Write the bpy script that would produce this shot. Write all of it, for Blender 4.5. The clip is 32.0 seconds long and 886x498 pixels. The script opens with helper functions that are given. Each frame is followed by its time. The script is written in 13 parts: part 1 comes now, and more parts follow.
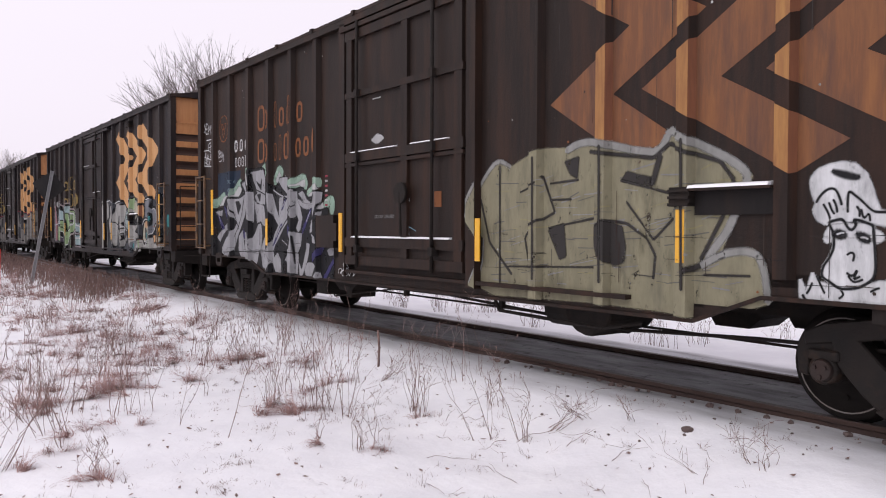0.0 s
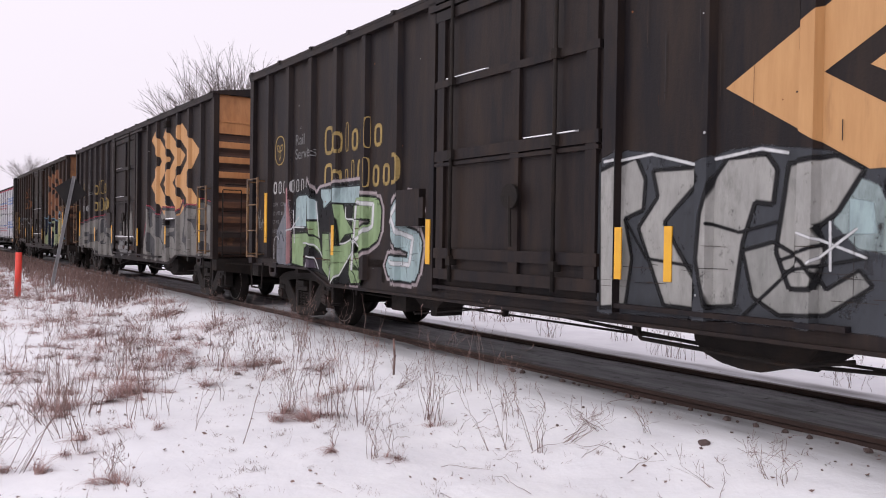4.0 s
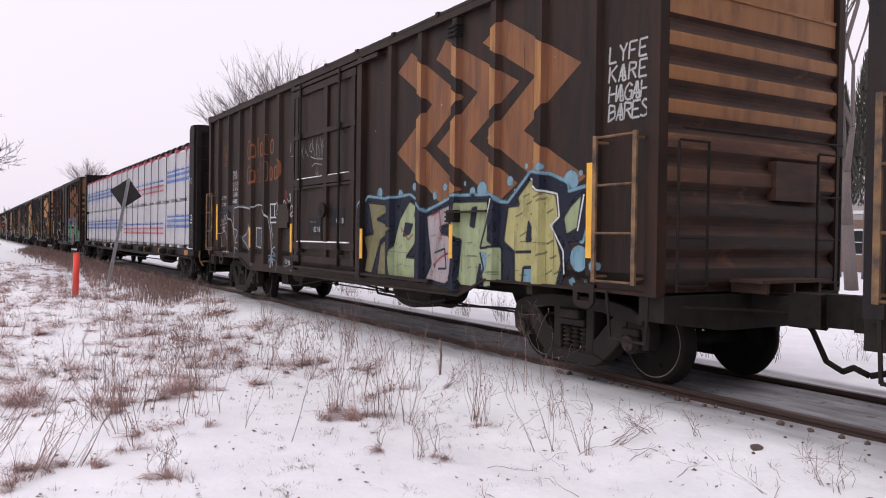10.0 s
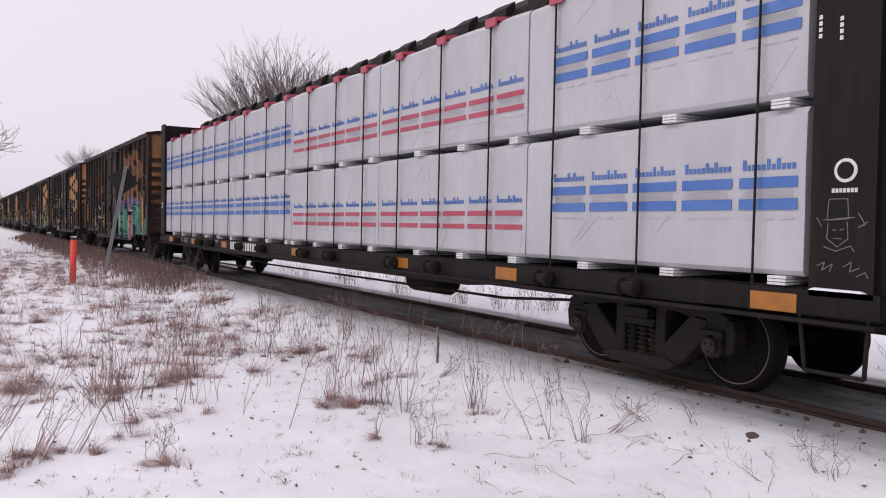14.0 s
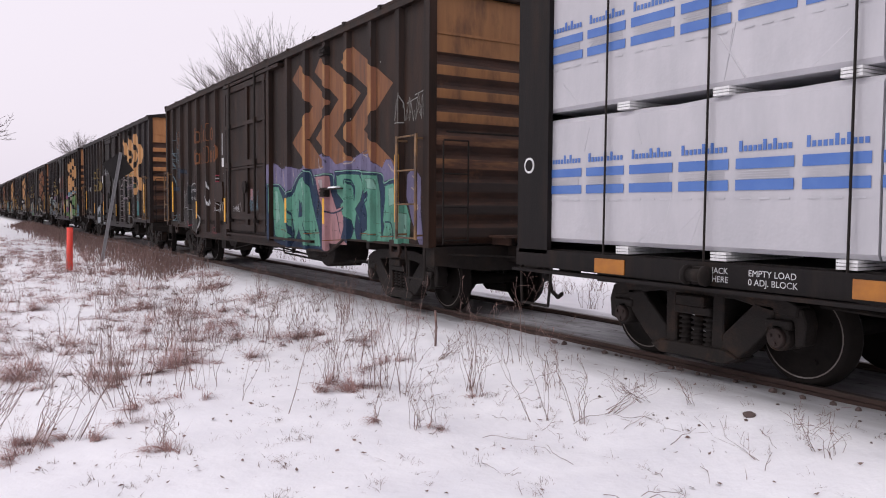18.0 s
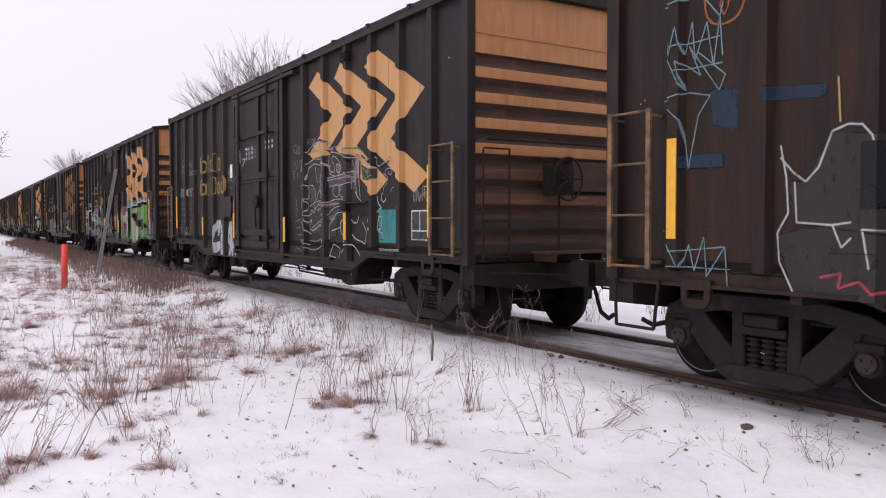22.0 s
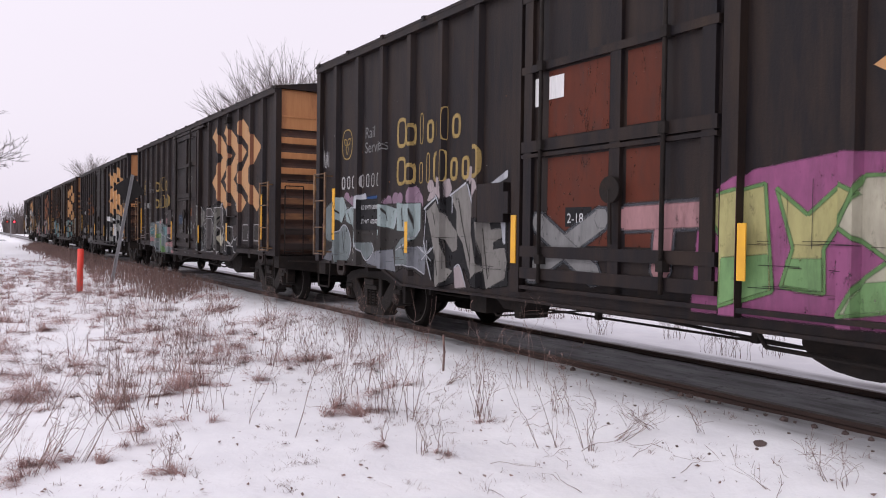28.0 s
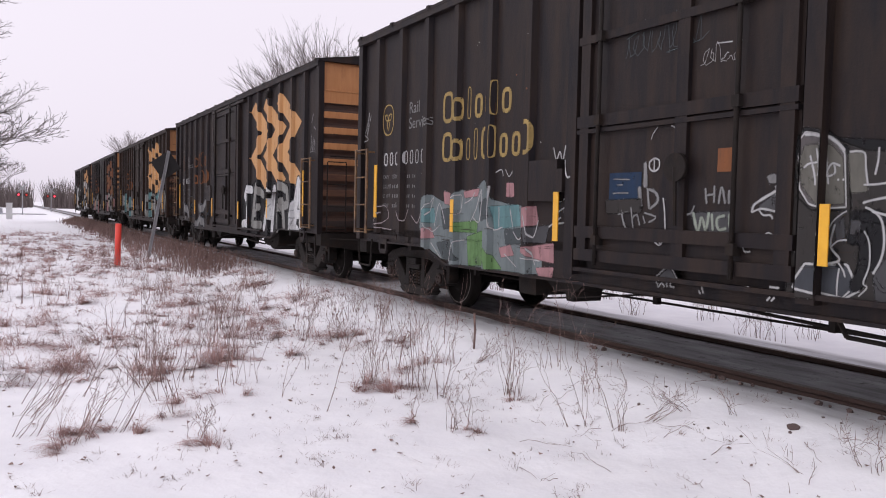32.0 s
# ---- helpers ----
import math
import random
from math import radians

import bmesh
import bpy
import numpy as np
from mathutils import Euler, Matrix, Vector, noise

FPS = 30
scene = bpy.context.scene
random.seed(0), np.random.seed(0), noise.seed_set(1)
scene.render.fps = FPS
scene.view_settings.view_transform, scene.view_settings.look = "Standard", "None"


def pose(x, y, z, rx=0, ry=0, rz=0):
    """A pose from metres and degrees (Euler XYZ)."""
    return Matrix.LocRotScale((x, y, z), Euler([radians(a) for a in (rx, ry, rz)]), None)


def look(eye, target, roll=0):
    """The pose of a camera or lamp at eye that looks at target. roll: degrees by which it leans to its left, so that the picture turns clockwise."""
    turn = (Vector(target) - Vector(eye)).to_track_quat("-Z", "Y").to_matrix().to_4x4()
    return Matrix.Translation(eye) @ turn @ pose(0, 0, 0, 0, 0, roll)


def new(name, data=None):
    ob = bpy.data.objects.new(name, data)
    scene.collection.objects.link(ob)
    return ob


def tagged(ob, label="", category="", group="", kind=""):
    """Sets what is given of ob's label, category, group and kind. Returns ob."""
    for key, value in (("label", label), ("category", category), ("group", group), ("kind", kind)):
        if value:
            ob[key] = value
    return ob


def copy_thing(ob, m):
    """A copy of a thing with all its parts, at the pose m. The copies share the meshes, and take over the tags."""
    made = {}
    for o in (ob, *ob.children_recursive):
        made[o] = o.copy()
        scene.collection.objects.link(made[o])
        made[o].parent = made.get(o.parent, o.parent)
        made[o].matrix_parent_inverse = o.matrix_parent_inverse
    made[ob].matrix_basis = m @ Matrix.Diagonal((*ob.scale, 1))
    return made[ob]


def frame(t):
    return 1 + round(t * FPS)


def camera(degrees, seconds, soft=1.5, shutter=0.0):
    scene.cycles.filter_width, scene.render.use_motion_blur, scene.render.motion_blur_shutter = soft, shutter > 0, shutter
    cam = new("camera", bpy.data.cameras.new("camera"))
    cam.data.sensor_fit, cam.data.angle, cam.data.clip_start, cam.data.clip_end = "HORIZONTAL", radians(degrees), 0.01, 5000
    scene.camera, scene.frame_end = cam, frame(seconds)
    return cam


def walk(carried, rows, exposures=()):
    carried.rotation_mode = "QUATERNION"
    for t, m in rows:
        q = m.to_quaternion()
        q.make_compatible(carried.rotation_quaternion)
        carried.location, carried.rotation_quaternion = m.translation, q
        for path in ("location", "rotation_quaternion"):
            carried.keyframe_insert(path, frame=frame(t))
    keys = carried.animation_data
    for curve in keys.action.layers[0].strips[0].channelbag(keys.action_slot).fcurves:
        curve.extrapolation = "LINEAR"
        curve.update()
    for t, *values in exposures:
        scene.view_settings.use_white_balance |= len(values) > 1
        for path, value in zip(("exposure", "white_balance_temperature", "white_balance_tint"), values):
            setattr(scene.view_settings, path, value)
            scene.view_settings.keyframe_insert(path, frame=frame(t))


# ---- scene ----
cam = camera(58.68, 32.0, soft=1.05)
# seconds, tilt, lean, turn of the camera, which is held at one spot beside the track
TURNS = [
    (0.0, 88.51, -0.22, -35.87),
    (0.5, 88.57, -0.55, -35.26),
    (1.0, 88.36, -1.18, -35.06),
    (1.5, 88.87, -0.96, -35.28),
    (2.0, 88.77, -0.18, -35.26),
    (2.5, 89.18, -0.36, -35.19),
    (3.0, 89.17, -0.76, -35.03),
    (3.5, 89.08, -0.78, -34.88),
    (5.5, 89.56, -1.12, -33.81),
    (6.0, 89.74, -0.93, -33.70),
    (6.5, 90.05, -0.89, -33.56),
    (7.0, 90.28, -1.41, -32.37),
    (7.5, 90.08, -1.45, -31.45),
    (8.0, 89.83, -1.22, -31.28),
    (8.5, 89.73, -0.83, -31.20),
    (9.0, 89.61, -0.88, -31.07),
    (9.5, 89.43, -0.92, -31.00),
    (10.0, 89.12, -0.79, -31.29),
    (10.5, 88.97, -0.64, -31.07),
    (11.0, 88.94, -0.88, -30.57),
    (11.5, 88.84, -1.44, -29.66),
    (12.0, 89.24, -0.70, -29.89),
    (12.5, 89.26, -0.29, -30.57),
    (13.0, 88.78, -0.70, -31.40),
    (13.5, 88.58, -0.51, -31.65),
    (14.0, 88.26, -0.94, -31.46),
    (14.5, 88.58, -1.01, -30.50),
    (16.5, 87.74, -0.58, -31.01),
    (17.0, 87.48, -0.46, -31.04),
    (17.5, 87.25, -0.68, -31.08),
    (18.0, 87.07, -0.34, -31.70),
    (18.5, 87.34, 0.38, -32.48),
    (19.0, 87.52, 0.32, -32.53),
    (19.5, 87.76, 0.39, -32.42),
    (20.0, 87.86, 0.33, -32.34),
    (20.5, 87.93, 0.38, -32.35),
    (21.0, 87.98, 0.35, -32.21),
    (21.5, 87.99, 0.04, -32.09),
    (22.0, 88.09, 0.06, -32.02),
    (22.5, 88.23, 0.14, -32.05),
    (23.0, 88.63, 0.33, -32.08),
    (23.5, 88.99, 0.16, -32.02),
    (24.0, 89.08, -0.44, -32.04),
    (24.5, 89.07, -0.65, -30.88),
    (25.0, 88.90, -0.53, -30.58),
    (25.5, 89.13, -0.22, -28.18),
    (26.0, 89.12, -0.44, -27.62),
    (26.5, 89.14, -0.62, -27.58),
    (28.5, 88.59, -0.81, -31.69),
    (29.0, 88.10, -0.85, -31.25),
    (29.5, 88.01, -0.81, -31.10),
    (30.0, 87.81, -0.40, -31.56),
    (30.5, 87.70, -0.98, -29.95),
    (31.0, 87.54, -1.28, -29.13),
    (31.5, 87.36, -0.92, -29.16),
    (32.0, 87.19, -1.29, -28.72),
]
EYE = (0.0, 0.0, 1.47)
walk(cam, [(t, pose(*EYE, rx, ry, rz)) for t, rx, ry, rz in TURNS],
     exposures=[(0.0, 0.18, 6465, 10.3), (11.5, 0.18, 6465, 10.3), (13.0, 0.05, 6465, 10.3), (14.5, -0.03, 6465, 10.3), (16.5, 0.0, 6465, 10.3), (17.5, 0.04, 6465, 10.3), (18.5, 0.14, 6465, 10.3), (19.5, 0.18, 6465, 10.3), (26.0, 0.16, 6400, 10.8), (29.0, 0.1, 6400, 10.8), (32.0, 0.1, 6400, 10.8)])
TRAVEL = [
    (0.0, -0.00),
    (0.5, 2.31),
    (1.0, 4.61),
    (1.5, 6.93),
    (2.0, 9.26),
    (2.5, 11.59),
    (3.0, 13.93),
    (5.5, 25.66),
    (6.0, 28.00),
    (6.5, 30.35),
    (7.0, 32.65),
    (7.5, 34.98),
    (8.0, 37.28),
    (8.5, 39.56),
    (9.0, 41.86),
    (9.5, 44.17),
    (10.0, 46.48),
    (10.5, 48.80),
    (11.0, 51.16),
    (11.5, 53.51),
    (12.0, 55.86),
    (12.5, 58.20),
    (13.0, 60.52),
    (13.5, 62.84),
    (14.0, 65.15),
    (14.5, 67.47),
    (16.5, 76.72),
    (17.0, 79.02),
    (17.5, 81.30),
    (18.0, 83.56),
    (18.5, 85.83),
    (19.0, 88.14),
    (19.5, 90.46),
    (20.0, 92.77),
    (20.5, 95.09),
    (21.0, 97.41),
    (21.5, 99.71),
    (22.0, 102.02),
    (22.5, 104.36),
    (23.0, 106.68),
    (23.5, 108.96),
    (24.0, 111.23),
    (24.5, 113.45),
    (25.0, 115.65),
    (25.5, 117.82),
    (26.0, 119.98),
    (26.5, 122.18),
    (28.5, 130.97),
    (29.0, 133.18),
    (29.5, 135.39),
    (30.0, 137.60),
    (30.5, 139.81),
    (31.0, 142.02),
    (31.5, 144.22),
    (32.0, 146.40),
]

# ---- light ----
world = bpy.data.worlds.new("overcast_sky")
scene.world = world
world.use_nodes = True
wn, wl = world.node_tree.nodes, world.node_tree.links
sky = wn.new("ShaderNodeTexSky")
sky.sky_type, sky.sun_disc = "NISHITA", False
sky.sun_elevation, sky.sun_rotation = radians(38), radians(-60)
sky.air_density, sky.dust_density, sky.ozone_density = 1.5, 6.0, 1.0
grey = wn.new("ShaderNodeHueSaturation")
grey.inputs["Saturation"].default_value = 0.06
grey.inputs["Value"].default_value = 0.1
veil = wn.new("ShaderNodeMixRGB")
veil.inputs["Fac"].default_value = 0.72
veil.inputs["Color2"].default_value = (1.055, 0.965, 1.08, 1)
wl.new(sky.outputs["Color"], grey.inputs["Color"])
wl.new(grey.outputs["Color"], veil.inputs["Color1"])
wl.new(veil.outputs["Color"], wn["Background"].inputs["Color"])
wn["Background"].inputs["Strength"].default_value = 1.0
sun = new("sun", bpy.data.lights.new("sun", "SUN"))
sun.data.energy, sun.data.angle, sun.data.color = 0.6, radians(25), (1.0, 0.96, 0.93)
sun.matrix_basis = look((-20, -10, 25), (0, 0, 0))


# ---- materials ----
def shade(name, base, rough=0.7, second=None, scale=3.0, amount=0.5, stretch=(1, 1, 1), metal=0.0, bump=0.0, bump_scale=40.0,
          spec=0.5, third=None, third_scale=0.8, third_from=0.52, third_to=0.72, third_stretch=(1, 1, 1)):
    """A painted, stained or grown surface: grain between two colours, a third colour in larger patches or streaks, and fine relief."""
    m = bpy.data.materials.new(name)
    m.use_nodes = True
    n, l = m.node_tree.nodes, m.node_tree.links
    b = n["Principled BSDF"]
    b.inputs["Roughness"].default_value, b.inputs["Metallic"].default_value = rough, metal
    b.inputs["Specular IOR Level"].default_value = spec
    place, chance, shift = n.new("ShaderNodeTexCoord"), n.new("ShaderNodeObjectInfo"), n.new("ShaderNodeVectorMath")
    spread = n.new("ShaderNodeMath")
    spread.operation = "MULTIPLY"
    spread.inputs[1].default_value = 37.0
    l.new(chance.outputs["Random"], spread.inputs[0])
    l.new(place.outputs["Object"], shift.inputs[0])
    l.new(spread.outputs[0], shift.inputs[1])

    def grain(size, pull, detail):
        at = n.new("ShaderNodeMapping")
        at.inputs["Scale"].default_value = pull
        tex = n.new("ShaderNodeTexNoise")
        tex.inputs["Scale"].default_value, tex.inputs["Detail"].default_value = size, detail
        tex.inputs["Roughness"].default_value = 0.65
        l.new(shift.outputs[0], at.inputs["Vector"])
        l.new(at.outputs[0], tex.inputs["Vector"])
        return tex.outputs["Fac"]

    def blend(fac, a, c):
        mix = n.new("ShaderNodeMixRGB")
        l.new(fac, mix.inputs["Fac"])
        for socket, value in ((mix.inputs["Color1"], a), (mix.inputs["Color2"], c)):
            if isinstance(value, tuple):
                socket.default_value = (*value, 1)
            else:
                l.new(value, socket)
        return mix.outputs["Color"]

    def ramp(fac, low, high, top=1.0):
        r = n.new("ShaderNodeMapRange")
        r.inputs["From Min"].default_value, r.inputs["From Max"].default_value = low, high
        r.inputs["To Max"].default_value = top
        l.new(fac, r.inputs["Value"])
        return r.outputs[0]

    second = second or tuple(c * 0.7 for c in base)
    colour = blend(ramp(grain(scale, stretch, 6), 0.3, 0.7, amount * 2), base, second)
    if third:
        colour = blend(ramp(grain(third_scale, third_stretch, 8), third_from, third_to), colour, third)
    l.new(colour, b.inputs["Base Color"])
    if bump:
        bm_ = n.new("ShaderNodeBump")
        bm_.inputs["Strength"].default_value, bm_.inputs["Distance"].default_value = bump, 0.02
        l.new(grain(bump_scale, (1, 1, 1), 4), bm_.inputs["Height"])
        l.new(bm_.outputs[0], b.inputs["Normal"])
    return m


STREAK = (6, 6, 0.7)
RUST = (0.06, 0.03, 0.018)
M = {
    "navy": shade("dark_navy_paint", (0.0105, 0.0094, 0.0122), 0.5, (0.018, 0.0140, 0.0135), 2, 0.5, STREAK, bump=0.15, third=(0.033, 0.022, 0.0165), third_scale=1.3, third_from=0.42, third_to=0.72, third_stretch=(3, 3, 0.5), spec=0.14),
    "brownblack": shade("dark_brown_paint", (0.0145, 0.0102, 0.0088), 0.55, (0.023, 0.0155, 0.0125), 2, 0.5, STREAK, bump=0.15, third=(0.042, 0.021, 0.0135), third_scale=1.4, third_from=0.45, third_to=0.75, third_stretch=(3, 3, 0.4), spec=0.14),
    "faded": shade("faded_black_paint", (0.0085, 0.0075, 0.0078), 0.6, (0.014, 0.0115, 0.0108), 2, 0.5, STREAK, bump=0.15, third=(0.024, 0.0155, 0.0115), third_scale=1.4, third_from=0.5, third_to=0.75, third_stretch=(3, 3, 0.4), spec=0.14),
    "tan": shade("tan_end_paint", (0.46, 0.22, 0.085), 0.6, (0.36, 0.155, 0.055), 1.5, 0.5, STREAK, third=(0.2, 0.075, 0.03), third_scale=1.3, third_from=0.56, third_to=0.78, third_stretch=(2, 2, 0.6), bump=0.1),
    "rustshade": shade("rust_and_shade_paint", (0.07, 0.03, 0.017), 0.75, (0.032, 0.016, 0.011), 2.5, 0.6, (1, 1, 3), bump=0.2, third=(0.16, 0.07, 0.03), third_scale=2.2, third_from=0.6, third_to=0.75),
    "darkend": shade("dark_brown_end_paint", (0.034, 0.018, 0.013), 0.75, (0.018, 0.012, 0.01), 1.8, 0.6, (1, 1, 3), third=(0.09, 0.036, 0.018), third_scale=1.5, third_from=0.58, third_to=0.74, third_stretch=(0.7, 1, 4), bump=0.2),
    "browntan": shade("brown_tan_end_paint", (0.13, 0.056, 0.026), 0.7, (0.07, 0.03, 0.018), 1.8, 0.6, (1, 1, 3), third=(0.24, 0.115, 0.045), third_scale=1.6, third_from=0.5, third_to=0.7, third_stretch=(0.7, 1, 4), bump=0.15),
    "darktan": shade("dirty_ochre_end_paint", (0.28, 0.13, 0.045), 0.65, (0.21, 0.092, 0.034), 1.5, 0.5, STREAK, third=(0.07, 0.03, 0.016), third_scale=1.3, third_from=0.5, third_to=0.72, third_stretch=(2, 2, 0.6), bump=0.1),
    "slush": shade("packed_dirty_snow", (0.40, 0.40, 0.42), 0.8, (0.16, 0.155, 0.16), 3.0, 0.6, (1.6, 0.35, 1), bump=0.6, bump_scale=10, third=(0.06, 0.05, 0.05), third_scale=7, third_from=0.58, third_to=0.7),
    "chev": shade("faded_yellow_paint", (0.5, 0.275, 0.11), 0.6, (0.42, 0.215, 0.08), 2.5, 0.5, STREAK, third=(0.22, 0.1, 0.04), third_scale=1.6, third_from=0.58, third_to=0.8, third_stretch=(3, 3, 0.5)),
    "chevdull": shade("dull_faded_yellow_paint", (0.36, 0.21, 0.1), 0.6, (0.42, 0.215, 0.08), 2.5, 0.5, STREAK, third=(0.22, 0.1, 0.04), third_scale=1.6, third_from=0.58, third_to=0.8, third_stretch=(3, 3, 0.5)),
    "chevworn": shade("light_ochre_paint", (0.34, 0.165, 0.042), 0.65, (0.22, 0.09, 0.025), 2.5, 0.6, STREAK, third=(0.12, 0.045, 0.02), third_scale=1.8, third_from=0.5, third_to=0.72, third_stretch=(3, 3, 0.5)),
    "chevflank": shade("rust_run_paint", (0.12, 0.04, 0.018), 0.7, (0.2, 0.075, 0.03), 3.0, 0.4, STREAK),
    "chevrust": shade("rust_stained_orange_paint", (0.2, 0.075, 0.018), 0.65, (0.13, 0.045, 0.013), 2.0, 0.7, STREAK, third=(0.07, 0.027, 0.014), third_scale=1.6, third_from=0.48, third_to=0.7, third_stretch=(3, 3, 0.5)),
    "yellow": shade("yellow_reflective_tape", (0.75, 0.4, 0.02), 0.4, (0.6, 0.3, 0.02), 6, 0.4),
    "ladder": shade("worn_ladder_paint", (0.24, 0.13, 0.05), 0.65, (0.04, 0.025, 0.018), 5, 0.6, bump=0.2),
    "iron": shade("grimy_iron", (0.011, 0.0095, 0.009), 0.75, (0.02, 0.016, 0.014), 7, 0.6, bump=0.3, third=(0.027, 0.018, 0.013), third_scale=3, spec=0.16),
    "amber": shade("amber_reflector", (0.4, 0.15, 0.012), 0.4, (0.26, 0.09, 0.012), 6, 0.5),
    "truck": shade("rust_dusted_cast_iron", (0.008, 0.0066, 0.006), 0.7, (0.0145, 0.0105, 0.0085), 5, 0.6, bump=0.35, third=(0.05, 0.027, 0.016), third_scale=3.5, third_from=0.55, third_to=0.75, spec=0.25),
    "bearing": shade("rusty_bearing_cap", (0.028, 0.012, 0.008), 0.75, (0.016, 0.009, 0.007), 9, 0.6, bump=0.3),
    "steel": shade("worn_wheel_rim", (0.16, 0.145, 0.135), 0.45, (0.12, 0.1, 0.09), 5, 0.5, metal=0.6),
    "wheel": shade("dusty_wheel_plate", (0.008, 0.0065, 0.006), 0.85, (0.013, 0.0105, 0.009), 3, 0.6, bump=0.2, third=(0.006, 0.005, 0.005), third_scale=4, spec=0.16),
    "railside": shade("rusty_rail_side", (0.06, 0.03, 0.021), 0.8, (0.035, 0.019, 0.015), 8, 0.6, (1, 0.2, 1), bump=0.3),
    "railtop": shade("worn_rail_top", (0.12, 0.095, 0.085), 0.55, (0.08, 0.06, 0.05), 3, 0.4, (1, 0.1, 1), metal=0.3),
    "tie": shade("tarred_tie_wood", (0.05, 0.04, 0.034), 0.9, (0.08, 0.066, 0.055), 6, 0.6, (1, 8, 8), bump=0.5),
    "white": shade("white_paint", (0.72, 0.72, 0.72), 0.6, (0.55, 0.55, 0.55), 5, 0.5, STREAK),
    "wrap": shade("white_plastic_wrap", (0.48, 0.47, 0.495), 0.38, (0.40, 0.395, 0.42), 1.4, 0.6, (1, 1.6, 0.5), bump=0.7, bump_scale=2.6),
    "blue": shade("blue_print", (0.045, 0.12, 0.38), 0.4, (0.085, 0.18, 0.44), 3, 0.4),
    "red": shade("red_print", (0.36, 0.04, 0.08), 0.4, (0.42, 0.08, 0.11), 3, 0.4),
    "snow": shade("clean_snow", (0.86, 0.86, 0.88), 0.6, (0.79, 0.79, 0.82), 2, 0.6, bump=0.55, bump_scale=9),
}


def snow_ground():
    """Snow that thins out to gritty grey on the shoulder of the track."""
    m = shade("snow_ground", (0.87, 0.87, 0.89), 0.6, (0.78, 0.78, 0.81), 1.6, 0.6, bump=0.6, bump_scale=7)
    n, l = m.node_tree.nodes, m.node_tree.links
    b = n["Principled BSDF"]
    clean = b.inputs["Base Color"].links[0].from_socket
    place, apart = n.new("ShaderNodeTexCoord"), n.new("ShaderNodeSeparateXYZ")
    l.new(place.outputs["Object"], apart.inputs[0])

    def noise_of(size, pull, detail):
        at, tex = n.new("ShaderNodeMapping"), n.new("ShaderNodeTexNoise")
        at.inputs["Scale"].default_value = pull
        tex.inputs["Scale"].default_value, tex.inputs["Detail"].default_value = size, detail
        l.new(place.outputs["Object"], at.inputs["Vector"])
        l.new(at.outputs[0], tex.inputs["Vector"])
        return tex.outputs["Fac"]

    def math_of(kind, a, c):
        q = n.new("ShaderNodeMath")
        q.operation = kind
        for socket, value in zip(q.inputs, (a, c)):
            if isinstance(value, float):
                socket.default_value = value
            else:
                l.new(value, socket)
        return q.outputs[0]

    def range_of(value, low, high, top):
        q = n.new("ShaderNodeMapRange")
        q.inputs["From Min"].default_value, q.inputs["From Max"].default_value, q.inputs["To Max"].default_value = low, high, top
        l.new(value, q.inputs["Value"])
        return q.outputs[0]

    def mix_of(fac, a, c):
        q = n.new("ShaderNodeMixRGB")
        l.new(fac, q.inputs["Fac"])
        for socket, value in ((q.inputs["Color1"], a), (q.inputs["Color2"], c)):
            if isinstance(value, tuple):
                socket.default_value = (*value, 1)
            else:
                l.new(value, socket)
        return q.outputs["Color"]

    near = math_of("MULTIPLY", range_of(apart.outputs["X"], 4.7, 5.95, 1.0), range_of(apart.outputs["X"], 8.6, 8.2, 1.0))
    thin = range_of(math_of("ADD", near, math_of("MULTIPLY", noise_of(1.4, (1.3, 0.5, 1), 8), 0.9)), 0.72, 1.5, 1.0)
    grit = mix_of(range_of(noise_of(2.2, (1.5, 0.35, 1), 8), 0.4, 0.66, 1.0), (0.50, 0.50, 0.53), (0.2, 0.19, 0.195))
    specks = range_of(noise_of(26.0, (1, 0.8, 1), 3), 0.66, 0.70, 0.85)
    grit = mix_of(math_of("MULTIPLY", specks, thin), grit, (0.10, 0.085, 0.08))
    l.new(mix_of(thin, clean, grit), b.inputs["Base Color"])
    return m


from mathutils.geometry import tessellate_polygon


# ---- mesh tools ----
def box(bm, x0, x1, y0, y1, z0, z1, slot=0):
    v = [bm.verts.new(p) for p in ((x0, y0, z0), (x1, y0, z0), (x1, y1, z0), (x0, y1, z0), (x0, y0, z1), (x1, y0, z1), (x1, y1, z1), (x0, y1, z1))]
    for q in ((3, 2, 1, 0), (4, 5, 6, 7), (0, 1, 5, 4), (1, 2, 6, 5), (2, 3, 7, 6), (3, 0, 4, 7)):
        bm.faces.new([v[i] for i in q]).material_index = slot


def rod(bm, a, b, r, n=8, r2=None, slot=0):
    """A round bar from a to b, with closed ends."""
    a, b = Vector(a), Vector(b)
    turn = (b - a).to_track_quat("Z", "Y")
    rings = []
    for p, q in ((a, r), (b, r if r2 is None else r2)):
        rings.append([bm.verts.new(p + turn @ Vector((q * math.cos(2 * math.pi * k / n), q * math.sin(2 * math.pi * k / n), 0))) for k in range(n)])
    for k in range(n):
        f = bm.faces.new((rings[0][k], rings[0][(k + 1) % n], rings[1][(k + 1) % n], rings[1][k]))
        f.smooth, f.material_index = n > 6, slot
    bm.faces.new(rings[0][::-1]).material_index = slot
    bm.faces.new(rings[1]).material_index = slot


def bent(bm, points, r, n=6, slot=0):
    for a, b in zip(points, points[1:]):
        rod(bm, a, b, r, n, slot=slot)


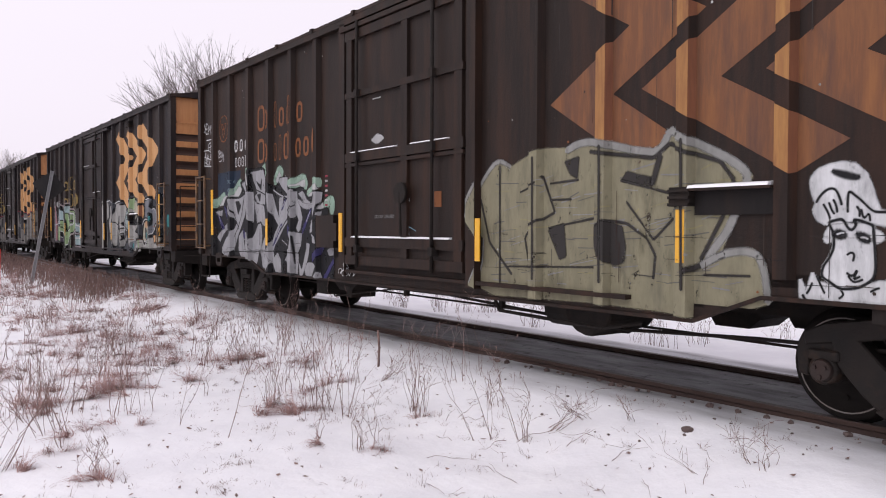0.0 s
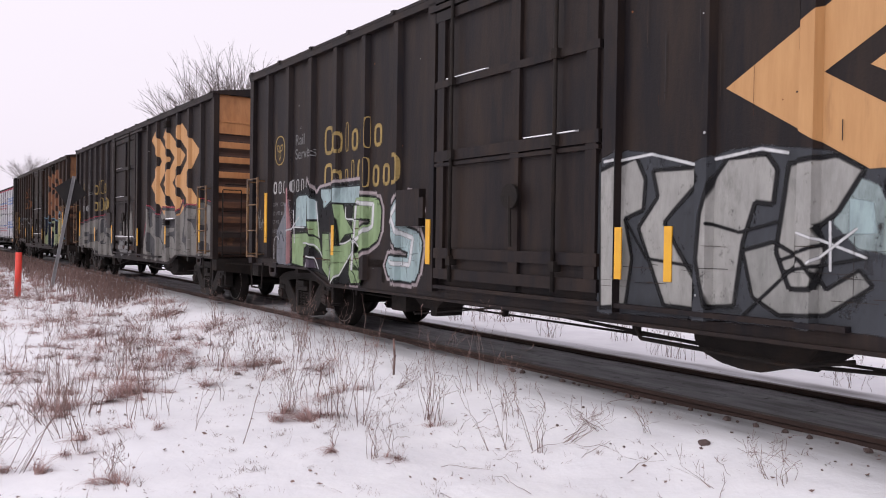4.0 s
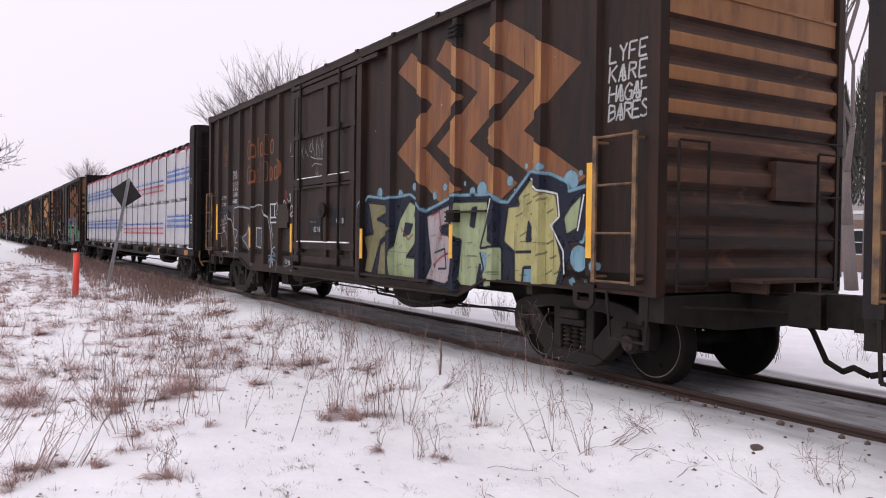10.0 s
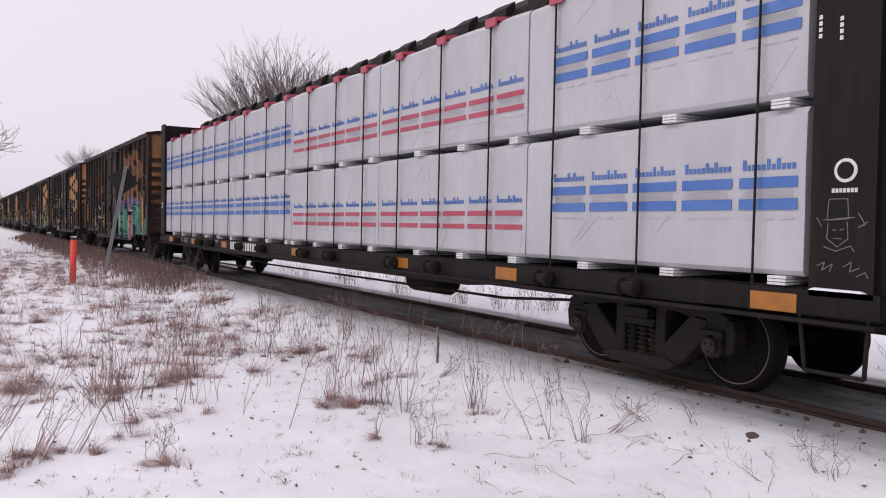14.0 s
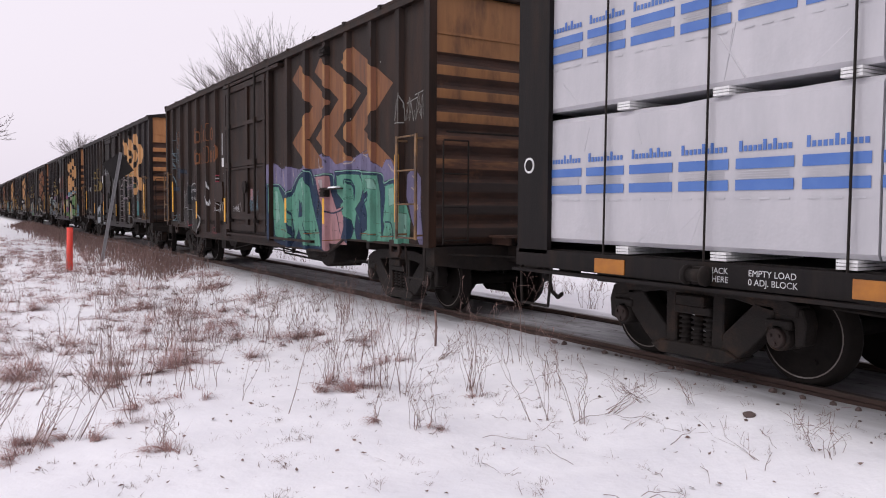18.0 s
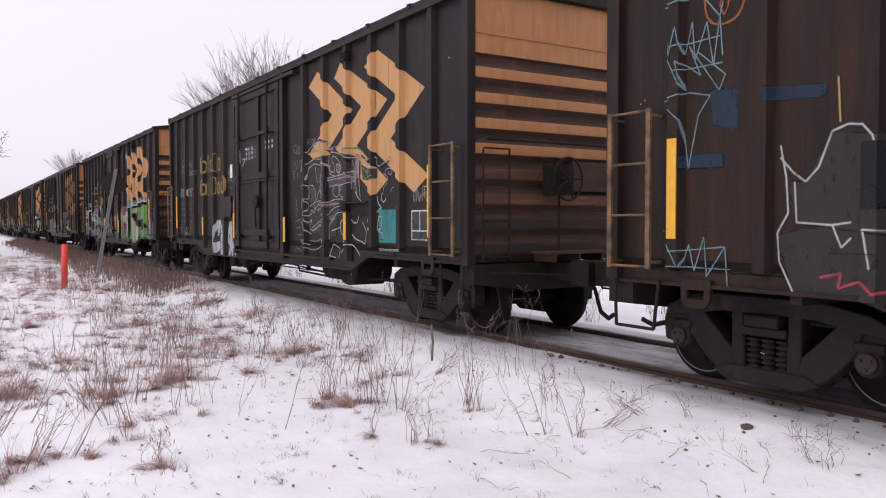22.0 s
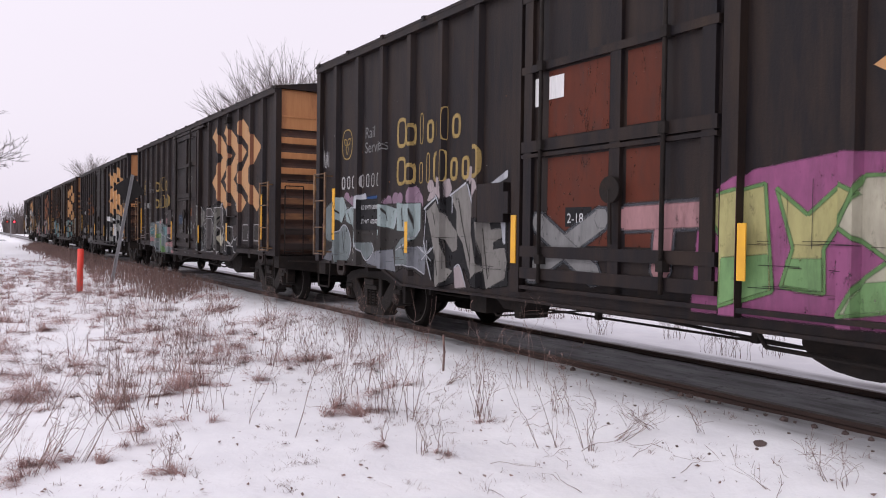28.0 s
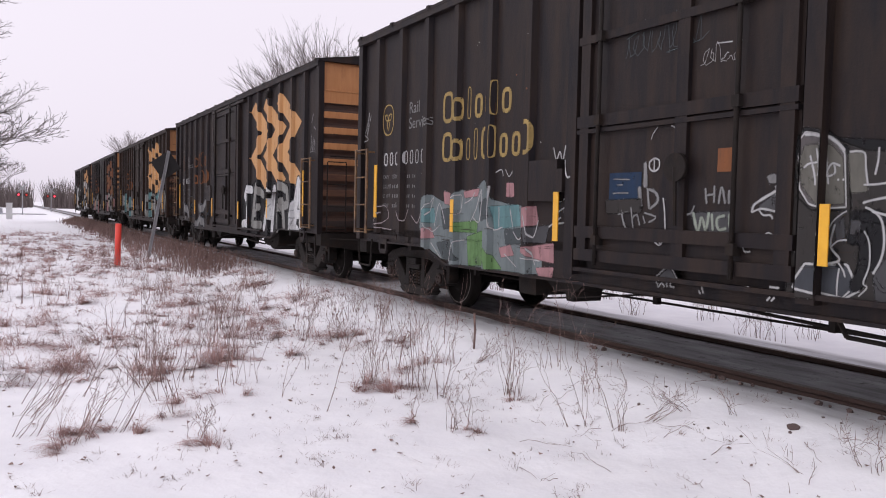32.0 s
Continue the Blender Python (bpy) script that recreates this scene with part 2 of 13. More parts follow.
def prism(bm, poly, x0, x1, axis="x", slot=0):
    """A flat outline, (y, z) for axis x, (x, z) for axis y, (x, y) for axis z, made thick from x0 to x1."""
    order = {"x": lambda p, c: (c, p[0], p[1]), "y": lambda p, c: (p[0], c, p[1]), "z": lambda p, c: (p[0], p[1], c)}[axis]
    a = [bm.verts.new(order(p, x0)) for p in poly]
    b = [bm.verts.new(order(p, x1)) for p in poly]
    fs = [bm.faces.new(a), bm.faces.new(b[::-1])]
    k = len(poly)
    fs += [bm.faces.new((a[i], b[i], b[(i + 1) % k], a[(i + 1) % k])) for i in range(k)]
    for f in fs:
        f.material_index = slot
    bmesh.ops.recalc_face_normals(bm, faces=fs)


def lathe(bm, profile, centre, n=24, axis="x"):
    """Turns (along, radius, slot) round the axis through the centre."""
    rings = []
    for along, r, _ in profile:
        ring = []
        for k in range(n):
            c, s = r * math.cos(2 * math.pi * k / n), r * math.sin(2 * math.pi * k / n)
            off = (along, c, s) if axis == "x" else ((c, along, s) if axis == "y" else (c, s, along))
            ring.append(bm.verts.new(Vector(centre) + Vector(off)))
        rings.append(ring)
    fs = []
    for i in range(len(rings) - 1):
        for k in range(n):
            f = bm.faces.new((rings[i][k], rings[i][(k + 1) % n], rings[i + 1][(k + 1) % n], rings[i + 1][k]))
            f.material_index, f.smooth = profile[i][2], True
            fs.append(f)
    for ring, slot in ((rings[0], profile[0][2]), (rings[-1], profile[-1][2])):
        f = bm.faces.new(ring)
        f.material_index = slot
        fs.append(f)
    bmesh.ops.recalc_face_normals(bm, faces=fs)


def mesh_of(name, bm, mats):
    me = bpy.data.meshes.new(name)
    bm.to_mesh(me)
    bm.free()
    for m in (mats if isinstance(mats, (list, tuple)) else [mats]):
        me.materials.append(m)
    return me


def part(name, bm, mats, parent, label=""):
    ob = new(name, mesh_of(name, bm, mats))
    ob.parent = parent
    return tagged(ob, label)


def thing(name, label, category, group="", kind="", bm=None, mats=None, at=None):
    ob = new(name, mesh_of(name, bm, mats) if bm else None)
    if at is not None:
        ob.matrix_basis = at
    return tagged(ob, label, category, group, kind)


def kit():
    return bmesh.new()

# ---- railway cars ----
TRACK_X = 6.85
LENGTH = 15.02
HALF = LENGTH / 2
SHEET, FACE = 1.50, 1.575          # side sheet and outer face of its posts, from the car's middle
EAVE = 4.33
POSTS = [0.86, 1.72, 2.58, 3.44, 4.32, 5.20, 9.95, 10.81, 11.67, 12.53, 13.39, 14.25]   # from the leading end
POST_W = 0.085


def sill_z(d):
    """Lower edge of the side: deep between the trucks."""
    for a, b, za, zb in ((0, 2.75, 0.97, 0.97), (2.75, 3.35, 0.97, 0.74), (3.35, 11.9, 0.74, 0.72), (11.9, 12.6, 0.72, 0.94), (12.6, 15.02, 0.94, 0.94)):
        if d <= b:
            return za + (zb - za) * (d - a) / (b - a)
    return 0.94


def narrow(ob, fixed, share):
    """Draws everything on the far side of a line along the car nearer to it."""
    for part_ in [ob] + list(ob.children_recursive):
        if part_.type == "MESH":
            for v in part_.data.vertices:
                if v.co.x > fixed:
                    v.co.x = fixed + (v.co.x - fixed) * share


def make_wheelset(parent, y):
    bm = kit()
    for s in (-1, 1):
        prof = [(-0.05, 0.08, 0), (-0.05, 0.13, 0), (-0.02, 0.15, 0), (0.035, 0.19, 0), (0.045, 0.27, 0), (0.03, 0.335, 0), (0.004, 0.352, 0), (0.0, 0.358, 1), (0.0, 0.369, 0), (0.012, 0.405, 0), (0.03, 0.418, 0), (0.10, 0.43, 0), (0.115, 0.455, 0), (0.145, 0.45, 0), (0.145, 0.36, 0), (0.10, 0.33, 0), (0.09, 0.16, 0), (0.15, 0.13, 0), (0.15, 0.08, 0)]
        prof = [(-s * (0.82 - a) * -1, r, m) for a, r, m in prof]
        lathe(bm, prof, (0, 0, 0), 36)
        for k in range(4):
            a = math.pi / 2 * k
            rod(bm, (s * 0.80, 0.25 * math.cos(a), 0.25 * math.sin(a)), (s * 0.75, 0.25 * math.cos(a), 0.25 * math.sin(a)), 0.022, 8)
    rod(bm, (-0.98, 0, 0), (0.98, 0, 0), 0.075, 12)
    ob = part("wheelset", bm, [M["wheel"], M["steel"]], parent)
    ob.location = (0, y, 0.43)
    return ob


def make_truck(car, d):
    """A three-piece truck: side frames, springs, bolster and two wheelsets."""
    bm = kit()
    box(bm, -0.95, 0.95, -0.16, 0.16, 0.50, 0.80)
    box(bm, -0.22, 0.22, -0.22, 0.22, 0.78, 0.95)
    truck = part("truck", bm, M["iron"], car, "grimy cast steel truck")
    truck.location = (0, d - HALF, 0)
    for s in (-1, 1):
        bm = kit()
        x0, x1 = s * 0.96, s * 1.13
        prism(bm, [(-1.03, 0.60), (-1.05, 0.70), (-0.88, 0.78), (-0.48, 0.85), (0.48, 0.85), (0.88, 0.78), (1.05, 0.70), (1.03, 0.60), (0.66, 0.66), (0.44, 0.70), (-0.44, 0.70), (-0.66, 0.66)], x0, x1)
        for e in (-1, 1):
            prism(bm, [(e * 0.84, 0.68), (e * 0.64, 0.69), (e * 0.32, 0.38), (e * 0.30, 0.15), (e * 0.46, 0.17), (e * 0.60, 0.28), (e * 0.78, 0.47)], x0, x1)
            prism(bm, [(e * 0.33, 0.72), (e * 0.21, 0.72), (e * 0.20, 0.24), (e * 0.33, 0.24)], x0, x1)
            prism(bm, [(e * 1.07, 0.68), (e * 0.70, 0.68), (e * 0.70, 0.46), (e * 0.76, 0.40), (e * 0.78, 0.54), (e * 1.00, 0.54), (e * 1.01, 0.36), (e * 1.09, 0.38), (e * 1.11, 0.56)], s * 0.94, s * 1.11)
            box(bm, *sorted((s * 0.93, s * 1.15)), e * 0.88 - 0.12, e * 0.88 + 0.12, 0.50, 0.58)
            rod(bm, (s * 0.9, e * 0.88, 0.43), (s * 1.15, e * 0.88, 0.43), 0.112, 16)
        prism(bm, [(-0.50, 0.19), (-0.38, 0.12), (0.38, 0.12), (0.50, 0.19), (0.36, 0.25), (-0.36, 0.25)], s * 0.90, s * 1.16)
        box(bm, *sorted((s * 0.90, s * 1.16)), -0.21, 0.21, 0.52, 0.60)
        box(bm, *sorted((s * 0.92, s * 1.20)), -0.16, 0.16, 0.60, 0.70)
        bmesh.ops.bevel(bm, geom=bm.edges[:], offset=0.012, segments=1, affect="EDGES")
        side_frame = part("side_frame", bm, M["truck"], truck)
        for e in (-1, 1):
            bm = kit()
            rod(bm, (s * 1.15, e * 0.88, 0.43), (s * 1.185, e * 0.88, 0.43), 0.088, 16, 0.074)
            for k in range(3):
                a = 2 * math.pi * k / 3 + 0.5
                rod(bm, (s * 1.18, e * 0.88 + 0.045 * math.cos(a), 0.43 + 0.045 * math.sin(a)), (s * 1.20, e * 0.88 + 0.045 * math.cos(a), 0.43 + 0.045 * math.sin(a)), 0.015, 6)
            part("bearing_cap", bm, M["bearing"], side_frame, "rust-red bearing end cap with three bolts")
        for y in (-0.14, 0.0, 0.14):
            bm = kit()
            prof = [(0.22, 0.03, 0)]
            for k in range(6):
                z = 0.235 + 0.047 * k
                prof += [(z, 0.042, 0), (z + 0.006, 0.066, 0), (z + 0.024, 0.066, 0), (z + 0.030, 0.042, 0)]
            lathe(bm, prof + [(0.52, 0.03, 0)], (s * 1.06, y, 0), 14, "z")
            part("coil_spring", bm, M["truck"], truck)
    bm = kit()
    for e in (-1, 1):
        box(bm, -0.85, 0.85, e * 0.36 - 0.05, e * 0.36 + 0.05, 0.32, 0.40)
        for s in (-1, 1):
            box(bm, s * 0.70, s * 0.82, e * 0.42 - 0.04, e * 0.42 + 0.05, 0.28, 0.50)
    part("brake_beam", bm, M["iron"], truck)
    for y in (-0.88, 0.88):
        make_wheelset(truck, y)
    narrow(truck, -0.6, 0.9)
    return truck


def make_ladder(car, s, d0, d1, z0, z1, rungs, mat):
    bm = kit()
    x = s * 1.66
    for d in (d0, d1):
        box(bm, x - 0.012, x + 0.012, d - HALF - 0.025, d - HALF + 0.025, z0, z1)
        for z in (z0 + 0.06, z1 - 0.06):
            box(bm, *sorted((s * 1.5, x)), d - HALF - 0.02, d - HALF + 0.02, z - 0.012, z + 0.012)
    ladder = part("ladder", bm, mat, car, "worn ochre side ladder")
    for k in range(rungs):
        z = z0 + 0.02 + (z1 - z0 - 0.04) * k / (rungs - 1)
        bm = kit()
        rod(bm, (x, d0 - HALF, z), (x, d1 - HALF, z), 0.012, 8)
        part("rung", bm, mat, ladder)


def make_end(car, e, tone, paint):
    """Corrugated end wall with gable, ladder, brake gear and coupler; e is -1 for the leading end."""
    y = e * HALF
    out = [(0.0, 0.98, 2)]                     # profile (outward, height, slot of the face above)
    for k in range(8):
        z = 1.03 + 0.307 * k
        # lower bands take darker slots, in steps towards the bottom
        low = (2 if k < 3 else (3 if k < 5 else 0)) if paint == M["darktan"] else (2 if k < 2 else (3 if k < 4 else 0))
        # slopes and grooves: rust brown, with the shade of the corrugation painted in
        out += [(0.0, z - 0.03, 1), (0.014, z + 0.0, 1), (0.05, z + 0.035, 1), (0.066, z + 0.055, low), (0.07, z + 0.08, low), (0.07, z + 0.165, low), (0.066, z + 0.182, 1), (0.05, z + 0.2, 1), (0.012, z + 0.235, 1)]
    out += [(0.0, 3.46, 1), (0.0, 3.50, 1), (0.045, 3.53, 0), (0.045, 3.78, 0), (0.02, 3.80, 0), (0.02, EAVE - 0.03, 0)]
    bm = kit()
    rows = [[bm.verts.new((sx * 1.47, y + e * (o[0] - 0.055), o[1])) for sx in (-1, 1)] for o in out]
    for i in range(len(rows) - 1):
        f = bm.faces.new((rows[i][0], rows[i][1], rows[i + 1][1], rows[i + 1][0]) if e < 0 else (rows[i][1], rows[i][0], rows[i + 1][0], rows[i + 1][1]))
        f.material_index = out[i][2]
    prism(bm, [(-1.44, EAVE - 0.03), (1.44, EAVE - 0.03), (1.44, EAVE), (0, EAVE + 0.2), (-1.44, EAVE)], *sorted((y - e * 0.06, y - e * 0.1)), axis="y")
    end = part("end_wall", bm, [paint, M["rustshade"], M["darkend"], M["browntan"]], car, "corrugated tan end wall with rusty grooves, their shade put into the colour")
    for s in (-1, 1):
        bm = kit()
        box(bm, *sorted((s * 1.46, s * 1.575)), *sorted((y - e * 0.12, y + e * 0.03)), 0.95, EAVE)
        part("corner_post", bm, tone, car)
    bm = kit()
    box(bm, -1.44, 1.44, *sorted((y - e * 0.06, y + e * 0.004)), 3.765, 3.80)
    part("gutter_strip", bm, paint, end)
    bm = kit()
    prism(bm, [(-1.5, 0.96), (1.5, 0.96), (1.5, 0.72), (0.6, 0.62), (-0.6, 0.62), (-1.5, 0.72)], *sorted((y - e * 0.25, y + e * 0.06)), axis="y")
    part("end_sill", bm, M["iron"], car)
    bm = kit()
    box(bm, -0.5, 0.7, *sorted((y + e * 0.05, y + e * 0.42)), 1.08, 1.11)
    for k in range(3):
        box(bm, -0.4 + 0.45 * k, -0.36 + 0.45 * k, *sorted((y, y + e * 0.40)), 0.98, 1.08)
    part("brake_step", bm, M["rustshade"], end, "rusty grating step")
    bm = kit()
    ring = [(-0.05 + 0.27 * math.cos(2 * math.pi * k / 20), y + e * 0.30, 2.02 + 0.27 * math.sin(2 * math.pi * k / 20)) for k in range(21)]
    bent(bm, ring, 0.016)
    for k in range(5):
        a = 2 * math.pi * k / 5
        rod(bm, (-0.05, y + e * 0.30, 2.02), (-0.05 + 0.27 * math.cos(a), y + e * 0.30, 2.02 + 0.27 * math.sin(a)), 0.012, 6)
    rod(bm, (-0.05, y, 2.02), (-0.05, y + e * 0.34, 2.02), 0.03, 8)
    box(bm, -0.25, 0.15, *sorted((y, y + e * 0.2)), 1.82, 2.2)
    rod(bm, (-0.05, y + e * 0.12, 1.85), (-0.05, y + e * 0.12, 1.1), 0.015, 6)
    part("brake_wheel", bm, M["iron"], end, "dark hand brake wheel")
    bm = kit()
    box(bm, 0.27, 1.1, *sorted((y - e * 0.05, y + e * 0.05)), 1.88, 2.27)
    part("placard_board", bm, M["rustshade"], end)
    for x0 in (-1.40, 0.95):
        bm = kit()
        for x in (x0, x0 + 0.45):
            rod(bm, (x, y + e * 0.11, 1.0), (x, y + e * 0.11, 2.36), 0.014, 6)
        ladder = part("end_ladder", bm, M["iron"], car)
        for k in range(4):
            bm = kit()
            rod(bm, (x0, y + e * 0.12, 1.05 + 0.44 * k), (x0 + 0.45, y + e * 0.12, 1.05 + 0.44 * k), 0.012, 6)
            part("rung", bm, M["iron"], ladder)
    bm = kit()
    bent(bm, [(-1.35, y + e * 0.12, 2.48), (1.40, y + e * 0.12, 2.48)], 0.014)
    part("grab_rail", bm, M["iron"], end)
    # coupler, hose and steps
    bm = kit()
    box(bm, -0.14, 0.14, *sorted((y - e * 0.3, y + e * 0.55)), 0.74, 0.96)
    prism(bm, [(-0.2, y + e * 0.5), (0.16, y + e * 0.5), (0.2, y + e * 0.98), (0.02, y + e * 1.0), (-0.04, y + e * 0.78), (-0.2, y + e * 0.82)], 0.70, 1.0, axis="z")
    part("coupler", bm, M["iron"], car, "knuckle coupler")
    bm = kit()
    pts = [(0.35, y + e * 0.25, 0.8), (0.32, y + e * 0.45, 0.62), (0.22, y + e * 0.65, 0.36), (0.15, y + e * 0.85, 0.30), (0.1, y + e * 0.98, 0.36)]
    bent(bm, pts, 0.028, 8)
    part("air_hose", bm, M["iron"], car)
    bm = kit()
    bent(bm, [(-1.3, y + e * 0.1, 0.86), (-0.5, y + e * 0.3, 0.83), (-0.1, y + e * 0.5, 0.80)], 0.016)
    part("uncoupling_lever", bm, M["iron"], car)
    for s in (-1, 1):
        bm = kit()
        a, b = (y - e * 0.08, y - e * 0.62)
        x = s * 1.56
        bent(bm, [(x, a, 0.97), (x, a - e * 0.02, 0.52), (x, b + e * 0.06, 0.52), (x, b, 0.97)], 0.016)
        part("sill_step", bm, M["iron"], car)


def make_side(car, s, tone):
    """Side sheet, posts, top chord, sill, tack boards and plug door of one side; s is -1 for the side beside the camera."""
    ds = [0, 2.75, 3.35, 11.9, 12.6, LENGTH]
    bm = kit()
    prism(bm, [(d - HALF, sill_z(d)) for d in ds] + [(HALF, EAVE - 0.05), (-HALF, EAVE - 0.05)], *sorted((s * SHEET, s * (SHEET - 0.05))))
    side = part("side_wall", bm, tone, car)
    for d in POSTS:
        bm = kit()
        lo = sill_z(d) + 0.14
        prism(bm, [(s * SHEET, d - HALF - POST_W), (s * FACE, d - HALF - POST_W + 0.03), (s * FACE, d - HALF + POST_W - 0.03), (s * SHEET, d - HALF + POST_W)], lo, EAVE - 0.06, axis="z")
        part("side_post", bm, tone, side)
    bm = kit()
    box(bm, *sorted((s * (SHEET - 0.01), s * (FACE + 0.02))), -HALF - 0.02, HALF + 0.02, EAVE - 0.09, EAVE + 0.01)
    part("top_chord", bm, tone, car)
    bm = kit()
    for a, b in zip(ds, ds[1:]):
        za, zb = sill_z(a), sill_z(b)
        prism(bm, [(a - HALF, za - 0.02), (b - HALF, zb - 0.02), (b - HALF, zb + 0.012), (a - HALF, za + 0.012)], *sorted((s * SHEET, s * (SHEET + 0.035))))
    part("side_sill", bm, tone, car)
    # plug door
    x0, x1 = s * SHEET, s * (SHEET + 0.055)
    a, b = 6.30 - HALF, 8.97 - HALF
    bm = kit()
    box(bm, *sorted((x0, x1)), a, b, 0.98, 4.12)
    door = part("plug_door", bm, tone, car, "closed plug door with lock rods")
    for za, zb in ((0.98, 1.10), (1.22, 1.34), (2.36, 2.48), (2.30, 2.34), (3.22, 3.30), (4.0, 4.12)):
        bm = kit()
        box(bm, *sorted((x1, x1 + s * 0.05)), a, b, za, zb)
        part("door_rail", bm, tone, door)
    for d in (6.40, 7.50, 8.86):
        bm = kit()
        box(bm, *sorted((x1, x1 + s * 0.045)), d - HALF - 0.07, d - HALF + 0.07, 1.0, 4.1)
        part("door_stile", bm, tone, door)
    for d in (6.86, 8.60):
        bm = kit()
        rod(bm, (x1 + s * 0.075, d - HALF, 0.95), (x1 + s * 0.075, d - HALF, 4.22), 0.022, 8)
        for z in (1.2, 2.42, 3.26):
            box(bm, *sorted((x1, x1 + s * 0.1)), d - HALF - 0.04, d - HALF + 0.04, z - 0.05, z + 0.05)
        part("lock_rod", bm, M["iron"], door)
    bm = kit()
    rod(bm, (x1 + s * 0.07, 7.50 - HALF, 1.9), (x1 + s * 0.11, 7.50 - HALF, 1.9), 0.13, 16)
    bent(bm, [(x1 + s * 0.1, 7.50 - HALF, 1.9), (x1 + s * 0.1, 7.48 - HALF, 1.38)], 0.02)
    part("door_handle", bm, M["iron"], door)
    for z0, z1 in ((0.84, 0.94), (4.14, 4.24)):
        bm = kit()
        box(bm, *sorted((s * SHEET, s * (FACE + (0.012 if z0 < 2 else 0.05)))), 4.0 - HALF if z0 < 2 else 5.5 - HALF, 9.1 - HALF, z0 + (0.02 if z0 < 2 else 0), z1 - 0.04)
        part("door_track", bm, tone, car)
    for d in (6.18, 9.08):
        bm = kit()
        box(bm, *sorted((s * SHEET, s * (FACE + 0.02))), d - HALF - 0.08, d - HALF + 0.08, 0.82, 4.27)
        part("door_post", bm, tone, car)
    bm = kit()
    box(bm, *sorted((s * SHEET, s * (FACE + 0.03))), 9.30 - HALF, 9.84 - HALF, 1.60, 2.06)
    box(bm, *sorted((s * SHEET, s * (FACE + 0.05))), 9.18 - HALF, 9.28 - HALF, 1.7, 1.95)
    part("placard_board", bm, tone, car)
    for d, z in ((3.44, 4.0), (3.44, 1.66)):
        bm = kit()
        box(bm, *sorted((s * SHEET, s * (FACE + 0.025))), d - HALF - 0.10, d - HALF + 0.10, z - 0.005, z + 0.15)
        for k in range(3):
            box(bm, *sorted((s * SHEET, s * (FACE + 0.045))), d - HALF - 0.10, d - HALF + 0.10, z + 0.055 * k, z + 0.055 * k + 0.022)
        part("tie_bracket", bm, M["iron"], car)
    bm = kit()
    box(bm, *sorted((s * SHEET, s * (FACE + 0.035))), 2.64 - HALF, 3.36 - HALF, 1.775, 1.795)
    part("board_ledge", bm, tone, car)
    for d in (0.98, 14.02):
        bm = kit()
        y, lo = d - HALF, sill_z(d)
        x_ = sorted((s * (SHEET + 0.005), s * (SHEET + 0.04)))
        for pts in (((-0.16, 0.05), (-0.09, 0.05), (-0.09, -0.19), (-0.15, -0.13)), ((0.09, 0.05), (0.16, 0.05), (0.15, -0.13), (0.09, -0.19)), ((-0.09, 0.05), (0.09, 0.05), (0.09, -0.04), (-0.09, -0.04)), ((-0.09, -0.12), (0.09, -0.12), (0.09, -0.19), (-0.09, -0.19))):
            prism(bm, [(y + a_, lo + b_) for a_, b_ in pts], *x_)
        bmesh.ops.remove_doubles(bm, verts=bm.verts[:], dist=0.001)
        part("jacking_pad", bm, tone, car)
    for d0, d1, z0, z1 in ((0.80, 0.90, 1.28, 2.22), (6.00, 6.08, 1.12, 1.58), (3.40, 3.48, 1.2, 1.63), (9.05, 9.14, 1.14, 1.68), (11.63, 11.71, 1.18, 1.62), (14.20, 14.30, 1.33, 2.19)):
        d = (d0 + d1) / 2
        on = FACE + 0.02 if 6 < d < 6.3 or 9 < d < 9.3 else FACE if any(abs(d - p) < POST_W for p in POSTS) else SHEET
        bm = kit()
        box(bm, *sorted((s * on, s * (on + 0.012))), d0 - HALF, d1 - HALF, z0, z1)
        part("reflector_strip", bm, M["yellow"], car, "yellow reflective strip")


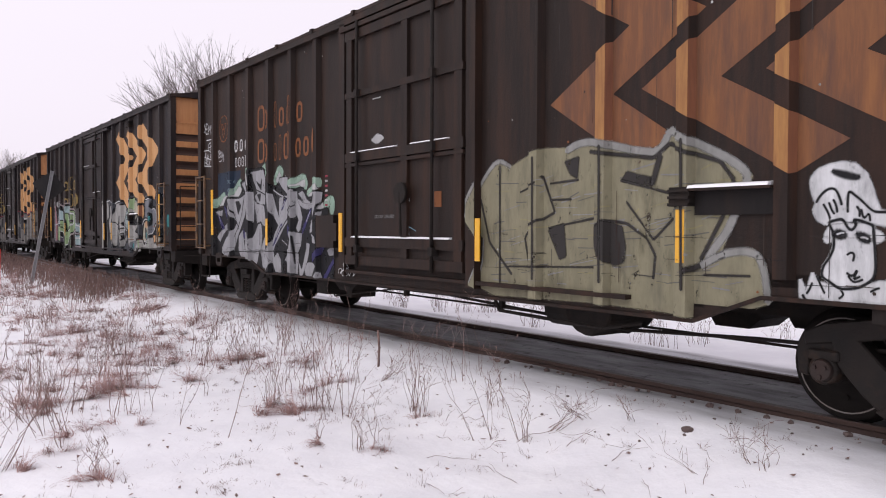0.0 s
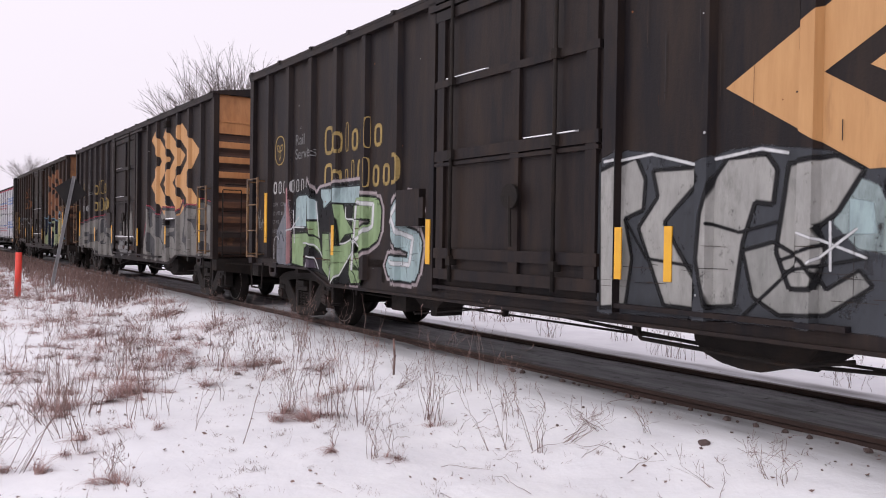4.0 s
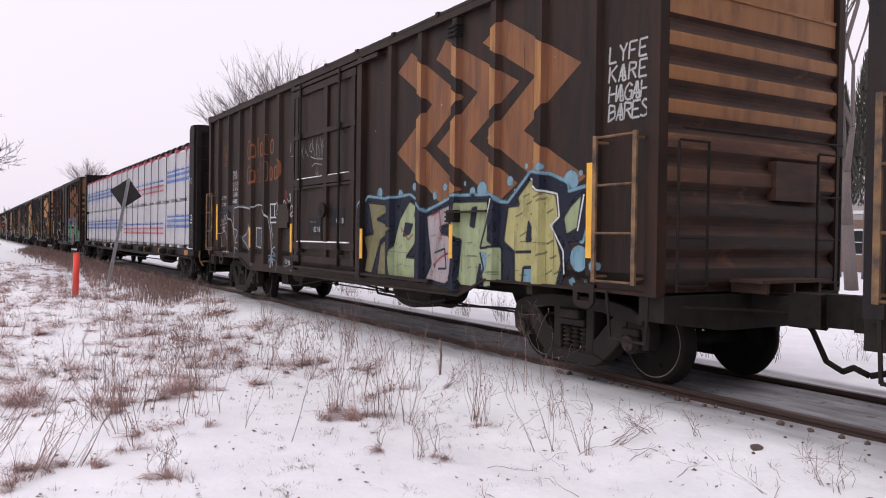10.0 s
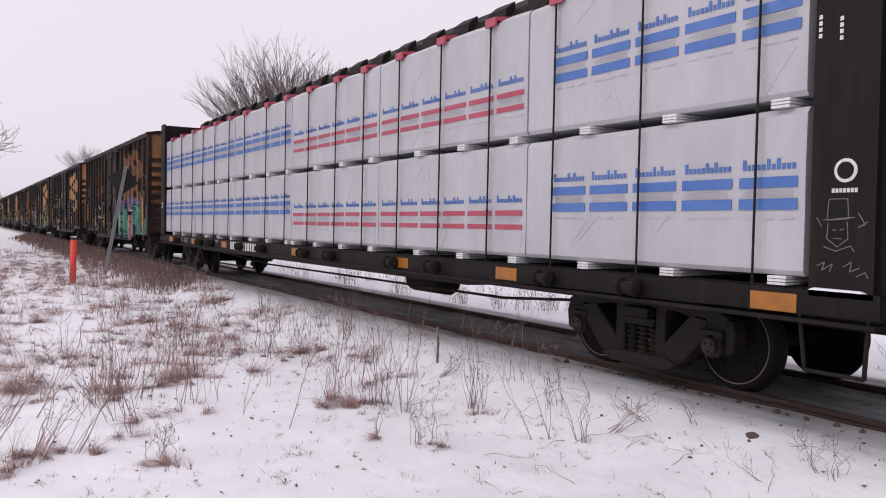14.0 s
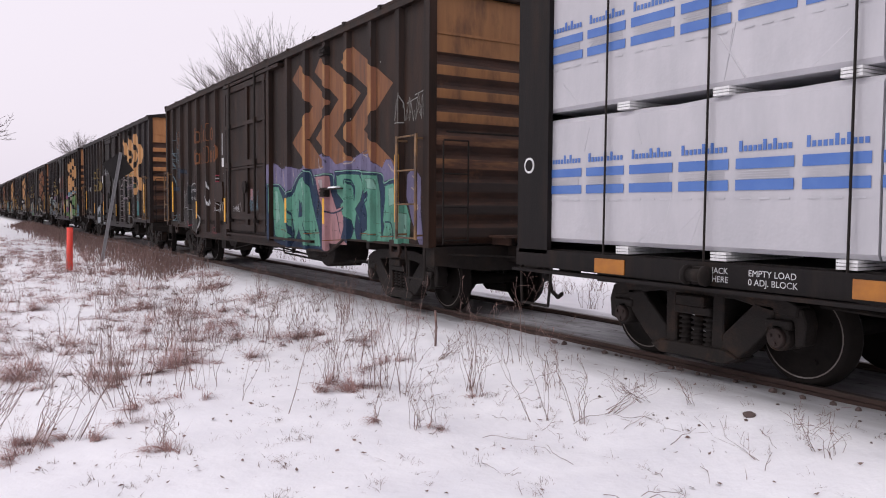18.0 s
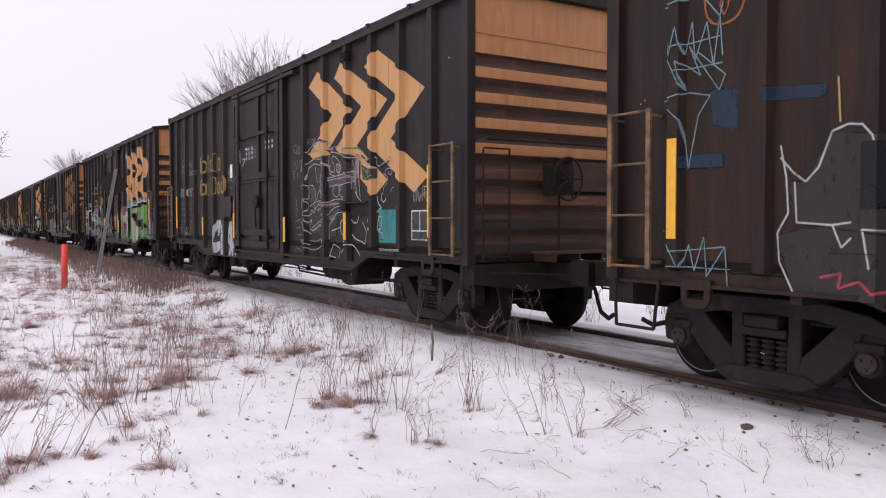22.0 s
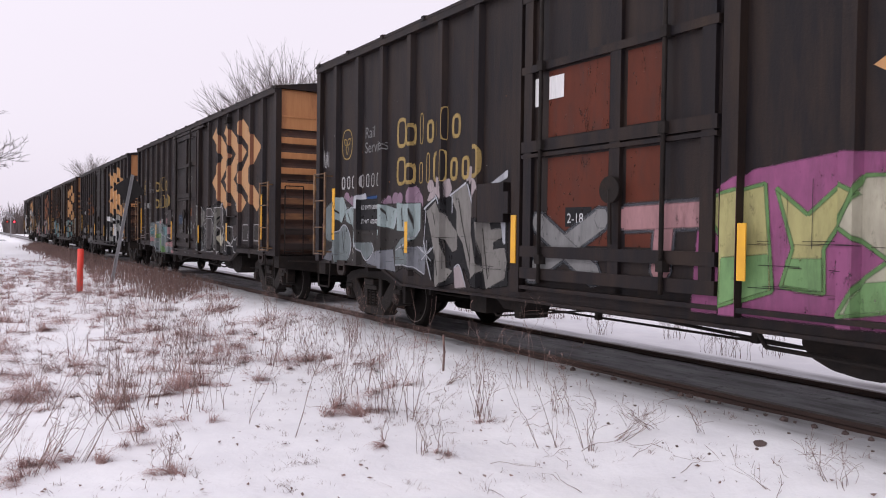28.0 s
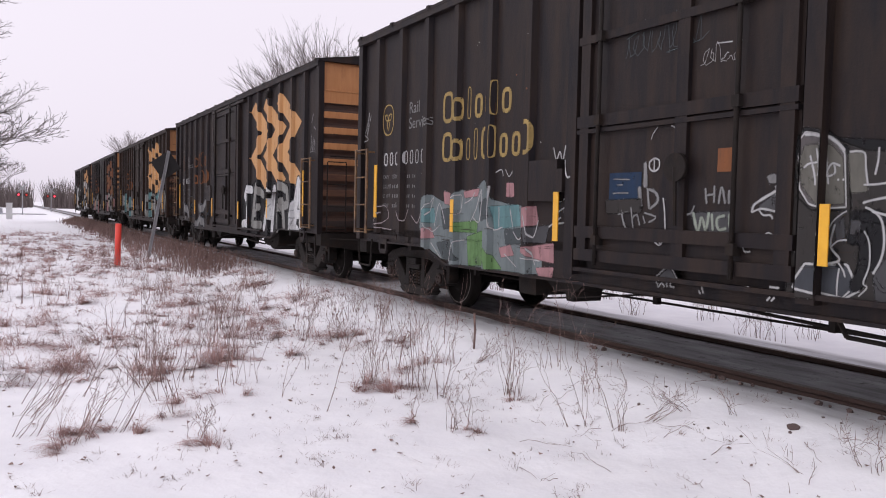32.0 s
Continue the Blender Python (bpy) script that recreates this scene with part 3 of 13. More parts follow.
def make_boxcar(tone, label, paint):
    car = thing("boxcar", label, "railway car", "boxcars of the train")
    for s in (-1, 1):
        make_side(car, s, tone)
        make_ladder(car, s, 0.17, 0.70, 1.05, 2.46, 4, M["ladder"])
        make_ladder(car, s, 14.44, 14.91, 1.06, 2.47, 4, M["ladder"])
    for e in (-1, 1):
        make_end(car, e, tone, paint)
    # roof with raised seams
    bm = kit()
    prism(bm, [(-1.6, EAVE + 0.0), (1.6, EAVE + 0.0), (1.6, EAVE + 0.04), (0, EAVE + 0.24), (-1.6, EAVE + 0.04)], -HALF - 0.06, HALF + 0.06, axis="y")
    roof = part("roof", bm, tone, car)
    for k in range(13):
        y = -HALF + 0.1 + (LENGTH - 0.2) * k / 12
        bm = kit()
        prism(bm, [(-1.62, EAVE + 0.0), (-1.62, EAVE + 0.055), (0, EAVE + 0.275), (1.62, EAVE + 0.055), (1.62, EAVE), (1.6, EAVE + 0.04), (0, EAVE + 0.24), (-1.6, EAVE + 0.04)], y - 0.035, y + 0.035, axis="y")
        part("roof_seam", bm, tone, roof)
    # floor and underframe
    bm = kit()
    box(bm, -SHEET, SHEET, -HALF + 0.05, HALF - 0.05, 1.05, 1.15)
    box(bm, -0.32, 0.32, -HALF, HALF, 0.72, 1.05)
    for k in range(9):
        y = -5.6 + 1.4 * k
        box(bm, -SHEET, SHEET, y - 0.05, y + 0.05, 0.85, 1.05)
    part("underframe", bm, M["iron"], car)
    bm = kit()
    rod(bm, (-0.75, -2.9, 0.66), (-0.75, -1.9, 0.66), 0.22, 16)
    part("brake_cylinder", bm, M["iron"], car)
    bm = kit()
    prism(bm, [(5.42 - HALF, 0.95), (5.42 - HALF, 0.62), (5.34 - HALF, 0.53), (5.18 - HALF, 0.46), (4.98 - HALF, 0.43), (4.82 - HALF, 0.43), (4.74 - HALF, 0.47), (4.55 - HALF, 0.51), (4.45 - HALF, 0.58), (4.40 - HALF, 0.68), (4.40 - HALF, 0.95)], -1.2, -0.45)
    bmesh.ops.bevel(bm, geom=bm.edges[:], offset=0.02, segments=1, affect="EDGES")
    part("equipment_box", bm, M["iron"], car)
    bm = kit()
    prism(bm, [(10.46 - HALF, 0.95), (10.41 - HALF, 0.47), (10.06 - HALF, 0.47), (10.06 - HALF, 0.95)], -1.28, -0.7)
    part("equipment_box", bm, M["iron"], car)
    bm = kit()
    prism(bm, [(9.86 - HALF, 0.95), (9.86 - HALF, 0.66), (9.7 - HALF, 0.56), (9.5 - HALF, 0.56), (9.48 - HALF, 0.47), (9.36 - HALF, 0.47), (9.34 - HALF, 0.58), (9.22 - HALF, 0.66), (9.22 - HALF, 0.95)], -1.26, -0.8)
    part("slack_adjuster", bm, M["iron"], car)
    bm = kit()
    bent(bm, [(-1.26, 9.9 - HALF, 0.50), (-1.26, 9.86 - HALF, 0.46), (-1.26, 9.6 - HALF, 0.49), (-1.2, 8.3 - HALF, 0.66), (-1.2, 6.5 - HALF, 0.7)], 0.012)
    part("brake_rod", bm, M["iron"], car)
    bm = kit()
    rod(bm, (0.7, -1.0, 0.7), (0.7, 0.4, 0.7), 0.24, 16)
    part("air_reservoir", bm, M["iron"], car)
    for a, b, lo in ((-3.75, -3.15, 0.5), (-4.35, -4.0, 0.56)):
        bm = kit()
        prism(bm, [(a, 0.95), (a, lo + 0.1), (a + 0.12, lo), (b - 0.1, lo), (b, lo + 0.15), (b, 0.95)], 0.3, 0.9)
        part("valve_box", bm, M["iron"], car)
    bm = kit()
    bent(bm, [(-0.95, -6.0, 0.62), (-0.95, -4.4, 0.58), (-0.9, -3.0, 0.5), (-0.8, 0, 0.62), (-0.95, 3, 0.64), (-0.95, 6.0, 0.66)], 0.018)
    bent(bm, [(-0.6, -5.4, 0.5), (-0.6, 5.2, 0.55)], 0.014)
    bent(bm, [(-1.3, -1.4, 0.74), (-1.3, -1.5, 0.58), (-1.3, -3.0, 0.54), (-1.2, -3.4, 0.62)], 0.02)
    for y in (-1.2, 0.8, 2.6, 4.4):
        box(bm, -0.97, -0.90, y, y + 0.06, 0.55, 0.9)
    part("brake_pipe", bm, M["iron"], car)
    narrow(car, -1.4, 0.87)
    for d in (1.60, 13.64):
        make_truck(car, d)
    return car

# ---- ground and track ----
def ground_z(x, y):
    """Height of the snow: a shallow ditch between the camera and the track."""
    bed = max(0.0, 1 - max(0.0, abs(x - 6.85) - 1.4) / 1.6)
    bed = bed * bed * (3 - 2 * bed)
    base = -0.34 + 0.05 * noise.noise((x * 0.35, y * 0.35, 0.3)) + 0.028 * noise.noise((x * 1.7, y * 1.7, 5.0)) + 0.02 * noise.noise((x * 4.2, y * 4.2, 2.0))
    return base * (1 - bed) + (-0.085 + 0.018 * noise.noise((x * 2.5, y * 2, 1.0))) * bed


bm = kit()
xs = [-900, -300, -100, -50, -30] + [-20 + 2 * k for k in range(5)] + [-10 + 0.5 * k for k in range(18)] + [-1 + 0.13 * k for k in range(54)] + [6.1 + 0.36 * k for k in range(22)] + [14 + 2 * k for k in range(9)] + [40, 70, 120, 300, 900]
ys = [-600, -100, -30, -12, -6] + [-4 + 0.5 * k for k in range(13)] + [2.5 + 0.14 * k for k in range(80)] + [13.75 + 0.4 * k for k in range(47)] + [33 + 1.5 * k for k in range(25)] + [75, 85, 100, 120, 150, 200, 300, 500, 1000, 2500]
grid = [[bm.verts.new((x, y, ground_z(x, y))) for y in ys] for x in xs]
for i in range(len(xs) - 1):
    for j in range(len(ys) - 1):
        bm.faces.new((grid[i][j], grid[i + 1][j], grid[i + 1][j + 1], grid[i][j + 1])).smooth = True
ground = thing("ground", "snow-covered ground with dry grass", "ground", kind="structure", bm=bm, mats=snow_ground())
RAIL = [(-0.036, 0.0), (-0.03, 0.004), (0.03, 0.004), (0.036, 0.0), (0.034, -0.035), (0.009, -0.05), (0.009, -0.14), (0.07, -0.165), (0.07, -0.175), (-0.07, -0.175), (-0.07, -0.165), (-0.009, -0.14), (-0.009, -0.05), (-0.034, -0.035)]
for x in (TRACK_X - 0.7525, TRACK_X + 0.6175):
    bm = kit()
    prism(bm, [(x + a, b) for a, b in RAIL], -60, 700, axis="y")
    bm.faces.ensure_lookup_table()
    for f in bm.faces:
        f.material_index = 1 if f.calc_center_median().z > 0.001 else 0
    thing("rail", "rusty steel rail with a worn top", "rail", "rails of the track", "structure", bm=bm, mats=[M["railside"], M["railtop"]])
# packed dirty snow between and beside the rails
for x0, x1, z in ((TRACK_X - 0.70, TRACK_X + 0.565, -0.055), (TRACK_X + 0.67, TRACK_X + 1.4, -0.10)):
    bm = kit()
    us = [x0 + (x1 - x0) * k / 6 for k in range(7)]
    vs = [-10 + 0.4 * k for k in range(170)] + [60, 80, 120, 200, 400, 700]
    net = [[bm.verts.new((u, v, z + 0.014 * noise.noise((u * 2, v * 2.5, 4)) + 0.01 * noise.noise((u * 7, v * 3, 9)))) for v in vs] for u in us]
    for i in range(len(us) - 1):
        for j in range(len(vs) - 1):
            bm.faces.new((net[i][j], net[i + 1][j], net[i + 1][j + 1], net[i][j + 1])).smooth = True
    thing("track_bed", "packed dirty grey snow along the rails", "track bed", kind="structure", bm=bm, mats=M["slush"] if z > -0.09 else M["snow"])

STARTS = [0.30, 17.45, 34.55, 51.52, None, 92.49, 109.93, 126.86, 144.10, 161.20, 178.30, 195.35, 212.40]   # leading ends at 0 s
FLAT_MID = 79.35
CARS = {}
navy_car = make_boxcar(M["navy"], "dark navy boxcar with tan corrugated ends and graffiti", M["tan"])
brown_car = make_boxcar(M["brownblack"], "weathered brown-black boxcar with ochre corrugated ends and graffiti", M["darktan"])
CARS[1], CARS[0] = navy_car, brown_car
for k, y in enumerate(STARTS):
    if y is not None and k not in CARS:
        CARS[k] = copy_thing(brown_car if k in (3, 5, 10) else navy_car, pose(0, 0, 0))


# the second car's end bands are plain tan above 1.2 m
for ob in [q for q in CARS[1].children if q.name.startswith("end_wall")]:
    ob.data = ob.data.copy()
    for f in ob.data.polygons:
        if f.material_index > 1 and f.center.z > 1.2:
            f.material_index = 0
# two reflectors sit apart from the usual places
strip = min((q for q in CARS[5].children if q.name.startswith("reflector_strip") and q.data.vertices[0].co.x < 0), key=lambda q: abs(q.data.vertices[0].co.y + HALF - 6.04))
strip.location = (0.02, 5.23 - 6.04, 0.07)
strip = min((q for q in CARS[8].children if q.name.startswith("reflector_strip") and q.data.vertices[0].co.x < 0), key=lambda q: abs(q.data.vertices[0].co.y + HALF - 9.2))
strip.location = (0.0, 0.21, 0.02)
# the foremost car carries its board lower
next(ob for ob in CARS[0].children if ob.name.startswith("placard_board")).location.z = -0.41
# some cars have no hand brake wheel on the leading end
for k in (1, 3, 5):
    for ob in CARS[k].children_recursive:
        if ob.name.startswith("brake_wheel") and ob.data.vertices[0].co.y < 0:
            bpy.data.objects.remove(ob)
            break


# the brake box hangs at another place on each car
for k, mid, wide in ((0, 4.78, 0.6), (1, 4.95, 1.1), (2, 3.95, 0.8), (3, 5.1, 1.15), (5, 4.1, 0.7), (6, 4.1, 0.75), (7, 5.2, 1.1), (8, 3.75, 0.8), (9, 4.0, 0.8), (11, 5.1, 1.1)):
    boxes = sorted((ob for ob in CARS[k].children if ob.name.startswith("equipment_box")), key=lambda ob: -len(ob.data.vertices))
    boxes[0].scale.y = wide
    boxes[0].location.y = mid - HALF - wide * (4.91 - HALF)


# ---- paint on the cars ----
PAINT = {}


def sprayed(m):
    """Lets the paint thin out at its fringe and wear off in streaks and specks, so that what lies under it shows."""
    n, l = m.node_tree.nodes, m.node_tree.links
    place, cover = n.new("ShaderNodeTexCoord"), n.new("ShaderNodeAttribute")
    cover.attribute_name = "cover"

    def grain(size, pull, low, high, top):
        at, tex, span = n.new("ShaderNodeMapping"), n.new("ShaderNodeTexNoise"), n.new("ShaderNodeMapRange")
        at.inputs["Scale"].default_value = pull
        tex.inputs["Scale"].default_value, tex.inputs["Detail"].default_value, tex.inputs["Roughness"].default_value = size, 6, 0.7
        span.inputs["From Min"].default_value, span.inputs["From Max"].default_value, span.inputs["To Max"].default_value = low, high, top
        l.new(place.outputs["Object"], at.inputs["Vector"])
        l.new(at.outputs[0], tex.inputs["Vector"])
        l.new(tex.outputs["Fac"], span.inputs["Value"])
        return span.outputs[0]

    def pair(kind, a, b):
        q = n.new("ShaderNodeMath")
        q.operation, q.use_clamp = kind, True
        l.new(a, q.inputs[0])
        l.new(b, q.inputs[1])
        return q.outputs[0]

    worn = pair("ADD", grain(1.6, (1, 2.5, 0.8), 0.56, 0.8, 0.6), grain(9.0, (1, 1.2, 0.8), 0.6, 0.72, 0.6))
    l.new(pair("SUBTRACT", cover.outputs["Fac"], worn), n["Principled BSDF"].inputs["Alpha"])
    return m


def paint_of(name):
    if name in M:
        return M[name]
    if name not in PAINT:
        c = {"rust_run": (0.055, 0.022, 0.013), "ash": (0.40, 0.395, 0.375), "worn_pale": (0.235, 0.225, 0.21), "silver": (0.36, 0.36, 0.375), "white_spray": (0.72, 0.73, 0.74), "black_spray": (0.012, 0.012, 0.014), "beige": (0.31, 0.28, 0.15), "grey": (0.25, 0.25, 0.25),
             "gap_grey": (0.075, 0.075, 0.08), "pale": (0.30, 0.30, 0.285), "mint": (0.12, 0.32, 0.235), "teal": (0.05, 0.25, 0.26), "pink": (0.42, 0.23, 0.24), "purple": (0.18, 0.16, 0.27), 
             "sky_blue": (0.2, 0.35, 0.44), "lime": (0.2, 0.36, 0.15), "lemon": (0.46, 0.43, 0.19), "cream": (0.48, 0.45, 0.35), "rose": (0.36, 0.06, 0.09), "magenta": (0.32, 0.1, 0.22),
             "moss": (0.14, 0.26, 0.1), "turquoise": (0.14, 0.27, 0.28), "slate": (0.06, 0.065, 0.075), "grime": (0.05, 0.036, 0.028), "rust_door": (0.12, 0.03, 0.016), "blue_patch": (0.02, 0.07, 0.2),
             "gold": (0.42, 0.3, 0.11), "rust_gold": (0.26, 0.1, 0.04), "chalk": (0.5, 0.5, 0.5), "navy_ink": (0.014, 0.018, 0.035), "mint_pale": (0.24, 0.44, 0.36), "lime_pale": (0.36, 0.42, 0.24), "blush": (0.42, 0.36, 0.37), "ochre_grey": (0.22, 0.2, 0.1), "violet": (0.045, 0.04, 0.13), "moss_dark": (0.04, 0.062, 0.05), "taupe": (0.11, 0.1, 0.1), "mauve": (0.30, 0.2, 0.27), "smoke": (0.04, 0.036, 0.034), "haze_blue": (0.19, 0.265, 0.3), "old_blue": (0.022, 0.036, 0.062), "fringe": (0.3, 0.43, 0.34), "worn_blue": (0.018, 0.04, 0.085), "bone": (0.27, 0.25, 0.165), "bone_dark": (0.15, 0.145, 0.125), "ice": (0.40, 0.52, 0.53), "frost_teal": (0.33, 0.405, 0.405), "haze": (0.075, 0.09, 0.095), "haze_pale": (0.19, 0.225, 0.23), "lime_soft": (0.30, 0.42, 0.22), "violet_grey": (0.1, 0.08, 0.11), "frost": (0.50, 0.52, 0.56), "mint_grey": (0.34, 0.38, 0.32), "steel_grey": (0.2, 0.21, 0.235)}[name]
        c = tuple(0.84 * v for v in c)
        PAINT[name] = sprayed(shade(name + "_paint", c, 0.6, tuple(0.7 * v + 0.004 for v in c), 3.0, 0.5, (1.5, 2.5, 1.0), third=tuple(0.5 * v + 0.014 for v in c), third_scale=2.2, third_from=0.5, third_to=0.74, third_stretch=(1, 3, 0.7), spec=0.15))
    return PAINT[name]


KNEES = [(0.0, SHEET)]
for p in sorted(POSTS + [6.18, 9.08]):
    w_, top = (0.08, FACE + 0.02) if p in (6.18, 9.08) else (POST_W, FACE)
    if p == 9.08:
        KNEES.append((8.969, SHEET + 0.055))
    KNEES += [(p - w_, SHEET if p != 9.08 else SHEET + 0.056), (p - w_ + (0.03 if top == FACE else 0.002), top), (p + w_ - (0.03 if top == FACE else 0.002), top), (p + w_, SHEET)]
    if p == 6.18:
        KNEES += [(6.30, SHEET), (6.302, SHEET + 0.055)]
KNEES.append((LENGTH, SHEET))


def surface(d):
    for (a, u), (b, v) in zip(KNEES, KNEES[1:]):
        if d <= b:
            return u + (v - u) * (d - a) / max(b - a, 1e-6)
    return SHEET


def cut(poly, axis, at, keep_above):
    out = []
    for i, p in enumerate(poly):
        q = poly[(i + 1) % len(poly)]
        ip, iq = (p[axis] >= at) == keep_above, (q[axis] >= at) == keep_above
        if ip:
            out.append(p)
        if ip != iq:
            f = (at - p[axis]) / (q[axis] - p[axis])
            out.append(tuple(u + f * (v - u) for u, v in zip(p, q)))
    return out


class Paint:
    """Sprayed paint laid over sheet and posts alike: outlines in (distance from the leading end, height), with a thinning fringe of overspray."""

    shift = 0.0                                # moves all outlines along the car

    def __init__(self):
        self.bm, self.mats, self.count = kit(), [], 0
        self.cover = self.bm.verts.layers.float.new("cover")

    def convex(self, poly, colour, layer):
        """A convex piece; a third number of a point is how thickly the paint covers there."""
        poly = [(p[0] + Paint.shift, p[1], p[2] if len(p) == 3 else 1.0) for p in poly]
        lo, hi = min(p[0] for p in poly), max(p[0] for p in poly)
        self.count += 1
        lift = 0.003 + 0.0016 * layer + 0.00005 * (self.count % 31)
        for (a, _), (b, _) in zip(KNEES, KNEES[1:]):
            if b <= lo or a >= hi or b - a < 0.004:
                continue
            piece = cut(cut(poly, 0, a, True), 0, b, False) if lo < a or hi > b else poly
            piece = cut(piece, 1, sill_z((a + b) / 2) + 0.004, True) if piece else piece
            if len(piece) > 2:
                vs = []
                for p in piece:
                    v = self.bm.verts.new((-(surface(min(max(p[0], a + 1e-4), b - 1e-4)) + lift), p[0] - HALF, p[1]))
                    v[self.cover] = p[2]
                    vs.append(v)
                # leading post flanks take a darker brown, chevrust post faces a lighter ochre
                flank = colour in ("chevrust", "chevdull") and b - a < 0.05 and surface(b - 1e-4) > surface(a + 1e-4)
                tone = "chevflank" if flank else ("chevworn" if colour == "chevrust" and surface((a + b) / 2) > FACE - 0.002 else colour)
                if tone not in self.mats:
                    self.mats.append(tone)
                self.bm.faces.new(vs).material_index = self.mats.index(tone)

    def fringe(self, pts, colour, layer, wide):
        """Overspray along the outline: full cover at the line, none a little way out."""
        turn = sum(a[0] * b[1] - b[0] * a[1] for a, b in zip(pts, list(pts[1:]) + [pts[0]]))
        s = 1 if turn > 0 else -1
        for a, b in zip(pts, list(pts[1:]) + [pts[0]]):
            n = math.hypot(b[0] - a[0], b[1] - a[1])
            if n > 1e-4:
                u, v = s * (b[1] - a[1]) / n * wide, -s * (b[0] - a[0]) / n * wide
                self.convex([(a[0], a[1], 1), (b[0], b[1], 1), (b[0] + u, b[1] + v, 0), (a[0] + u, a[1] + v, 0)], colour, layer)

    def fill(self, poly, colour, layer=0):
        for tri in tessellate_polygon([[Vector((p[0], p[1], 0)) for p in poly]]):
            self.convex([poly[i] for i in tri], colour, layer)
        if not colour.startswith("chev"):
            self.fringe(poly, colour, layer, 0.02)

    def stroke(self, pts, width, colour, layer=0, joints=True):
        h = width / 2
        core, soft = (0.4 * h, h + 0.004) if width < 0.05 else (h - 0.012, h + 0.012)
        for (a, b), (c, d) in zip(pts, pts[1:]):
            n = math.hypot(c - a, d - b)
            if n > 1e-5:
                u, v = (c - a) / n, (d - b) / n
                self.convex([(a - v * core, b + u * core), (c - v * core, d + u * core), (c + v * core, d - u * core), (a + v * core, b - u * core)], colour, layer)
                if joints:
                    for s in (-1, 1):
                        self.convex([(a - s * v * core, b + s * u * core, 1), (c - s * v * core, d + s * u * core, 1), (c - s * v * soft, d + s * u * soft, 0), (a - s * v * soft, b + s * u * soft, 0)], colour, layer)
        if joints:
            for a, b in pts:
                self.blob(a, b, core, colour, layer, 6)

    def flow(self, pts, width, colour, layer=0):
        """A stroke that bends smoothly through its points."""
        v = [pts[0]] + list(pts) + [pts[-1]]
        out = []
        for a, b, c_, d in zip(v, v[1:], v[2:], v[3:]):
            for k in range(4):
                t = k / 4
                out.append(tuple(0.5 * (2 * b[i] + (c_[i] - a[i]) * t + (2 * a[i] - 5 * b[i] + 4 * c_[i] - d[i]) * t * t + (3 * b[i] - a[i] - 3 * c_[i] + d[i]) * t ** 3) for i in (0, 1)))
        self.stroke(out + [pts[-1]], width, colour, layer)

    def blob(self, a, b, r, colour, layer=0, n=12, squash=1.0):
        ring = [(a + r * math.cos(2 * math.pi * k / n), b + squash * r * math.sin(2 * math.pi * k / n)) for k in range(n)]
        self.convex(ring, colour, layer)
        if r > 0.03:
            self.fringe(ring, colour, layer, 0.018)

    def done(self, name, car, label):
        return part(name, self.bm, [paint_of(m) for m in self.mats], car, label)


# strokes of spray-can letters: points as two digits, across and up, in a box of ten by ten
STROKES = {
    "A": "00 4A 50|50 90|5A 90|23 83", "B": "00 0A|0A 79 76 05|05 86 82 00", "C": "99 6A 28 04 21 60 91", "E": "90 00 0A 9A|05 75", "F": "00 0A 9A|05 75", "G": "98 5A 17 03 30 80 95 55",
    "I": "50 5A", "K": "00 0A|05 9A|35 90", "L": "0A 00 90", "M": "00 1A 54 9A|9A 90", "N": "00 0A 90 9A", "O": "50 13 07 5A 97 93 50", "P": "00 0A 89 86 04", "R": "00 0A 89 86 05|45 90",
    "S": "99 3A 18 46 84 81 40 01", "T": "50 5A|0A 9A", "U": "0A 02 30 70 92 9A", "Z": "0A 9A 00 90", "Q": "50 13 07 5A 97 93 50|63 90", "X": "00 9A|0A 90", "D": "00 0A 68 84 71 00", "W": "0A 20 57 70 9A", "H": "00 0A|90 9A|05 95", "V": "0A 50 9A", "Y": "0A 55 9A|55 50"}


def letter(ch):
    rows = []
    for s in STROKES[ch].split("|"):
        rows.append([(int(p[0], 16) / 9.0, int(p[1], 16) / 10.0) for p in s.split()])
    return rows


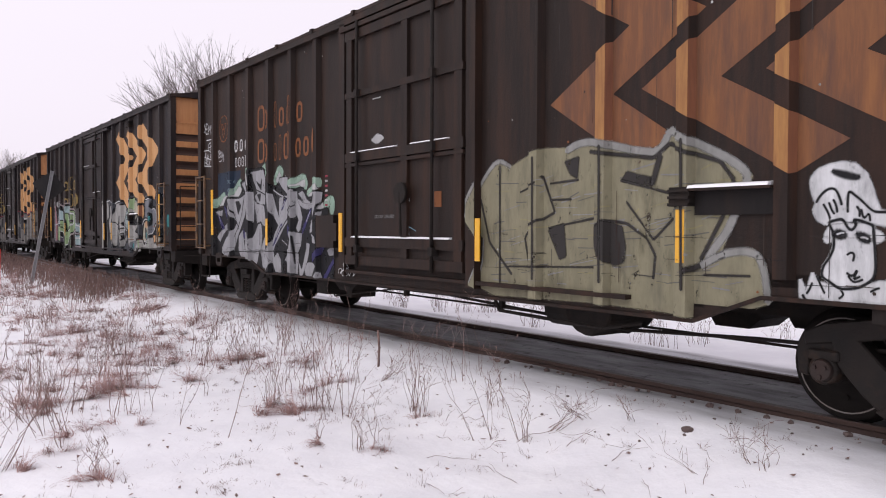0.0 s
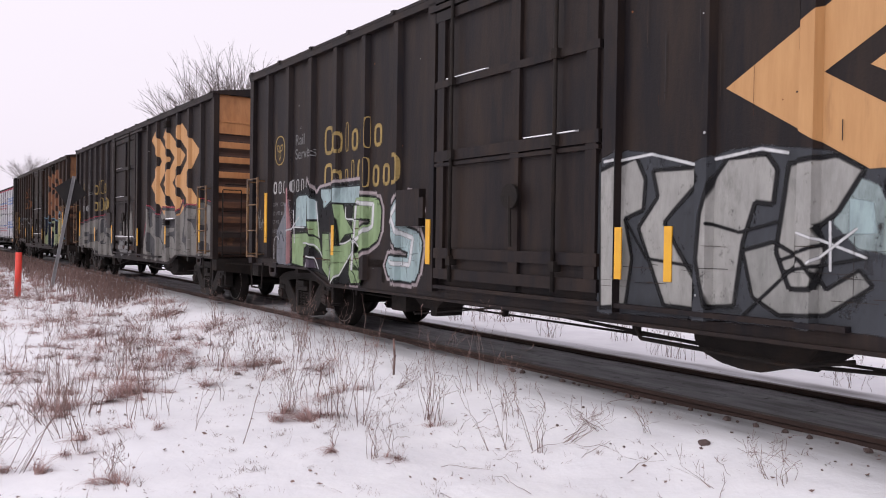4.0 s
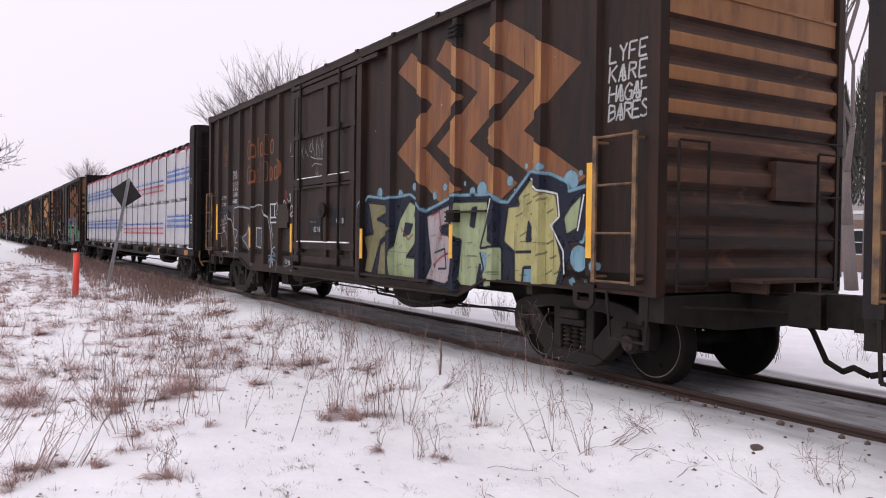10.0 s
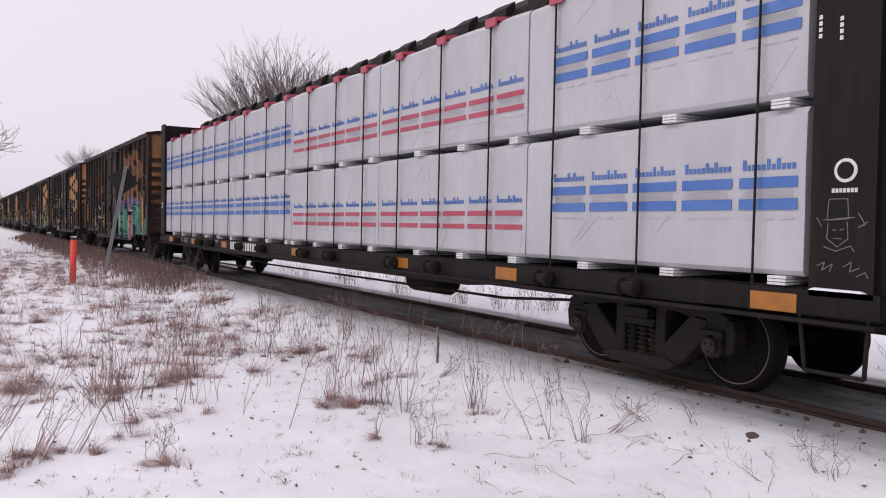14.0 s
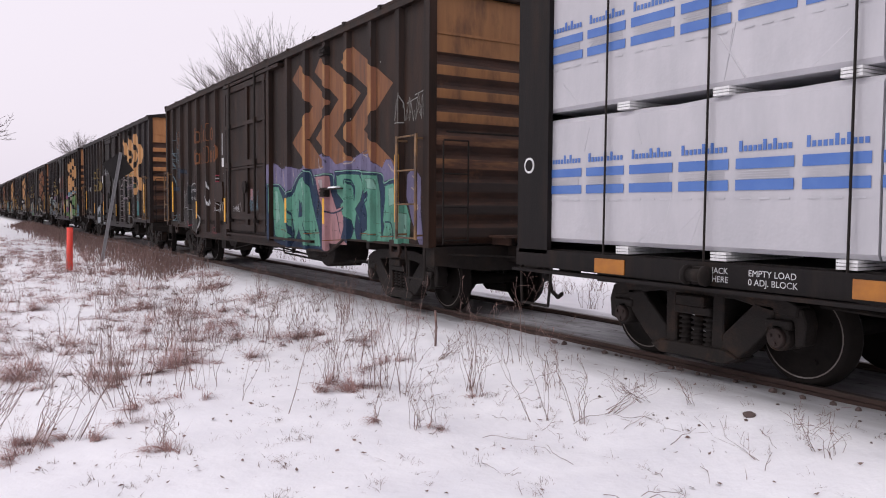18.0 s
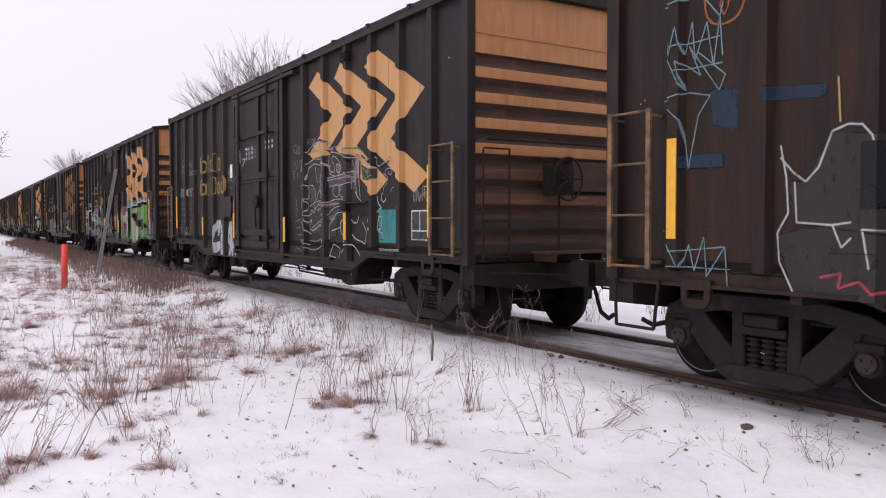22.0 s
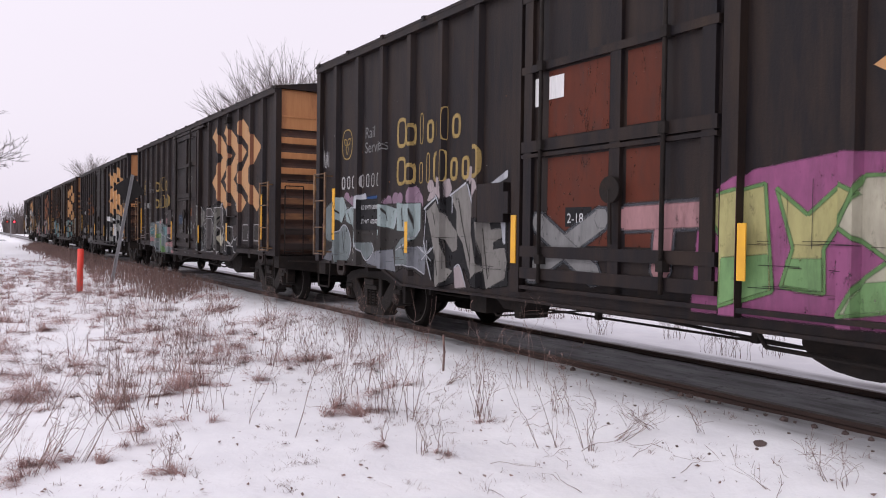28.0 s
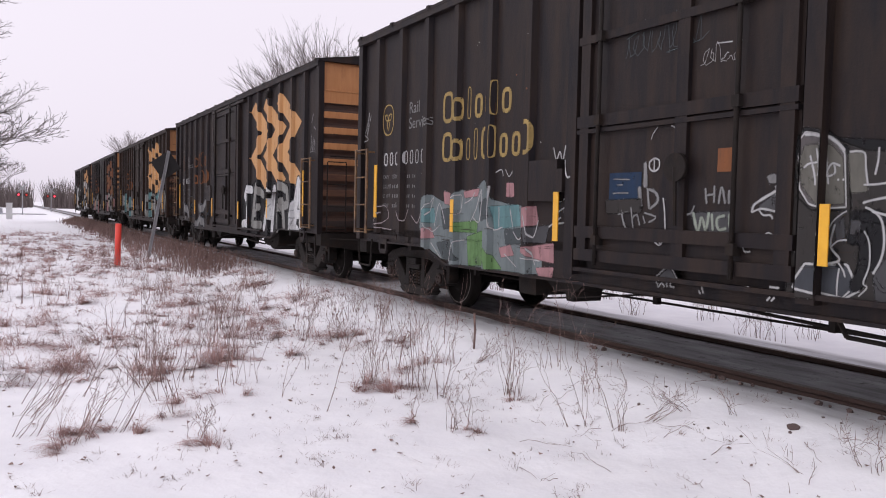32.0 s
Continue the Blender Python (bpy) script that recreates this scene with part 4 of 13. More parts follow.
def burner(car, word, d_left, d_right, z0, z1, fills, rim="black_spray", width=0.16, glow=None, inner=None, shadow=None, lean=0.12, seed=1, label="sprayed graffiti letters", name="graffiti", wild=0.05, crowd=1.0, arrows=0):
    """A row of fat sprayed letters with rim, glow and drop shadow; it reads from d_left (trailing) to d_right (leading)."""
    rng = random.Random(seed)
    P = Paint()
    n = len(word)
    step = (d_left - d_right) / n
    for i, ch in enumerate(word):
        wide, tall = step * crowd * rng.uniform(0.80, 1.0), (z1 - z0) * rng.uniform(0.86, 1.0)
        base = z0 + rng.uniform(0, 0.08) * (z1 - z0)
        left = d_left - step * i - 0.05 * step
        lines = []
        for row in letter(ch):
            lines.append([(left - (x * (wide - width) + width * 0.5) - lean * (y - 0.5) * tall + rng.uniform(-wild, wild) * wide, base + width * 0.5 + y * (tall - width) + rng.uniform(-wild, wild) * tall) for x, y in row])
        for q in range(arrows):
            a, b = rng.choice(rng.choice(lines))
            e = (a + rng.uniform(-0.5, 0.5), b + rng.uniform(-0.35, 0.35))
            if z0 < e[1] < z1:
                lines.append([(a, b), e])
                u = math.atan2(e[1] - b, e[0] - a)
                lines.append([(e[0] - 0.2 * math.cos(u + 0.7), e[1] - 0.2 * math.sin(u + 0.7)), e, (e[0] - 0.2 * math.cos(u - 0.7), e[1] - 0.2 * math.sin(u - 0.7))])
        colour = fills[i % len(fills)]
        for row in lines:
            if glow:
                P.stroke(row, width + 0.17, glow, 0)
            if shadow:
                P.stroke([(a - 0.06, b - 0.05) for a, b in row], width + 0.05, shadow, 1)
            P.stroke(row, width + 0.065, rim, 2)
        for row in lines:
            P.stroke(row, width, colour, 3)
            if inner:
                P.stroke([(a + width * 0.22, b + width * 0.22) for a, b in row], width * 0.2, inner, 4)
    return P.done(name, car, label)


def tag(car, d, z, w_, h, colour, n=6, thick=0.022, seed=3, name="graffiti_tag", label="thin sprayed tag"):
    """A quick signature: one looping line with a few cross strokes."""
    rng = random.Random(seed)
    P = Paint()
    pts, a, steps = [], 0.0, n * 7
    rise = [rng.uniform(0.2, 1.1) for _ in range(n + 2)]
    loop = [rng.uniform(-0.2, 0.9) for _ in range(n + 2)]
    wob, kick = rng.uniform(0.5, 1.1), rng.choice((1.0, 1.3, 0.8))
    for k in range(steps + 1):
        f = k / steps
        a = f * n * 2 * math.pi
        up = rise[int(f * n)] * (1 - (f * n) % 1) + rise[int(f * n) + 1] * ((f * n) % 1)
        a += wob * math.sin(7.3 * f * n + seed)
        pts.append((d - w_ * f - loop[int(f * n)] * w_ / n * math.sin(a), z + h * (0.1 + up * (0.45 - 0.45 * math.cos(a * kick + 0.5)))))
    P.stroke(pts, thick * 0.8, colour, 1, False)
    for k in range(max(1, n // 3)):
        q = (d - rng.random() * w_, z + rng.random() * h)
        P.stroke([q, (q[0] - rng.uniform(0.1, 0.45) * w_, q[1] + rng.uniform(-0.25, 0.25) * h)], thick * 0.8, colour, 1)
    return P.done(name, car, label)


def rimmed(P, pts, colour, rim, width, layer=3):
    """A filled shape with a line round it."""
    P.fill(pts, colour, layer)
    P.stroke(list(pts) + [pts[0]], width, rim, layer + 1)


def ovals(P, d, z, r1, r2, width, colour, layer, a0=0.0, a1=360.0, n=16):
    P.stroke([(d + r1 * math.cos(radians(a0 + (a1 - a0) * k / n)), z + r2 * math.sin(radians(a0 + (a1 - a0) * k / n))) for k in range(n + 1)], width, colour, layer)


def emblem(car, colours, shift=0.0):
    """Three zigzag bands of the railway's livery."""
    P = Paint()
    bands = (((2.53, 4.00), (1.18, 3.26), (2.13, 2.67), (1.08, 2.10), (1.48, 1.88), (2.86, 2.66), (1.93, 3.25), (2.98, 3.82)),
             ((3.83, 4.03), (2.23, 3.24), (3.24, 2.66), (2.23, 2.09), (2.63, 1.87), (4.02, 2.67), (3.07, 3.24), (4.07, 3.82)),
             ((4.75, 4.04), (3.38, 3.23), (4.34, 2.67), (3.40, 2.07), (3.85, 1.87), (5.14, 2.67), (4.16, 3.24), (5.14, 3.83)))
    for k, b in enumerate(bands):
        P.fill([(d + shift, z) for d, z in b], colours[k % len(colours)], 0)
    P.done("zigzag_emblem", car, "faded zigzag livery emblem")


def bars(car, d, z, height, widths, colour, gap=0.05, tall=(), name="lettering", label="painted lettering as plain shapes", layer=1, inset=0.26):
    """A word as plain shapes of its letters' sizes, from its left (trailing) end: hollow rounded blocks for wide ones, bars for narrow ones."""
    for k, w_ in enumerate(widths):
        if w_ > 0:
            h = height if k in tall or k == 0 else height * 0.74
            P = Paint()
            if w_ > 0.09 and height > 0.15:
                line = min(0.078, w_ * 0.36)
                a, b = w_ / 2 - line / 2, h / 2 - line / 2
                P.stroke([(d - w_ / 2 + a * math.copysign(abs(math.cos(u)) ** 0.55, math.cos(u)), z + h / 2 + b * math.copysign(abs(math.sin(u)) ** 0.55, math.sin(u))) for u in (2 * math.pi * q / 20 for q in range(21))], line, colour, layer, False)
            else:
                P.convex([(d - w_ * inset, z), (d - w_ * (1 - inset), z), (d - w_ * (1 - inset), z + h), (d - w_ * inset, z + h)], colour, layer)
            P.done(name, car, label)
        d -= abs(w_) + gap


def livery(car, colour, small, trail=15.10, mark=True, lift=0.0, badge=13.78):
    """Two-line company lettering, round emblem, reporting marks and data lines."""
    bars(car, trail - 2.97, 2.67 + lift, 0.46, (0.32, 0.22, 0.12, 0.22, 0.12, 0.1, 0.24), colour, 0.07, (2, 5))
    bars(car, trail - 2.97, 2.13 + lift, 0.44, (0.31, 0.23, 0.13, 0.12, 0.21, 0.1, 0.21, 0.21, 0.23), colour, 0.065, (3, 4, 5, 8))
    if mark:
        P = Paint()
        mid, up = badge, 2.90 + lift
        P.stroke([(mid + 0.195 * math.copysign(abs(math.cos(a)) ** 0.8, math.cos(a)), up + 0.24 * math.copysign(abs(math.sin(a)) ** 0.8, math.sin(a))) for a in (2 * math.pi * k / 28 for k in range(29))], 0.03, colour, 1)
        for a in (270, 30, 150):
            way = Vector((math.cos(radians(a)), math.sin(radians(a))))
            side = Vector((-way.y, way.x))
            loop = [way * u + side * v for u, v in ((0.0, 0.0), (0.045, 0.036), (0.085, 0.034), (0.135, 0.0), (0.085, -0.034), (0.045, -0.036), (0.0, 0.0))]
            P.stroke([(mid + 1.1 * q.x, up + 1.25 * q.y) for q in loop], 0.024, colour, 1)
        P.done("round_emblem", car, "small round painted emblem")
    if small:
        bars(car, trail - 1.0, 2.15, 0.24, (0.17, 0.15, 0.15, -0.1, 0.135, 0.135, 0.135, 0.135), "chalk", 0.048, range(8), "reporting_mark")
        written(car, "Rail", trail - 1.9, 2.93, 0.25, "grey")
        written(car, "Services", trail - 1.9, 2.70, 0.245, "grey")
    for k, word in enumerate(() if not small else ("CAPY", "LD LMT", "LT WT", "NEW")):
        z = 1.955 - 0.152 * k
        written(car, word, trail - 0.99, z, 0.092, "grey")
        if k == 0:
            written(car, "157000", trail - 1.31, z, 0.092, "grey")
        else:
            bars(car, trail - 1.33, z, 0.055, (0.055,) * (6, 6, 4)[k - 1], "grey", 0.012, range(6), "data_line")
        bars(car, trail - 1.86, z, 0.05, (0.05, 0.05, -0.05, 0.05, 0.05), "grey", 0.012, range(4), "data_line")


def written(car, words, d, z, size, colour, at=SHEET, name="stencil_text"):
    """Stencilled words, reading towards the leading end."""
    font = bpy.data.curves.new("words", "FONT")
    font.body, font.size, font.extrude = words, size, 0.0
    ob = bpy.data.objects.new("words", font)
    me = bpy.data.meshes.new_from_object(ob)
    bpy.data.objects.remove(ob)
    if at == SHEET:                            # laid over sheet and posts alike
        bm = kit()
        bm.from_mesh(me)
        for knee, _ in KNEES:
            if bm.faces and min(v.co.x for v in bm.verts) < d - knee < max(v.co.x for v in bm.verts):
                bmesh.ops.bisect_plane(bm, geom=bm.verts[:] + bm.edges[:] + bm.faces[:], plane_co=(d - knee, 0, 0), plane_no=(1, 0, 0))
        for f in bm.faces[:]:
            mid = d - f.calc_center_median().x
            rise = surface(mid) + 0.006
            for v in f.verts:
                v.co.z = max(v.co.z, rise - SHEET)
        bm.to_mesh(me)
        bm.free()
    me.transform(Matrix(((0, 0, -1, -(at + (0.006 if at != SHEET else 0))), (-1, 0, 0, d - HALF), (0, 1, 0, z), (0, 0, 0, 1))))
    me.materials.clear()
    me.materials.append(paint_of(colour))
    me.attributes.new("cover", "FLOAT", "POINT").data.foreach_set("value", [1.0] * len(me.vertices))
    ob = new(name, me)
    ob.parent = car
    return tagged(ob, "stencilled white words")


def scrawl(car, words, d, z, h, colour, thick, name="graffiti_tag", label="thin sprayed words"):
    """Words in thin sprayed strokes, reading towards the leading end."""
    P = Paint()
    for ch in words:
        if ch != " ":
            for row in letter(ch):
                P.stroke([(d - 0.62 * h * u - 0.08 * h * v, z + h * v) for u, v in row], thick, colour, 2)
        d -= 3.4 * h / max(4, len(words)) if h < 0.2 else 0.85 * h
    return P.done(name, car, label)


def patch(car, d0, d1, z0, z1, colour, name="paint_patch", label="patch of other paint", layer=0, frame_=None):
    P = Paint()
    P.convex([(d0, z0), (d1, z0), (d1, z1), (d0, z1)], colour, layer)
    if frame_:
        P.stroke([(d0, z0), (d1, z0), (d1, z1), (d0, z1), (d0, z0)], 0.02, frame_, layer + 1)
    return P.done(name, car, label)


def sheet_tag(car, d, z, w_, h):
    bm = kit()
    x = -(surface(d) + 0.006)
    box(bm, x - 0.002, x, d - HALF, d - HALF + w_, z, z + h)
    part("paper_placard", bm, M["white"], car, "white paper placard")


# car by car, from the front of the train
c = CARS[0]
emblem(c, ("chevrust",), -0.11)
livery(c, "rust_gold", False, 15.2, lift=0.42, badge=13.83)
bars(c, 13.29, 2.82, 0.24, (0.17, 0.16, 0.18), "white_spray", 0.08, range(3), "reporting_mark")
bars(c, 13.27, 2.55, 0.2, (0.13, 0.13, 0.12, 0.06), "white_spray", 0.03, range(4), "reporting_mark")
Paint.shift = -0.27                            # painted further forward than on its sisters
P = Paint()
P.fill(((6.57, 1.59), (6.5, 1.8), (6.13, 2.16), (5.86, 2.11), (5.58, 2.21), (5.34, 2.25), (5.07, 2.23), (4.77, 2.28), (4.68, 2.23), (4.04, 2.11), (3.87, 2.29), (3.7, 2.2), (3.33, 2.03), (3.12, 1.88), (3.14, 1.8), (3.3, 1.5), (3.38, 1.29), (3.1, 1.32), (3, 1.2), (2.96, 0.93), (3.49, 0.76), (4.02, 0.79), (4.71, 0.8), (6.15, 0.77), (6.47, 0.86), (6.33, 1.1), (6.32, 1.36)), "bone", 1)
for k in range(130):
    rng = random.Random(k)
    d, z = rng.uniform(3.3, 6.25), rng.uniform(0.92, 2.0)
    P.stroke([(d, z), (d - rng.uniform(0.06, 0.3), z + rng.uniform(-0.02, 0.06))], rng.uniform(0.012, 0.03), rng.choice(("grey", "beige", "bone_dark", "bone_dark", "pale")), 3, False)
P.flow(((6.57, 1.59), (6.5, 1.8), (6.13, 2.16), (5.88, 2.11)), 0.05, "pale", 4)
P.flow(((5.07, 2.21), (4.77, 2.27), (4.04, 2.12), (3.87, 2.28), (3.7, 2.2), (3.33, 2.02), (3.16, 1.89), (3.19, 1.78), (3.3, 1.5), (3.42, 1.34), (3.5, 1.24)), 0.07, "pale", 4)
P.flow(((3.56, 1.18), (3.35, 1.28), (3.12, 1.3), (3.02, 1.2), (2.97, 0.93)), 0.06, "pale", 4)
P.flow(((6.32, 1.36), (6.34, 1.1), (6.46, 0.88)), 0.03, "pale", 4)
P.stroke(((4.77, 2.18), (4.04, 2.07), (3.87, 2.18), (3.7, 2.1), (3.39, 2), (3.27, 1.85), (3.36, 1.58), (3.56, 1.23)), 0.045, "smoke", 4)
P.stroke(((3.97, 2.09), (4.05, 1.85)), 0.06, "smoke", 4)
P.stroke(((4.4, 1.9), (3.83, 1.76)), 0.03, "smoke", 4)
P.stroke(((5.29, 1.91), (4.91, 1.93)), 0.025, "smoke", 4)
P.stroke(((5.29, 1.75), (5, 1.75)), 0.025, "smoke", 4)
P.stroke(((5.39, 1.99), (5.22, 1.63), (5.55, 1.5), (5.65, 1.38), (5.55, 0.96)), 0.03, "smoke", 4)
P.stroke(((5.31, 1.48), (4.68, 1.57)), 0.022, "smoke", 4)
P.stroke(((4.67, 1.29), (4.68, 1.47), (4.56, 1.55), (4.32, 1.52), (4.1, 1.39), (4.01, 1.25), (4.03, 1.05)), 0.03, "smoke", 4)
P.stroke(((4.33, 1.71), (4.03, 1.38), (3.83, 1.56)), 0.025, "smoke", 4)
P.stroke(((6.37, 1.79), (6.21, 1.32), (5.85, 1)), 0.035, "smoke", 4)
P.stroke(((3.69, 1.13), (3.35, 1.28)), 0.05, "smoke", 4)
P.stroke(((5.91, 1.08), (4.71, 1.12)), 0.02, "smoke", 4)
P.stroke(((3.53, 1.11), (3.12, 1.12)), 0.02, "smoke", 4)
P.stroke(((5.73, 1.84), (5.43, 1.93)), 0.02, "smoke", 4)
P.fill(((5.09, 2.11), (4.91, 2.14), (4.93, 1.95), (5.02, 1.99)), "smoke", 4)
P.fill(((4.38, 1.9), (4.33, 1.97), (4.04, 1.9), (4.05, 1.84)), "smoke", 4)
P.fill(((5.31, 1.46), (5.1, 1.52), (5.07, 1.21), (5.15, 1.18)), "smoke", 4)
P.fill(((4.67, 1.46), (4.56, 1.54), (4.38, 1.49), (4.34, 1.32), (4.36, 1.18), (4.47, 1.15), (4.61, 1.23)), "smoke", 4)
P.fill(((3.85, 1.69), (3.75, 1.73), (3.76, 1.64)), "smoke", 4)
P.stroke(((6.05, 2.13), (6.04, 0.87)), 0.035, "smoke", 5)
P.stroke(((5.47, 2.18), (5.46, 0.97)), 0.035, "smoke", 5)
P.stroke(((4.59, 2.22), (4.58, 0.99)), 0.035, "smoke", 5)
P.stroke(((3.71, 2.2), (3.69, 0.98)), 0.035, "smoke", 5)
P.done("graffiti", c, "yellow-grey bubble graffiti with dark hatching")
P = Paint()
P.fill(((2.43, 1.93), (2.52, 1.92), (2.61, 1.89), (2.66, 1.83), (2.66, 1.77), (2.64, 1.7), (2.62, 1.66), (2.64, 1.6), (2.61, 1.54), (2.55, 1.51), (2.5, 1.52), (2.26, 1.53), (2.19, 1.51), (2.13, 1.5), (2.12, 1.58), (2.19, 1.6), (2.22, 1.68), (2.24, 1.76), (2.28, 1.85), (2.35, 1.91)), "white_spray", 1)
P.fill(((2.53, 1.53), (2.5, 1.46), (2.49, 1.36), (2.52, 1.28), (2.56, 1.22), (2.57, 1.15), (2.52, 1.11), (2.44, 1.08), (2.29, 1.1), (2.24, 1.15), (2.22, 1.24), (2.23, 1.5)), "white_spray", 1)
P.fill(((2.73, 1.12), (2.71, 1.08), (2.68, 1.04), (2.66, 1.1), (2.64, 1.17), (2.61, 1.11), (2.57, 1.1), (2.44, 1.07), (2.29, 1.09), (2.18, 1.13), (2.11, 1.13), (2.08, 0.92), (2.64, 0.91), (2.71, 0.94), (2.73, 1.02)), "white_spray", 1)
P.fill(((2.52, 1.49), (2.55, 1.45), (2.56, 1.4), (2.53, 1.38), (2.5, 1.41)), "white_spray", 1)
P.fill(((2.22, 1.47), (2.18, 1.45), (2.16, 1.42), (2.19, 1.39), (2.22, 1.39)), "white_spray", 1)
P.fill(((2.51, 1.88), (2.42, 1.86), (2.32, 1.83), (2.34, 1.81), (2.43, 1.83), (2.5, 1.86)), "black_spray", 2)
P.flow(((2.62, 1.66), (2.59, 1.71), (2.54, 1.75), (2.49, 1.75), (2.46, 1.7), (2.44, 1.64)), 0.02, "black_spray", 2)
P.flow(((2.4, 1.59), (2.4, 1.68), (2.39, 1.73), (2.36, 1.71), (2.3, 1.66), (2.25, 1.61), (2.21, 1.59), (2.12, 1.59)), 0.02, "black_spray", 2)
P.flow(((2.57, 1.65), (2.54, 1.6), (2.52, 1.55)), 0.018, "black_spray", 2)
P.flow(((2.53, 1.66), (2.51, 1.61), (2.49, 1.58)), 0.018, "black_spray", 2)
P.flow(((2.5, 1.68), (2.48, 1.64), (2.47, 1.59)), 0.018, "black_spray", 2)
P.flow(((2.34, 1.63), (2.32, 1.6), (2.32, 1.56)), 0.018, "black_spray", 2)
P.flow(((2.31, 1.61), (2.29, 1.55), (2.26, 1.58), (2.25, 1.53)), 0.018, "black_spray", 2)
P.flow(((2.53, 1.52), (2.47, 1.54), (2.43, 1.54), (2.4, 1.49), (2.37, 1.47), (2.34, 1.51), (2.36, 1.54), (2.3, 1.53), (2.23, 1.5)), 0.022, "black_spray", 2)
P.flow(((2.53, 1.51), (2.5, 1.46), (2.49, 1.36), (2.52, 1.28), (2.56, 1.22), (2.57, 1.15), (2.51, 1.11), (2.44, 1.07), (2.33, 1.08), (2.26, 1.12), (2.22, 1.16), (2.21, 1.24), (2.23, 1.5)), 0.02, "black_spray", 2)
P.fill(((2.5, 1.45), (2.46, 1.47), (2.41, 1.45), (2.41, 1.42), (2.45, 1.41), (2.49, 1.43)), "black_spray", 2)
P.fill(((2.34, 1.45), (2.3, 1.45), (2.25, 1.42), (2.25, 1.39), (2.29, 1.39), (2.32, 1.41)), "black_spray", 2)
P.flow(((2.47, 1.44), (2.44, 1.45), (2.42, 1.45)), 0.012, "white_spray", 3)
P.flow(((2.31, 1.42), (2.28, 1.42), (2.26, 1.41)), 0.012, "white_spray", 3)
P.flow(((2.4, 1.3), (2.37, 1.32), (2.35, 1.3), (2.36, 1.26)), 0.016, "black_spray", 2)
P.flow(((2.4, 1.18), (2.36, 1.16), (2.33, 1.2), (2.35, 1.14), (2.31, 1.16)), 0.018, "black_spray", 2)
P.flow(((2.39, 1.16), (2.35, 1.12), (2.29, 1.14)), 0.016, "black_spray", 2)
P.flow(((2.6, 1.15), (2.59, 1.11), (2.55, 1.03)), 0.018, "black_spray", 2)
P.flow(((2.64, 1.1), (2.66, 1.05), (2.68, 1.02)), 0.018, "black_spray", 2)
P.flow(((2.71, 1.01), (2.68, 0.97), (2.62, 0.97)), 0.024, "black_spray", 2)
P.flow(((2.44, 1.06), (2.42, 1.03), (2.45, 1)), 0.016, "black_spray", 2)
P.flow(((2.24, 1.06), (2.21, 1.08), (2.18, 1.09)), 0.016, "black_spray", 2)
P.flow(((2.65, 1.82), (2.66, 1.78)), 0.02, "white_spray", 0)
P.done("graffiti_figure", c, "white painted cartoon shape with black lines")
Paint.shift = -0.16
P = Paint()
P.flow(((14.43, 1.9), (14.17, 1.99), (13.97, 2.06)), 0.17, "fringe", 0)
P.flow(((13.5, 2.07), (13.24, 2.24), (13.16, 2.26)), 0.17, "fringe", 0)
P.flow(((12.78, 2.36), (12.71, 2.45)), 0.15, "fringe", 0)
P.flow(((12.14, 2.45), (12.01, 2.49), (11.91, 2.38)), 0.15, "fringe", 0)
P.flow(((11.64, 2.24), (11.51, 2.39), (11.42, 2.36)), 0.18, "fringe", 0)
P.flow(((11, 2.13), (10.79, 2.19), (10.6, 2.21), (10.55, 2.13)), 0.18, "fringe", 0)
P.flow(((10.44, 1.97), (10.28, 2.04), (10.2, 2.12), (10.07, 2.14)), 0.17, "fringe", 0)
P.flow(((9.88, 1.81), (9.75, 1.86), (9.68, 1.85), (9.69, 1.73)), 0.16, "fringe", 0)
P.fill(((14.19, 1.88), (13.97, 2.04), (13.8, 2.06), (13.9, 1.91)), "chalk", 1)
P.fill(((13.5, 2.04), (13.23, 2.21), (13.06, 2.16), (13.25, 2.03)), "chalk", 1)
P.fill(((12.8, 2.36), (12.71, 2.42), (12.64, 2.22), (12.75, 2.2)), "chalk", 1)
P.fill(((11.63, 2.24), (11.48, 2.38), (11.41, 2.27), (11.52, 2.18)), "chalk", 1)
P.fill(((11, 2.12), (10.57, 2.21), (10.54, 2.11), (10.62, 2.09), (10.76, 2.14)), "chalk", 1)
P.fill(((10.43, 1.97), (10.31, 2.01), (10.27, 1.93), (10.35, 1.89)), "chalk", 1)
P.fill(((10.2, 2.1), (10.07, 2.12), (10.05, 2.04), (10.2, 2.03)), "chalk", 1)
P.fill(((10.11, 1.78), (9.97, 1.84), (9.94, 1.76), (10.06, 1.75)), "chalk", 1)
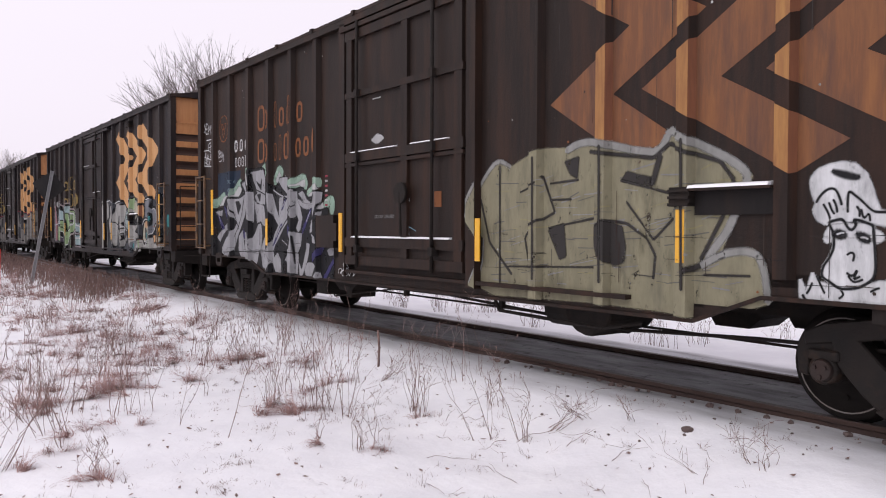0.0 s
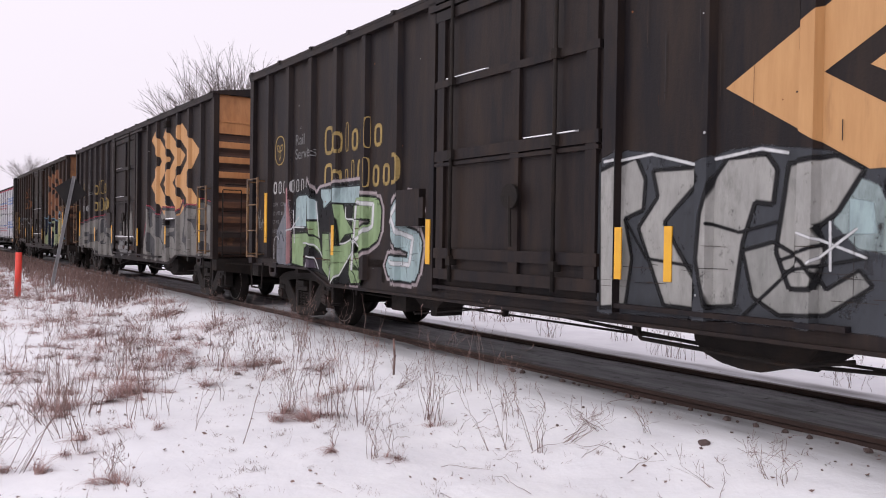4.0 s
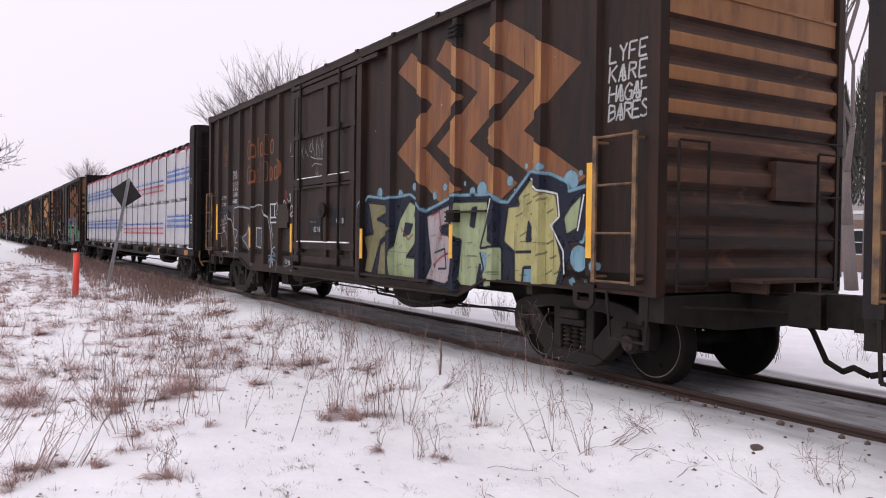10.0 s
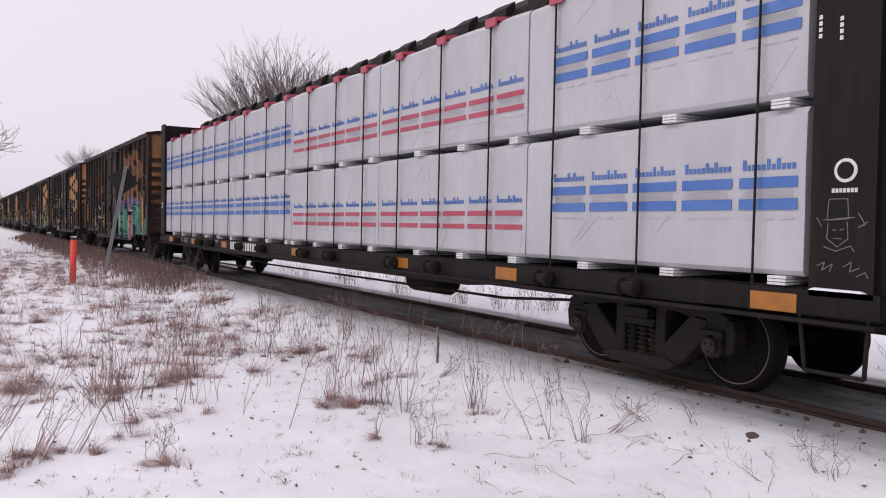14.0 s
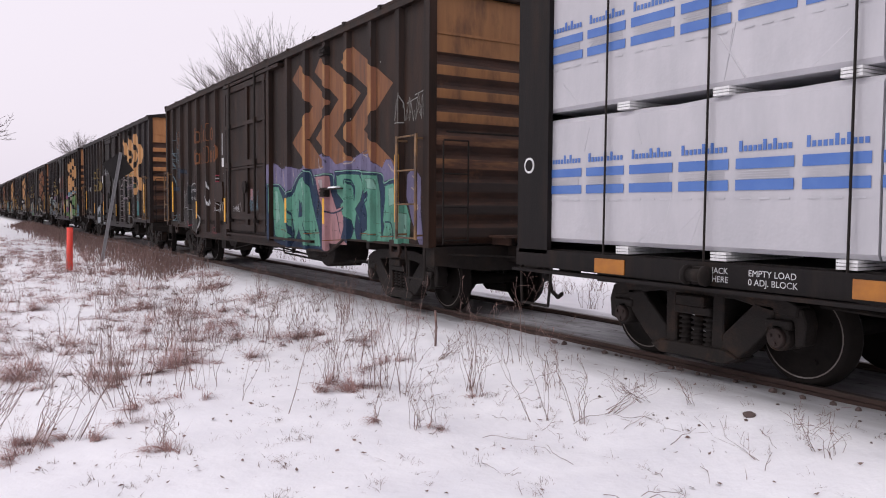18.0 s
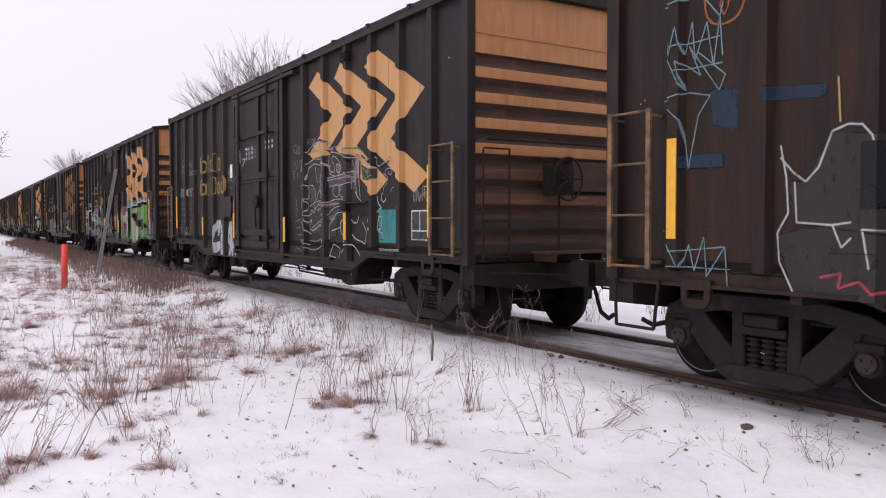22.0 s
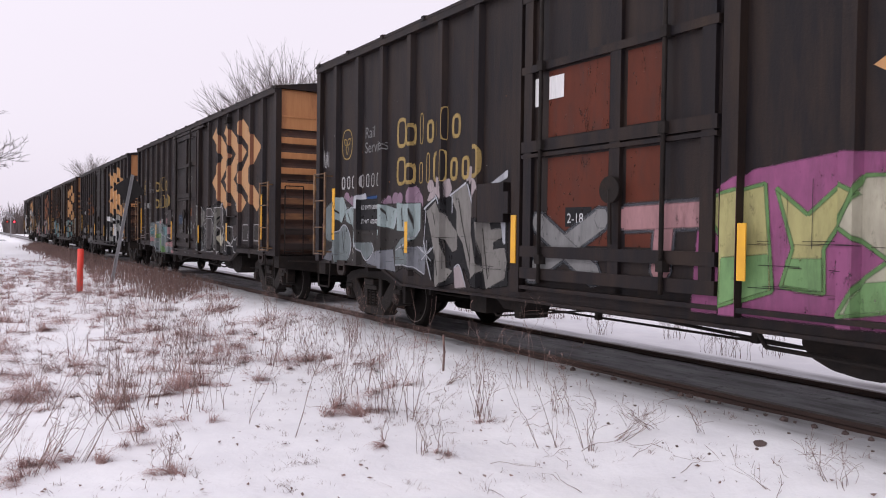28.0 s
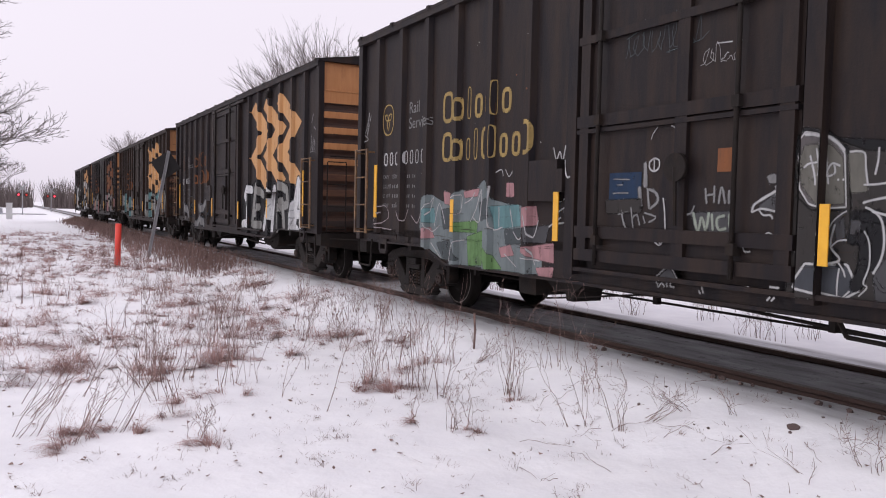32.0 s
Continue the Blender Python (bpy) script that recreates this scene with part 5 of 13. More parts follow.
P.fill(((14.4, 1.81), (14.02, 1.83), (13.97, 1.92), (13.84, 2.03), (13.25, 2.02), (13.13, 2.05), (13.08, 2.16), (13.16, 2.28), (12.93, 2.32), (12.75, 2.31), (12.68, 2.11), (12.62, 2.13), (12.71, 2.45), (12.66, 2.49), (12.14, 2.48), (12.05, 2.43), (11.91, 2.28), (11.69, 2.13), (11.5, 2.22), (11.49, 2.28), (11.2, 2.29), (11.01, 2.11), (10.92, 2.08), (10.61, 2.09), (10.53, 2.01), (10.45, 1.93), (10.24, 1.95), (10.22, 2.03), (9.97, 2.01), (9.94, 1.96), (10.05, 1.8), (10.07, 1.73), (9.84, 1.77), (9.8, 1.74), (9.81, 1.67), (10.03, 1.65), (10.07, 1.59), (10.06, 1.2), (9.63, 1.25), (9.62, 0.74), (10.25, 0.71), (10.77, 0.73), (11.13, 0.73), (11.94, 0.74), (12.5, 0.84), (13.12, 0.89), (14.05, 0.88), (14.42, 0.95), (14.48, 1.22), (14.29, 1.36), (14.35, 1.56)), "black_spray", 2)
P.fill(((13.82, 1.99), (13.25, 1.98), (13.11, 2), (12.92, 2.05), (12.72, 2.09), (12.78, 1.96), (12.91, 1.75), (13.06, 1.56), (13.23, 1.38), (13.42, 1.13), (13.6, 0.93), (13.99, 0.91), (13.94, 0.99), (13.71, 1.13), (13.53, 1.37), (13.31, 1.56), (13.45, 1.65), (13.64, 1.78)), "silver", 3)
P.fill(((13.38, 1.94), (13.23, 1.94), (13.13, 1.86), (13.26, 1.71)), "black_spray", 4)
P.fill(((13.08, 2.25), (12.9, 2.29), (12.76, 2.23), (12.7, 2.12), (12.86, 2.03), (12.92, 2.12), (13.02, 2.2)), "silver", 3)
P.fill(((12.61, 2.43), (12.14, 2.44), (12.04, 2.27), (11.9, 2.09), (11.89, 1.95), (12.01, 1.88), (12.24, 1.87), (12.4, 1.92), (12.49, 2.01), (12.38, 2.06), (12.45, 2.18), (12.54, 2.27)), "silver", 3)
P.fill(((12.42, 2.26), (12.25, 2.19), (12.19, 2.3), (12.22, 2.11)), "black_spray", 4)
P.fill(((12.38, 2.03), (12.24, 2.04), (12.27, 1.92)), "black_spray", 4)
P.fill(((12.74, 2.09), (12.56, 2.08), (12.52, 1.87), (12.55, 1.57), (12.69, 1.63), (12.75, 1.85)), "silver", 3)
P.fill(((12.51, 1.93), (12.39, 1.87), (12.24, 1.86), (12.11, 1.83), (12.06, 1.64), (11.95, 1.56), (11.9, 1.43), (12.02, 1.5), (12.15, 1.52), (12.23, 1.59), (12.39, 1.56), (12.46, 1.76)), "silver", 3)
P.fill(((12.35, 1.52), (12.23, 1.54), (12.19, 1.34), (12.22, 1.12), (12.08, 1.3), (11.97, 1.23), (11.85, 1.08), (11.76, 0.9), (11.88, 0.77), (12.16, 0.81), (12.21, 0.99), (12.29, 1.1), (12.43, 0.83), (12.6, 0.88), (12.66, 1.25), (12.47, 1.38)), "silver", 3)
P.fill(((12.9, 1.41), (12.7, 1.38), (12.67, 1.16), (12.58, 0.99), (12.6, 0.87), (12.83, 0.91), (12.94, 1.15)), "silver", 3)
P.fill(((13.23, 1.31), (13.06, 1.42), (12.98, 1.16), (12.88, 0.9), (13.08, 0.91), (13.24, 1.06)), "silver", 3)
P.fill(((14.32, 1.29), (14.07, 1.43), (13.83, 1.53), (13.66, 1.57), (13.76, 1.46), (13.99, 1.36), (14.17, 1.21)), "silver", 3)
P.fill(((14.06, 1.1), (13.84, 1.29), (13.65, 1.37), (13.61, 1.32), (13.79, 1.16), (13.88, 1.01), (14.07, 0.96)), "silver", 3)
P.fill(((14.33, 1.77), (14.05, 1.79), (14.07, 1.7), (14.3, 1.69)), "silver", 3)
P.fill(((11.85, 2.05), (11.75, 2.02), (11.63, 1.82), (11.5, 1.63), (11.35, 1.8), (11.21, 1.91), (11.1, 1.96), (11, 2.06), (10.91, 2.07), (10.89, 1.85), (11, 1.71), (11.15, 1.59), (11.34, 1.46), (11.5, 1.31), (11.65, 1.2), (11.73, 1.09), (11.69, 0.98), (11.55, 1.06), (11.44, 0.95), (11.44, 0.75), (11.64, 0.76), (11.74, 0.89), (11.85, 1.04), (11.81, 1.16), (11.67, 1.36), (11.52, 1.51), (11.75, 1.71), (11.81, 1.82)), "silver", 3)
P.fill(((11.48, 1.95), (11.34, 1.96), (11.37, 1.79), (11.5, 1.64)), "silver", 3)
P.fill(((11.47, 2.27), (11.2, 2.27), (11.05, 2.14), (11, 2.04), (11.05, 1.97), (11.16, 2), (11.3, 2.08), (11.42, 2.16), (11.5, 2.22)), "silver", 3)
P.fill(((11.03, 1.42), (10.85, 1.39), (10.66, 1.38), (10.7, 1.2), (10.79, 1.1), (10.78, 0.96), (10.82, 0.76), (11.07, 0.79), (11.17, 0.92), (11.27, 0.96), (11.14, 1.07), (10.99, 1.14), (10.94, 1.3)), "silver", 3)
P.fill(((10.93, 2.03), (10.83, 2.03), (10.81, 1.89), (10.72, 1.79), (10.65, 1.63), (10.71, 1.45), (10.79, 1.41), (10.86, 1.47), (10.76, 1.59), (10.83, 1.68), (10.91, 1.63), (11, 1.68), (10.88, 1.82)), "silver", 3)
P.fill(((10.75, 0.92), (10.69, 0.84), (10.65, 0.83), (10.56, 1.02), (10.5, 1.16), (10.5, 1.24), (10.4, 1.22), (10.43, 1.08), (10.51, 0.92), (10.64, 0.75), (10.73, 0.72)), "silver", 3)
P.fill(((10.78, 2), (10.62, 2.03), (10.5, 1.9), (10.37, 1.85), (10.45, 1.8), (10.59, 1.85), (10.67, 1.94)), "silver", 3)
P.flow(((10.77, 1.88), (10.59, 1.81), (10.37, 1.8), (10.23, 1.87)), 0.085, "silver", 3)
P.fill(((10.29, 1.8), (10.21, 1.99), (10.14, 2), (9.98, 1.99), (10, 1.9), (10.08, 1.8), (10.15, 1.67), (10.22, 1.56), (10.29, 1.43), (10.39, 1.4), (10.36, 1.52), (10.29, 1.63)), "silver", 3)
P.fill(((10.56, 0.84), (10.46, 0.94), (10.15, 0.95), (10.08, 0.91), (10.19, 0.75), (10.52, 0.75)), "silver", 3)
P.fill(((10.14, 0.75), (10.04, 0.82), (9.98, 0.72)), "silver", 3)
P.fill(((9.82, 1.14), (9.63, 1.22), (9.63, 1.09), (9.75, 1.07)), "silver", 3)
P.fill(((10.22, 1.35), (10.11, 1.33), (10.07, 1.24), (10.18, 1.27)), "silver", 3)
P.fill(((10.07, 1.68), (10, 1.72), (10.03, 1.65)), "silver", 3)
P.flow(((11.71, 2.09), (11.45, 2), (11.16, 1.96)), 0.035, "silver", 4)
P.flow(((11.37, 1.27), (11.2, 1.2), (11.08, 1.13)), 0.03, "silver", 4)
P.flow(((12.99, 1.26), (12.81, 1.3), (12.68, 1.21)), 0.03, "silver", 4)
P.flow(((11.56, 1.05), (11.44, 0.91), (11.42, 0.76)), 0.03, "silver", 4)
P.flow(((10.34, 1.36), (10.22, 1.36), (10.1, 1.33)), 0.03, "silver", 4)
P.fill(((14.3, 1.72), (14.15, 1.66), (13.93, 1.46), (14.07, 1.43)), "violet", 4)
P.fill(((13.97, 1.88), (13.83, 1.82), (13.71, 1.65), (13.8, 1.62)), "violet", 4)
P.fill(((12.05, 1.88), (11.93, 1.88), (11.91, 1.35), (12.02, 1.32)), "violet", 4)
P.fill(((11.3, 1.9), (11.22, 1.96), (11.33, 1.8), (11.4, 1.75)), "violet", 4)
P.fill(((10.38, 1.74), (10.32, 1.76), (10.51, 1.51), (10.65, 1.37), (10.63, 1.47)), "violet", 4)
P.fill(((11.44, 1.51), (11.37, 1.54), (11.65, 1.23), (11.74, 1.17)), "violet", 4)
P.fill(((11, 1.52), (10.96, 1.47), (11.08, 1.25), (11.15, 1.22)), "violet", 4)
P.fill(((13.01, 1.45), (12.89, 1.33), (12.89, 1.26), (13.01, 1.31)), "violet", 4)
P.fill(((10.22, 1.04), (9.93, 1.24), (9.88, 1.21), (10.16, 0.96)), "violet", 4)
P.fill(((9.96, 0.73), (9.63, 1.03), (9.62, 0.97), (9.87, 0.72)), "violet", 4)
P.flow(((14.23, 1.7), (14.12, 1.57)), 0.018, "chalk", 5)
P.flow(((12.01, 1.86), (11.99, 1.56)), 0.018, "chalk", 5)
P.flow(((11.27, 1.89), (11.35, 1.81)), 0.018, "chalk", 5)
P.flow(((10.38, 1.71), (10.51, 1.56)), 0.018, "chalk", 5)
P.flow(((11.42, 1.5), (11.6, 1.32)), 0.018, "chalk", 5)
P.flow(((13.63, 1.97), (13.44, 1.71), (13.21, 1.44)), 0.025, "black_spray", 5)
P.flow(((12.97, 2.03), (13.14, 1.62), (13.44, 1.31)), 0.022, "black_spray", 5)
P.flow(((12.43, 2.12), (12.13, 2.05), (11.9, 1.97)), 0.022, "black_spray", 5)
P.flow(((11.45, 2.06), (11.22, 1.93)), 0.022, "black_spray", 5)
P.flow(((10.92, 1.82), (11.15, 1.64), (11.47, 1.41)), 0.025, "black_spray", 5)
P.flow(((12.27, 1.45), (12.28, 1.18)), 0.02, "black_spray", 5)
P.flow(((10.91, 1.35), (10.88, 0.91)), 0.02, "black_spray", 5)
P.flow(((10.14, 1.98), (10.18, 1.78)), 0.02, "black_spray", 5)
P.flow(((14, 1.01), (12.1, 1.08), (10.78, 1.08)), 0.012, "black_spray", 5)
P.done("graffiti", c, "silver shard graffiti letters on black with green and white glow")
Paint.shift = -0.13
P = Paint()
P.flow(((15.04, 3.51), (15.09, 3.45), (15.02, 3.35), (14.95, 3.41), (15.02, 3.5)), 0.018, "white_spray", 2)
P.flow(((14.81, 3.49), (14.9, 3.5), (14.92, 3.32), (14.83, 3.31)), 0.018, "white_spray", 2)
P.stroke(((14.9, 3.41), (14.83, 3.4)), 0.018, "white_spray", 2)
P.stroke(((14.79, 3.29), (14.75, 3.47), (14.71, 3.36), (14.64, 3.45), (14.64, 3.27)), 0.018, "white_spray", 2)
P.flow(((14.49, 3.45), (14.58, 3.41), (14.51, 3.32), (14.61, 3.24)), 0.018, "white_spray", 2)
P.stroke(((14.87, 3.18), (14.55, 3.18)), 0.018, "white_spray", 2)
P.stroke(((14.75, 2.94), (14.77, 3.1), (14.65, 3.12)), 0.018, "white_spray", 2)
P.stroke(((14.76, 3.03), (14.68, 3.03)), 0.018, "white_spray", 2)
P.stroke(((14.65, 2.94), (14.65, 3.08), (14.57, 2.94), (14.56, 3.1)), 0.018, "white_spray", 2)
P.flow(((14.45, 3.08), (14.53, 3.03), (14.51, 2.95), (14.45, 2.92)), 0.018, "white_spray", 2)
P.stroke(((15.16, 2.99), (14.77, 2.98), (14.44, 2.86), (14.56, 2.65), (15.02, 2.69), (15.16, 2.99)), 0.018, "white_spray", 2)
P.stroke(((15.02, 2.71), (14.93, 2.94), (14.87, 2.69), (14.81, 2.9), (14.72, 2.7), (14.65, 2.9), (14.6, 2.7)), 0.018, "white_spray", 2)
P.stroke(((15.14, 2.89), (14.45, 2.75)), 0.018, "white_spray", 2)
P.stroke(((15.12, 2.8), (14.47, 2.6)), 0.014, "white_spray", 2)
P.flow(((14.24, 2.89), (14.2, 2.93), (14.15, 2.9), (14.22, 2.8), (14.15, 2.8)), 0.016, "white_spray", 2)
P.flow(((14.1, 2.9), (14.14, 2.84), (14.08, 2.79), (14.06, 2.86), (14.1, 2.9)), 0.016, "white_spray", 2)
P.stroke(((14.03, 2.89), (14.03, 2.75)), 0.016, "white_spray", 2)
P.flow(((13.96, 2.85), (14.01, 2.84), (14, 2.8), (13.96, 2.83), (13.96, 2.71)), 0.016, "white_spray", 2)
P.stroke(((14.18, 2.72), (14.12, 2.72)), 0.016, "white_spray", 2)
P.stroke(((14.09, 2.73), (14.05, 2.73)), 0.016, "white_spray", 2)
P.done("graffiti_tag", c, "thin white sprayed tags")
Paint.shift = 0.0
patch(c, 14.13, 13.0, 2.06, 2.5, "old_blue")
for k, word in enumerate(("157400", "62600")):
    written(c, word, 13.55, 2.27 - 0.15 * k, 0.1, "haze_blue")
Paint.shift = -0.2

tag(c, 9.35, 0.78, 0.4, 0.3, "white_spray", 4, 0.03, 7)
for k in range(8):
    bars(c, 9.98, 1.72 + 0.07 * k, 0.03, (0.16,), ("chalk", "rose")[k % 2], 0.05, range(4), "data_line")
patch(c, 7.1, 6.96, 1.72, 1.9, "rust_gold", "paint_patch", "orange rust-stained patch", 1)
written(c, "DOORS GREASED", 8.24, 1.6, 0.06, "grey", SHEET + 0.057)
P = Paint()
P.stroke(((8.5, 3.15), (8.3, 3.15)), 0.018, "chalk", 2)
P.fill(((8.52, 2.62), (8.4, 2.68), (8.28, 2.66), (8.22, 2.62), (8.36, 2.57), (8.44, 2.58)), "chalk", 2)
P.stroke(((7.68, 2.12), (7.68, 1.95), (7.62, 1.8)), 0.02, "chalk", 2)
P.stroke(((7.64, 1.52), (7.63, 1.34)), 0.022, "chalk", 2)
P.stroke(((7.8, 1.45), (7.64, 1.49), (7.48, 1.44)), 0.01, "sky_blue", 2)
P.done("chalk_mark", c, "white scrapes and chalk marks on the door")
Paint.shift = 0.0
c = CARS[1]
emblem(c, ("chev",), -0.11)
livery(c, "gold", True, badge=13.83)
P = Paint()
P.fill(((6.35, 2.16), (6.06, 2.26), (5.72, 2.21), (5.3, 2.09), (5, 2.17), (4.7, 2.19), (4.2, 2.11), (3.91, 1.97), (3.38, 2.27), (2.85, 2.27), (2.37, 2.19), (1.93, 2.24), (1.46, 2.11), (1.33, 2.28), (1.14, 2.42), (0.89, 2.42), (0.75, 2.3), (0.67, 2.06), (0.65, 1.85), (0.68, 1.45), (0.74, 1.02), (1.11, 1), (2.02, 0.97), (2.47, 0.94), (2.94, 0.79), (3.89, 0.87), (6.32, 0.81)), "slate", 0)
P.fill(((3.06, 1.18), (2.52, 1.15), (1.95, 1.17), (1.44, 1.24), (1.24, 1.25), (0.75, 1.26), (0.76, 1.03), (1.11, 1), (2.02, 0.98), (2.51, 0.95), (2.94, 0.8), (3.25, 0.85), (3.36, 0.98)), "ash", 1)
rimmed(P, ((6.28, 2.09), (5.93, 2.2), (5.82, 2), (5.84, 1.73), (6.05, 1.66), (5.96, 1.31), (6.03, 0.88), (6.25, 0.85)), "ash", "black_spray", 0.045)
rimmed(P, ((5.74, 2.07), (5.3, 2.07), (5.24, 1.97), (5.5, 1.73), (5.61, 1.62), (5.46, 1.39), (5.25, 1.1), (5.28, 0.91), (5.6, 0.92), (5.81, 1.39), (5.89, 1.58), (5.68, 1.84)), "ash", "black_spray", 0.045)
rimmed(P, ((5, 2.12), (4.66, 2.13), (4.57, 2.01), (4.6, 1.75), (4.75, 1.77), (4.85, 1.47), (4.92, 0.97), (5.14, 0.94), (5.23, 1.32), (5.2, 1.69), (5.11, 1.98)), "ash", "black_spray", 0.045)
rimmed(P, ((4.48, 2.04), (4.12, 2.08), (3.93, 1.97), (4.11, 1.68), (4.25, 1.58), (4.19, 1.41), (4.26, 1.14), (4.46, 1.13), (4.57, 1.4), (4.52, 1.75)), "ash", "black_spray", 0.045)
rimmed(P, ((4.85, 1.4), (4.59, 1.47), (4.34, 1.34), (4.18, 1.14), (3.95, 1.29), (3.86, 1.18), (4.18, 0.96), (4.54, 0.93), (4.76, 1.05)), "pale", "black_spray", 0.035)
P.stroke(((6.05, 1.66), (5.8, 1.31), (5.28, 1.26)), 0.03, "black_spray", 5)
P.stroke(((5.15, 1.61), (4.88, 1.54), (4.56, 1.62)), 0.03, "black_spray", 5)
P.stroke(((4.55, 1.33), (4.02, 1.53)), 0.03, "black_spray", 5)
P.stroke(((4.51, 1.25), (3.9, 1.37)), 0.03, "black_spray", 5)
P.stroke(((4.84, 0.9), (4.37, 1.34)), 0.03, "black_spray", 5)
P.fill(((4.02, 1.93), (3.84, 1.85), (3.74, 1.64), (3.77, 1.41), (3.96, 1.44), (4.13, 1.61)), "frost_teal", 3)
P.fill(((4.02, 1.77), (3.87, 1.74), (3.84, 1.54), (4.02, 1.54)), "ice", 4)
rimmed(P, ((3.78, 1.85), (3.59, 2.1), (3.23, 2.21), (2.91, 2.15), (2.76, 1.94), (2.86, 1.73), (3.09, 1.63), (3.45, 1.63), (3.63, 1.7)), "ash", "black_spray", 0.075)
P.fill(((3.75, 1.85), (3.59, 2.06), (3.46, 1.95), (3.45, 1.74), (3.6, 1.71)), "lime_soft", 4)
P.fill(((3.38, 2.18), (3.16, 2.2), (3.08, 2.03), (3.26, 1.9), (3.42, 1.98)), "lime_soft", 4)
P.fill(((3.18, 2.09), (2.94, 2.09), (2.82, 1.95), (2.91, 1.77), (3.07, 1.69), (3.2, 1.91)), "cream", 4)
P.fill(((3.04, 1.94), (2.89, 1.96), (2.84, 1.87), (2.98, 1.77)), "rust_gold", 4)
P.fill(((3.56, 1.83), (3.21, 1.85), (3.12, 1.77), (3.19, 1.68), (3.45, 1.66)), "black_spray", 5)
rimmed(P, ((3.45, 1.57), (3.11, 1.54), (2.88, 1.59), (2.83, 1.45), (3.07, 1.37), (2.61, 1.3), (2.45, 1.21), (2.87, 1.17), (3.06, 1.17), (3.08, 1), (2.94, 0.82), (3.29, 0.86), (3.48, 0.99), (3.57, 1.17), (3.62, 1.41)), "ash", "black_spray", 0.06)
P.fill(((3.36, 1.09), (3.14, 1.13), (3.14, 0.94), (3.29, 0.89), (3.44, 0.96)), "steel_grey", 4)
P.fill(((3.34, 1.05), (3.24, 1.06), (3.25, 0.95), (3.35, 0.94)), "teal", 4)
P.fill(((3.14, 1.36), (2.9, 1.5), (2.81, 1.46), (2.8, 1.33), (2.97, 1.34)), "black_spray", 5)
P.fill(((2.73, 2.02), (2.43, 2.04), (2.24, 1.92), (2.34, 1.71), (2.55, 1.68), (2.66, 1.83)), "chevdull", 2)
P.stroke(((2.76, 2.01), (2.41, 2.05), (2.22, 1.92), (2.36, 1.69)), 0.06, "black_spray", 5)
P.blob(2.6, 1.64, 0.13, "black_spray", 5)
P.blob(2.63, 1.65, 0.06, "ash", 6)
P.fill(((2.29, 2.13), (1.97, 2.16), (1.62, 2.17), (1.63, 1.95), (1.42, 1.91), (1.28, 1.79), (1.28, 1.59), (1.41, 1.43), (1.67, 1.3), (1.79, 1.33), (1.73, 1.49), (1.81, 1.61), (2.04, 1.71), (2.26, 1.73), (2.3, 1.91)), "steel_grey", 3)
P.stroke(((2.28, 1.73), (2.3, 1.91), (2.29, 2.13), (1.97, 2.17), (1.59, 2.18), (1.64, 1.94)), 0.065, "black_spray", 5)
P.flow(((1.63, 1.93), (1.42, 1.92), (1.25, 1.79), (1.25, 1.59), (1.39, 1.41), (1.67, 1.27)), 0.075, "black_spray", 5)
P.fill(((1.8, 1.77), (1.69, 1.83), (1.61, 1.76), (1.59, 1.62), (1.69, 1.47), (1.78, 1.54)), "black_spray", 5)
P.fill(((1.74, 1.73), (1.66, 1.74), (1.66, 1.64), (1.72, 1.58)), "teal", 6)
P.flow(((1.62, 1.9), (1.43, 1.9), (1.29, 1.77), (1.3, 1.6), (1.43, 1.44), (1.68, 1.3)), 0.024, "white_spray", 6)
rimmed(P, ((2.34, 1.59), (2.15, 1.67), (1.96, 1.63), (1.83, 1.49), (1.86, 1.29), (2.02, 1.12), (2.33, 1.07), (2.47, 1.2), (2.42, 1.43)), "cream", "black_spray", 0.06)
P.fill(((2.27, 1.58), (2.11, 1.63), (1.94, 1.59), (1.89, 1.48), (2.23, 1.46)), "chevdull", 4)
P.fill(((2.03, 1.38), (1.88, 1.41), (1.89, 1.28), (2.02, 1.15)), "pale", 4)
P.fill(((2.22, 1.46), (2.12, 1.42), (2.04, 1.17), (2.13, 1.11), (2.23, 1.25)), "black_spray", 5)
P.fill(((2.17, 1.33), (2.12, 1.35), (2.08, 1.22), (2.14, 1.19)), "teal", 6)
P.flow(((2.47, 1.53), (2.29, 1.65), (2.04, 1.66), (1.88, 1.58), (1.8, 1.39), (1.9, 1.22)), 0.03, "white_spray", 6)
P.flow(((1.37, 2.1), (1.25, 2.34), (1.02, 2.42), (0.8, 2.35), (0.69, 2.13), (0.64, 1.87)), 0.12, "slate", 1)
rimmed(P, ((1.27, 2.1), (1.17, 2.25), (1, 2.3), (0.84, 2.23), (0.79, 2.07), (0.8, 1.85), (0.84, 1.65), (1.14, 1.65), (1.24, 1.84)), "cream", "black_spray", 0.08)
P.fill(((1.22, 2.09), (1.14, 2.22), (0.98, 2.26), (0.88, 2.19), (0.86, 2.01), (0.94, 1.92), (1.18, 1.91)), "lime_soft", 4)
P.fill(((1.04, 2.2), (0.92, 2.17), (0.9, 1.98), (1.02, 1.95)), "cream", 5)
P.fill(((1.14, 1.89), (0.87, 1.99), (0.84, 1.67), (1.12, 1.67)), "cream", 5)
P.fill(((1.18, 1.85), (1.08, 1.92), (1, 1.88), (1.02, 1.63), (1.16, 1.63)), "black_spray", 6)
P.fill(((1.11, 1.84), (1.06, 1.85), (1.07, 1.71), (1.12, 1.69)), "teal", 7)
P.stroke(((1.28, 1.59), (1.06, 1.61), (0.82, 1.6)), 0.075, "black_spray", 6)
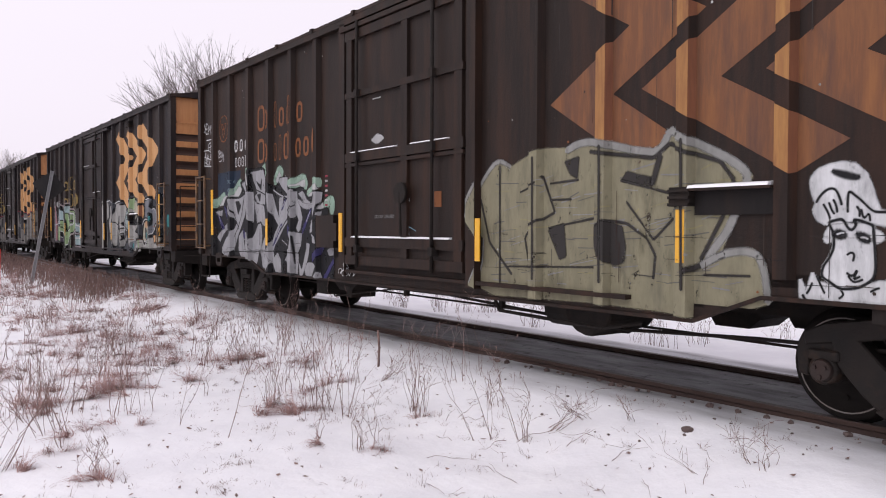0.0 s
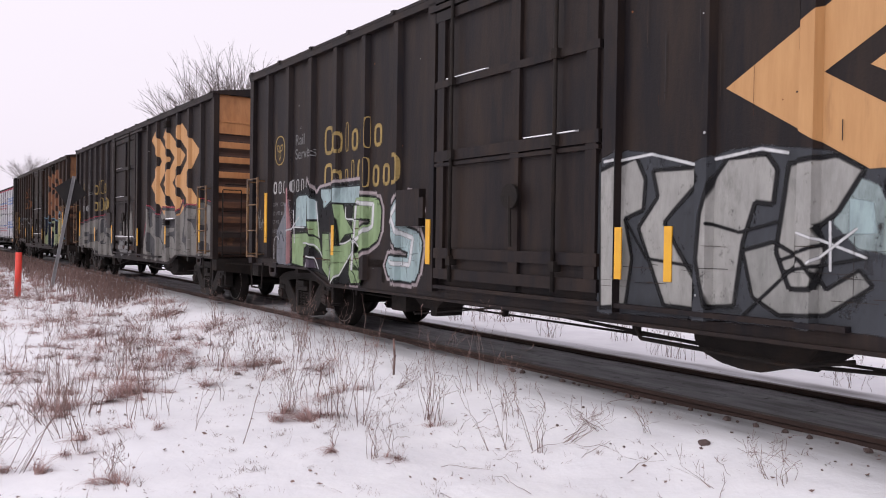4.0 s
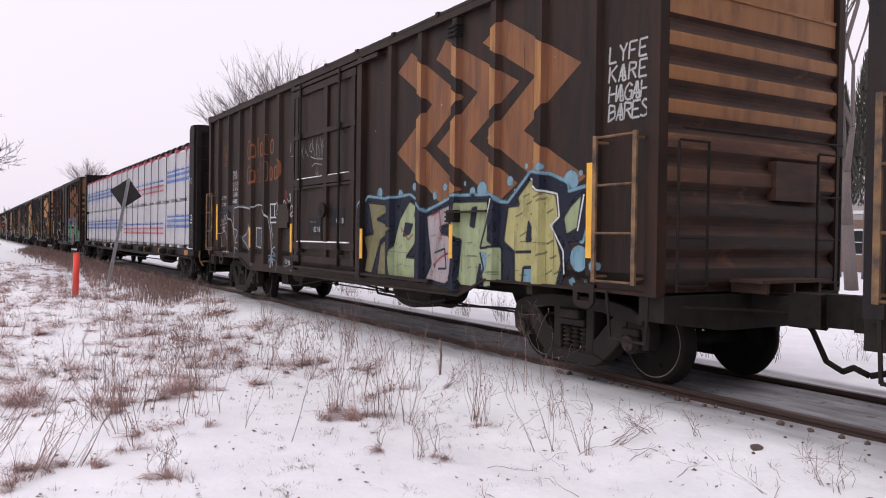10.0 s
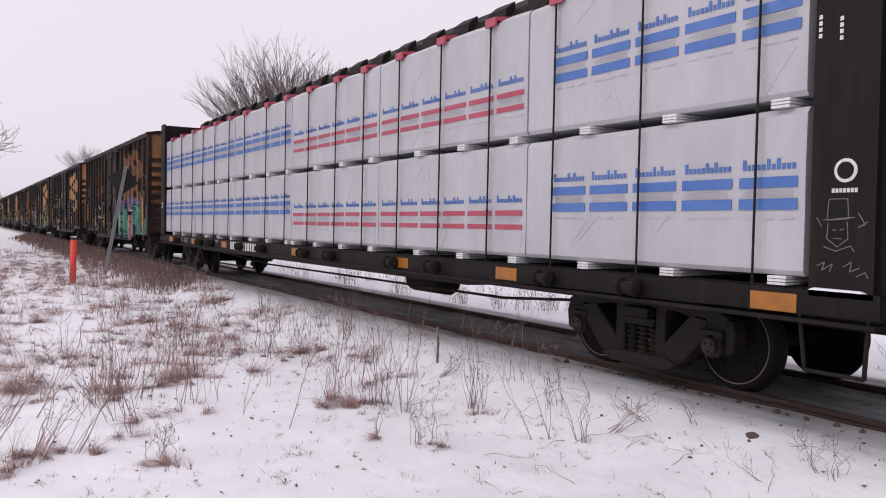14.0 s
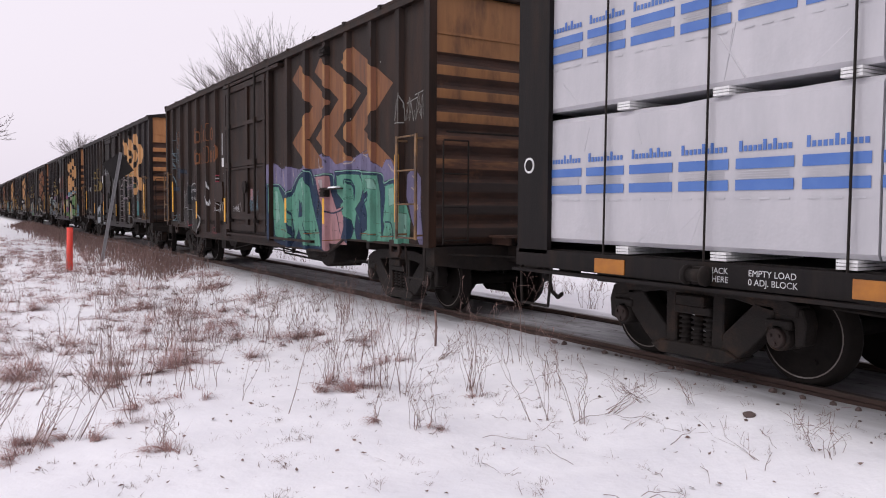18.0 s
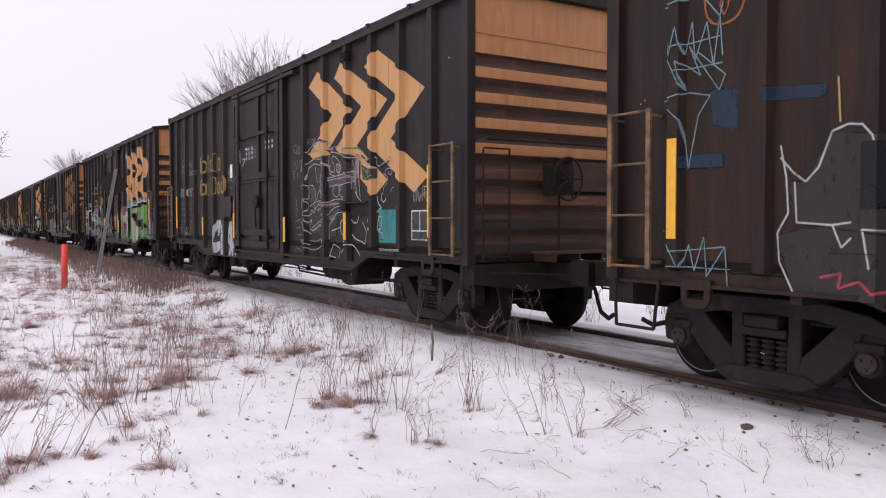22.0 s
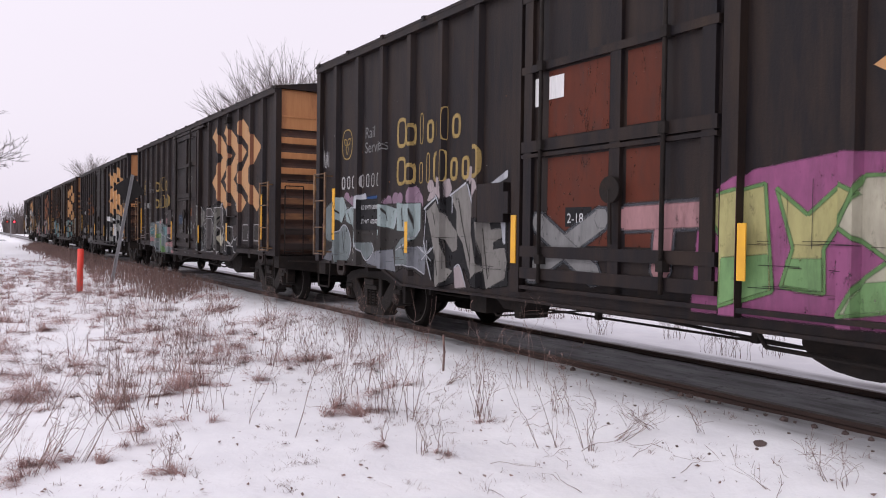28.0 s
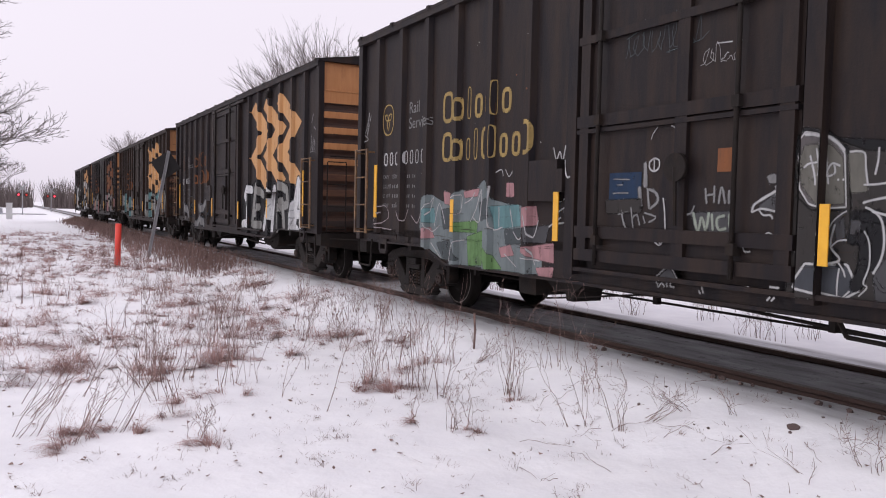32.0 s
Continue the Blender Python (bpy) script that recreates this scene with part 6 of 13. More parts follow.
rimmed(P, ((1.44, 1.54), (1.12, 1.55), (0.89, 1.57), (0.84, 1.47), (1.18, 1.37), (1.23, 1.29), (1.11, 1.21), (0.9, 1.28), (0.76, 1.27), (0.78, 1.12), (1.36, 1.09), (1.33, 1.39)), "cream", "black_spray", 0.055)
P.flow(((0.83, 1.51), (1.11, 1.42), (1.27, 1.33), (1.16, 1.21), (0.93, 1.28), (0.7, 1.46)), 0.085, "black_spray", 6)
P.flow(((1.18, 1.36), (1.23, 1.32), (1.15, 1.26)), 0.04, "ash", 7)
rimmed(P, ((1.57, 1.29), (1.38, 1.31), (1.35, 1.12), (1.52, 1.1)), "chevdull", "black_spray", 0.04)
P.fill(((2.67, 1.15), (2.55, 1.15), (2.55, 0.96), (2.65, 0.94)), "lime_soft", 4)
P.fill(((1.83, 1.18), (1.71, 1.18), (1.72, 1.02), (1.85, 1)), "mint_grey", 4)
P.stroke(((2.28, 1.01), (2.01, 1.2)), 0.022, "white_spray", 7)
P.stroke(((2.35, 1.14), (1.95, 1.09)), 0.022, "white_spray", 7)
P.stroke(((2.14, 1.22), (2.2, 0.98)), 0.022, "white_spray", 7)
P.stroke(((4.37, 1.54), (3.9, 1.37)), 0.022, "white_spray", 7)
P.stroke(((4.16, 1.62), (4.15, 1.27)), 0.022, "white_spray", 7)
P.stroke(((4.29, 1.32), (3.97, 1.57)), 0.022, "white_spray", 7)
P.stroke(((3.78, 2.14), (3.4, 2.19)), 0.024, "white_spray", 7)
P.stroke(((3.62, 2.37), (3.59, 2.05)), 0.024, "white_spray", 7)
P.stroke(((3.46, 1.79), (2.72, 1.8)), 0.02, "white_spray", 7)
P.stroke(((6.22, 2.17), (5.75, 2.21), (5.3, 2.09)), 0.03, "white_spray", 7)
P.stroke(((5.11, 2.12), (4.7, 2.17), (4.48, 2.12)), 0.03, "white_spray", 7)
P.stroke(((2.2, 2.14), (1.66, 2.15)), 0.02, "white_spray", 7)
P.flow(((1, 1.63), (0.82, 1.62)), 0.02, "white_spray", 7)
P.stroke(((3.67, 1.16), (3.24, 1.16)), 0.012, "rust_gold", 8)
P.stroke(((2.83, 1.16), (2.35, 1.17)), 0.012, "rust_gold", 8)
P.stroke(((2.1, 1.1), (1.8, 1.11)), 0.012, "rust_gold", 8)
P.stroke(((1.31, 1.11), (0.99, 1.12)), 0.014, "rust_gold", 8)
P.stroke(((1.59, 1.49), (1.38, 1.49)), 0.012, "rust_gold", 8)
P.fill(((3.06, 1.03), (2.87, 1.06), (2.87, 0.98), (3.06, 0.96)), "chalk", 7)
P.done("graffiti", c, "grey, cream and green graffiti letters with thick black rims")
P = Paint()
P.fill(((13.93, 1.52), (13.54, 1.91), (13.33, 2.04), (13.3, 0.98), (13.92, 0.98)), "steel_grey", 0)
P.stroke(((13.37, 2.23), (13.34, 1.64), (13.34, 1)), 0.06, "pink", 1)
P.flow(((13.84, 1.32), (13.75, 1.52), (13.61, 1.36), (13.53, 1.57), (13.46, 1.25), (13.54, 1.12)), 0.03, "slate", 1)
P.flow(((14.04, 1.05), (14.04, 1.35), (13.93, 1.44), (13.81, 1.36)), 0.03, "chalk", 1)
P.fill(((13.27, 2.09), (13.17, 2.14), (12.56, 2.26), (12.28, 2.21), (12.07, 2.26), (11.6, 2.26), (10.93, 2.27), (10.89, 0.78), (11.21, 0.77), (11.73, 0.77), (12.27, 0.91), (12.7, 0.95), (13.3, 0.98)), "black_spray", 1)
P.stroke(((12.6, 2.38), (12.38, 2.13), (12.27, 2.22), (11.6, 2.27), (10.93, 2.28)), 0.05, "blush", 2)
rimmed(P, ((13.14, 2.06), (13.02, 2.11), (12.64, 2.11), (12.59, 1.64), (12.72, 1.6), (13.16, 1.6)), "ice", "black_spray", 0.02)
rimmed(P, ((12.6, 2.12), (12.36, 1.99), (12.29, 1.71), (12.55, 1.71)), "ice", "black_spray", 0.02)
rimmed(P, ((12.58, 1.69), (12.28, 1.69), (12.26, 1.43), (12.49, 1.46)), "lime_soft", "black_spray", 0.02)
rimmed(P, ((13.28, 1.49), (12.58, 1.51), (12.26, 1.41), (12.15, 1.16), (12.53, 1.32), (12.81, 1.27), (12.84, 0.96), (13.27, 1)), "lime_soft", "black_spray", 0.02)
rimmed(P, ((12.7, 0.96), (12.64, 1.11), (12.44, 1.1), (12.31, 0.95)), "violet_grey", "black_spray", 0.02)
rimmed(P, ((12.22, 2.18), (11.82, 2.17), (11.87, 1.99), (12.13, 1.87), (12.14, 1.98), (12.22, 2.05)), "ice", "black_spray", 0.02)
rimmed(P, ((11.71, 2.18), (10.93, 2.18), (10.92, 1.91), (11.16, 1.93), (11.49, 1.94), (11.71, 1.95)), "ice", "black_spray", 0.02)
rimmed(P, ((11.7, 1.94), (11.49, 1.93), (11.38, 1.72), (11.13, 1.51), (11.41, 1.48), (11.59, 1.35), (11.61, 1.7)), "lime_soft", "black_spray", 0.02)
rimmed(P, ((11.16, 1.91), (10.92, 1.9), (10.91, 1.7), (11.15, 1.71)), "lime_soft", "black_spray", 0.02)
rimmed(P, ((12.16, 1.5), (11.93, 1.5), (11.87, 1.11), (11.91, 0.81), (12.15, 0.96)), "lime_soft", "black_spray", 0.02)
rimmed(P, ((11.85, 1.31), (11.59, 1.32), (11.19, 1.43), (11.22, 1.22), (11.66, 0.79), (11.84, 0.79)), "lime_soft", "black_spray", 0.02)
rimmed(P, ((11.15, 1.43), (10.9, 1.23), (10.89, 0.81), (11.03, 0.79), (11.13, 0.93), (11.21, 0.98), (11.17, 1.07), (10.96, 0.97), (11.14, 1.22)), "lime_soft", "black_spray", 0.02)
P.flow(((12.38, 1.99), (12.26, 1.43)), 0.03, "white_spray", 5)
P.flow(((11.89, 1.51), (11.86, 1.11), (11.92, 0.8)), 0.03, "white_spray", 5)
P.flow(((12.85, 1.34), (12.54, 1.34), (12.28, 1.26), (12.15, 1.15)), 0.03, "white_spray", 5)
P.flow(((12.76, 0.96), (12.66, 1.12), (12.42, 1.11), (12.27, 0.95)), 0.03, "white_spray", 5)
P.flow(((11.39, 1.88), (11.38, 1.72), (11.14, 1.69), (11.14, 1.51)), 0.03, "white_spray", 5)
P.flow(((11.73, 0.76), (11.19, 1.23)), 0.03, "white_spray", 5)
P.flow(((11.15, 1.41), (10.9, 1.26)), 0.03, "white_spray", 5)
P.flow(((11.57, 1.35), (11.41, 1.36), (11.22, 1.42)), 0.03, "white_spray", 5)
P.flow(((13.26, 1.6), (12.81, 1.59)), 0.03, "white_spray", 5)
P.flow(((13.24, 1.88), (13.18, 1.34)), 0.03, "white_spray", 5)
P.flow(((13.01, 1.76), (13.36, 1.53)), 0.03, "white_spray", 5)
P.stroke(((12.85, 1.12), (12.57, 1.13)), 0.012, "rust_door", 5)
P.stroke(((12.36, 1.11), (12.11, 1.11)), 0.012, "rust_door", 5)
P.stroke(((12.11, 1.1), (11.88, 1.1)), 0.012, "rust_door", 5)
P.stroke(((11.34, 1.12), (11.15, 1.12)), 0.012, "rust_door", 5)
P.stroke(((11.15, 1.15), (10.98, 1.15)), 0.012, "rust_door", 5)
P.stroke(((12.72, 1.57), (12.45, 1.56)), 0.012, "rust_door", 5)
P.stroke(((11.11, 1.57), (10.93, 1.57)), 0.012, "rust_door", 5)
P.done("graffiti", c, "pale blue and lime graffiti letters with black shadows")
burner(c, "PS", 11.3, 9.25, 0.76, 2.05, ("lime_soft", "ice"), "black_spray", 0.3, glow="blush", inner="white_spray", seed=12, label="green and pale blue graffiti letters with black rims", wild=0.05)
tag(c, 0.62, 2.6, 0.5, 0.5, "slate", 5, 0.03, 4)
P = Paint()
P.blob(0.42, 1.62, 0.11, "teal", 1, 12, 1.3)
P.stroke([(0.34, 1.65), (0.34, 1.35)], 0.03, "teal", 1)
P.stroke([(0.44, 1.5), (0.44, 1.28)], 0.03, "teal", 1)
P.done("paint_splash", c, "teal paint splash with drips")
tag(c, 14.95, 1.5, 0.4, 0.5, "pale", 5, 0.03, 14)

bm = kit()
box(bm, -SHEET - 0.02, -SHEET, 5.52 - HALF, 5.60 - HALF, 1.12, 1.59)
part("reflector_strip", bm, M["yellow"], c, "yellow reflective strip")

c = CARS[2]
emblem(c, ("chev",), -0.11)
livery(c, "gold", True)
def block_piece(hull, gaps, lines, label, edge=None):
    """A wide pale piece whose letters are parted by darker wedges and bars."""
    P = Paint()
    P.fill(hull, "worn_pale", 0)
    for k, pts in enumerate(gaps):
        P.fill(list(pts), "gap_grey", 1)
    for pts in lines:
        P.stroke(list(pts), 0.05, "gap_grey", 1)
    rng = random.Random(len(gaps))
    for k in range(46):
        d = rng.uniform(min(p[0] for p in hull) + 0.1, max(p[0] for p in hull) - 0.3)
        z = rng.uniform(0.85, 1.9)
        P.stroke([(d, z), (d + rng.uniform(0.04, 0.2), z + rng.gauss(0, 0.006))], rng.uniform(0.004, 0.009), rng.choice(("grey", "grime")), 2, False)
    if edge:
        P.stroke([(d, z - 0.05) for d, z in hull[1:edge]], 0.07, "gap_grey", 2)
        P.stroke(hull[1:edge], 0.035, "rose", 3)
    P.done("graffiti", CARS[2], label)


block_piece([(5.83, 0.80), (5.7, 1.4), (5.29, 2.21), (4.93, 2.1), (4.18, 1.92), (3.98, 2.11), (2.7, 2.07), (2.57, 1.96), (2.25, 2.25), (2.13, 2.06), (1.99, 2.13), (1.3, 2.09), (1.02, 2.25), (0.2, 2.12), (0.1, 1.7), (0.14, 1.02), (2.8, 0.95), (3.4, 0.78)],
            [((5.13, 2.14), (4.88, 2.06), (4.97, 1.82), (4.88, 1.66), (5.11, 1.6)), ((4.63, 2.01), (4.14, 1.86), (3.93, 1.77), (4.16, 1.35), (4.62, 1.51), (4.39, 1.6), (4.53, 1.81)), ((5.16, 1.47), (4.56, 1.24), (4.36, 0.84), (4.83, 0.8), (5.19, 1.03), (5.26, 1.28)),
             ((3.54, 1.78), (2.67, 1.77), (2.69, 1.61), (3.53, 1.6)), ((2.94, 1.56), (2.68, 1.61), (2.9, 1.28), (3.03, 1.38), (3.34, 1.42), (3.35, 1.47), (2.97, 1.5)), ((3.34, 1.4), (3.3, 1.16), (3.44, 1.1), (3.49, 1.34)), ((2.19, 2.06), (2.1, 2.03), (2.12, 1.63)),
             ((1.98, 1.74), (1.77, 1.31), (2.06, 1.23), (2.03, 1.1), (2.11, 1.23), (2.31, 1.29), (2.23, 1.61), (2.12, 1.36), (2.04, 1.39)), ((1.69, 1.78), (1.37, 1.77), (1.26, 2.01), (1.08, 2.03), (1.35, 1.53)),
             ((0.95, 1.62), (0.55, 1.66), (0.5, 1.55), (0.9, 1.5)), ((0.85, 1.3), (0.45, 1.25), (0.4, 1.08), (0.8, 1.1))],
            (((4.12, 1.35), (3.87, 1.16), (3.7, 0.87)), ((2.93, 1.31), (2.77, 1.12), (2.7, 0.98)), ((1.35, 1.53), (1.12, 1.3), (1.04, 1.05))),
            "large grey block graffiti letters with a red edge", 14)
block_piece([(14.9, 0.96), (14.85, 1.72), (14.34, 1.77), (13.09, 1.89), (12.06, 1.95), (10.79, 1.99), (10.48, 2.04), (10.19, 1.88), (9.26, 1.78), (9.0, 1.75), (9.0, 0.77), (10.84, 0.76), (11.73, 0.76), (12.55, 0.96)],
            [((13.53, 1.43), (12.95, 1.47), (12.98, 1.78), (12.84, 1.78), (12.89, 1.47), (13.0, 1.09), (13.62, 1.07), (13.62, 1.15), (13.09, 1.19), (13.1, 1.33), (13.53, 1.32)), ((12.73, 1.37), (12.1, 1.4), (12.05, 1.57), (11.97, 1.51), (12.15, 1.16), (12.7, 1.14)),
             ((11.69, 1.21), (11.47, 1.9), (11.38, 1.9), (11.32, 1.19), (11.5, 1.16)), ((10.98, 1.52), (10.67, 1.95), (10.52, 1.97), (10.66, 1.55), (10.85, 1.35)), ((10.41, 1.89), (10.05, 1.55), (10.08, 1.52), (10.47, 1.39), (10.66, 1.46)),
             ((10.81, 1.1), (10.32, 1.15), (10.11, 1.29), (10.07, 1.14)), ((10.05, 1.55), (9.78, 1.33), (9.42, 1.31), (9.5, 0.91), (9.78, 1.23)), ((9.2, 1.75), (9.02, 1.75), (9.02, 0.8), (9.3, 1.2))],
            (((11.79, 1.02), (11.54, 0.76)), ((9.5, 0.95), (9.44, 0.78)), ((10.05, 1.55), (9.78, 1.3)), ((10.81, 1.1), (10.47, 1.39))),
            "large pale grey block graffiti letters with a red edge", 9)
P = Paint()
for colour, poly in (
    ("worn_pale", ((8.31, 1.32), (8.19, 1.49), (7.99, 1.6), (7.88, 1.8), (7.79, 1.98), (7.63, 2.04), (7.6, 2.17), (7.5, 2.13), (7.37, 1.96), (7.36, 1.69), (7.29, 1.5), (7.29, 1.32))),
    ("grey", ((8.27, 1.22), (7.84, 1.24), (7.63, 1), (7.5, 0.98), (7.32, 1.12), (7.32, 1.26), (7.28, 0.93), (8.04, 0.79), (8.25, 0.93))),
    ("worn_pale", ((7.28, 1.22), (7.15, 1.5), (7.05, 1.78), (6.97, 2.01), (6.89, 2.07), (6.81, 1.98), (6.75, 1.69), (6.71, 1.28))),
    ("grey", ((7.35, 1), (7.26, 1.21), (7.08, 1.22), (6.96, 1.01))),
    ("grey", ((7.22, 0.9), (7.03, 1), (6.89, 0.96), (6.85, 0.86), (7.18, 0.83))),
    ("grey", ((6.59, 1.46), (6.57, 1.77), (6.53, 1.98), (6.44, 2.06), (6.34, 1.93), (6.31, 1.68), (6.23, 1.51), (6.21, 1.3), (6.38, 1.49), (6.45, 1.49), (6.55, 1.32))),
    ("gap_grey", ((7.64, 1.44), (7.55, 1.69), (7.51, 1.44))),
    ("gap_grey", ((6.93, 1.27), (6.86, 1.46), (6.81, 1.27))),
    ("gap_grey", ((6.5, 1.55), (6.45, 1.7), (6.39, 1.55))),
):
    P.fill(poly, colour, 1 if colour != "gap_grey" else 2)
    for low, high in ((0.985, 1.095), (1.225, 1.335)):      # the paint lies on the door's rails too
        on_rail = cut(cut(poly, 1, low, True), 1, high, False)
        if len(on_rail) > 2:
            P.fill(on_rail, colour, 31 if colour != "gap_grey" else 32)
P.flow(((7.79, 2.03), (7.6, 2.09)), 0.02, "bone_dark", 2)
P.flow(((7.38, 2.13), (7.34, 1.93)), 0.02, "bone_dark", 2)
P.flow(((7.03, 2.02), (6.89, 2.05), (6.73, 2.02)), 0.02, "bone_dark", 2)
P.flow(((6.67, 2.12), (6.55, 2.09)), 0.02, "bone_dark", 2)
P.flow(((6.34, 2.06), (6.27, 1.96)), 0.02, "bone_dark", 2)
P.done("graffiti", c, "grey graffiti strokes across the door")
patch(c, 8.25, 7.9, 1.5, 1.75, "black_spray", "stencil_panel", "black stencil panel on the door", 4)
patch(c, 6.44, 6.39, 1.36, 2.28, "rust_run", "rust_streak", "rust on the door's edge", 28)
patch(c, 8.4, 6.4, 0.99, 1.09, "rust_run", "rust_streak", "rust along the door's foot", 30)
P = Paint()
ovals(P, 10.35, 2.42, 0.2, 0.2, 0.016, "chalk", 1, n=4)
P.done("stencil_frame", c, "small stencilled frame")

c = CARS[3]
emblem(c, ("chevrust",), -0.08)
livery(c, "rust_gold", False, lift=0.42)
bars(c, 13.20, 2.72, 0.22, (0.13, 0.13, 0.13), "white_spray", 0.05, range(3), "reporting_mark")
bars(c, 13.20, 2.46, 0.22, (0.1, 0.1, 0.1, 0.1), "white_spray", 0.05, range(4), "reporting_mark")
written(c, "157000", 13.20, 2.33, 0.14, "white_spray")
written(c, "66000", 13.20, 2.18, 0.14, "white_spray")
written(c, "LD LMT", 14.1, 2.30, 0.115, "white_spray")
written(c, "LT WT", 14.1, 2.13, 0.115, "white_spray")
written(c, "2 INCH HF COMP SHOES", 14.06, 1.03, 0.062, "white_spray")
P = Paint()
P.blob(5.6, 2.11, 0.08, "sky_blue", 1)
P.blob(4.94, 2.07, 0.06, "sky_blue", 1)
P.blob(4.53, 2.16, 0.05, "sky_blue", 1)
P.blob(3.72, 2.12, 0.04, "sky_blue", 1)
P.blob(3.24, 2.14, 0.03, "sky_blue", 1)
P.blob(2.86, 2.04, 0.1, "sky_blue", 1)
P.blob(3.07, 2.02, 0.06, "sky_blue", 1)
P.blob(3.97, 2.02, 0.05, "sky_blue", 1)
P.blob(2.29, 2.12, 0.05, "sky_blue", 1)
P.blob(1.99, 2.27, 0.03, "sky_blue", 1)
P.blob(1.69, 2.24, 0.04, "sky_blue", 1)
P.blob(1.23, 2.06, 0.11, "sky_blue", 1)
P.blob(1.08, 2.14, 0.03, "sky_blue", 1)
P.blob(1.09, 1.27, 0.13, "sky_blue", 1)
P.blob(0.94, 1.52, 0.04, "sky_blue", 1)
P.blob(0.92, 1.37, 0.02, "sky_blue", 1)
P.blob(1.19, 1.03, 0.04, "sky_blue", 1)
P.blob(0.81, 1.2, 0.04, "sky_blue", 1)
P.blob(0.85, 0.92, 0.04, "sky_blue", 1)
P.blob(0.93, 1.05, 0.02, "sky_blue", 1)
P.blob(6.5, 1.74, 0.05, "sky_blue", 1)
P.fill(((6.17, 1.93), (5.99, 2.05), (5.34, 1.99), (4.66, 2.03), (4.42, 1.93), (4.23, 1.78), (3.48, 1.97), (2.57, 1.95), (2.5, 1.86), (2.32, 1.85), (2.15, 1.98), (1.9, 2.18), (1.57, 2.13), (1.3, 2.03), (1.28, 1.93), (1.01, 1.97), (0.87, 1.96), (1.05, 1.46), (1.27, 1.44), (1.22, 1.34), (1.39, 0.93), (2.07, 0.92), (2.61, 0.9), (3.22, 0.78), (4.3, 0.86), (5.2, 0.86), (6.15, 0.87)), "navy_ink", 2)
P.stroke(((6.17, 1.93), (5.99, 2.05), (5.34, 1.99), (4.66, 2.03), (4.42, 1.93), (4.23, 1.78), (3.48, 1.97), (2.57, 1.95), (2.5, 1.86), (2.32, 1.85), (2.15, 1.98), (1.9, 2.18), (1.57, 2.13), (1.3, 2.03), (1.28, 1.93), (1.01, 1.97), (0.87, 1.96), (1.05, 1.46)), 0.1, "sky_blue", 1)
rimmed(P, ((5.98, 1.99), (5.39, 1.94), (5.36, 1.81), (5.68, 1.72), (5.06, 1.59), (5.55, 1.41), (5.84, 0.89), (6.09, 0.91), (6.01, 1.21), (6.16, 1.47), (5.79, 1.5)), "ochre_grey", "navy_ink", 0.045)
rimmed(P, ((5.55, 1.34), (5.27, 1.47), (5.29, 0.89), (5.66, 0.88)), "ochre_grey", "navy_ink", 0.045)
rimmed(P, ((4.66, 1.97), (4.46, 1.9), (4.51, 1.76), (4.41, 1.59), (4.5, 1.36), (4.74, 1.18), (4.4, 1.17), (4.39, 0.85), (5.15, 0.87), (5.21, 1.17), (4.95, 1.71)), "lime_pale", "navy_ink", 0.045)
P.fill(((4.78, 1.66), (4.56, 1.64), (4.64, 1.51), (4.84, 1.47)), "navy_ink", 4)
P.stroke(((4.9, 1.59), (4.69, 1.42), (4.55, 1.5)), 0.02, "rose", 5)
rimmed(P, ((4.18, 1.75), (3.48, 1.92), (3.55, 1.64), (3.79, 1.61), (3.79, 1.51), (3.39, 1.48), (3.46, 0.97), (3.69, 0.85), (4.21, 0.89), (4.04, 1.1), (4.13, 1.48)), "blush", "navy_ink", 0.045)
P.stroke(((4.05, 1.75), (3.84, 1.81), (3.79, 1.43)), 0.03, "rose", 4)
P.stroke(((3.99, 1.09), (3.78, 1.21), (3.58, 1.27)), 0.03, "rose", 4)
P.stroke(((3.95, 1.26), (3.7, 1.32), (3.66, 1.06), (3.86, 1.05)), 0.03, "navy_ink", 4)
rimmed(P, ((3.4, 1.92), (2.63, 1.91), (2.72, 1.58), (2.62, 1.44), (2.43, 1.35), (2.42, 0.92), (2.8, 0.86), (2.88, 1.15), (2.97, 0.85), (3.22, 0.78), (3.38, 0.92), (3.31, 1.43), (3.51, 1.48), (3.43, 1.76)), "lime_pale", "navy_ink", 0.045)
P.fill(((3.07, 1.83), (2.96, 1.84), (3.01, 1.59), (3.11, 1.61)), "navy_ink", 4)
P.fill(((2.86, 1.29), (2.67, 1.25), (2.83, 1.04)), "sky_blue", 4)
P.stroke(((2.72, 1.72), (2.88, 1.34), (2.49, 1.37)), 0.035, "navy_ink", 5)
P.stroke(((2.88, 1.29), (2.8, 1.1), (2.94, 0.85)), 0.035, "navy_ink", 5)
rimmed(P, ((2.32, 1.83), (2.11, 1.84), (2.14, 1.93), (1.9, 2.13), (1.71, 1.99), (1.46, 1.94), (1.41, 1.7), (1.5, 1.58), (1.41, 1.41), (1.35, 1.22), (1.44, 0.95), (1.85, 0.94), (1.85, 1.15), (2.01, 1.14), (2.04, 0.92), (2.18, 0.98), (2.19, 1.31), (2.4, 1.42)), "lemon", "navy_ink", 0.045)
P.fill(((1.93, 1.66), (1.77, 1.45), (1.97, 1.43)), "navy_ink", 4)
P.fill(((2, 1.12), (1.86, 1.13), (1.87, 0.94), (2.02, 0.93)), "sky_blue", 4)
P.stroke(((2.16, 1.31), (1.86, 1.32)), 0.04, "navy_ink", 4)
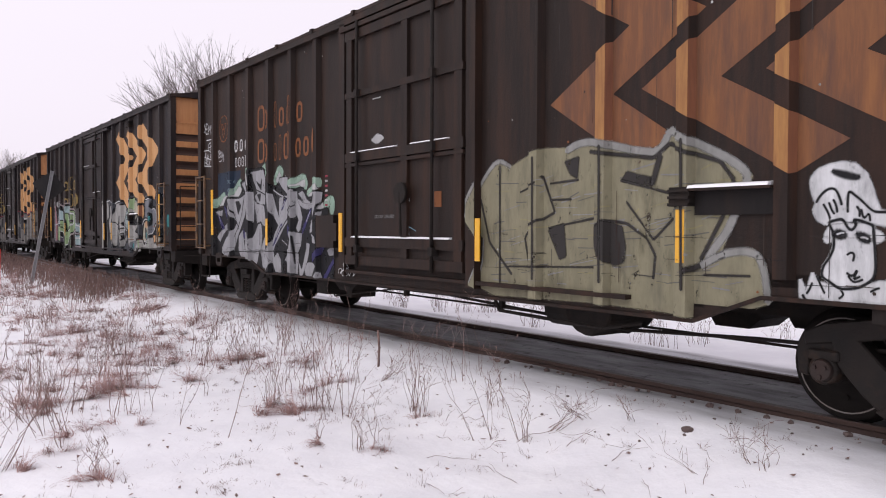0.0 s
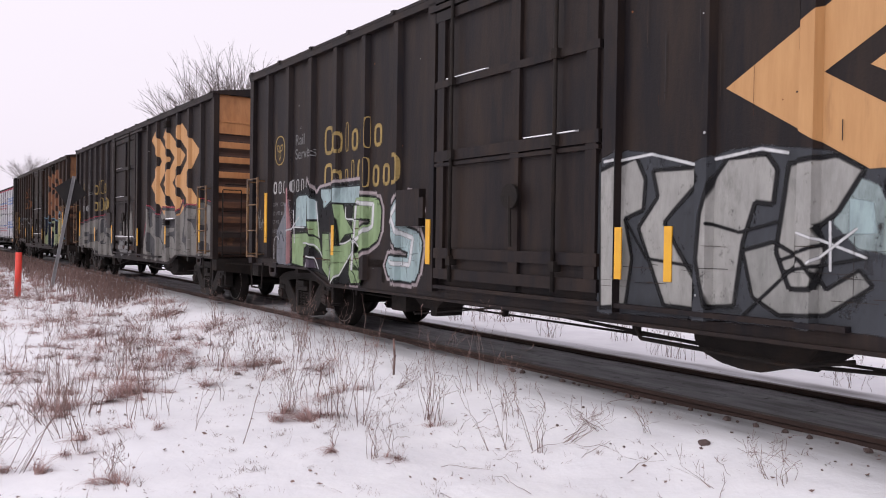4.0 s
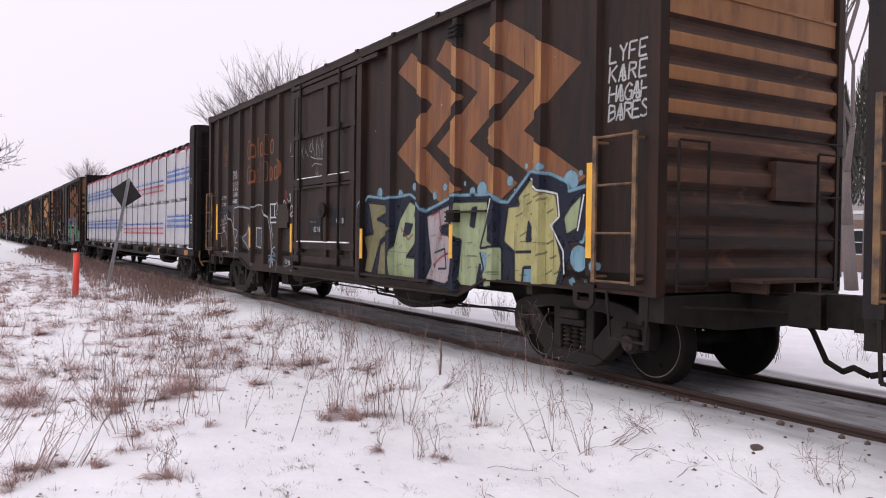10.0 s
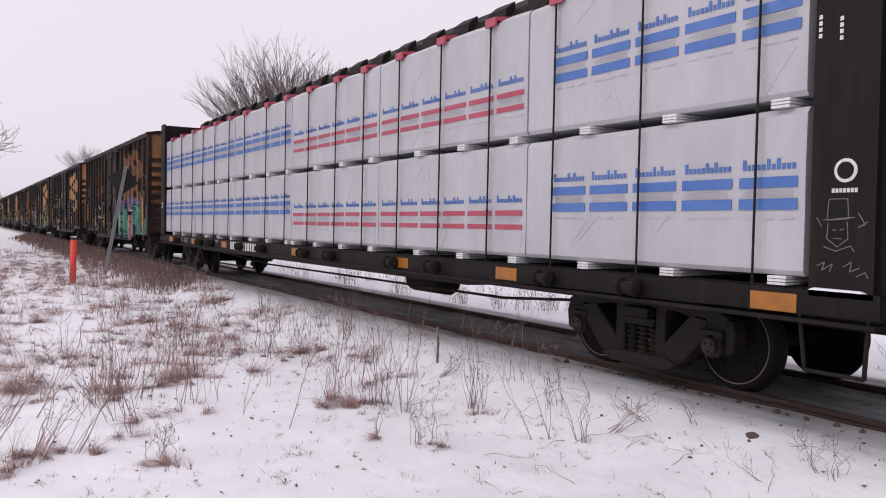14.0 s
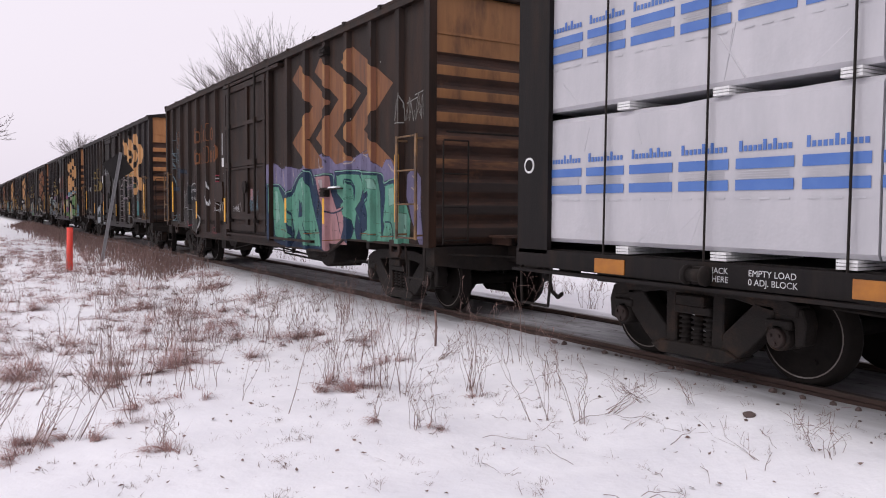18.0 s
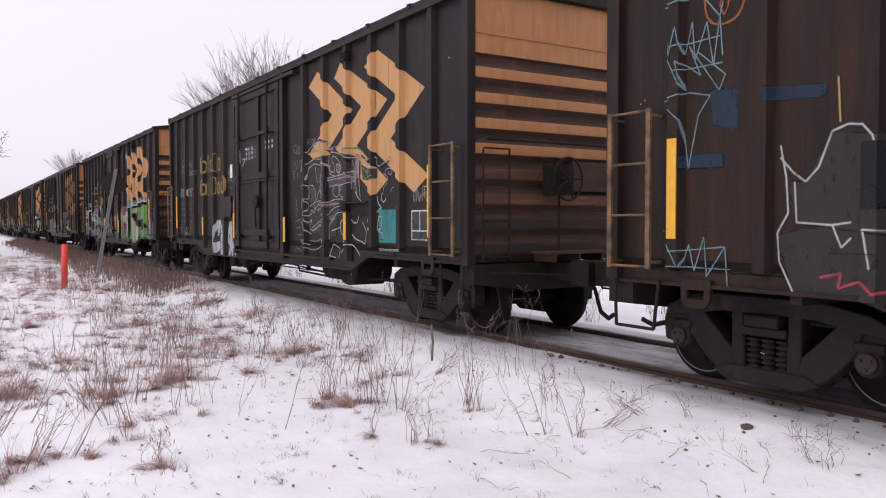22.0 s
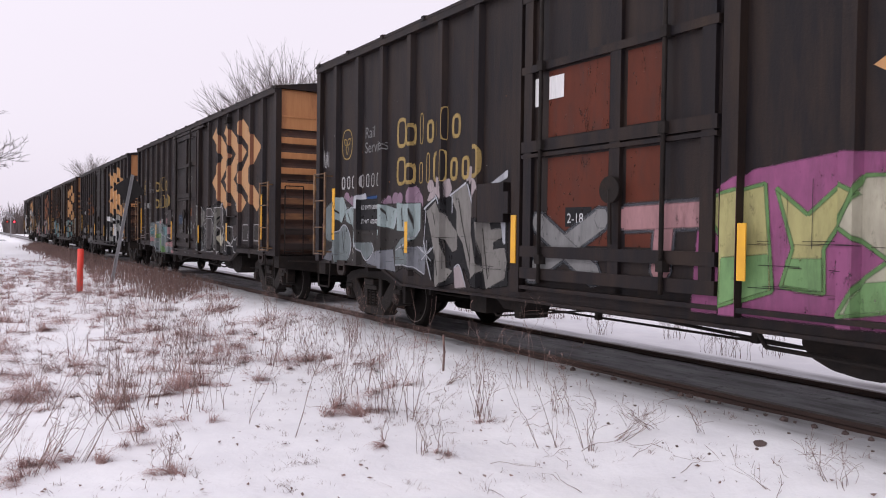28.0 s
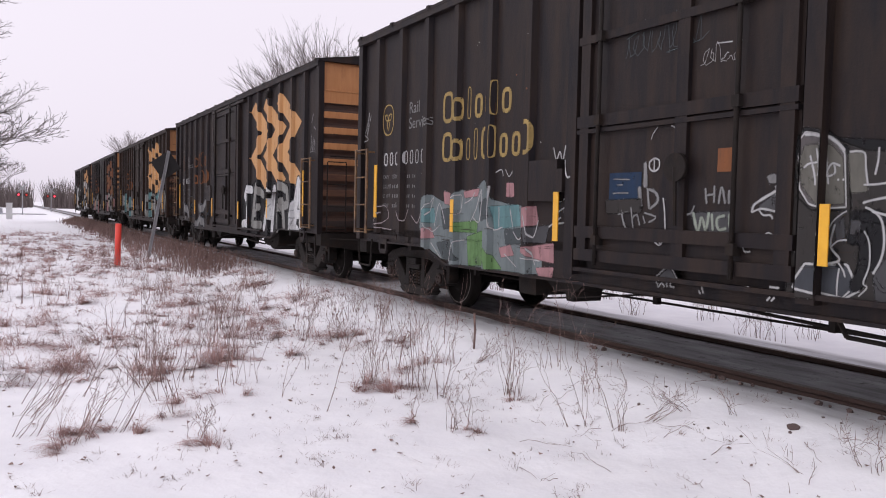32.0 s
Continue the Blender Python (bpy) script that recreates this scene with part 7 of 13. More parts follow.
rimmed(P, ((1.23, 1.81), (1.04, 1.94), (1.11, 1.57), (1.29, 1.5), (1.34, 1.69)), "lime_pale", "navy_ink", 0.045)
P.stroke(((1.9, 2.13), (1.71, 1.99), (1.44, 1.94), (1.4, 1.7), (1.54, 1.61), (1.33, 1.34), (1.31, 1.1)), 0.025, "white_spray", 5)
P.stroke(((1.02, 1.92), (1.11, 1.55)), 0.025, "white_spray", 5)
P.stroke(((4.46, 1.92), (4.39, 1.59)), 0.02, "white_spray", 5)
P.stroke(((2.57, 1.93), (2.69, 1.58)), 0.02, "white_spray", 5)
P.stroke(((2.03, 1.93), (1.91, 1.96)), 0.02, "ochre_grey", 4)
P.stroke(((1.97, 1.84), (1.86, 1.88)), 0.02, "ochre_grey", 4)
P.stroke(((1.89, 1.73), (1.78, 1.77)), 0.02, "ochre_grey", 4)
P.stroke(((1.71, 1.87), (1.6, 1.91)), 0.02, "ochre_grey", 4)
P.stroke(((1.61, 1.74), (1.5, 1.78)), 0.02, "ochre_grey", 4)
P.stroke(((2.08, 1.49), (1.96, 1.54)), 0.02, "ochre_grey", 4)
P.stroke(((1.6, 1.41), (1.49, 1.45)), 0.02, "ochre_grey", 4)
P.stroke(((1.55, 1.25), (1.44, 1.29)), 0.02, "ochre_grey", 4)
P.stroke(((1.7, 1.28), (1.59, 1.33)), 0.02, "ochre_grey", 4)
P.stroke(((2.17, 1.71), (2.04, 1.75)), 0.02, "ochre_grey", 4)
P.stroke(((1.76, 1.91), (1.65, 1.95)), 0.02, "ochre_grey", 4)
P.stroke(((1.47, 1.09), (1.37, 1.14)), 0.02, "ochre_grey", 4)
P.stroke(((1.62, 1.08), (1.51, 1.13)), 0.02, "ochre_grey", 4)
P.stroke(((5.8, 1.85), (5.63, 1.87)), 0.015, "pale", 4)
P.stroke(((5.55, 1.22), (5.39, 1.25)), 0.015, "pale", 4)
P.stroke(((4.99, 1.05), (4.85, 1.08)), 0.015, "pale", 4)
P.stroke(((4.04, 1.48), (3.92, 1.5)), 0.015, "pale", 4)
P.stroke(((3.16, 1.38), (3.06, 1.41)), 0.015, "pale", 4)
P.stroke(((2.61, 1.25), (2.53, 1.28)), 0.015, "pale", 4)
P.stroke(((3.16, 1.09), (3.06, 1.11)), 0.015, "pale", 4)
P.done("graffiti", c, "yellow, lime and pink graffiti letters with navy and pale blue rims")
for k in range(4):
    scrawl(c, ("LYFE", "KARE", "HAGAH", "BARES")[k], 0.69, (3.17, 2.98, 2.79, 2.61)[k], 0.155, "chalk", 0.026)
P = Paint()
P.fill(((10.76, 1.9), (10.62, 1.71), (10.52, 1.46), (10.46, 1.12), (10.36, 1.41), (10.45, 1.58), (10.53, 1.77)), "slate", 1)
P.fill(((11.43, 1.61), (11.1, 1.6), (11.11, 1.18), (11.43, 1.22)), "slate", 1)
P.fill(((13.08, 1.57), (12.54, 1.51), (12.54, 1.47), (12.8, 1.46), (12.95, 1.34), (13.03, 1.35)), "slate", 1)
P.fill(((12.54, 1.43), (12.05, 1.49), (11.99, 1.23), (12.39, 1.36)), "slate", 1)
P.fill(((13.37, 2.13), (12.58, 2.15), (11.79, 2.06), (12, 2.04), (13.09, 2.07), (13.22, 1.74)), "slate", 1)
P.fill(((14.18, 2.02), (13.56, 2.03), (13.54, 1.95), (14.18, 1.94)), "old_blue", 0)
P.stroke(((13.56, 2.02), (13.37, 1.86), (13.18, 1.69), (13.05, 1.4), (13.02, 1.11), (13.08, 0.92)), 0.032, "chalk", 3)
P.stroke(((13.11, 1.59), (13.09, 2.07), (12.58, 2.09), (12, 2.04), (11.81, 1.97), (11.89, 1.75), (12.05, 1.5), (12.42, 1.38)), 0.032, "chalk", 3)
P.stroke(((13.11, 1.59), (12.83, 1.56), (12.54, 1.52)), 0.032, "chalk", 3)
P.stroke(((12.54, 1.47), (12.8, 1.47), (12.95, 1.35), (12.95, 1.26), (12.76, 1.29), (12.62, 1.22), (12.6, 1.09), (12.76, 1.1), (12.96, 1.16)), 0.032, "chalk", 3)
P.stroke(((12.42, 1.36), (12.15, 1.26), (11.93, 1.12), (11.82, 0.96), (11.78, 0.78)), 0.032, "chalk", 3)
P.stroke(((11.99, 1.24), (12.01, 1.45), (11.94, 1.71), (11.79, 1.93), (11.64, 2.05), (11.4, 2.1), (11.17, 2.09), (10.92, 2.03), (10.76, 1.89), (10.64, 1.71), (10.54, 1.53), (10.49, 1.33), (10.46, 1.12), (10.55, 0.79)), 0.032, "chalk", 3)
P.stroke(((11.43, 1.61), (11.1, 1.6), (11.11, 1.18), (11.43, 1.22), (11.43, 1.61)), 0.032, "chalk", 3)
P.stroke(((10.53, 1.77), (10.47, 1.6), (10.36, 1.41)), 0.032, "chalk", 3)
P.stroke(((10.46, 0.95), (10.45, 1.12), (10.36, 1.2), (10.24, 1.22)), 0.032, "chalk", 3)
P.stroke(((10.51, 0.81), (10.41, 0.99), (10.37, 0.84)), 0.032, "chalk", 3)
P.stroke(((14.15, 1.44), (14.08, 1.15)), 0.02, "chalk", 3)
P.stroke(((14.22, 1.47), (13.79, 1.54), (13.57, 1.44), (13.56, 1.16)), 0.02, "chalk", 3)
P.stroke(((13.75, 1.52), (13.64, 1.24)), 0.02, "chalk", 3)
P.stroke(((14.15, 1.82), (14.03, 1.73), (14, 1.84), (13.89, 1.71), (13.84, 1.93), (13.67, 1.72), (14.17, 1.68)), 0.02, "chalk", 3)
P.stroke(((14.04, 1.62), (13.79, 1.64), (13.96, 1.52), (13.91, 1.68), (13.81, 1.53), (14.04, 1.62)), 0.02, "chalk", 3)
P.stroke(((10.65, 1.04), (10.22, 1.04)), 0.03, "sky_blue", 4)
P.stroke(((10.64, 0.92), (10.41, 0.99), (10.24, 0.95)), 0.03, "sky_blue", 4)
P.stroke(((10.63, 0.99), (10.41, 0.92)), 0.03, "sky_blue", 4)
P.stroke(((10.39, 1.13), (10.22, 1.06)), 0.03, "sky_blue", 4)
P.done("graffiti", c, "white outlined graffiti letters on brown paint")
patch(c, 10.55, 10.05, 1.7, 2.1, "white_spray", "stencil_panel", "white framed stencil panel", 5)
patch(c, 10.52, 10.30, 1.83, 2.07, "black_spray", "stencil_panel", "black stencil field", 6)
patch(c, 10.27, 10.09, 1.83, 2.07, "black_spray", "stencil_panel", "black stencil field", 6)
patch(c, 10.52, 10.09, 1.73, 1.80, "black_spray", "stencil_panel", "black stencil field", 6)
patch(c, 7.35, 6.75, 1.62, 1.92, "black_spray", "stencil_panel", "black stencil panel on the door", 1)
written(c, "02 18", 7.08, 1.67, 0.13, "white_spray", SHEET + 0.058)

P = Paint()
P.flow(((9.8, 2.09), (9.74, 2.14), (9.67, 2.08), (9.68, 2)), 0.028, "chalk", 2)
P.flow(((9.75, 1.9), (9.78, 1.76)), 0.028, "chalk", 2)
P.flow(((9.55, 1.89), (9.66, 1.92), (9.72, 1.82), (9.62, 1.76), (9.54, 1.87), (9.51, 1.75), (9.39, 1.78)), 0.032, "chalk", 2)
P.flow(((9.25, 2.15), (9.29, 1.96), (9.31, 1.76)), 0.032, "chalk", 2)
P.flow(((9.42, 1.93), (9.18, 1.97)), 0.028, "chalk", 2)
P.flow(((9.16, 1.85), (9, 1.92), (9.04, 2.01), (9.13, 2), (9.16, 1.88), (9.09, 1.81), (8.99, 1.84)), 0.032, "chalk", 2)
P.flow(((8.88, 2.17), (8.86, 2.05)), 0.026, "chalk", 2)
P.flow(((8.84, 1.98), (8.85, 1.86)), 0.03, "chalk", 2)
P.blob(8.85, 1.78, 0.022, "chalk", 2)
P.flow(((9.69, 1.69), (9.38, 1.66)), 0.022, "chalk", 2)
P.flow(((9.46, 2.26), (9.41, 2.17), (9.49, 2.11), (9.56, 2.16)), 0.026, "chalk", 2)
P.flow(((10.1, 2), (9.96, 2.11), (9.91, 1.99), (10.03, 1.89), (9.93, 1.87)), 0.024, "chalk", 2)
P.stroke(((9.15, 3.18), (9.15, 3.02)), 0.03, "chalk", 2)
P.stroke(((9.3, 2.97), (9.29, 2.8)), 0.024, "chalk", 2)
P.stroke(((9.25, 3.03), (9.24, 2.84)), 0.024, "chalk", 2)
P.stroke(((9.21, 2.79), (9.21, 2.6)), 0.026, "chalk", 2)
P.stroke(((9.32, 2.5), (9.23, 2.49)), 0.012, "chalk", 2)
P.stroke(((9.15, 2.94), (8.99, 2.94)), 0.01, "chalk", 2)
P.stroke(((9.13, 2.25), (9.13, 2.08)), 0.028, "chalk", 2)
P.flow(((9.25, 2.15), (9.28, 2)), 0.018, "gold", 3)
P.flow(((9.68, 1.01), (9.71, 0.85), (9.4, 0.9)), 0.022, "haze_blue", 2)
P.flow(((9.68, 1.01), (9.39, 0.93)), 0.022, "haze_blue", 2)
P.flow(((9.4, 0.8), (9.29, 0.78)), 0.022, "haze_blue", 2)
P.flow(((10.08, 0.96), (9.93, 0.91), (10, 0.75)), 0.022, "haze_blue", 2)
P.stroke(((9.67, 2.33), (9.65, 1.97)), 0.02, "rose", 1)
P.stroke(((9.62, 2.32), (9.59, 1.97)), 0.02, "rose", 1)
P.done("graffiti_tag", c, "white sprayed tag and paint dashes")
P = Paint()
P.flow(((8.73, 2.96), (8.68, 3.02), (8.64, 2.92)), 0.024, "grey", 2)
P.flow(((8.6, 3.1), (8.66, 2.98), (8.58, 2.86)), 0.024, "grey", 2)
P.flow(((8.49, 3.05), (8.51, 2.94)), 0.024, "grey", 2)
P.flow(((8.5, 3.01), (8.36, 2.87)), 0.024, "grey", 2)
P.flow(((8.31, 2.99), (8.24, 3.1), (8.17, 3.05), (8.21, 2.95), (8.3, 2.98)), 0.024, "grey", 2)
P.flow(((8.19, 3.2), (8.14, 3.04), (8.06, 2.86)), 0.024, "grey", 2)
P.flow(((7.95, 3.18), (7.97, 3.04), (7.98, 2.9), (7.91, 2.8), (7.84, 2.87), (7.89, 3.03), (7.96, 3.06), (7.99, 3.01)), 0.024, "grey", 2)
P.flow(((7.8, 3.17), (7.76, 3), (7.78, 2.86)), 0.024, "grey", 2)
P.flow(((7.68, 3.14), (7.75, 3), (7.62, 3.04)), 0.024, "grey", 2)
P.flow(((7.68, 3), (7.71, 2.91), (7.74, 2.81)), 0.02, "grey", 2)
P.flow(((7.55, 3.03), (7.58, 2.92), (7.54, 2.75)), 0.024, "grey", 2)
P.flow(((8.26, 2.87), (7.97, 2.81), (7.71, 2.79)), 0.03, "grey", 1)
P.flow(((8.19, 2.69), (8.02, 2.73), (7.73, 2.69)), 0.03, "grey", 1)
P.flow(((7.96, 2.67), (7.94, 2.54)), 0.026, "grey", 2)
P.flow(((8.01, 2.6), (7.96, 2.51), (7.89, 2.57)), 0.026, "grey", 2)
P.done("graffiti_tag", c, "faded grey sprayed scrawl on the door")
patch(c, 8.32, 7.52, 1.46, 1.77, "black_spray", "stencil_panel", "black stencil plate", 0)
written(c, "02 18", 8.06, 1.53, 0.13, "white_spray", SHEET + 0.062)
written(c, "DOORS LUB", 8.24, 1.69, 0.05, "grey", SHEET + 0.062)
patch(c, 9.4, 8.98, 0.88, 1.05, "black_spray", "stencil_panel", "black stencil plate", 0)
written(c, "02 18", 9.35, 0.91, 0.11, "white_spray", FACE + 0.03)
c = CARS[5]
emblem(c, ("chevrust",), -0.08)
livery(c, "rust_gold", False, lift=0.42)
P = Paint()
P.fill(((6.26, 2.31), (5.96, 2.32), (5.61, 2.2), (5.26, 2.24), (4.72, 2.16), (4.31, 2.22), (3.93, 2.35), (3.7, 2.39), (3.42, 2.32), (3.22, 2.34), (3.05, 2.19), (2.92, 2.36), (2.76, 2.31), (2.55, 2.22), (2.14, 2.31), (1.91, 2.35), (1.75, 2.28), (1.65, 2.13), (1.44, 2.05), (1.32, 2.17), (1.17, 2.17), (1.08, 2.07), (0.93, 2.16), (0.84, 1.97), (0.76, 0.85), (2.92, 0.78), (6.02, 0.8), (6.18, 1.25)), "purple", 0)
P.fill(((0.67, 1.94), (0.48, 2.02), (0.3, 1.88), (0.31, 1.44), (0.25, 1.13), (0.09, 0.89), (0.23, 0.86), (0.4, 1.08), (0.54, 1.31), (0.69, 1.64)), "purple", 0)
P.flow(((5.96, 2.26), (5.9, 1.93)), 0.03, "blush", 1)
P.flow(((5.56, 2.18), (5.48, 1.87)), 0.03, "blush", 1)
P.flow(((5.04, 2.17), (4.98, 2.01)), 0.03, "blush", 1)
P.flow(((3.83, 2.32), (3.75, 2.14), (3.53, 2.26)), 0.03, "blush", 1)
P.flow(((2.81, 2.28), (2.58, 2.17), (2.35, 2.25)), 0.03, "blush", 1)
P.flow(((2.06, 2.29), (1.86, 2.22), (1.83, 2.09)), 0.03, "blush", 1)
P.flow(((1.24, 2.11), (1.08, 2), (0.96, 2.1)), 0.03, "blush", 1)
P.flow(((0.54, 1.92), (0.41, 1.85), (0.45, 1.73), (0.56, 1.76)), 0.03, "blush", 1)
P.flow(((0.48, 1.57), (0.37, 1.49), (0.48, 1.39)), 0.03, "blush", 1)
P.fill(((6.25, 1.93), (5.73, 1.91), (5.23, 1.72), (4.9, 1.93), (4.6, 2.13), (4.16, 2.15), (3.94, 1.87), (4.01, 2.04), (3.22, 2.04), (3.06, 1.84), (3.15, 2.08), (2.2, 2.06), (2, 1.89), (2.17, 2.05), (1.44, 1.98), (1.37, 1.84), (1.22, 1.88), (0.96, 1.87), (0.87, 1.56), (0.74, 1.52), (0.63, 1.41), (0.62, 0.93), (2.3, 0.82), (3.25, 0.69), (5.66, 0.75), (6.22, 0.85)), "worn_blue", 1)
P.fill(((6.13, 1.87), (5.81, 1.86), (5.58, 1.64), (5.27, 1.26), (5.12, 0.93), (5.31, 0.83), (5.65, 0.86), (6.01, 0.94), (6.12, 1.45)), "mint", 2)
P.fill(((5.28, 1.58), (4.95, 1.76), (4.73, 1.98), (4.42, 2.06), (4.26, 1.88), (4.1, 1.53), (3.84, 1.11), (3.74, 0.82), (4.51, 0.81), (4.75, 1.09), (4.93, 0.86), (5.18, 1.22)), "mint", 2)
P.fill(((4.7, 1.61), (4.5, 1.34), (4.75, 1.3)), "worn_blue", 3)
P.fill(((5.07, 1.26), (4.93, 0.99), (5.02, 0.86)), "worn_blue", 3)
P.fill(((3.97, 2), (3.36, 2), (3.3, 1.73), (3.07, 1.44), (2.82, 1.48), (2.7, 1.57), (2.73, 1.29), (2.91, 0.97), (2.66, 0.89), (3.18, 0.68), (3.49, 0.78), (3.59, 1.03), (3.48, 1.28), (3.76, 1.61)), "pink", 2)
P.fill(((3.06, 1.99), (2.81, 2.01), (2.21, 1.98), (2.06, 1.81), (2.17, 1.59), (2.37, 1.46), (2.21, 1.3), (2.14, 1.06), (2.27, 0.93), (2.54, 0.92), (2.37, 1.14), (2.52, 1.33), (2.83, 1.37), (2.9, 1.52), (2.71, 1.59), (2.36, 1.67), (2.36, 1.82), (2.55, 1.91), (2.74, 1.83), (2.82, 1.6), (3.03, 1.72)), "mint", 2)
P.fill(((2.69, 1.79), (2.57, 1.88), (2.43, 1.78), (2.41, 1.64), (2.7, 1.6)), "mint", 2)
P.fill(((2.14, 1.98), (1.6, 1.95), (1.5, 1.69), (1.48, 1.3), (1.44, 0.98), (1.64, 0.88), (2.24, 0.91), (2.08, 1.08), (1.87, 1.16), (1.94, 1.44), (2.03, 1.59), (1.76, 1.66), (1.87, 1.77), (2.03, 1.7)), "mint", 2)
P.fill(((1.33, 1.79), (1.1, 1.82), (1, 1.77), (0.92, 1.57), (0.69, 1.5), (0.58, 1.31), (0.62, 0.99), (0.66, 0.81), (0.74, 0.72), (0.9, 0.73), (0.88, 0.89), (1.11, 0.93), (1.3, 1.1), (1.39, 1.3), (1.33, 1.58)), "mint", 2)
P.fill(((2.24, 0.91), (1.44, 0.98), (1.33, 1.25), (1.09, 0.93), (0.88, 0.89), (1.48, 0.88)), "mint", 2)
P.fill(((5.98, 1.79), (5.86, 1.78), (5.73, 1.26), (5.93, 1.16)), "mint_pale", 3)
P.fill(((4.64, 1.93), (4.48, 2.01), (4.33, 1.71), (4.49, 1.62)), "mint_pale", 3)
P.fill(((1.22, 1.75), (1.08, 1.76), (1.03, 1.54), (1.2, 1.51)), "mint_pale", 3)
P.fill(((0.87, 1.41), (0.69, 1.38), (0.69, 1.05), (0.87, 1.11)), "mint_pale", 3)
P.fill(((2, 1.91), (1.66, 1.9), (1.63, 1.76), (1.84, 1.8)), "mint_pale", 3)
P.fill(((3.84, 1.95), (3.5, 1.95), (3.47, 1.77), (3.72, 1.74)), "blush", 3)
P.flow(((6.2, 1.92), (5.76, 1.91), (5.25, 1.72), (4.85, 2), (4.48, 2.13), (4.16, 2.08), (4.05, 1.87)), 0.02, "mint_pale", 4)
P.flow(((4.01, 2.03), (3.26, 2.03), (3.16, 1.84)), 0.02, "mint_pale", 4)
P.flow(((3.12, 2.07), (2.21, 2.05), (2.14, 1.96)), 0.02, "mint_pale", 4)
P.flow(((2.14, 2.03), (1.46, 1.98), (1.37, 1.84), (1.17, 1.88), (0.96, 1.86), (0.87, 1.56)), 0.02, "mint_pale", 4)
P.flow(((2.71, 1.81), (2.55, 1.93), (2.36, 1.78), (2.39, 1.59)), 0.03, "worn_blue", 4)
P.flow(((1.87, 1.76), (1.76, 1.66), (2.01, 1.56), (2.12, 1.43), (1.87, 1.3)), 0.03, "worn_blue", 4)
P.flow(((4.61, 1.57), (4.42, 1.25), (4.19, 0.93)), 0.03, "worn_blue", 4)
P.flow(((5.3, 1.61), (5.09, 1.31), (4.97, 0.99)), 0.03, "worn_blue", 4)
P.flow(((3.58, 1.68), (3.37, 1.4), (2.91, 1.43), (2.65, 1.58)), 0.03, "worn_blue", 4)
P.flow(((1.33, 1.27), (1.13, 1.24), (1.09, 0.96)), 0.025, "worn_blue", 4)
P.flow(((3.07, 1.41), (2.91, 1.05)), 0.025, "worn_blue", 4)
P.fill(((2.29, 1.38), (2.12, 1.15), (2.13, 0.97), (2.27, 0.94), (2.36, 1.14)), "worn_blue", 4)
P.stroke(((5.65, 1.05), (5.19, 1.03)), 0.013, "rust_gold", 5)
P.stroke(((4.35, 1.01), (3.77, 1.04)), 0.013, "rust_gold", 5)
P.stroke(((2.15, 1.08), (1.61, 1.08)), 0.013, "rust_gold", 5)
P.stroke(((1.48, 1.05), (0.99, 1.07)), 0.013, "rust_gold", 5)
P.stroke(((3.59, 0.91), (2.76, 0.96)), 0.013, "rust_gold", 5)
P.done("graffiti", c, "mint, pink and purple graffiti letters with dark blue rims")
tag(c, 0.92, 2.62, 0.75, 0.45, "pale", 11, 0.02, 59)
written(c, "LD LMT157300", 12.60, 1.86, 0.12, "white_spray", SHEET + 0.01)
written(c, "LT WT   62700", 12.60, 1.66, 0.12, "white_spray", SHEET + 0.01)
patch(c, 12.62, 11.82, 1.56, 2.02, "black_spray", "stencil_panel", "black panel behind stencilled weights", 6)
P = Paint()
P.fill(((13.27, 1.37), (12.83, 1.45), (12.33, 1.38), (12.3, 1.06), (12.37, 0.86), (13.13, 0.94)), "smoke", 1)
P.fill(((12.31, 1.37), (11.72, 1.56), (11.58, 1.16), (11.7, 0.78), (12.32, 0.86)), "smoke", 1)
P.fill(((13.18, 1.77), (13.04, 1.76), (12.83, 2.11), (12.51, 2.06), (12.34, 2.06), (11.97, 2.06), (11.73, 1.81), (11.73, 1.56), (12.33, 1.38), (13.11, 1.47)), "smoke", 1)
P.stroke(((13.25, 2.05), (13.2, 1.81), (13.18, 1.54), (13.27, 1.39), (13.25, 1.17), (13.13, 0.94)), 0.017, "chalk", 3)
P.stroke(((13.25, 1.96), (13.14, 1.84), (13.04, 1.77), (12.94, 1.87), (12.84, 2.12), (12.72, 2.16), (12.58, 2.14), (12.51, 2.06), (12.49, 1.99)), 0.017, "chalk", 3)
P.stroke(((12.49, 1.99), (12.34, 2.06), (12.13, 2.1), (11.97, 2.06), (11.79, 1.94), (11.73, 1.81), (11.73, 1.56), (11.64, 1.38), (11.58, 1.16), (11.61, 0.94), (11.7, 0.78)), 0.017, "chalk", 3)
P.stroke(((13.13, 1.77), (13.11, 1.47), (12.83, 1.45), (12.69, 1.47)), 0.017, "chalk", 3)
P.stroke(((12.83, 1.45), (12.76, 1.29), (12.69, 1.36)), 0.017, "chalk", 3)
P.stroke(((12.57, 1.42), (12.52, 1.15)), 0.017, "chalk", 3)
P.stroke(((12.57, 1.42), (12.33, 1.4), (12.3, 1.2), (12.32, 0.99), (12.39, 0.85)), 0.017, "chalk", 3)
P.stroke(((10.87, 1.75), (10.77, 1.63), (10.73, 1.52), (10.69, 1.66), (10.62, 1.56)), 0.045, "white_spray", 3)
P.stroke(((10.77, 2.12), (10.74, 1.96), (10.71, 1.9)), 0.03, "white_spray", 3)
P.stroke(((12.8, 2.5), (12.78, 2.18)), 0.018, "gold", 3)
P.stroke(((12.92, 1.07), (12.76, 1.11), (12.78, 1), (12.59, 1.07), (12.5, 0.98), (12.37, 1.02)), 0.03, "rose", 3)
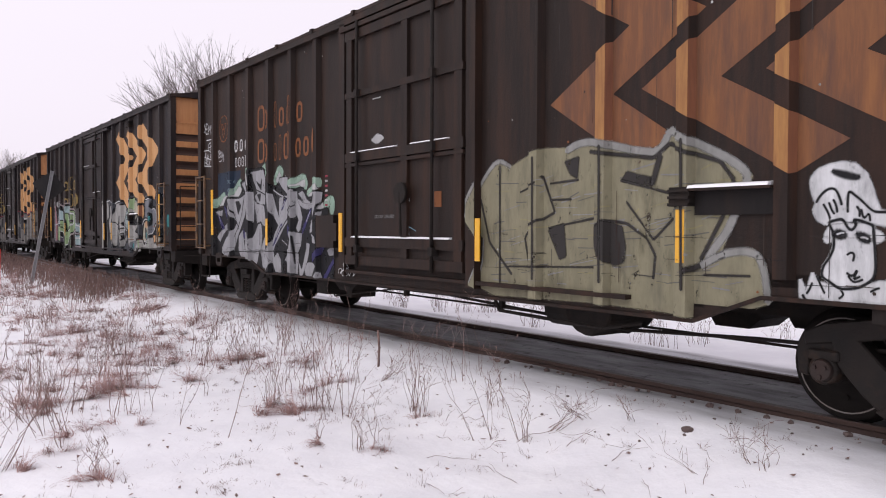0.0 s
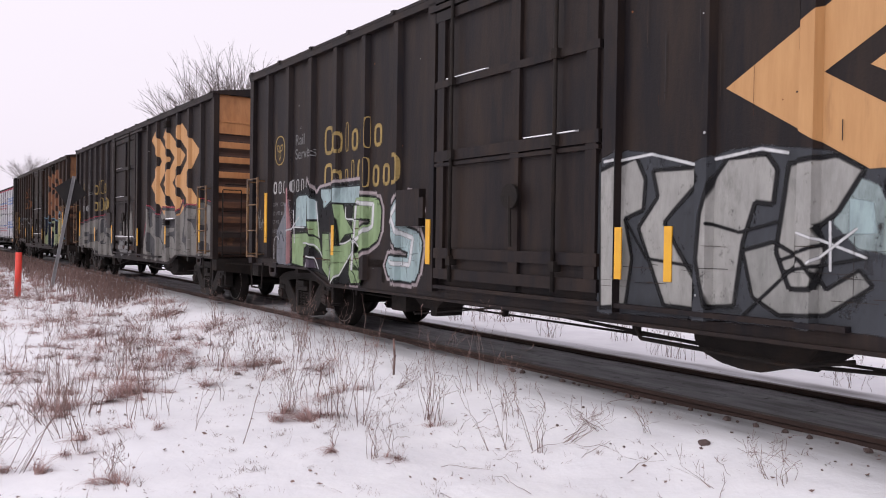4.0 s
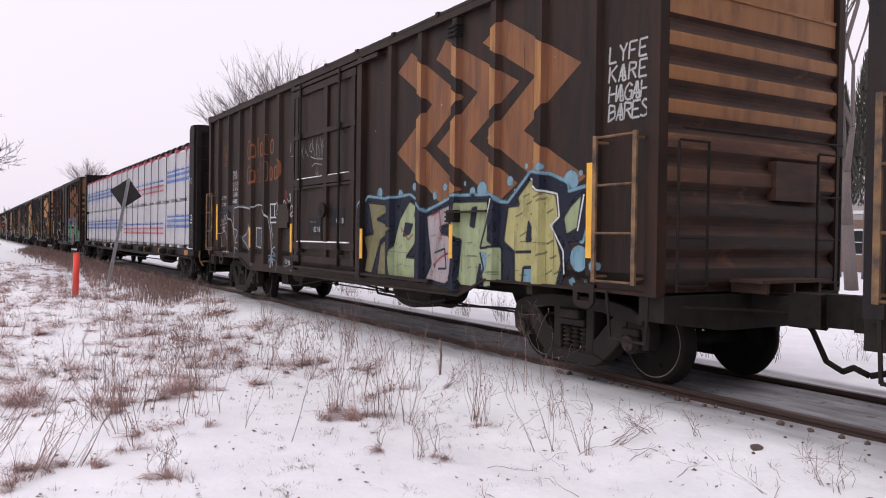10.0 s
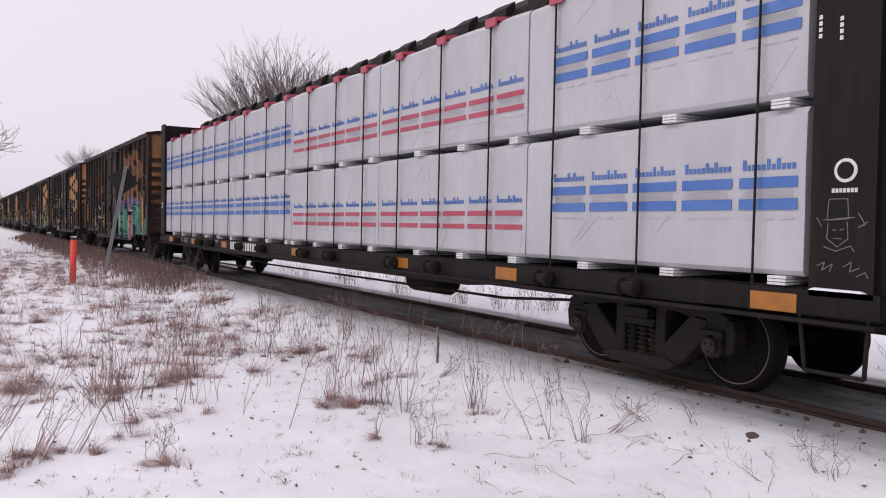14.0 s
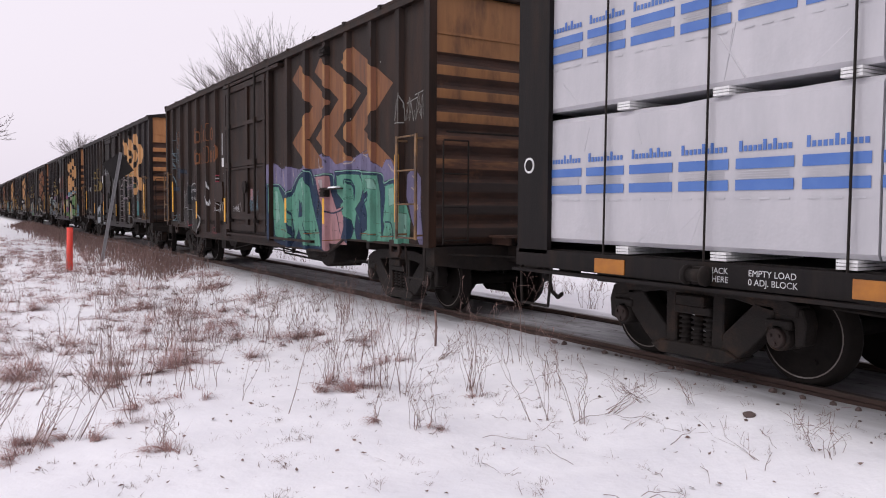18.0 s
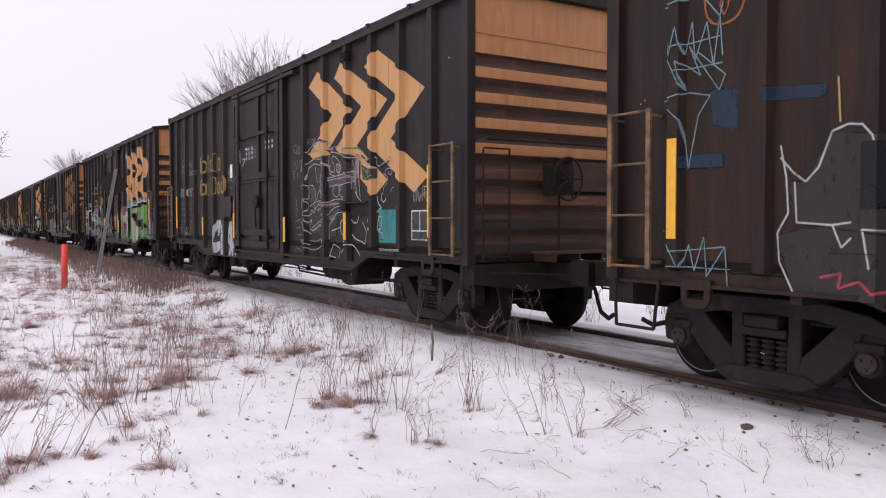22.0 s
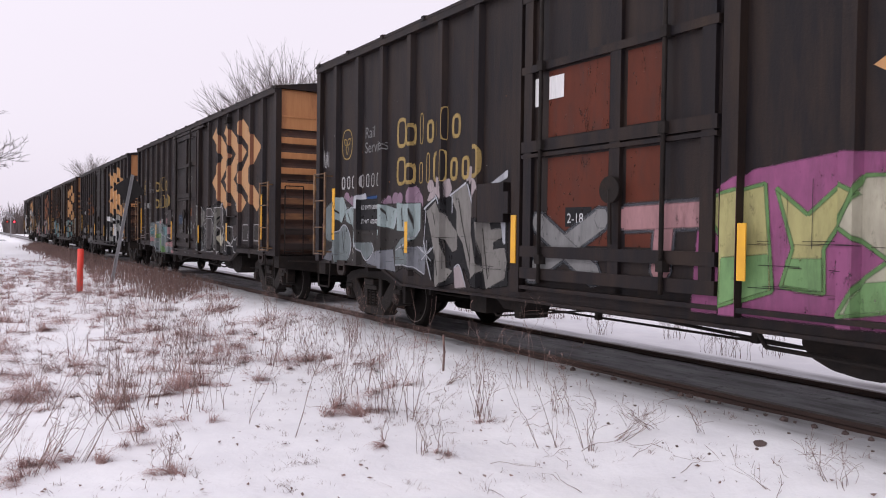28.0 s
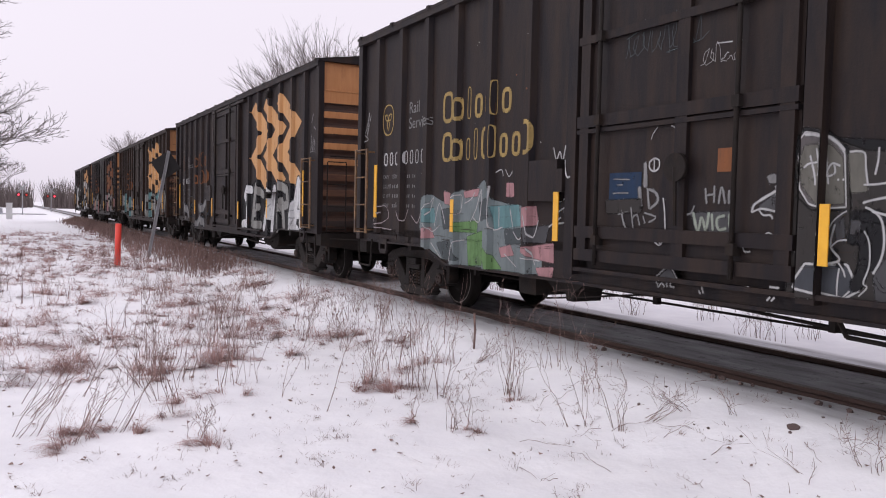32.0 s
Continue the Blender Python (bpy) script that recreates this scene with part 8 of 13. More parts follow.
P.stroke(((12.08, 1.44), (11.96, 1.42), (12.06, 1.34), (11.96, 1.31)), 0.03, "rose", 3)
P.done("graffiti", c, "white outlined guitar-shaped graffiti with faint red scrawl")
P = Paint()
P.fill(((13.91, 2.56), (13.64, 2.53), (13.64, 2.22), (13.88, 2.28)), "old_blue", 0)
P.fill(((13.36, 2.5), (12.89, 2.46), (12.9, 2.38), (13.36, 2.41)), "old_blue", 0)
P.fill(((14.36, 2.04), (13.79, 2.03), (13.78, 1.93), (14.36, 1.94)), "old_blue", 0)
P.done("paint_patch", c, "faded dark blue paint patches")
P = Paint()
P.stroke(((14.4, 3.34), (14.07, 3.36), (14.04, 3.6), (14.01, 3.37), (13.82, 3.15), (13.79, 3.26)), 0.013, "haze_blue", 3)
P.stroke(((14.33, 3.2), (14.3, 2.9), (14.23, 3.14), (14.17, 2.9), (14.1, 3.16), (14.07, 2.83), (13.95, 3.13), (13.88, 2.76), (13.82, 3.15), (13.79, 2.83)), 0.013, "haze_blue", 3)
P.stroke(((14.33, 2.91), (14.16, 2.59), (14.23, 2.85), (14.01, 2.7), (14.13, 2.96), (13.82, 2.55), (13.76, 2.67), (14.04, 2.9)), 0.013, "haze_blue", 3)
P.stroke(((14.4, 2.53), (14.13, 2.57), (13.91, 2.52), (14.03, 2.37), (14.13, 1.93), (14.19, 2.35), (14.36, 2.49)), 0.013, "haze_blue", 3)
P.stroke(((14.3, 2.98), (13.82, 2.99)), 0.013, "haze_blue", 3)
P.stroke(((14.26, 2.77), (13.79, 2.77)), 0.013, "haze_blue", 3)
P.stroke(((14.32, 1.3), (14.19, 1.09), (14.12, 1.28), (14.06, 1.06), (13.96, 1.35), (13.93, 1.02), (13.75, 1.27), (13.72, 0.95)), 0.013, "haze_blue", 3)
P.stroke(((14.35, 1.09), (13.69, 1.09)), 0.013, "haze_blue", 3)
P.stroke(((14.29, 1.22), (13.75, 1.27)), 0.013, "haze_blue", 3)
P.done("graffiti_tag", c, "fine pale blue sprayed tags")
tag(c, 10.3, 1.3, 0.8, 0.5, "white_spray", 5, 0.03, 55)
tag(c, 10.5, 0.8, 0.6, 0.2, "rose", 4, 0.03, 56)
tag(c, 8.6, 1.35, 0.6, 0.25, "chalk", 6, 0.02, 57)
sheet_tag(c, 9.4, 2.42, 0.22, 0.2)
patch(c, 9.62, 9.55, 2.7, 3.2, "chalk", "paint_run", "thin white paint run", 1)
for k in range(8):
    bars(c, 9.95, 1.72 + 0.07 * k, 0.03, (0.14,), ("chalk", "rose")[k % 2], 0.05, range(4), "data_line")
patch(c, 7.35, 7.2, 1.62, 1.86, "pink", "paint_patch", "faded pink paint patch", 1)
tag(c, 7.4, 1.35, 0.55, 0.5, "sky_blue", 8, 0.03, 58)
written(c, "2-18", 8.35, 1.42, 0.11, "white_spray", SHEET + 0.057)
c = CARS[6]
emblem(c, ("chev",), -0.09)
livery(c, "gold", True, badge=13.7)
P = Paint()
P.fill(((5.18, 2.49), (4.76, 2.58), (4.31, 2.57), (3.97, 2.6), (3.53, 2.56), (3.19, 2.49), (3.02, 2.4), (3.04, 1.98), (3.13, 1.79), (3.5, 1.8), (3.52, 1.35), (4.24, 1.19), (4.84, 1.29), (5.18, 1.45), (5.25, 1.91)), "smoke", 1)
P.fill(((4.24, 2.2), (3.84, 2.22), (3.47, 2.26), (3.19, 2.24), (3.21, 2.11), (3.47, 2.08), (3.84, 2.08), (4.2, 2.08)), "violet_grey", 2)
P.fill(((4.76, 1.71), (4.31, 1.8), (3.9, 1.82), (3.54, 1.83), (3.54, 1.77), (3.9, 1.76), (4.31, 1.72), (4.68, 1.65)), "violet_grey", 2)
P.fill(((5.01, 2.11), (4.8, 2.05), (4.83, 1.86), (4.96, 1.81), (5.07, 1.93)), "gap_grey", 2)
P.fill(((4.76, 2.43), (4.49, 2.39), (4.54, 2.14), (4.68, 2.14)), "moss_dark", 2)
P.fill(((2.98, 2.35), (2.73, 2.26), (2.46, 2.26), (2.46, 2.14), (2.64, 2.11), (2.93, 2.14)), "moss_dark", 2)
P.fill(((4.17, 1.55), (4.03, 1.67), (3.77, 1.72), (3.57, 1.68), (3.57, 1.61), (3.9, 1.59), (4.1, 1.5)), "moss_dark", 2)
P.fill(((3.16, 2.52), (3.06, 2.51), (3.08, 2.25), (3.1, 2.16), (3.16, 2.22)), "mauve", 2)
P.flow(((5.13, 2.7), (4.92, 2.79), (4.61, 2.85), (4.1, 2.78)), 0.02, "blush", 4)
P.flow(((5.09, 2.67), (4.68, 2.7), (4.42, 2.61)), 0.02, "blush", 4)
P.flow(((4.57, 2.81), (4.49, 2.83), (4.38, 2.73), (4.31, 2.62), (4.42, 2.61), (4.53, 2.7), (4.59, 2.8)), 0.02, "blush", 4)
P.flow(((5.13, 2.5), (4.76, 2.57), (4.38, 2.49), (4.1, 2.39)), 0.02, "blush", 4)
P.flow(((5.09, 2.41), (4.76, 2.48), (4.42, 2.4)), 0.02, "blush", 4)
P.flow(((4.76, 2.43), (4.73, 2.29), (4.68, 2.15)), 0.02, "blush", 4)
P.flow(((4.49, 2.39), (4.53, 2.28), (4.58, 2.15)), 0.02, "blush", 4)
P.flow(((5.05, 2.41), (5.11, 2.33), (5.13, 2.22)), 0.02, "blush", 4)
P.flow(((5.26, 2.72), (5.31, 2.55), (5.22, 2.37), (5.18, 2.62)), 0.02, "blush", 4)
P.flow(((4.17, 2.6), (4.2, 2.45), (4.1, 2.31), (3.97, 2.32), (4, 2.43), (4.07, 2.49), (4.03, 2.56), (3.87, 2.51), (3.74, 2.4), (3.77, 2.28), (3.93, 2.23), (4.17, 2.28)), 0.02, "blush", 4)
P.flow(((4.13, 2.62), (3.97, 2.62), (3.65, 2.55), (3.36, 2.49), (3.14, 2.48)), 0.02, "blush", 4)
P.flow(((3.97, 2.7), (3.71, 2.71), (3.47, 2.65), (3.41, 2.57)), 0.02, "blush", 4)
P.flow(((4.24, 2.17), (3.84, 2.19), (3.47, 2.19), (3.19, 2.18)), 0.02, "blush", 4)
P.flow(((4.24, 2.21), (3.9, 2.23), (3.47, 2.26), (3.22, 2.24), (3.24, 2)), 0.02, "blush", 4)
P.flow(((4.17, 2.07), (3.77, 2.08), (3.47, 2.08), (3.13, 2.17), (3.13, 2.26), (3.35, 2.28)), 0.02, "blush", 4)
P.flow(((5.26, 2.08), (5.18, 2.14), (5.05, 2.07), (5.07, 1.9), (5.18, 1.88), (5.22, 1.73)), 0.02, "blush", 4)
P.flow(((5.01, 2.12), (4.88, 2.11), (4.76, 2), (4.8, 1.83), (4.96, 1.78)), 0.02, "blush", 4)
P.flow(((4.72, 1.86), (4.57, 2.04), (4.45, 1.92), (4.68, 1.77), (4.8, 1.69), (4.84, 1.81)), 0.02, "blush", 4)
P.flow(((4.8, 1.72), (4.53, 1.79), (4.24, 1.81), (3.96, 1.85), (3.53, 1.85)), 0.02, "blush", 4)
P.flow(((4.68, 1.69), (4.31, 1.76), (3.9, 1.78), (3.56, 1.78)), 0.02, "blush", 4)
P.flow(((4.24, 1.6), (4.03, 1.7), (3.77, 1.74), (3.56, 1.71)), 0.02, "blush", 4)
P.flow(((4.2, 1.58), (4.1, 1.52), (3.9, 1.62), (3.71, 1.64)), 0.02, "blush", 4)
P.flow(((5.09, 1.59), (4.92, 1.64), (4.96, 1.7), (4.8, 1.64)), 0.02, "blush", 4)
P.flow(((5.18, 1.56), (5.09, 1.47), (4.92, 1.53), (5.01, 1.39), (4.84, 1.34), (4.45, 1.47), (4.31, 1.55)), 0.02, "blush", 4)
P.flow(((4.92, 1.39), (4.49, 1.53), (4.31, 1.63)), 0.02, "blush", 4)
P.flow(((4.92, 1.33), (4.64, 1.42), (4.31, 1.49)), 0.02, "blush", 4)
P.flow(((5.31, 1.5), (5.18, 1.45), (5.13, 1.33), (4.96, 1.28)), 0.02, "blush", 4)
P.flow(((5.31, 1.27), (5.22, 1.13), (5.01, 1.08)), 0.02, "blush", 4)
P.flow(((5.18, 1.04), (4.84, 1), (4.45, 1.1), (4.31, 1.21)), 0.02, "blush", 4)
P.flow(((4.17, 1.19), (4.2, 1.37), (4.13, 1.47), (3.96, 1.55)), 0.02, "blush", 4)
P.flow(((3.16, 2.53), (3.19, 2.17), (3.13, 1.85)), 0.02, "blush", 4)
P.flow(((3.06, 2.49), (3.08, 2.25), (3.02, 1.85)), 0.02, "blush", 4)
P.flow(((3, 2.46), (2.83, 2.42), (2.64, 2.41), (2.57, 2.42)), 0.02, "blush", 4)
P.flow(((2.5, 2.44), (2.46, 2.41), (2.46, 2.33), (2.37, 2.3), (2.2, 2.35)), 0.02, "blush", 4)
P.flow(((3, 2.4), (2.78, 2.36), (2.55, 2.34)), 0.02, "blush", 4)
P.flow(((2.68, 2.29), (2.71, 2.19), (2.64, 2.15), (2.63, 2.27)), 0.02, "blush", 4)
P.flow(((4.24, 2.79), (4.18, 2.68), (4.03, 2.71), (4.1, 2.62)), 0.02, "blush", 4)
P.flow(((4.38, 2.58), (4.3, 2.46), (4.35, 2.31), (4.3, 2.23)), 0.02, "blush", 4)
P.flow(((4.4, 2.47), (4.24, 2.42), (4.13, 2.29)), 0.02, "blush", 4)
P.flow(((5.18, 1.88), (5.07, 1.76), (5.18, 1.62), (5.05, 1.59)), 0.02, "blush", 4)
P.flow(((5.01, 1.76), (4.8, 1.82), (4.57, 1.85)), 0.02, "blush", 4)
P.flow(((3.47, 2.25), (3.34, 2.18), (3.33, 2)), 0.02, "blush", 4)
P.flow(((3.3, 2.44), (3.23, 2.34), (3.25, 2.25)), 0.02, "blush", 4)
P.flow(((3.78, 1.99), (3.81, 1.93), (3.87, 1.89), (3.95, 1.9), (4.02, 1.94), (4.04, 2), (4.02, 2.06), (3.95, 2.1), (3.87, 2.09), (3.81, 2.05), (3.78, 1.99)), 0.018, "blush", 4)
P.flow(((3.56, 1.98), (3.58, 1.92), (3.64, 1.89), (3.72, 1.89), (3.78, 1.93), (3.8, 2), (3.78, 2.06), (3.72, 2.09), (3.64, 2.08), (3.58, 2.04), (3.56, 1.98)), 0.018, "blush", 4)
P.flow(((4.3, 2.03), (4.33, 1.93), (4.39, 1.88), (4.47, 1.88), (4.54, 1.95), (4.57, 2.05), (4.54, 2.15), (4.47, 2.2), (4.39, 2.2), (4.33, 2.13), (4.3, 2.03)), 0.018, "blush", 4)
P.flow(((4.37, 2.03), (4.38, 1.98), (4.41, 1.94), (4.45, 1.94), (4.49, 1.98), (4.5, 2.04), (4.49, 2.1), (4.45, 2.14), (4.41, 2.13), (4.38, 2.09), (4.37, 2.03)), 0.018, "blush", 4)
P.flow(((3.75, 2.34), (3.76, 2.31), (3.8, 2.28), (3.85, 2.29), (3.89, 2.32), (3.9, 2.36), (3.89, 2.4), (3.85, 2.42), (3.8, 2.41), (3.76, 2.39), (3.75, 2.34)), 0.022, "chalk", 5)
P.flow(((3.79, 2.35), (3.8, 2.33), (3.81, 2.32), (3.83, 2.33), (3.85, 2.34), (3.86, 2.36), (3.85, 2.37), (3.83, 2.38), (3.81, 2.38), (3.8, 2.37), (3.79, 2.35)), 0.02, "gold", 5)
P.blob(3.97, 2.03, 0.05, "taupe", 3)
P.blob(3.72, 2.03, 0.05, "taupe", 3)
P.flow(((5.01, 1.16), (4.68, 1.16), (4.38, 1.26)), 0.014, "blush", 4)
P.flow(((2.2, 2.35), (2.08, 2.41), (2, 2.37), (2.01, 2.31), (2.12, 2.32)), 0.014, "blush", 4)
P.flow(((2.18, 2.15), (2.2, 2.22), (2.12, 2.25), (2.01, 2.23), (2, 2.17), (2.08, 2.16), (2.1, 2.21)), 0.014, "blush", 4)
P.flow(((2.28, 2.19), (2.14, 2.13), (2.16, 2.03), (2.24, 2), (2.26, 1.93)), 0.014, "blush", 4)
P.flow(((2.04, 1.91), (2, 1.96), (1.94, 1.98)), 0.014, "blush", 4)
P.flow(((2.45, 2.04), (2.39, 2.06), (2.33, 1.99)), 0.014, "blush", 4)
P.flow(((4.3, 2.59), (4.24, 2.38), (4.25, 2.07), (4.22, 1.76)), 0.035, "black_spray", 3)
P.flow(((3.47, 2.48), (3.24, 2.38), (3.19, 2.26)), 0.035, "black_spray", 3)
P.flow(((2.98, 2.5), (2.73, 2.38), (2.55, 2.38)), 0.035, "black_spray", 3)
P.flow(((4.84, 2.82), (4.53, 2.88), (4.24, 2.81)), 0.035, "black_spray", 3)
P.flow(((2.37, 2.28), (2.2, 2.31), (2.08, 2.36)), 0.035, "black_spray", 3)
P.flow(((2.98, 2.32), (2.78, 2.24), (2.58, 2.24)), 0.026, "moss", 3)
P.flow(((2.95, 2.19), (2.78, 2.13), (2.52, 2.17)), 0.026, "moss", 3)
P.flow(((2.88, 2.52), (3.07, 2.61), (3.47, 2.64)), 0.026, "moss", 3)
P.flow(((3.71, 2.63), (3.59, 2.65), (3.47, 2.59)), 0.026, "moss", 3)
P.flow(((4.92, 2.7), (4.86, 2.78), (4.8, 2.71)), 0.026, "moss", 3)
P.flow(((4.17, 1.54), (4.03, 1.59), (3.93, 1.56)), 0.026, "moss", 3)
P.flow(((4.68, 1.45), (4.49, 1.39), (4.31, 1.42)), 0.026, "moss", 3)
P.flow(((4.1, 1.34), (3.9, 1.37), (3.77, 1.4)), 0.022, "chalk", 4)
P.flow(((3.65, 1.52), (3.74, 1.47), (3.74, 1.35), (3.61, 1.23), (3.47, 1.17)), 0.022, "chalk", 4)
P.flow(((3.32, 1.29), (3.18, 1.22), (2.97, 1.18), (2.87, 1.16), (2.82, 1.32), (2.87, 1.4), (2.95, 1.48)), 0.022, "chalk", 4)
P.flow(((3.14, 1.76), (3.13, 1.59)), 0.022, "chalk", 4)
P.flow(((3.34, 1.52), (3.24, 1.47), (3.13, 1.48), (3.07, 1.58)), 0.022, "chalk", 4)
P.flow(((3.19, 1.95), (3.08, 1.85), (2.92, 1.78), (2.7, 1.77)), 0.022, "chalk", 4)
P.flow(((2.92, 1.78), (2.81, 1.58)), 0.022, "chalk", 4)
P.flow(((2.75, 1.58), (2.7, 1.45), (2.67, 1.35)), 0.022, "chalk", 4)
P.flow(((4.2, 0.9), (4.03, 1.12)), 0.022, "chalk", 4)
P.flow(((4.03, 1.12), (3.77, 1.05), (3.83, 0.9)), 0.022, "chalk", 4)
P.flow(((4.2, 0.93), (3.93, 0.9)), 0.022, "chalk", 4)
P.flow(((3.74, 0.98), (3.52, 1.11), (3.29, 1.12), (3.13, 1.04), (3.05, 0.97)), 0.022, "chalk", 4)
P.blob(2.64, 1.5, 0.025, "chalk", 4)
P.blob(2.62, 1.38, 0.025, "chalk", 4)
P.flow(((2.29, 1.91), (2.32, 1.82), (2.24, 1.77), (2.19, 1.82)), 0.032, "frost_teal", 5)
P.flow(((2.45, 1.86), (2.41, 1.75), (2.32, 1.69), (2.37, 1.67), (2.45, 1.63)), 0.032, "frost_teal", 5)
P.flow(((2.41, 1.56), (2.32, 1.55), (2.34, 1.39), (2.45, 1.39), (2.4, 1.56)), 0.032, "frost_teal", 5)
P.flow(((2.45, 1.37), (2.36, 1.33), (2.29, 1.32), (2.27, 1.23)), 0.032, "frost_teal", 5)
P.done("graffiti", c, "white and pink line graffiti over the emblem")
patch(c, 2.42, 1.76, 1.18, 1.66, "teal", "paint_patch", "teal painted patch", 0)
patch(c, 1.44, 1.0, 1.24, 1.63, "slate", "stencil_panel", "white framed stencil panel", 1, "white_spray")
P = Paint()
P.stroke([(1.44, 1.36), (1.0, 1.36)], 0.02, "white_spray", 3)
P.stroke([(1.22, 1.63), (1.22, 1.36)], 0.02, "white_spray", 3)
P.done("stencil_frame", c, "white stencil lines")
written(c, "2 INCH HF COMP SHOES", 2.42, 1.06, 0.055, "white_spray")
tag(c, 1.4, 1.72, 0.45, 0.3, "chalk", 8, 0.014, 61)
P = Paint()
P.flow(((5.61, 2.87), (5.74, 2.86), (5.75, 2.77), (5.64, 2.73), (5.63, 2.79)), 0.012, "pale", 4)
P.flow(((5.56, 2.85), (5.58, 2.72), (5.46, 2.72), (5.54, 2.78), (5.47, 2.82), (5.56, 2.85)), 0.012, "pale", 4)
P.flow(((5.8, 2.61), (5.78, 2.45)), 0.012, "pale", 4)
P.flow(((5.7, 2.44), (5.7, 2.59), (5.61, 2.45), (5.58, 2.6)), 0.012, "pale", 4)
P.flow(((5.51, 2.44), (5.45, 2.58), (5.35, 2.46)), 0.012, "pale", 4)
P.flow(((5.4, 2.61), (5.29, 2.5), (5.38, 2.47)), 0.012, "pale", 4)
P.flow(((5.77, 2.26), (5.8, 2.41), (5.7, 2.39), (5.76, 2.33), (5.65, 2.25)), 0.012, "pale", 4)
P.flow(((5.61, 2.25), (5.54, 2.39), (5.46, 2.24)), 0.012, "pale", 4)
P.flow(((5.41, 2.21), (5.4, 2.36), (5.33, 2.21), (5.31, 2.37)), 0.012, "pale", 4)
P.flow(((5.1, 2.82), (5.1, 2.93)), 0.012, "pale", 4)
P.flow(((5.03, 2.83), (5.03, 2.93)), 0.012, "pale", 4)
P.flow(((5.1, 2.87), (5.03, 2.88)), 0.012, "pale", 4)
P.flow(((4.96, 2.82), (4.96, 2.93)), 0.012, "pale", 4)
P.flow(((4.91, 2.83), (4.9, 2.92), (4.82, 2.86), (4.91, 2.83)), 0.012, "pale", 4)
P.flow(((4.72, 2.92), (4.79, 2.91), (4.77, 2.82), (4.7, 2.83)), 0.012, "pale", 4)
P.flow(((4.78, 2.87), (4.73, 2.87)), 0.012, "pale", 4)
P.flow(((5.71, 1.9), (5.61, 1.84), (5.68, 1.75), (5.58, 1.69), (5.66, 1.6)), 0.012, "pale", 4)
P.flow(((5.71, 1.49), (5.47, 1.53)), 0.012, "pale", 4)
P.flow(((5.66, 1.37), (5.33, 1.41)), 0.012, "pale", 4)
P.flow(((5.61, 1.25), (5.29, 1.29)), 0.012, "pale", 4)
P.flow(((5.71, 0.96), (5.61, 1.02), (5.45, 0.97)), 0.012, "pale", 4)
P.done("graffiti_tag", c, "thin pale sprayed words and scribbles")
for k, words in enumerate(("INTERIOR", "EPOXY PAINT")):
    written(c, words, 5.5, 1.24 - 0.1 * k, 0.06, "grey")
P = Paint()
P.fill(((11, 1.04), (10.79, 1.34), (10.7, 1.55), (10.02, 1.58), (9.86, 1.51), (9.47, 1.55), (9.22, 1.54), (9.08, 1.25), (9.04, 0.88), (9.07, 0.7), (9.68, 0.71), (10.78, 0.72), (10.94, 0.88)), "smoke", 1)
rimmed(P, ((10.7, 1.54), (10.33, 1.54), (10.36, 1.35), (10.5, 1.16), (10.64, 1.16), (10.62, 1.33), (10.72, 1.28), (10.75, 1.02), (10.43, 1.06), (10.2, 0.99), (10.22, 0.9), (10.76, 0.75), (10.83, 0.99), (10.82, 1.31)), "frost", "moss_dark", 0.02)
rimmed(P, ((10.32, 1.45), (10.19, 1.56), (10.02, 1.54), (10, 1.33), (10.08, 1.24), (9.99, 1.03), (9.99, 0.93), (10.1, 0.94), (10.16, 1.15), (10.23, 1.14), (10.2, 0.93), (10.21, 0.72), (10.42, 0.73), (10.41, 1.01), (10.4, 1.2)), "frost", "moss_dark", 0.02)
P.fill(((10.21, 1.31), (10.15, 1.39), (10.14, 1.28)), "moss_dark", 4)
rimmed(P, ((9.79, 1.34), (9.72, 1.48), (9.58, 1.53), (9.49, 1.5), (9.5, 1.17), (9.38, 0.72), (9.53, 0.71), (9.61, 0.87), (9.66, 0.71), (9.84, 0.71), (9.69, 0.94), (9.85, 1.04)), "frost", "moss_dark", 0.02)
P.fill(((9.71, 1.19), (9.67, 1.24), (9.66, 1.12), (9.71, 1.11)), "moss_dark", 4)
rimmed(P, ((9.43, 1.48), (9.26, 1.54), (9.22, 1.43), (9.18, 1.13), (9.07, 0.98), (9.07, 0.89), (9.21, 0.94), (9.27, 1.1), (9.24, 0.75), (9.33, 0.73), (9.46, 0.95), (9.46, 1.32)), "frost", "moss_dark", 0.02)
rimmed(P, ((11, 1.11), (10.92, 1.31), (10.87, 1.29), (10.86, 0.94), (11, 0.93)), "frost", "moss_dark", 0.02)
P.done("graffiti", c, "white bubble graffiti letters on dark green")
patch(c, 9.14, 9.02, 1.25, 1.98, "rust_door", "paint_patch", "peeling rust-red paint", 1)
for k in range(14):
    patch(c, 9.15 - 0.009 * (k % 9), 9.10 - 0.009 * (k % 9), 1.27 + 0.05 * k, 1.30 + 0.05 * k, "frost", "paint_flake", "white paint flake", 2)
tag(c, 14.2, 1.15, 0.3, 0.4, "pale", 6, 0.02, 65)
tag(c, 13.4, 1.05, 0.4, 0.6, "pale", 7, 0.02, 66)
P = Paint()
P.flow(((9.74, 2.7), (9.81, 2.69), (9.78, 2.64), (9.74, 2.59), (9.8, 2.57), (9.84, 2.6)), 0.012, "pale", 2)
P.flow(((9.71, 2.69), (9.72, 2.56), (9.64, 2.57), (9.68, 2.63), (9.64, 2.66), (9.71, 2.69)), 0.012, "pale", 2)
P.flow(((9.61, 2.59), (9.6, 2.58)), 0.012, "pale", 2)
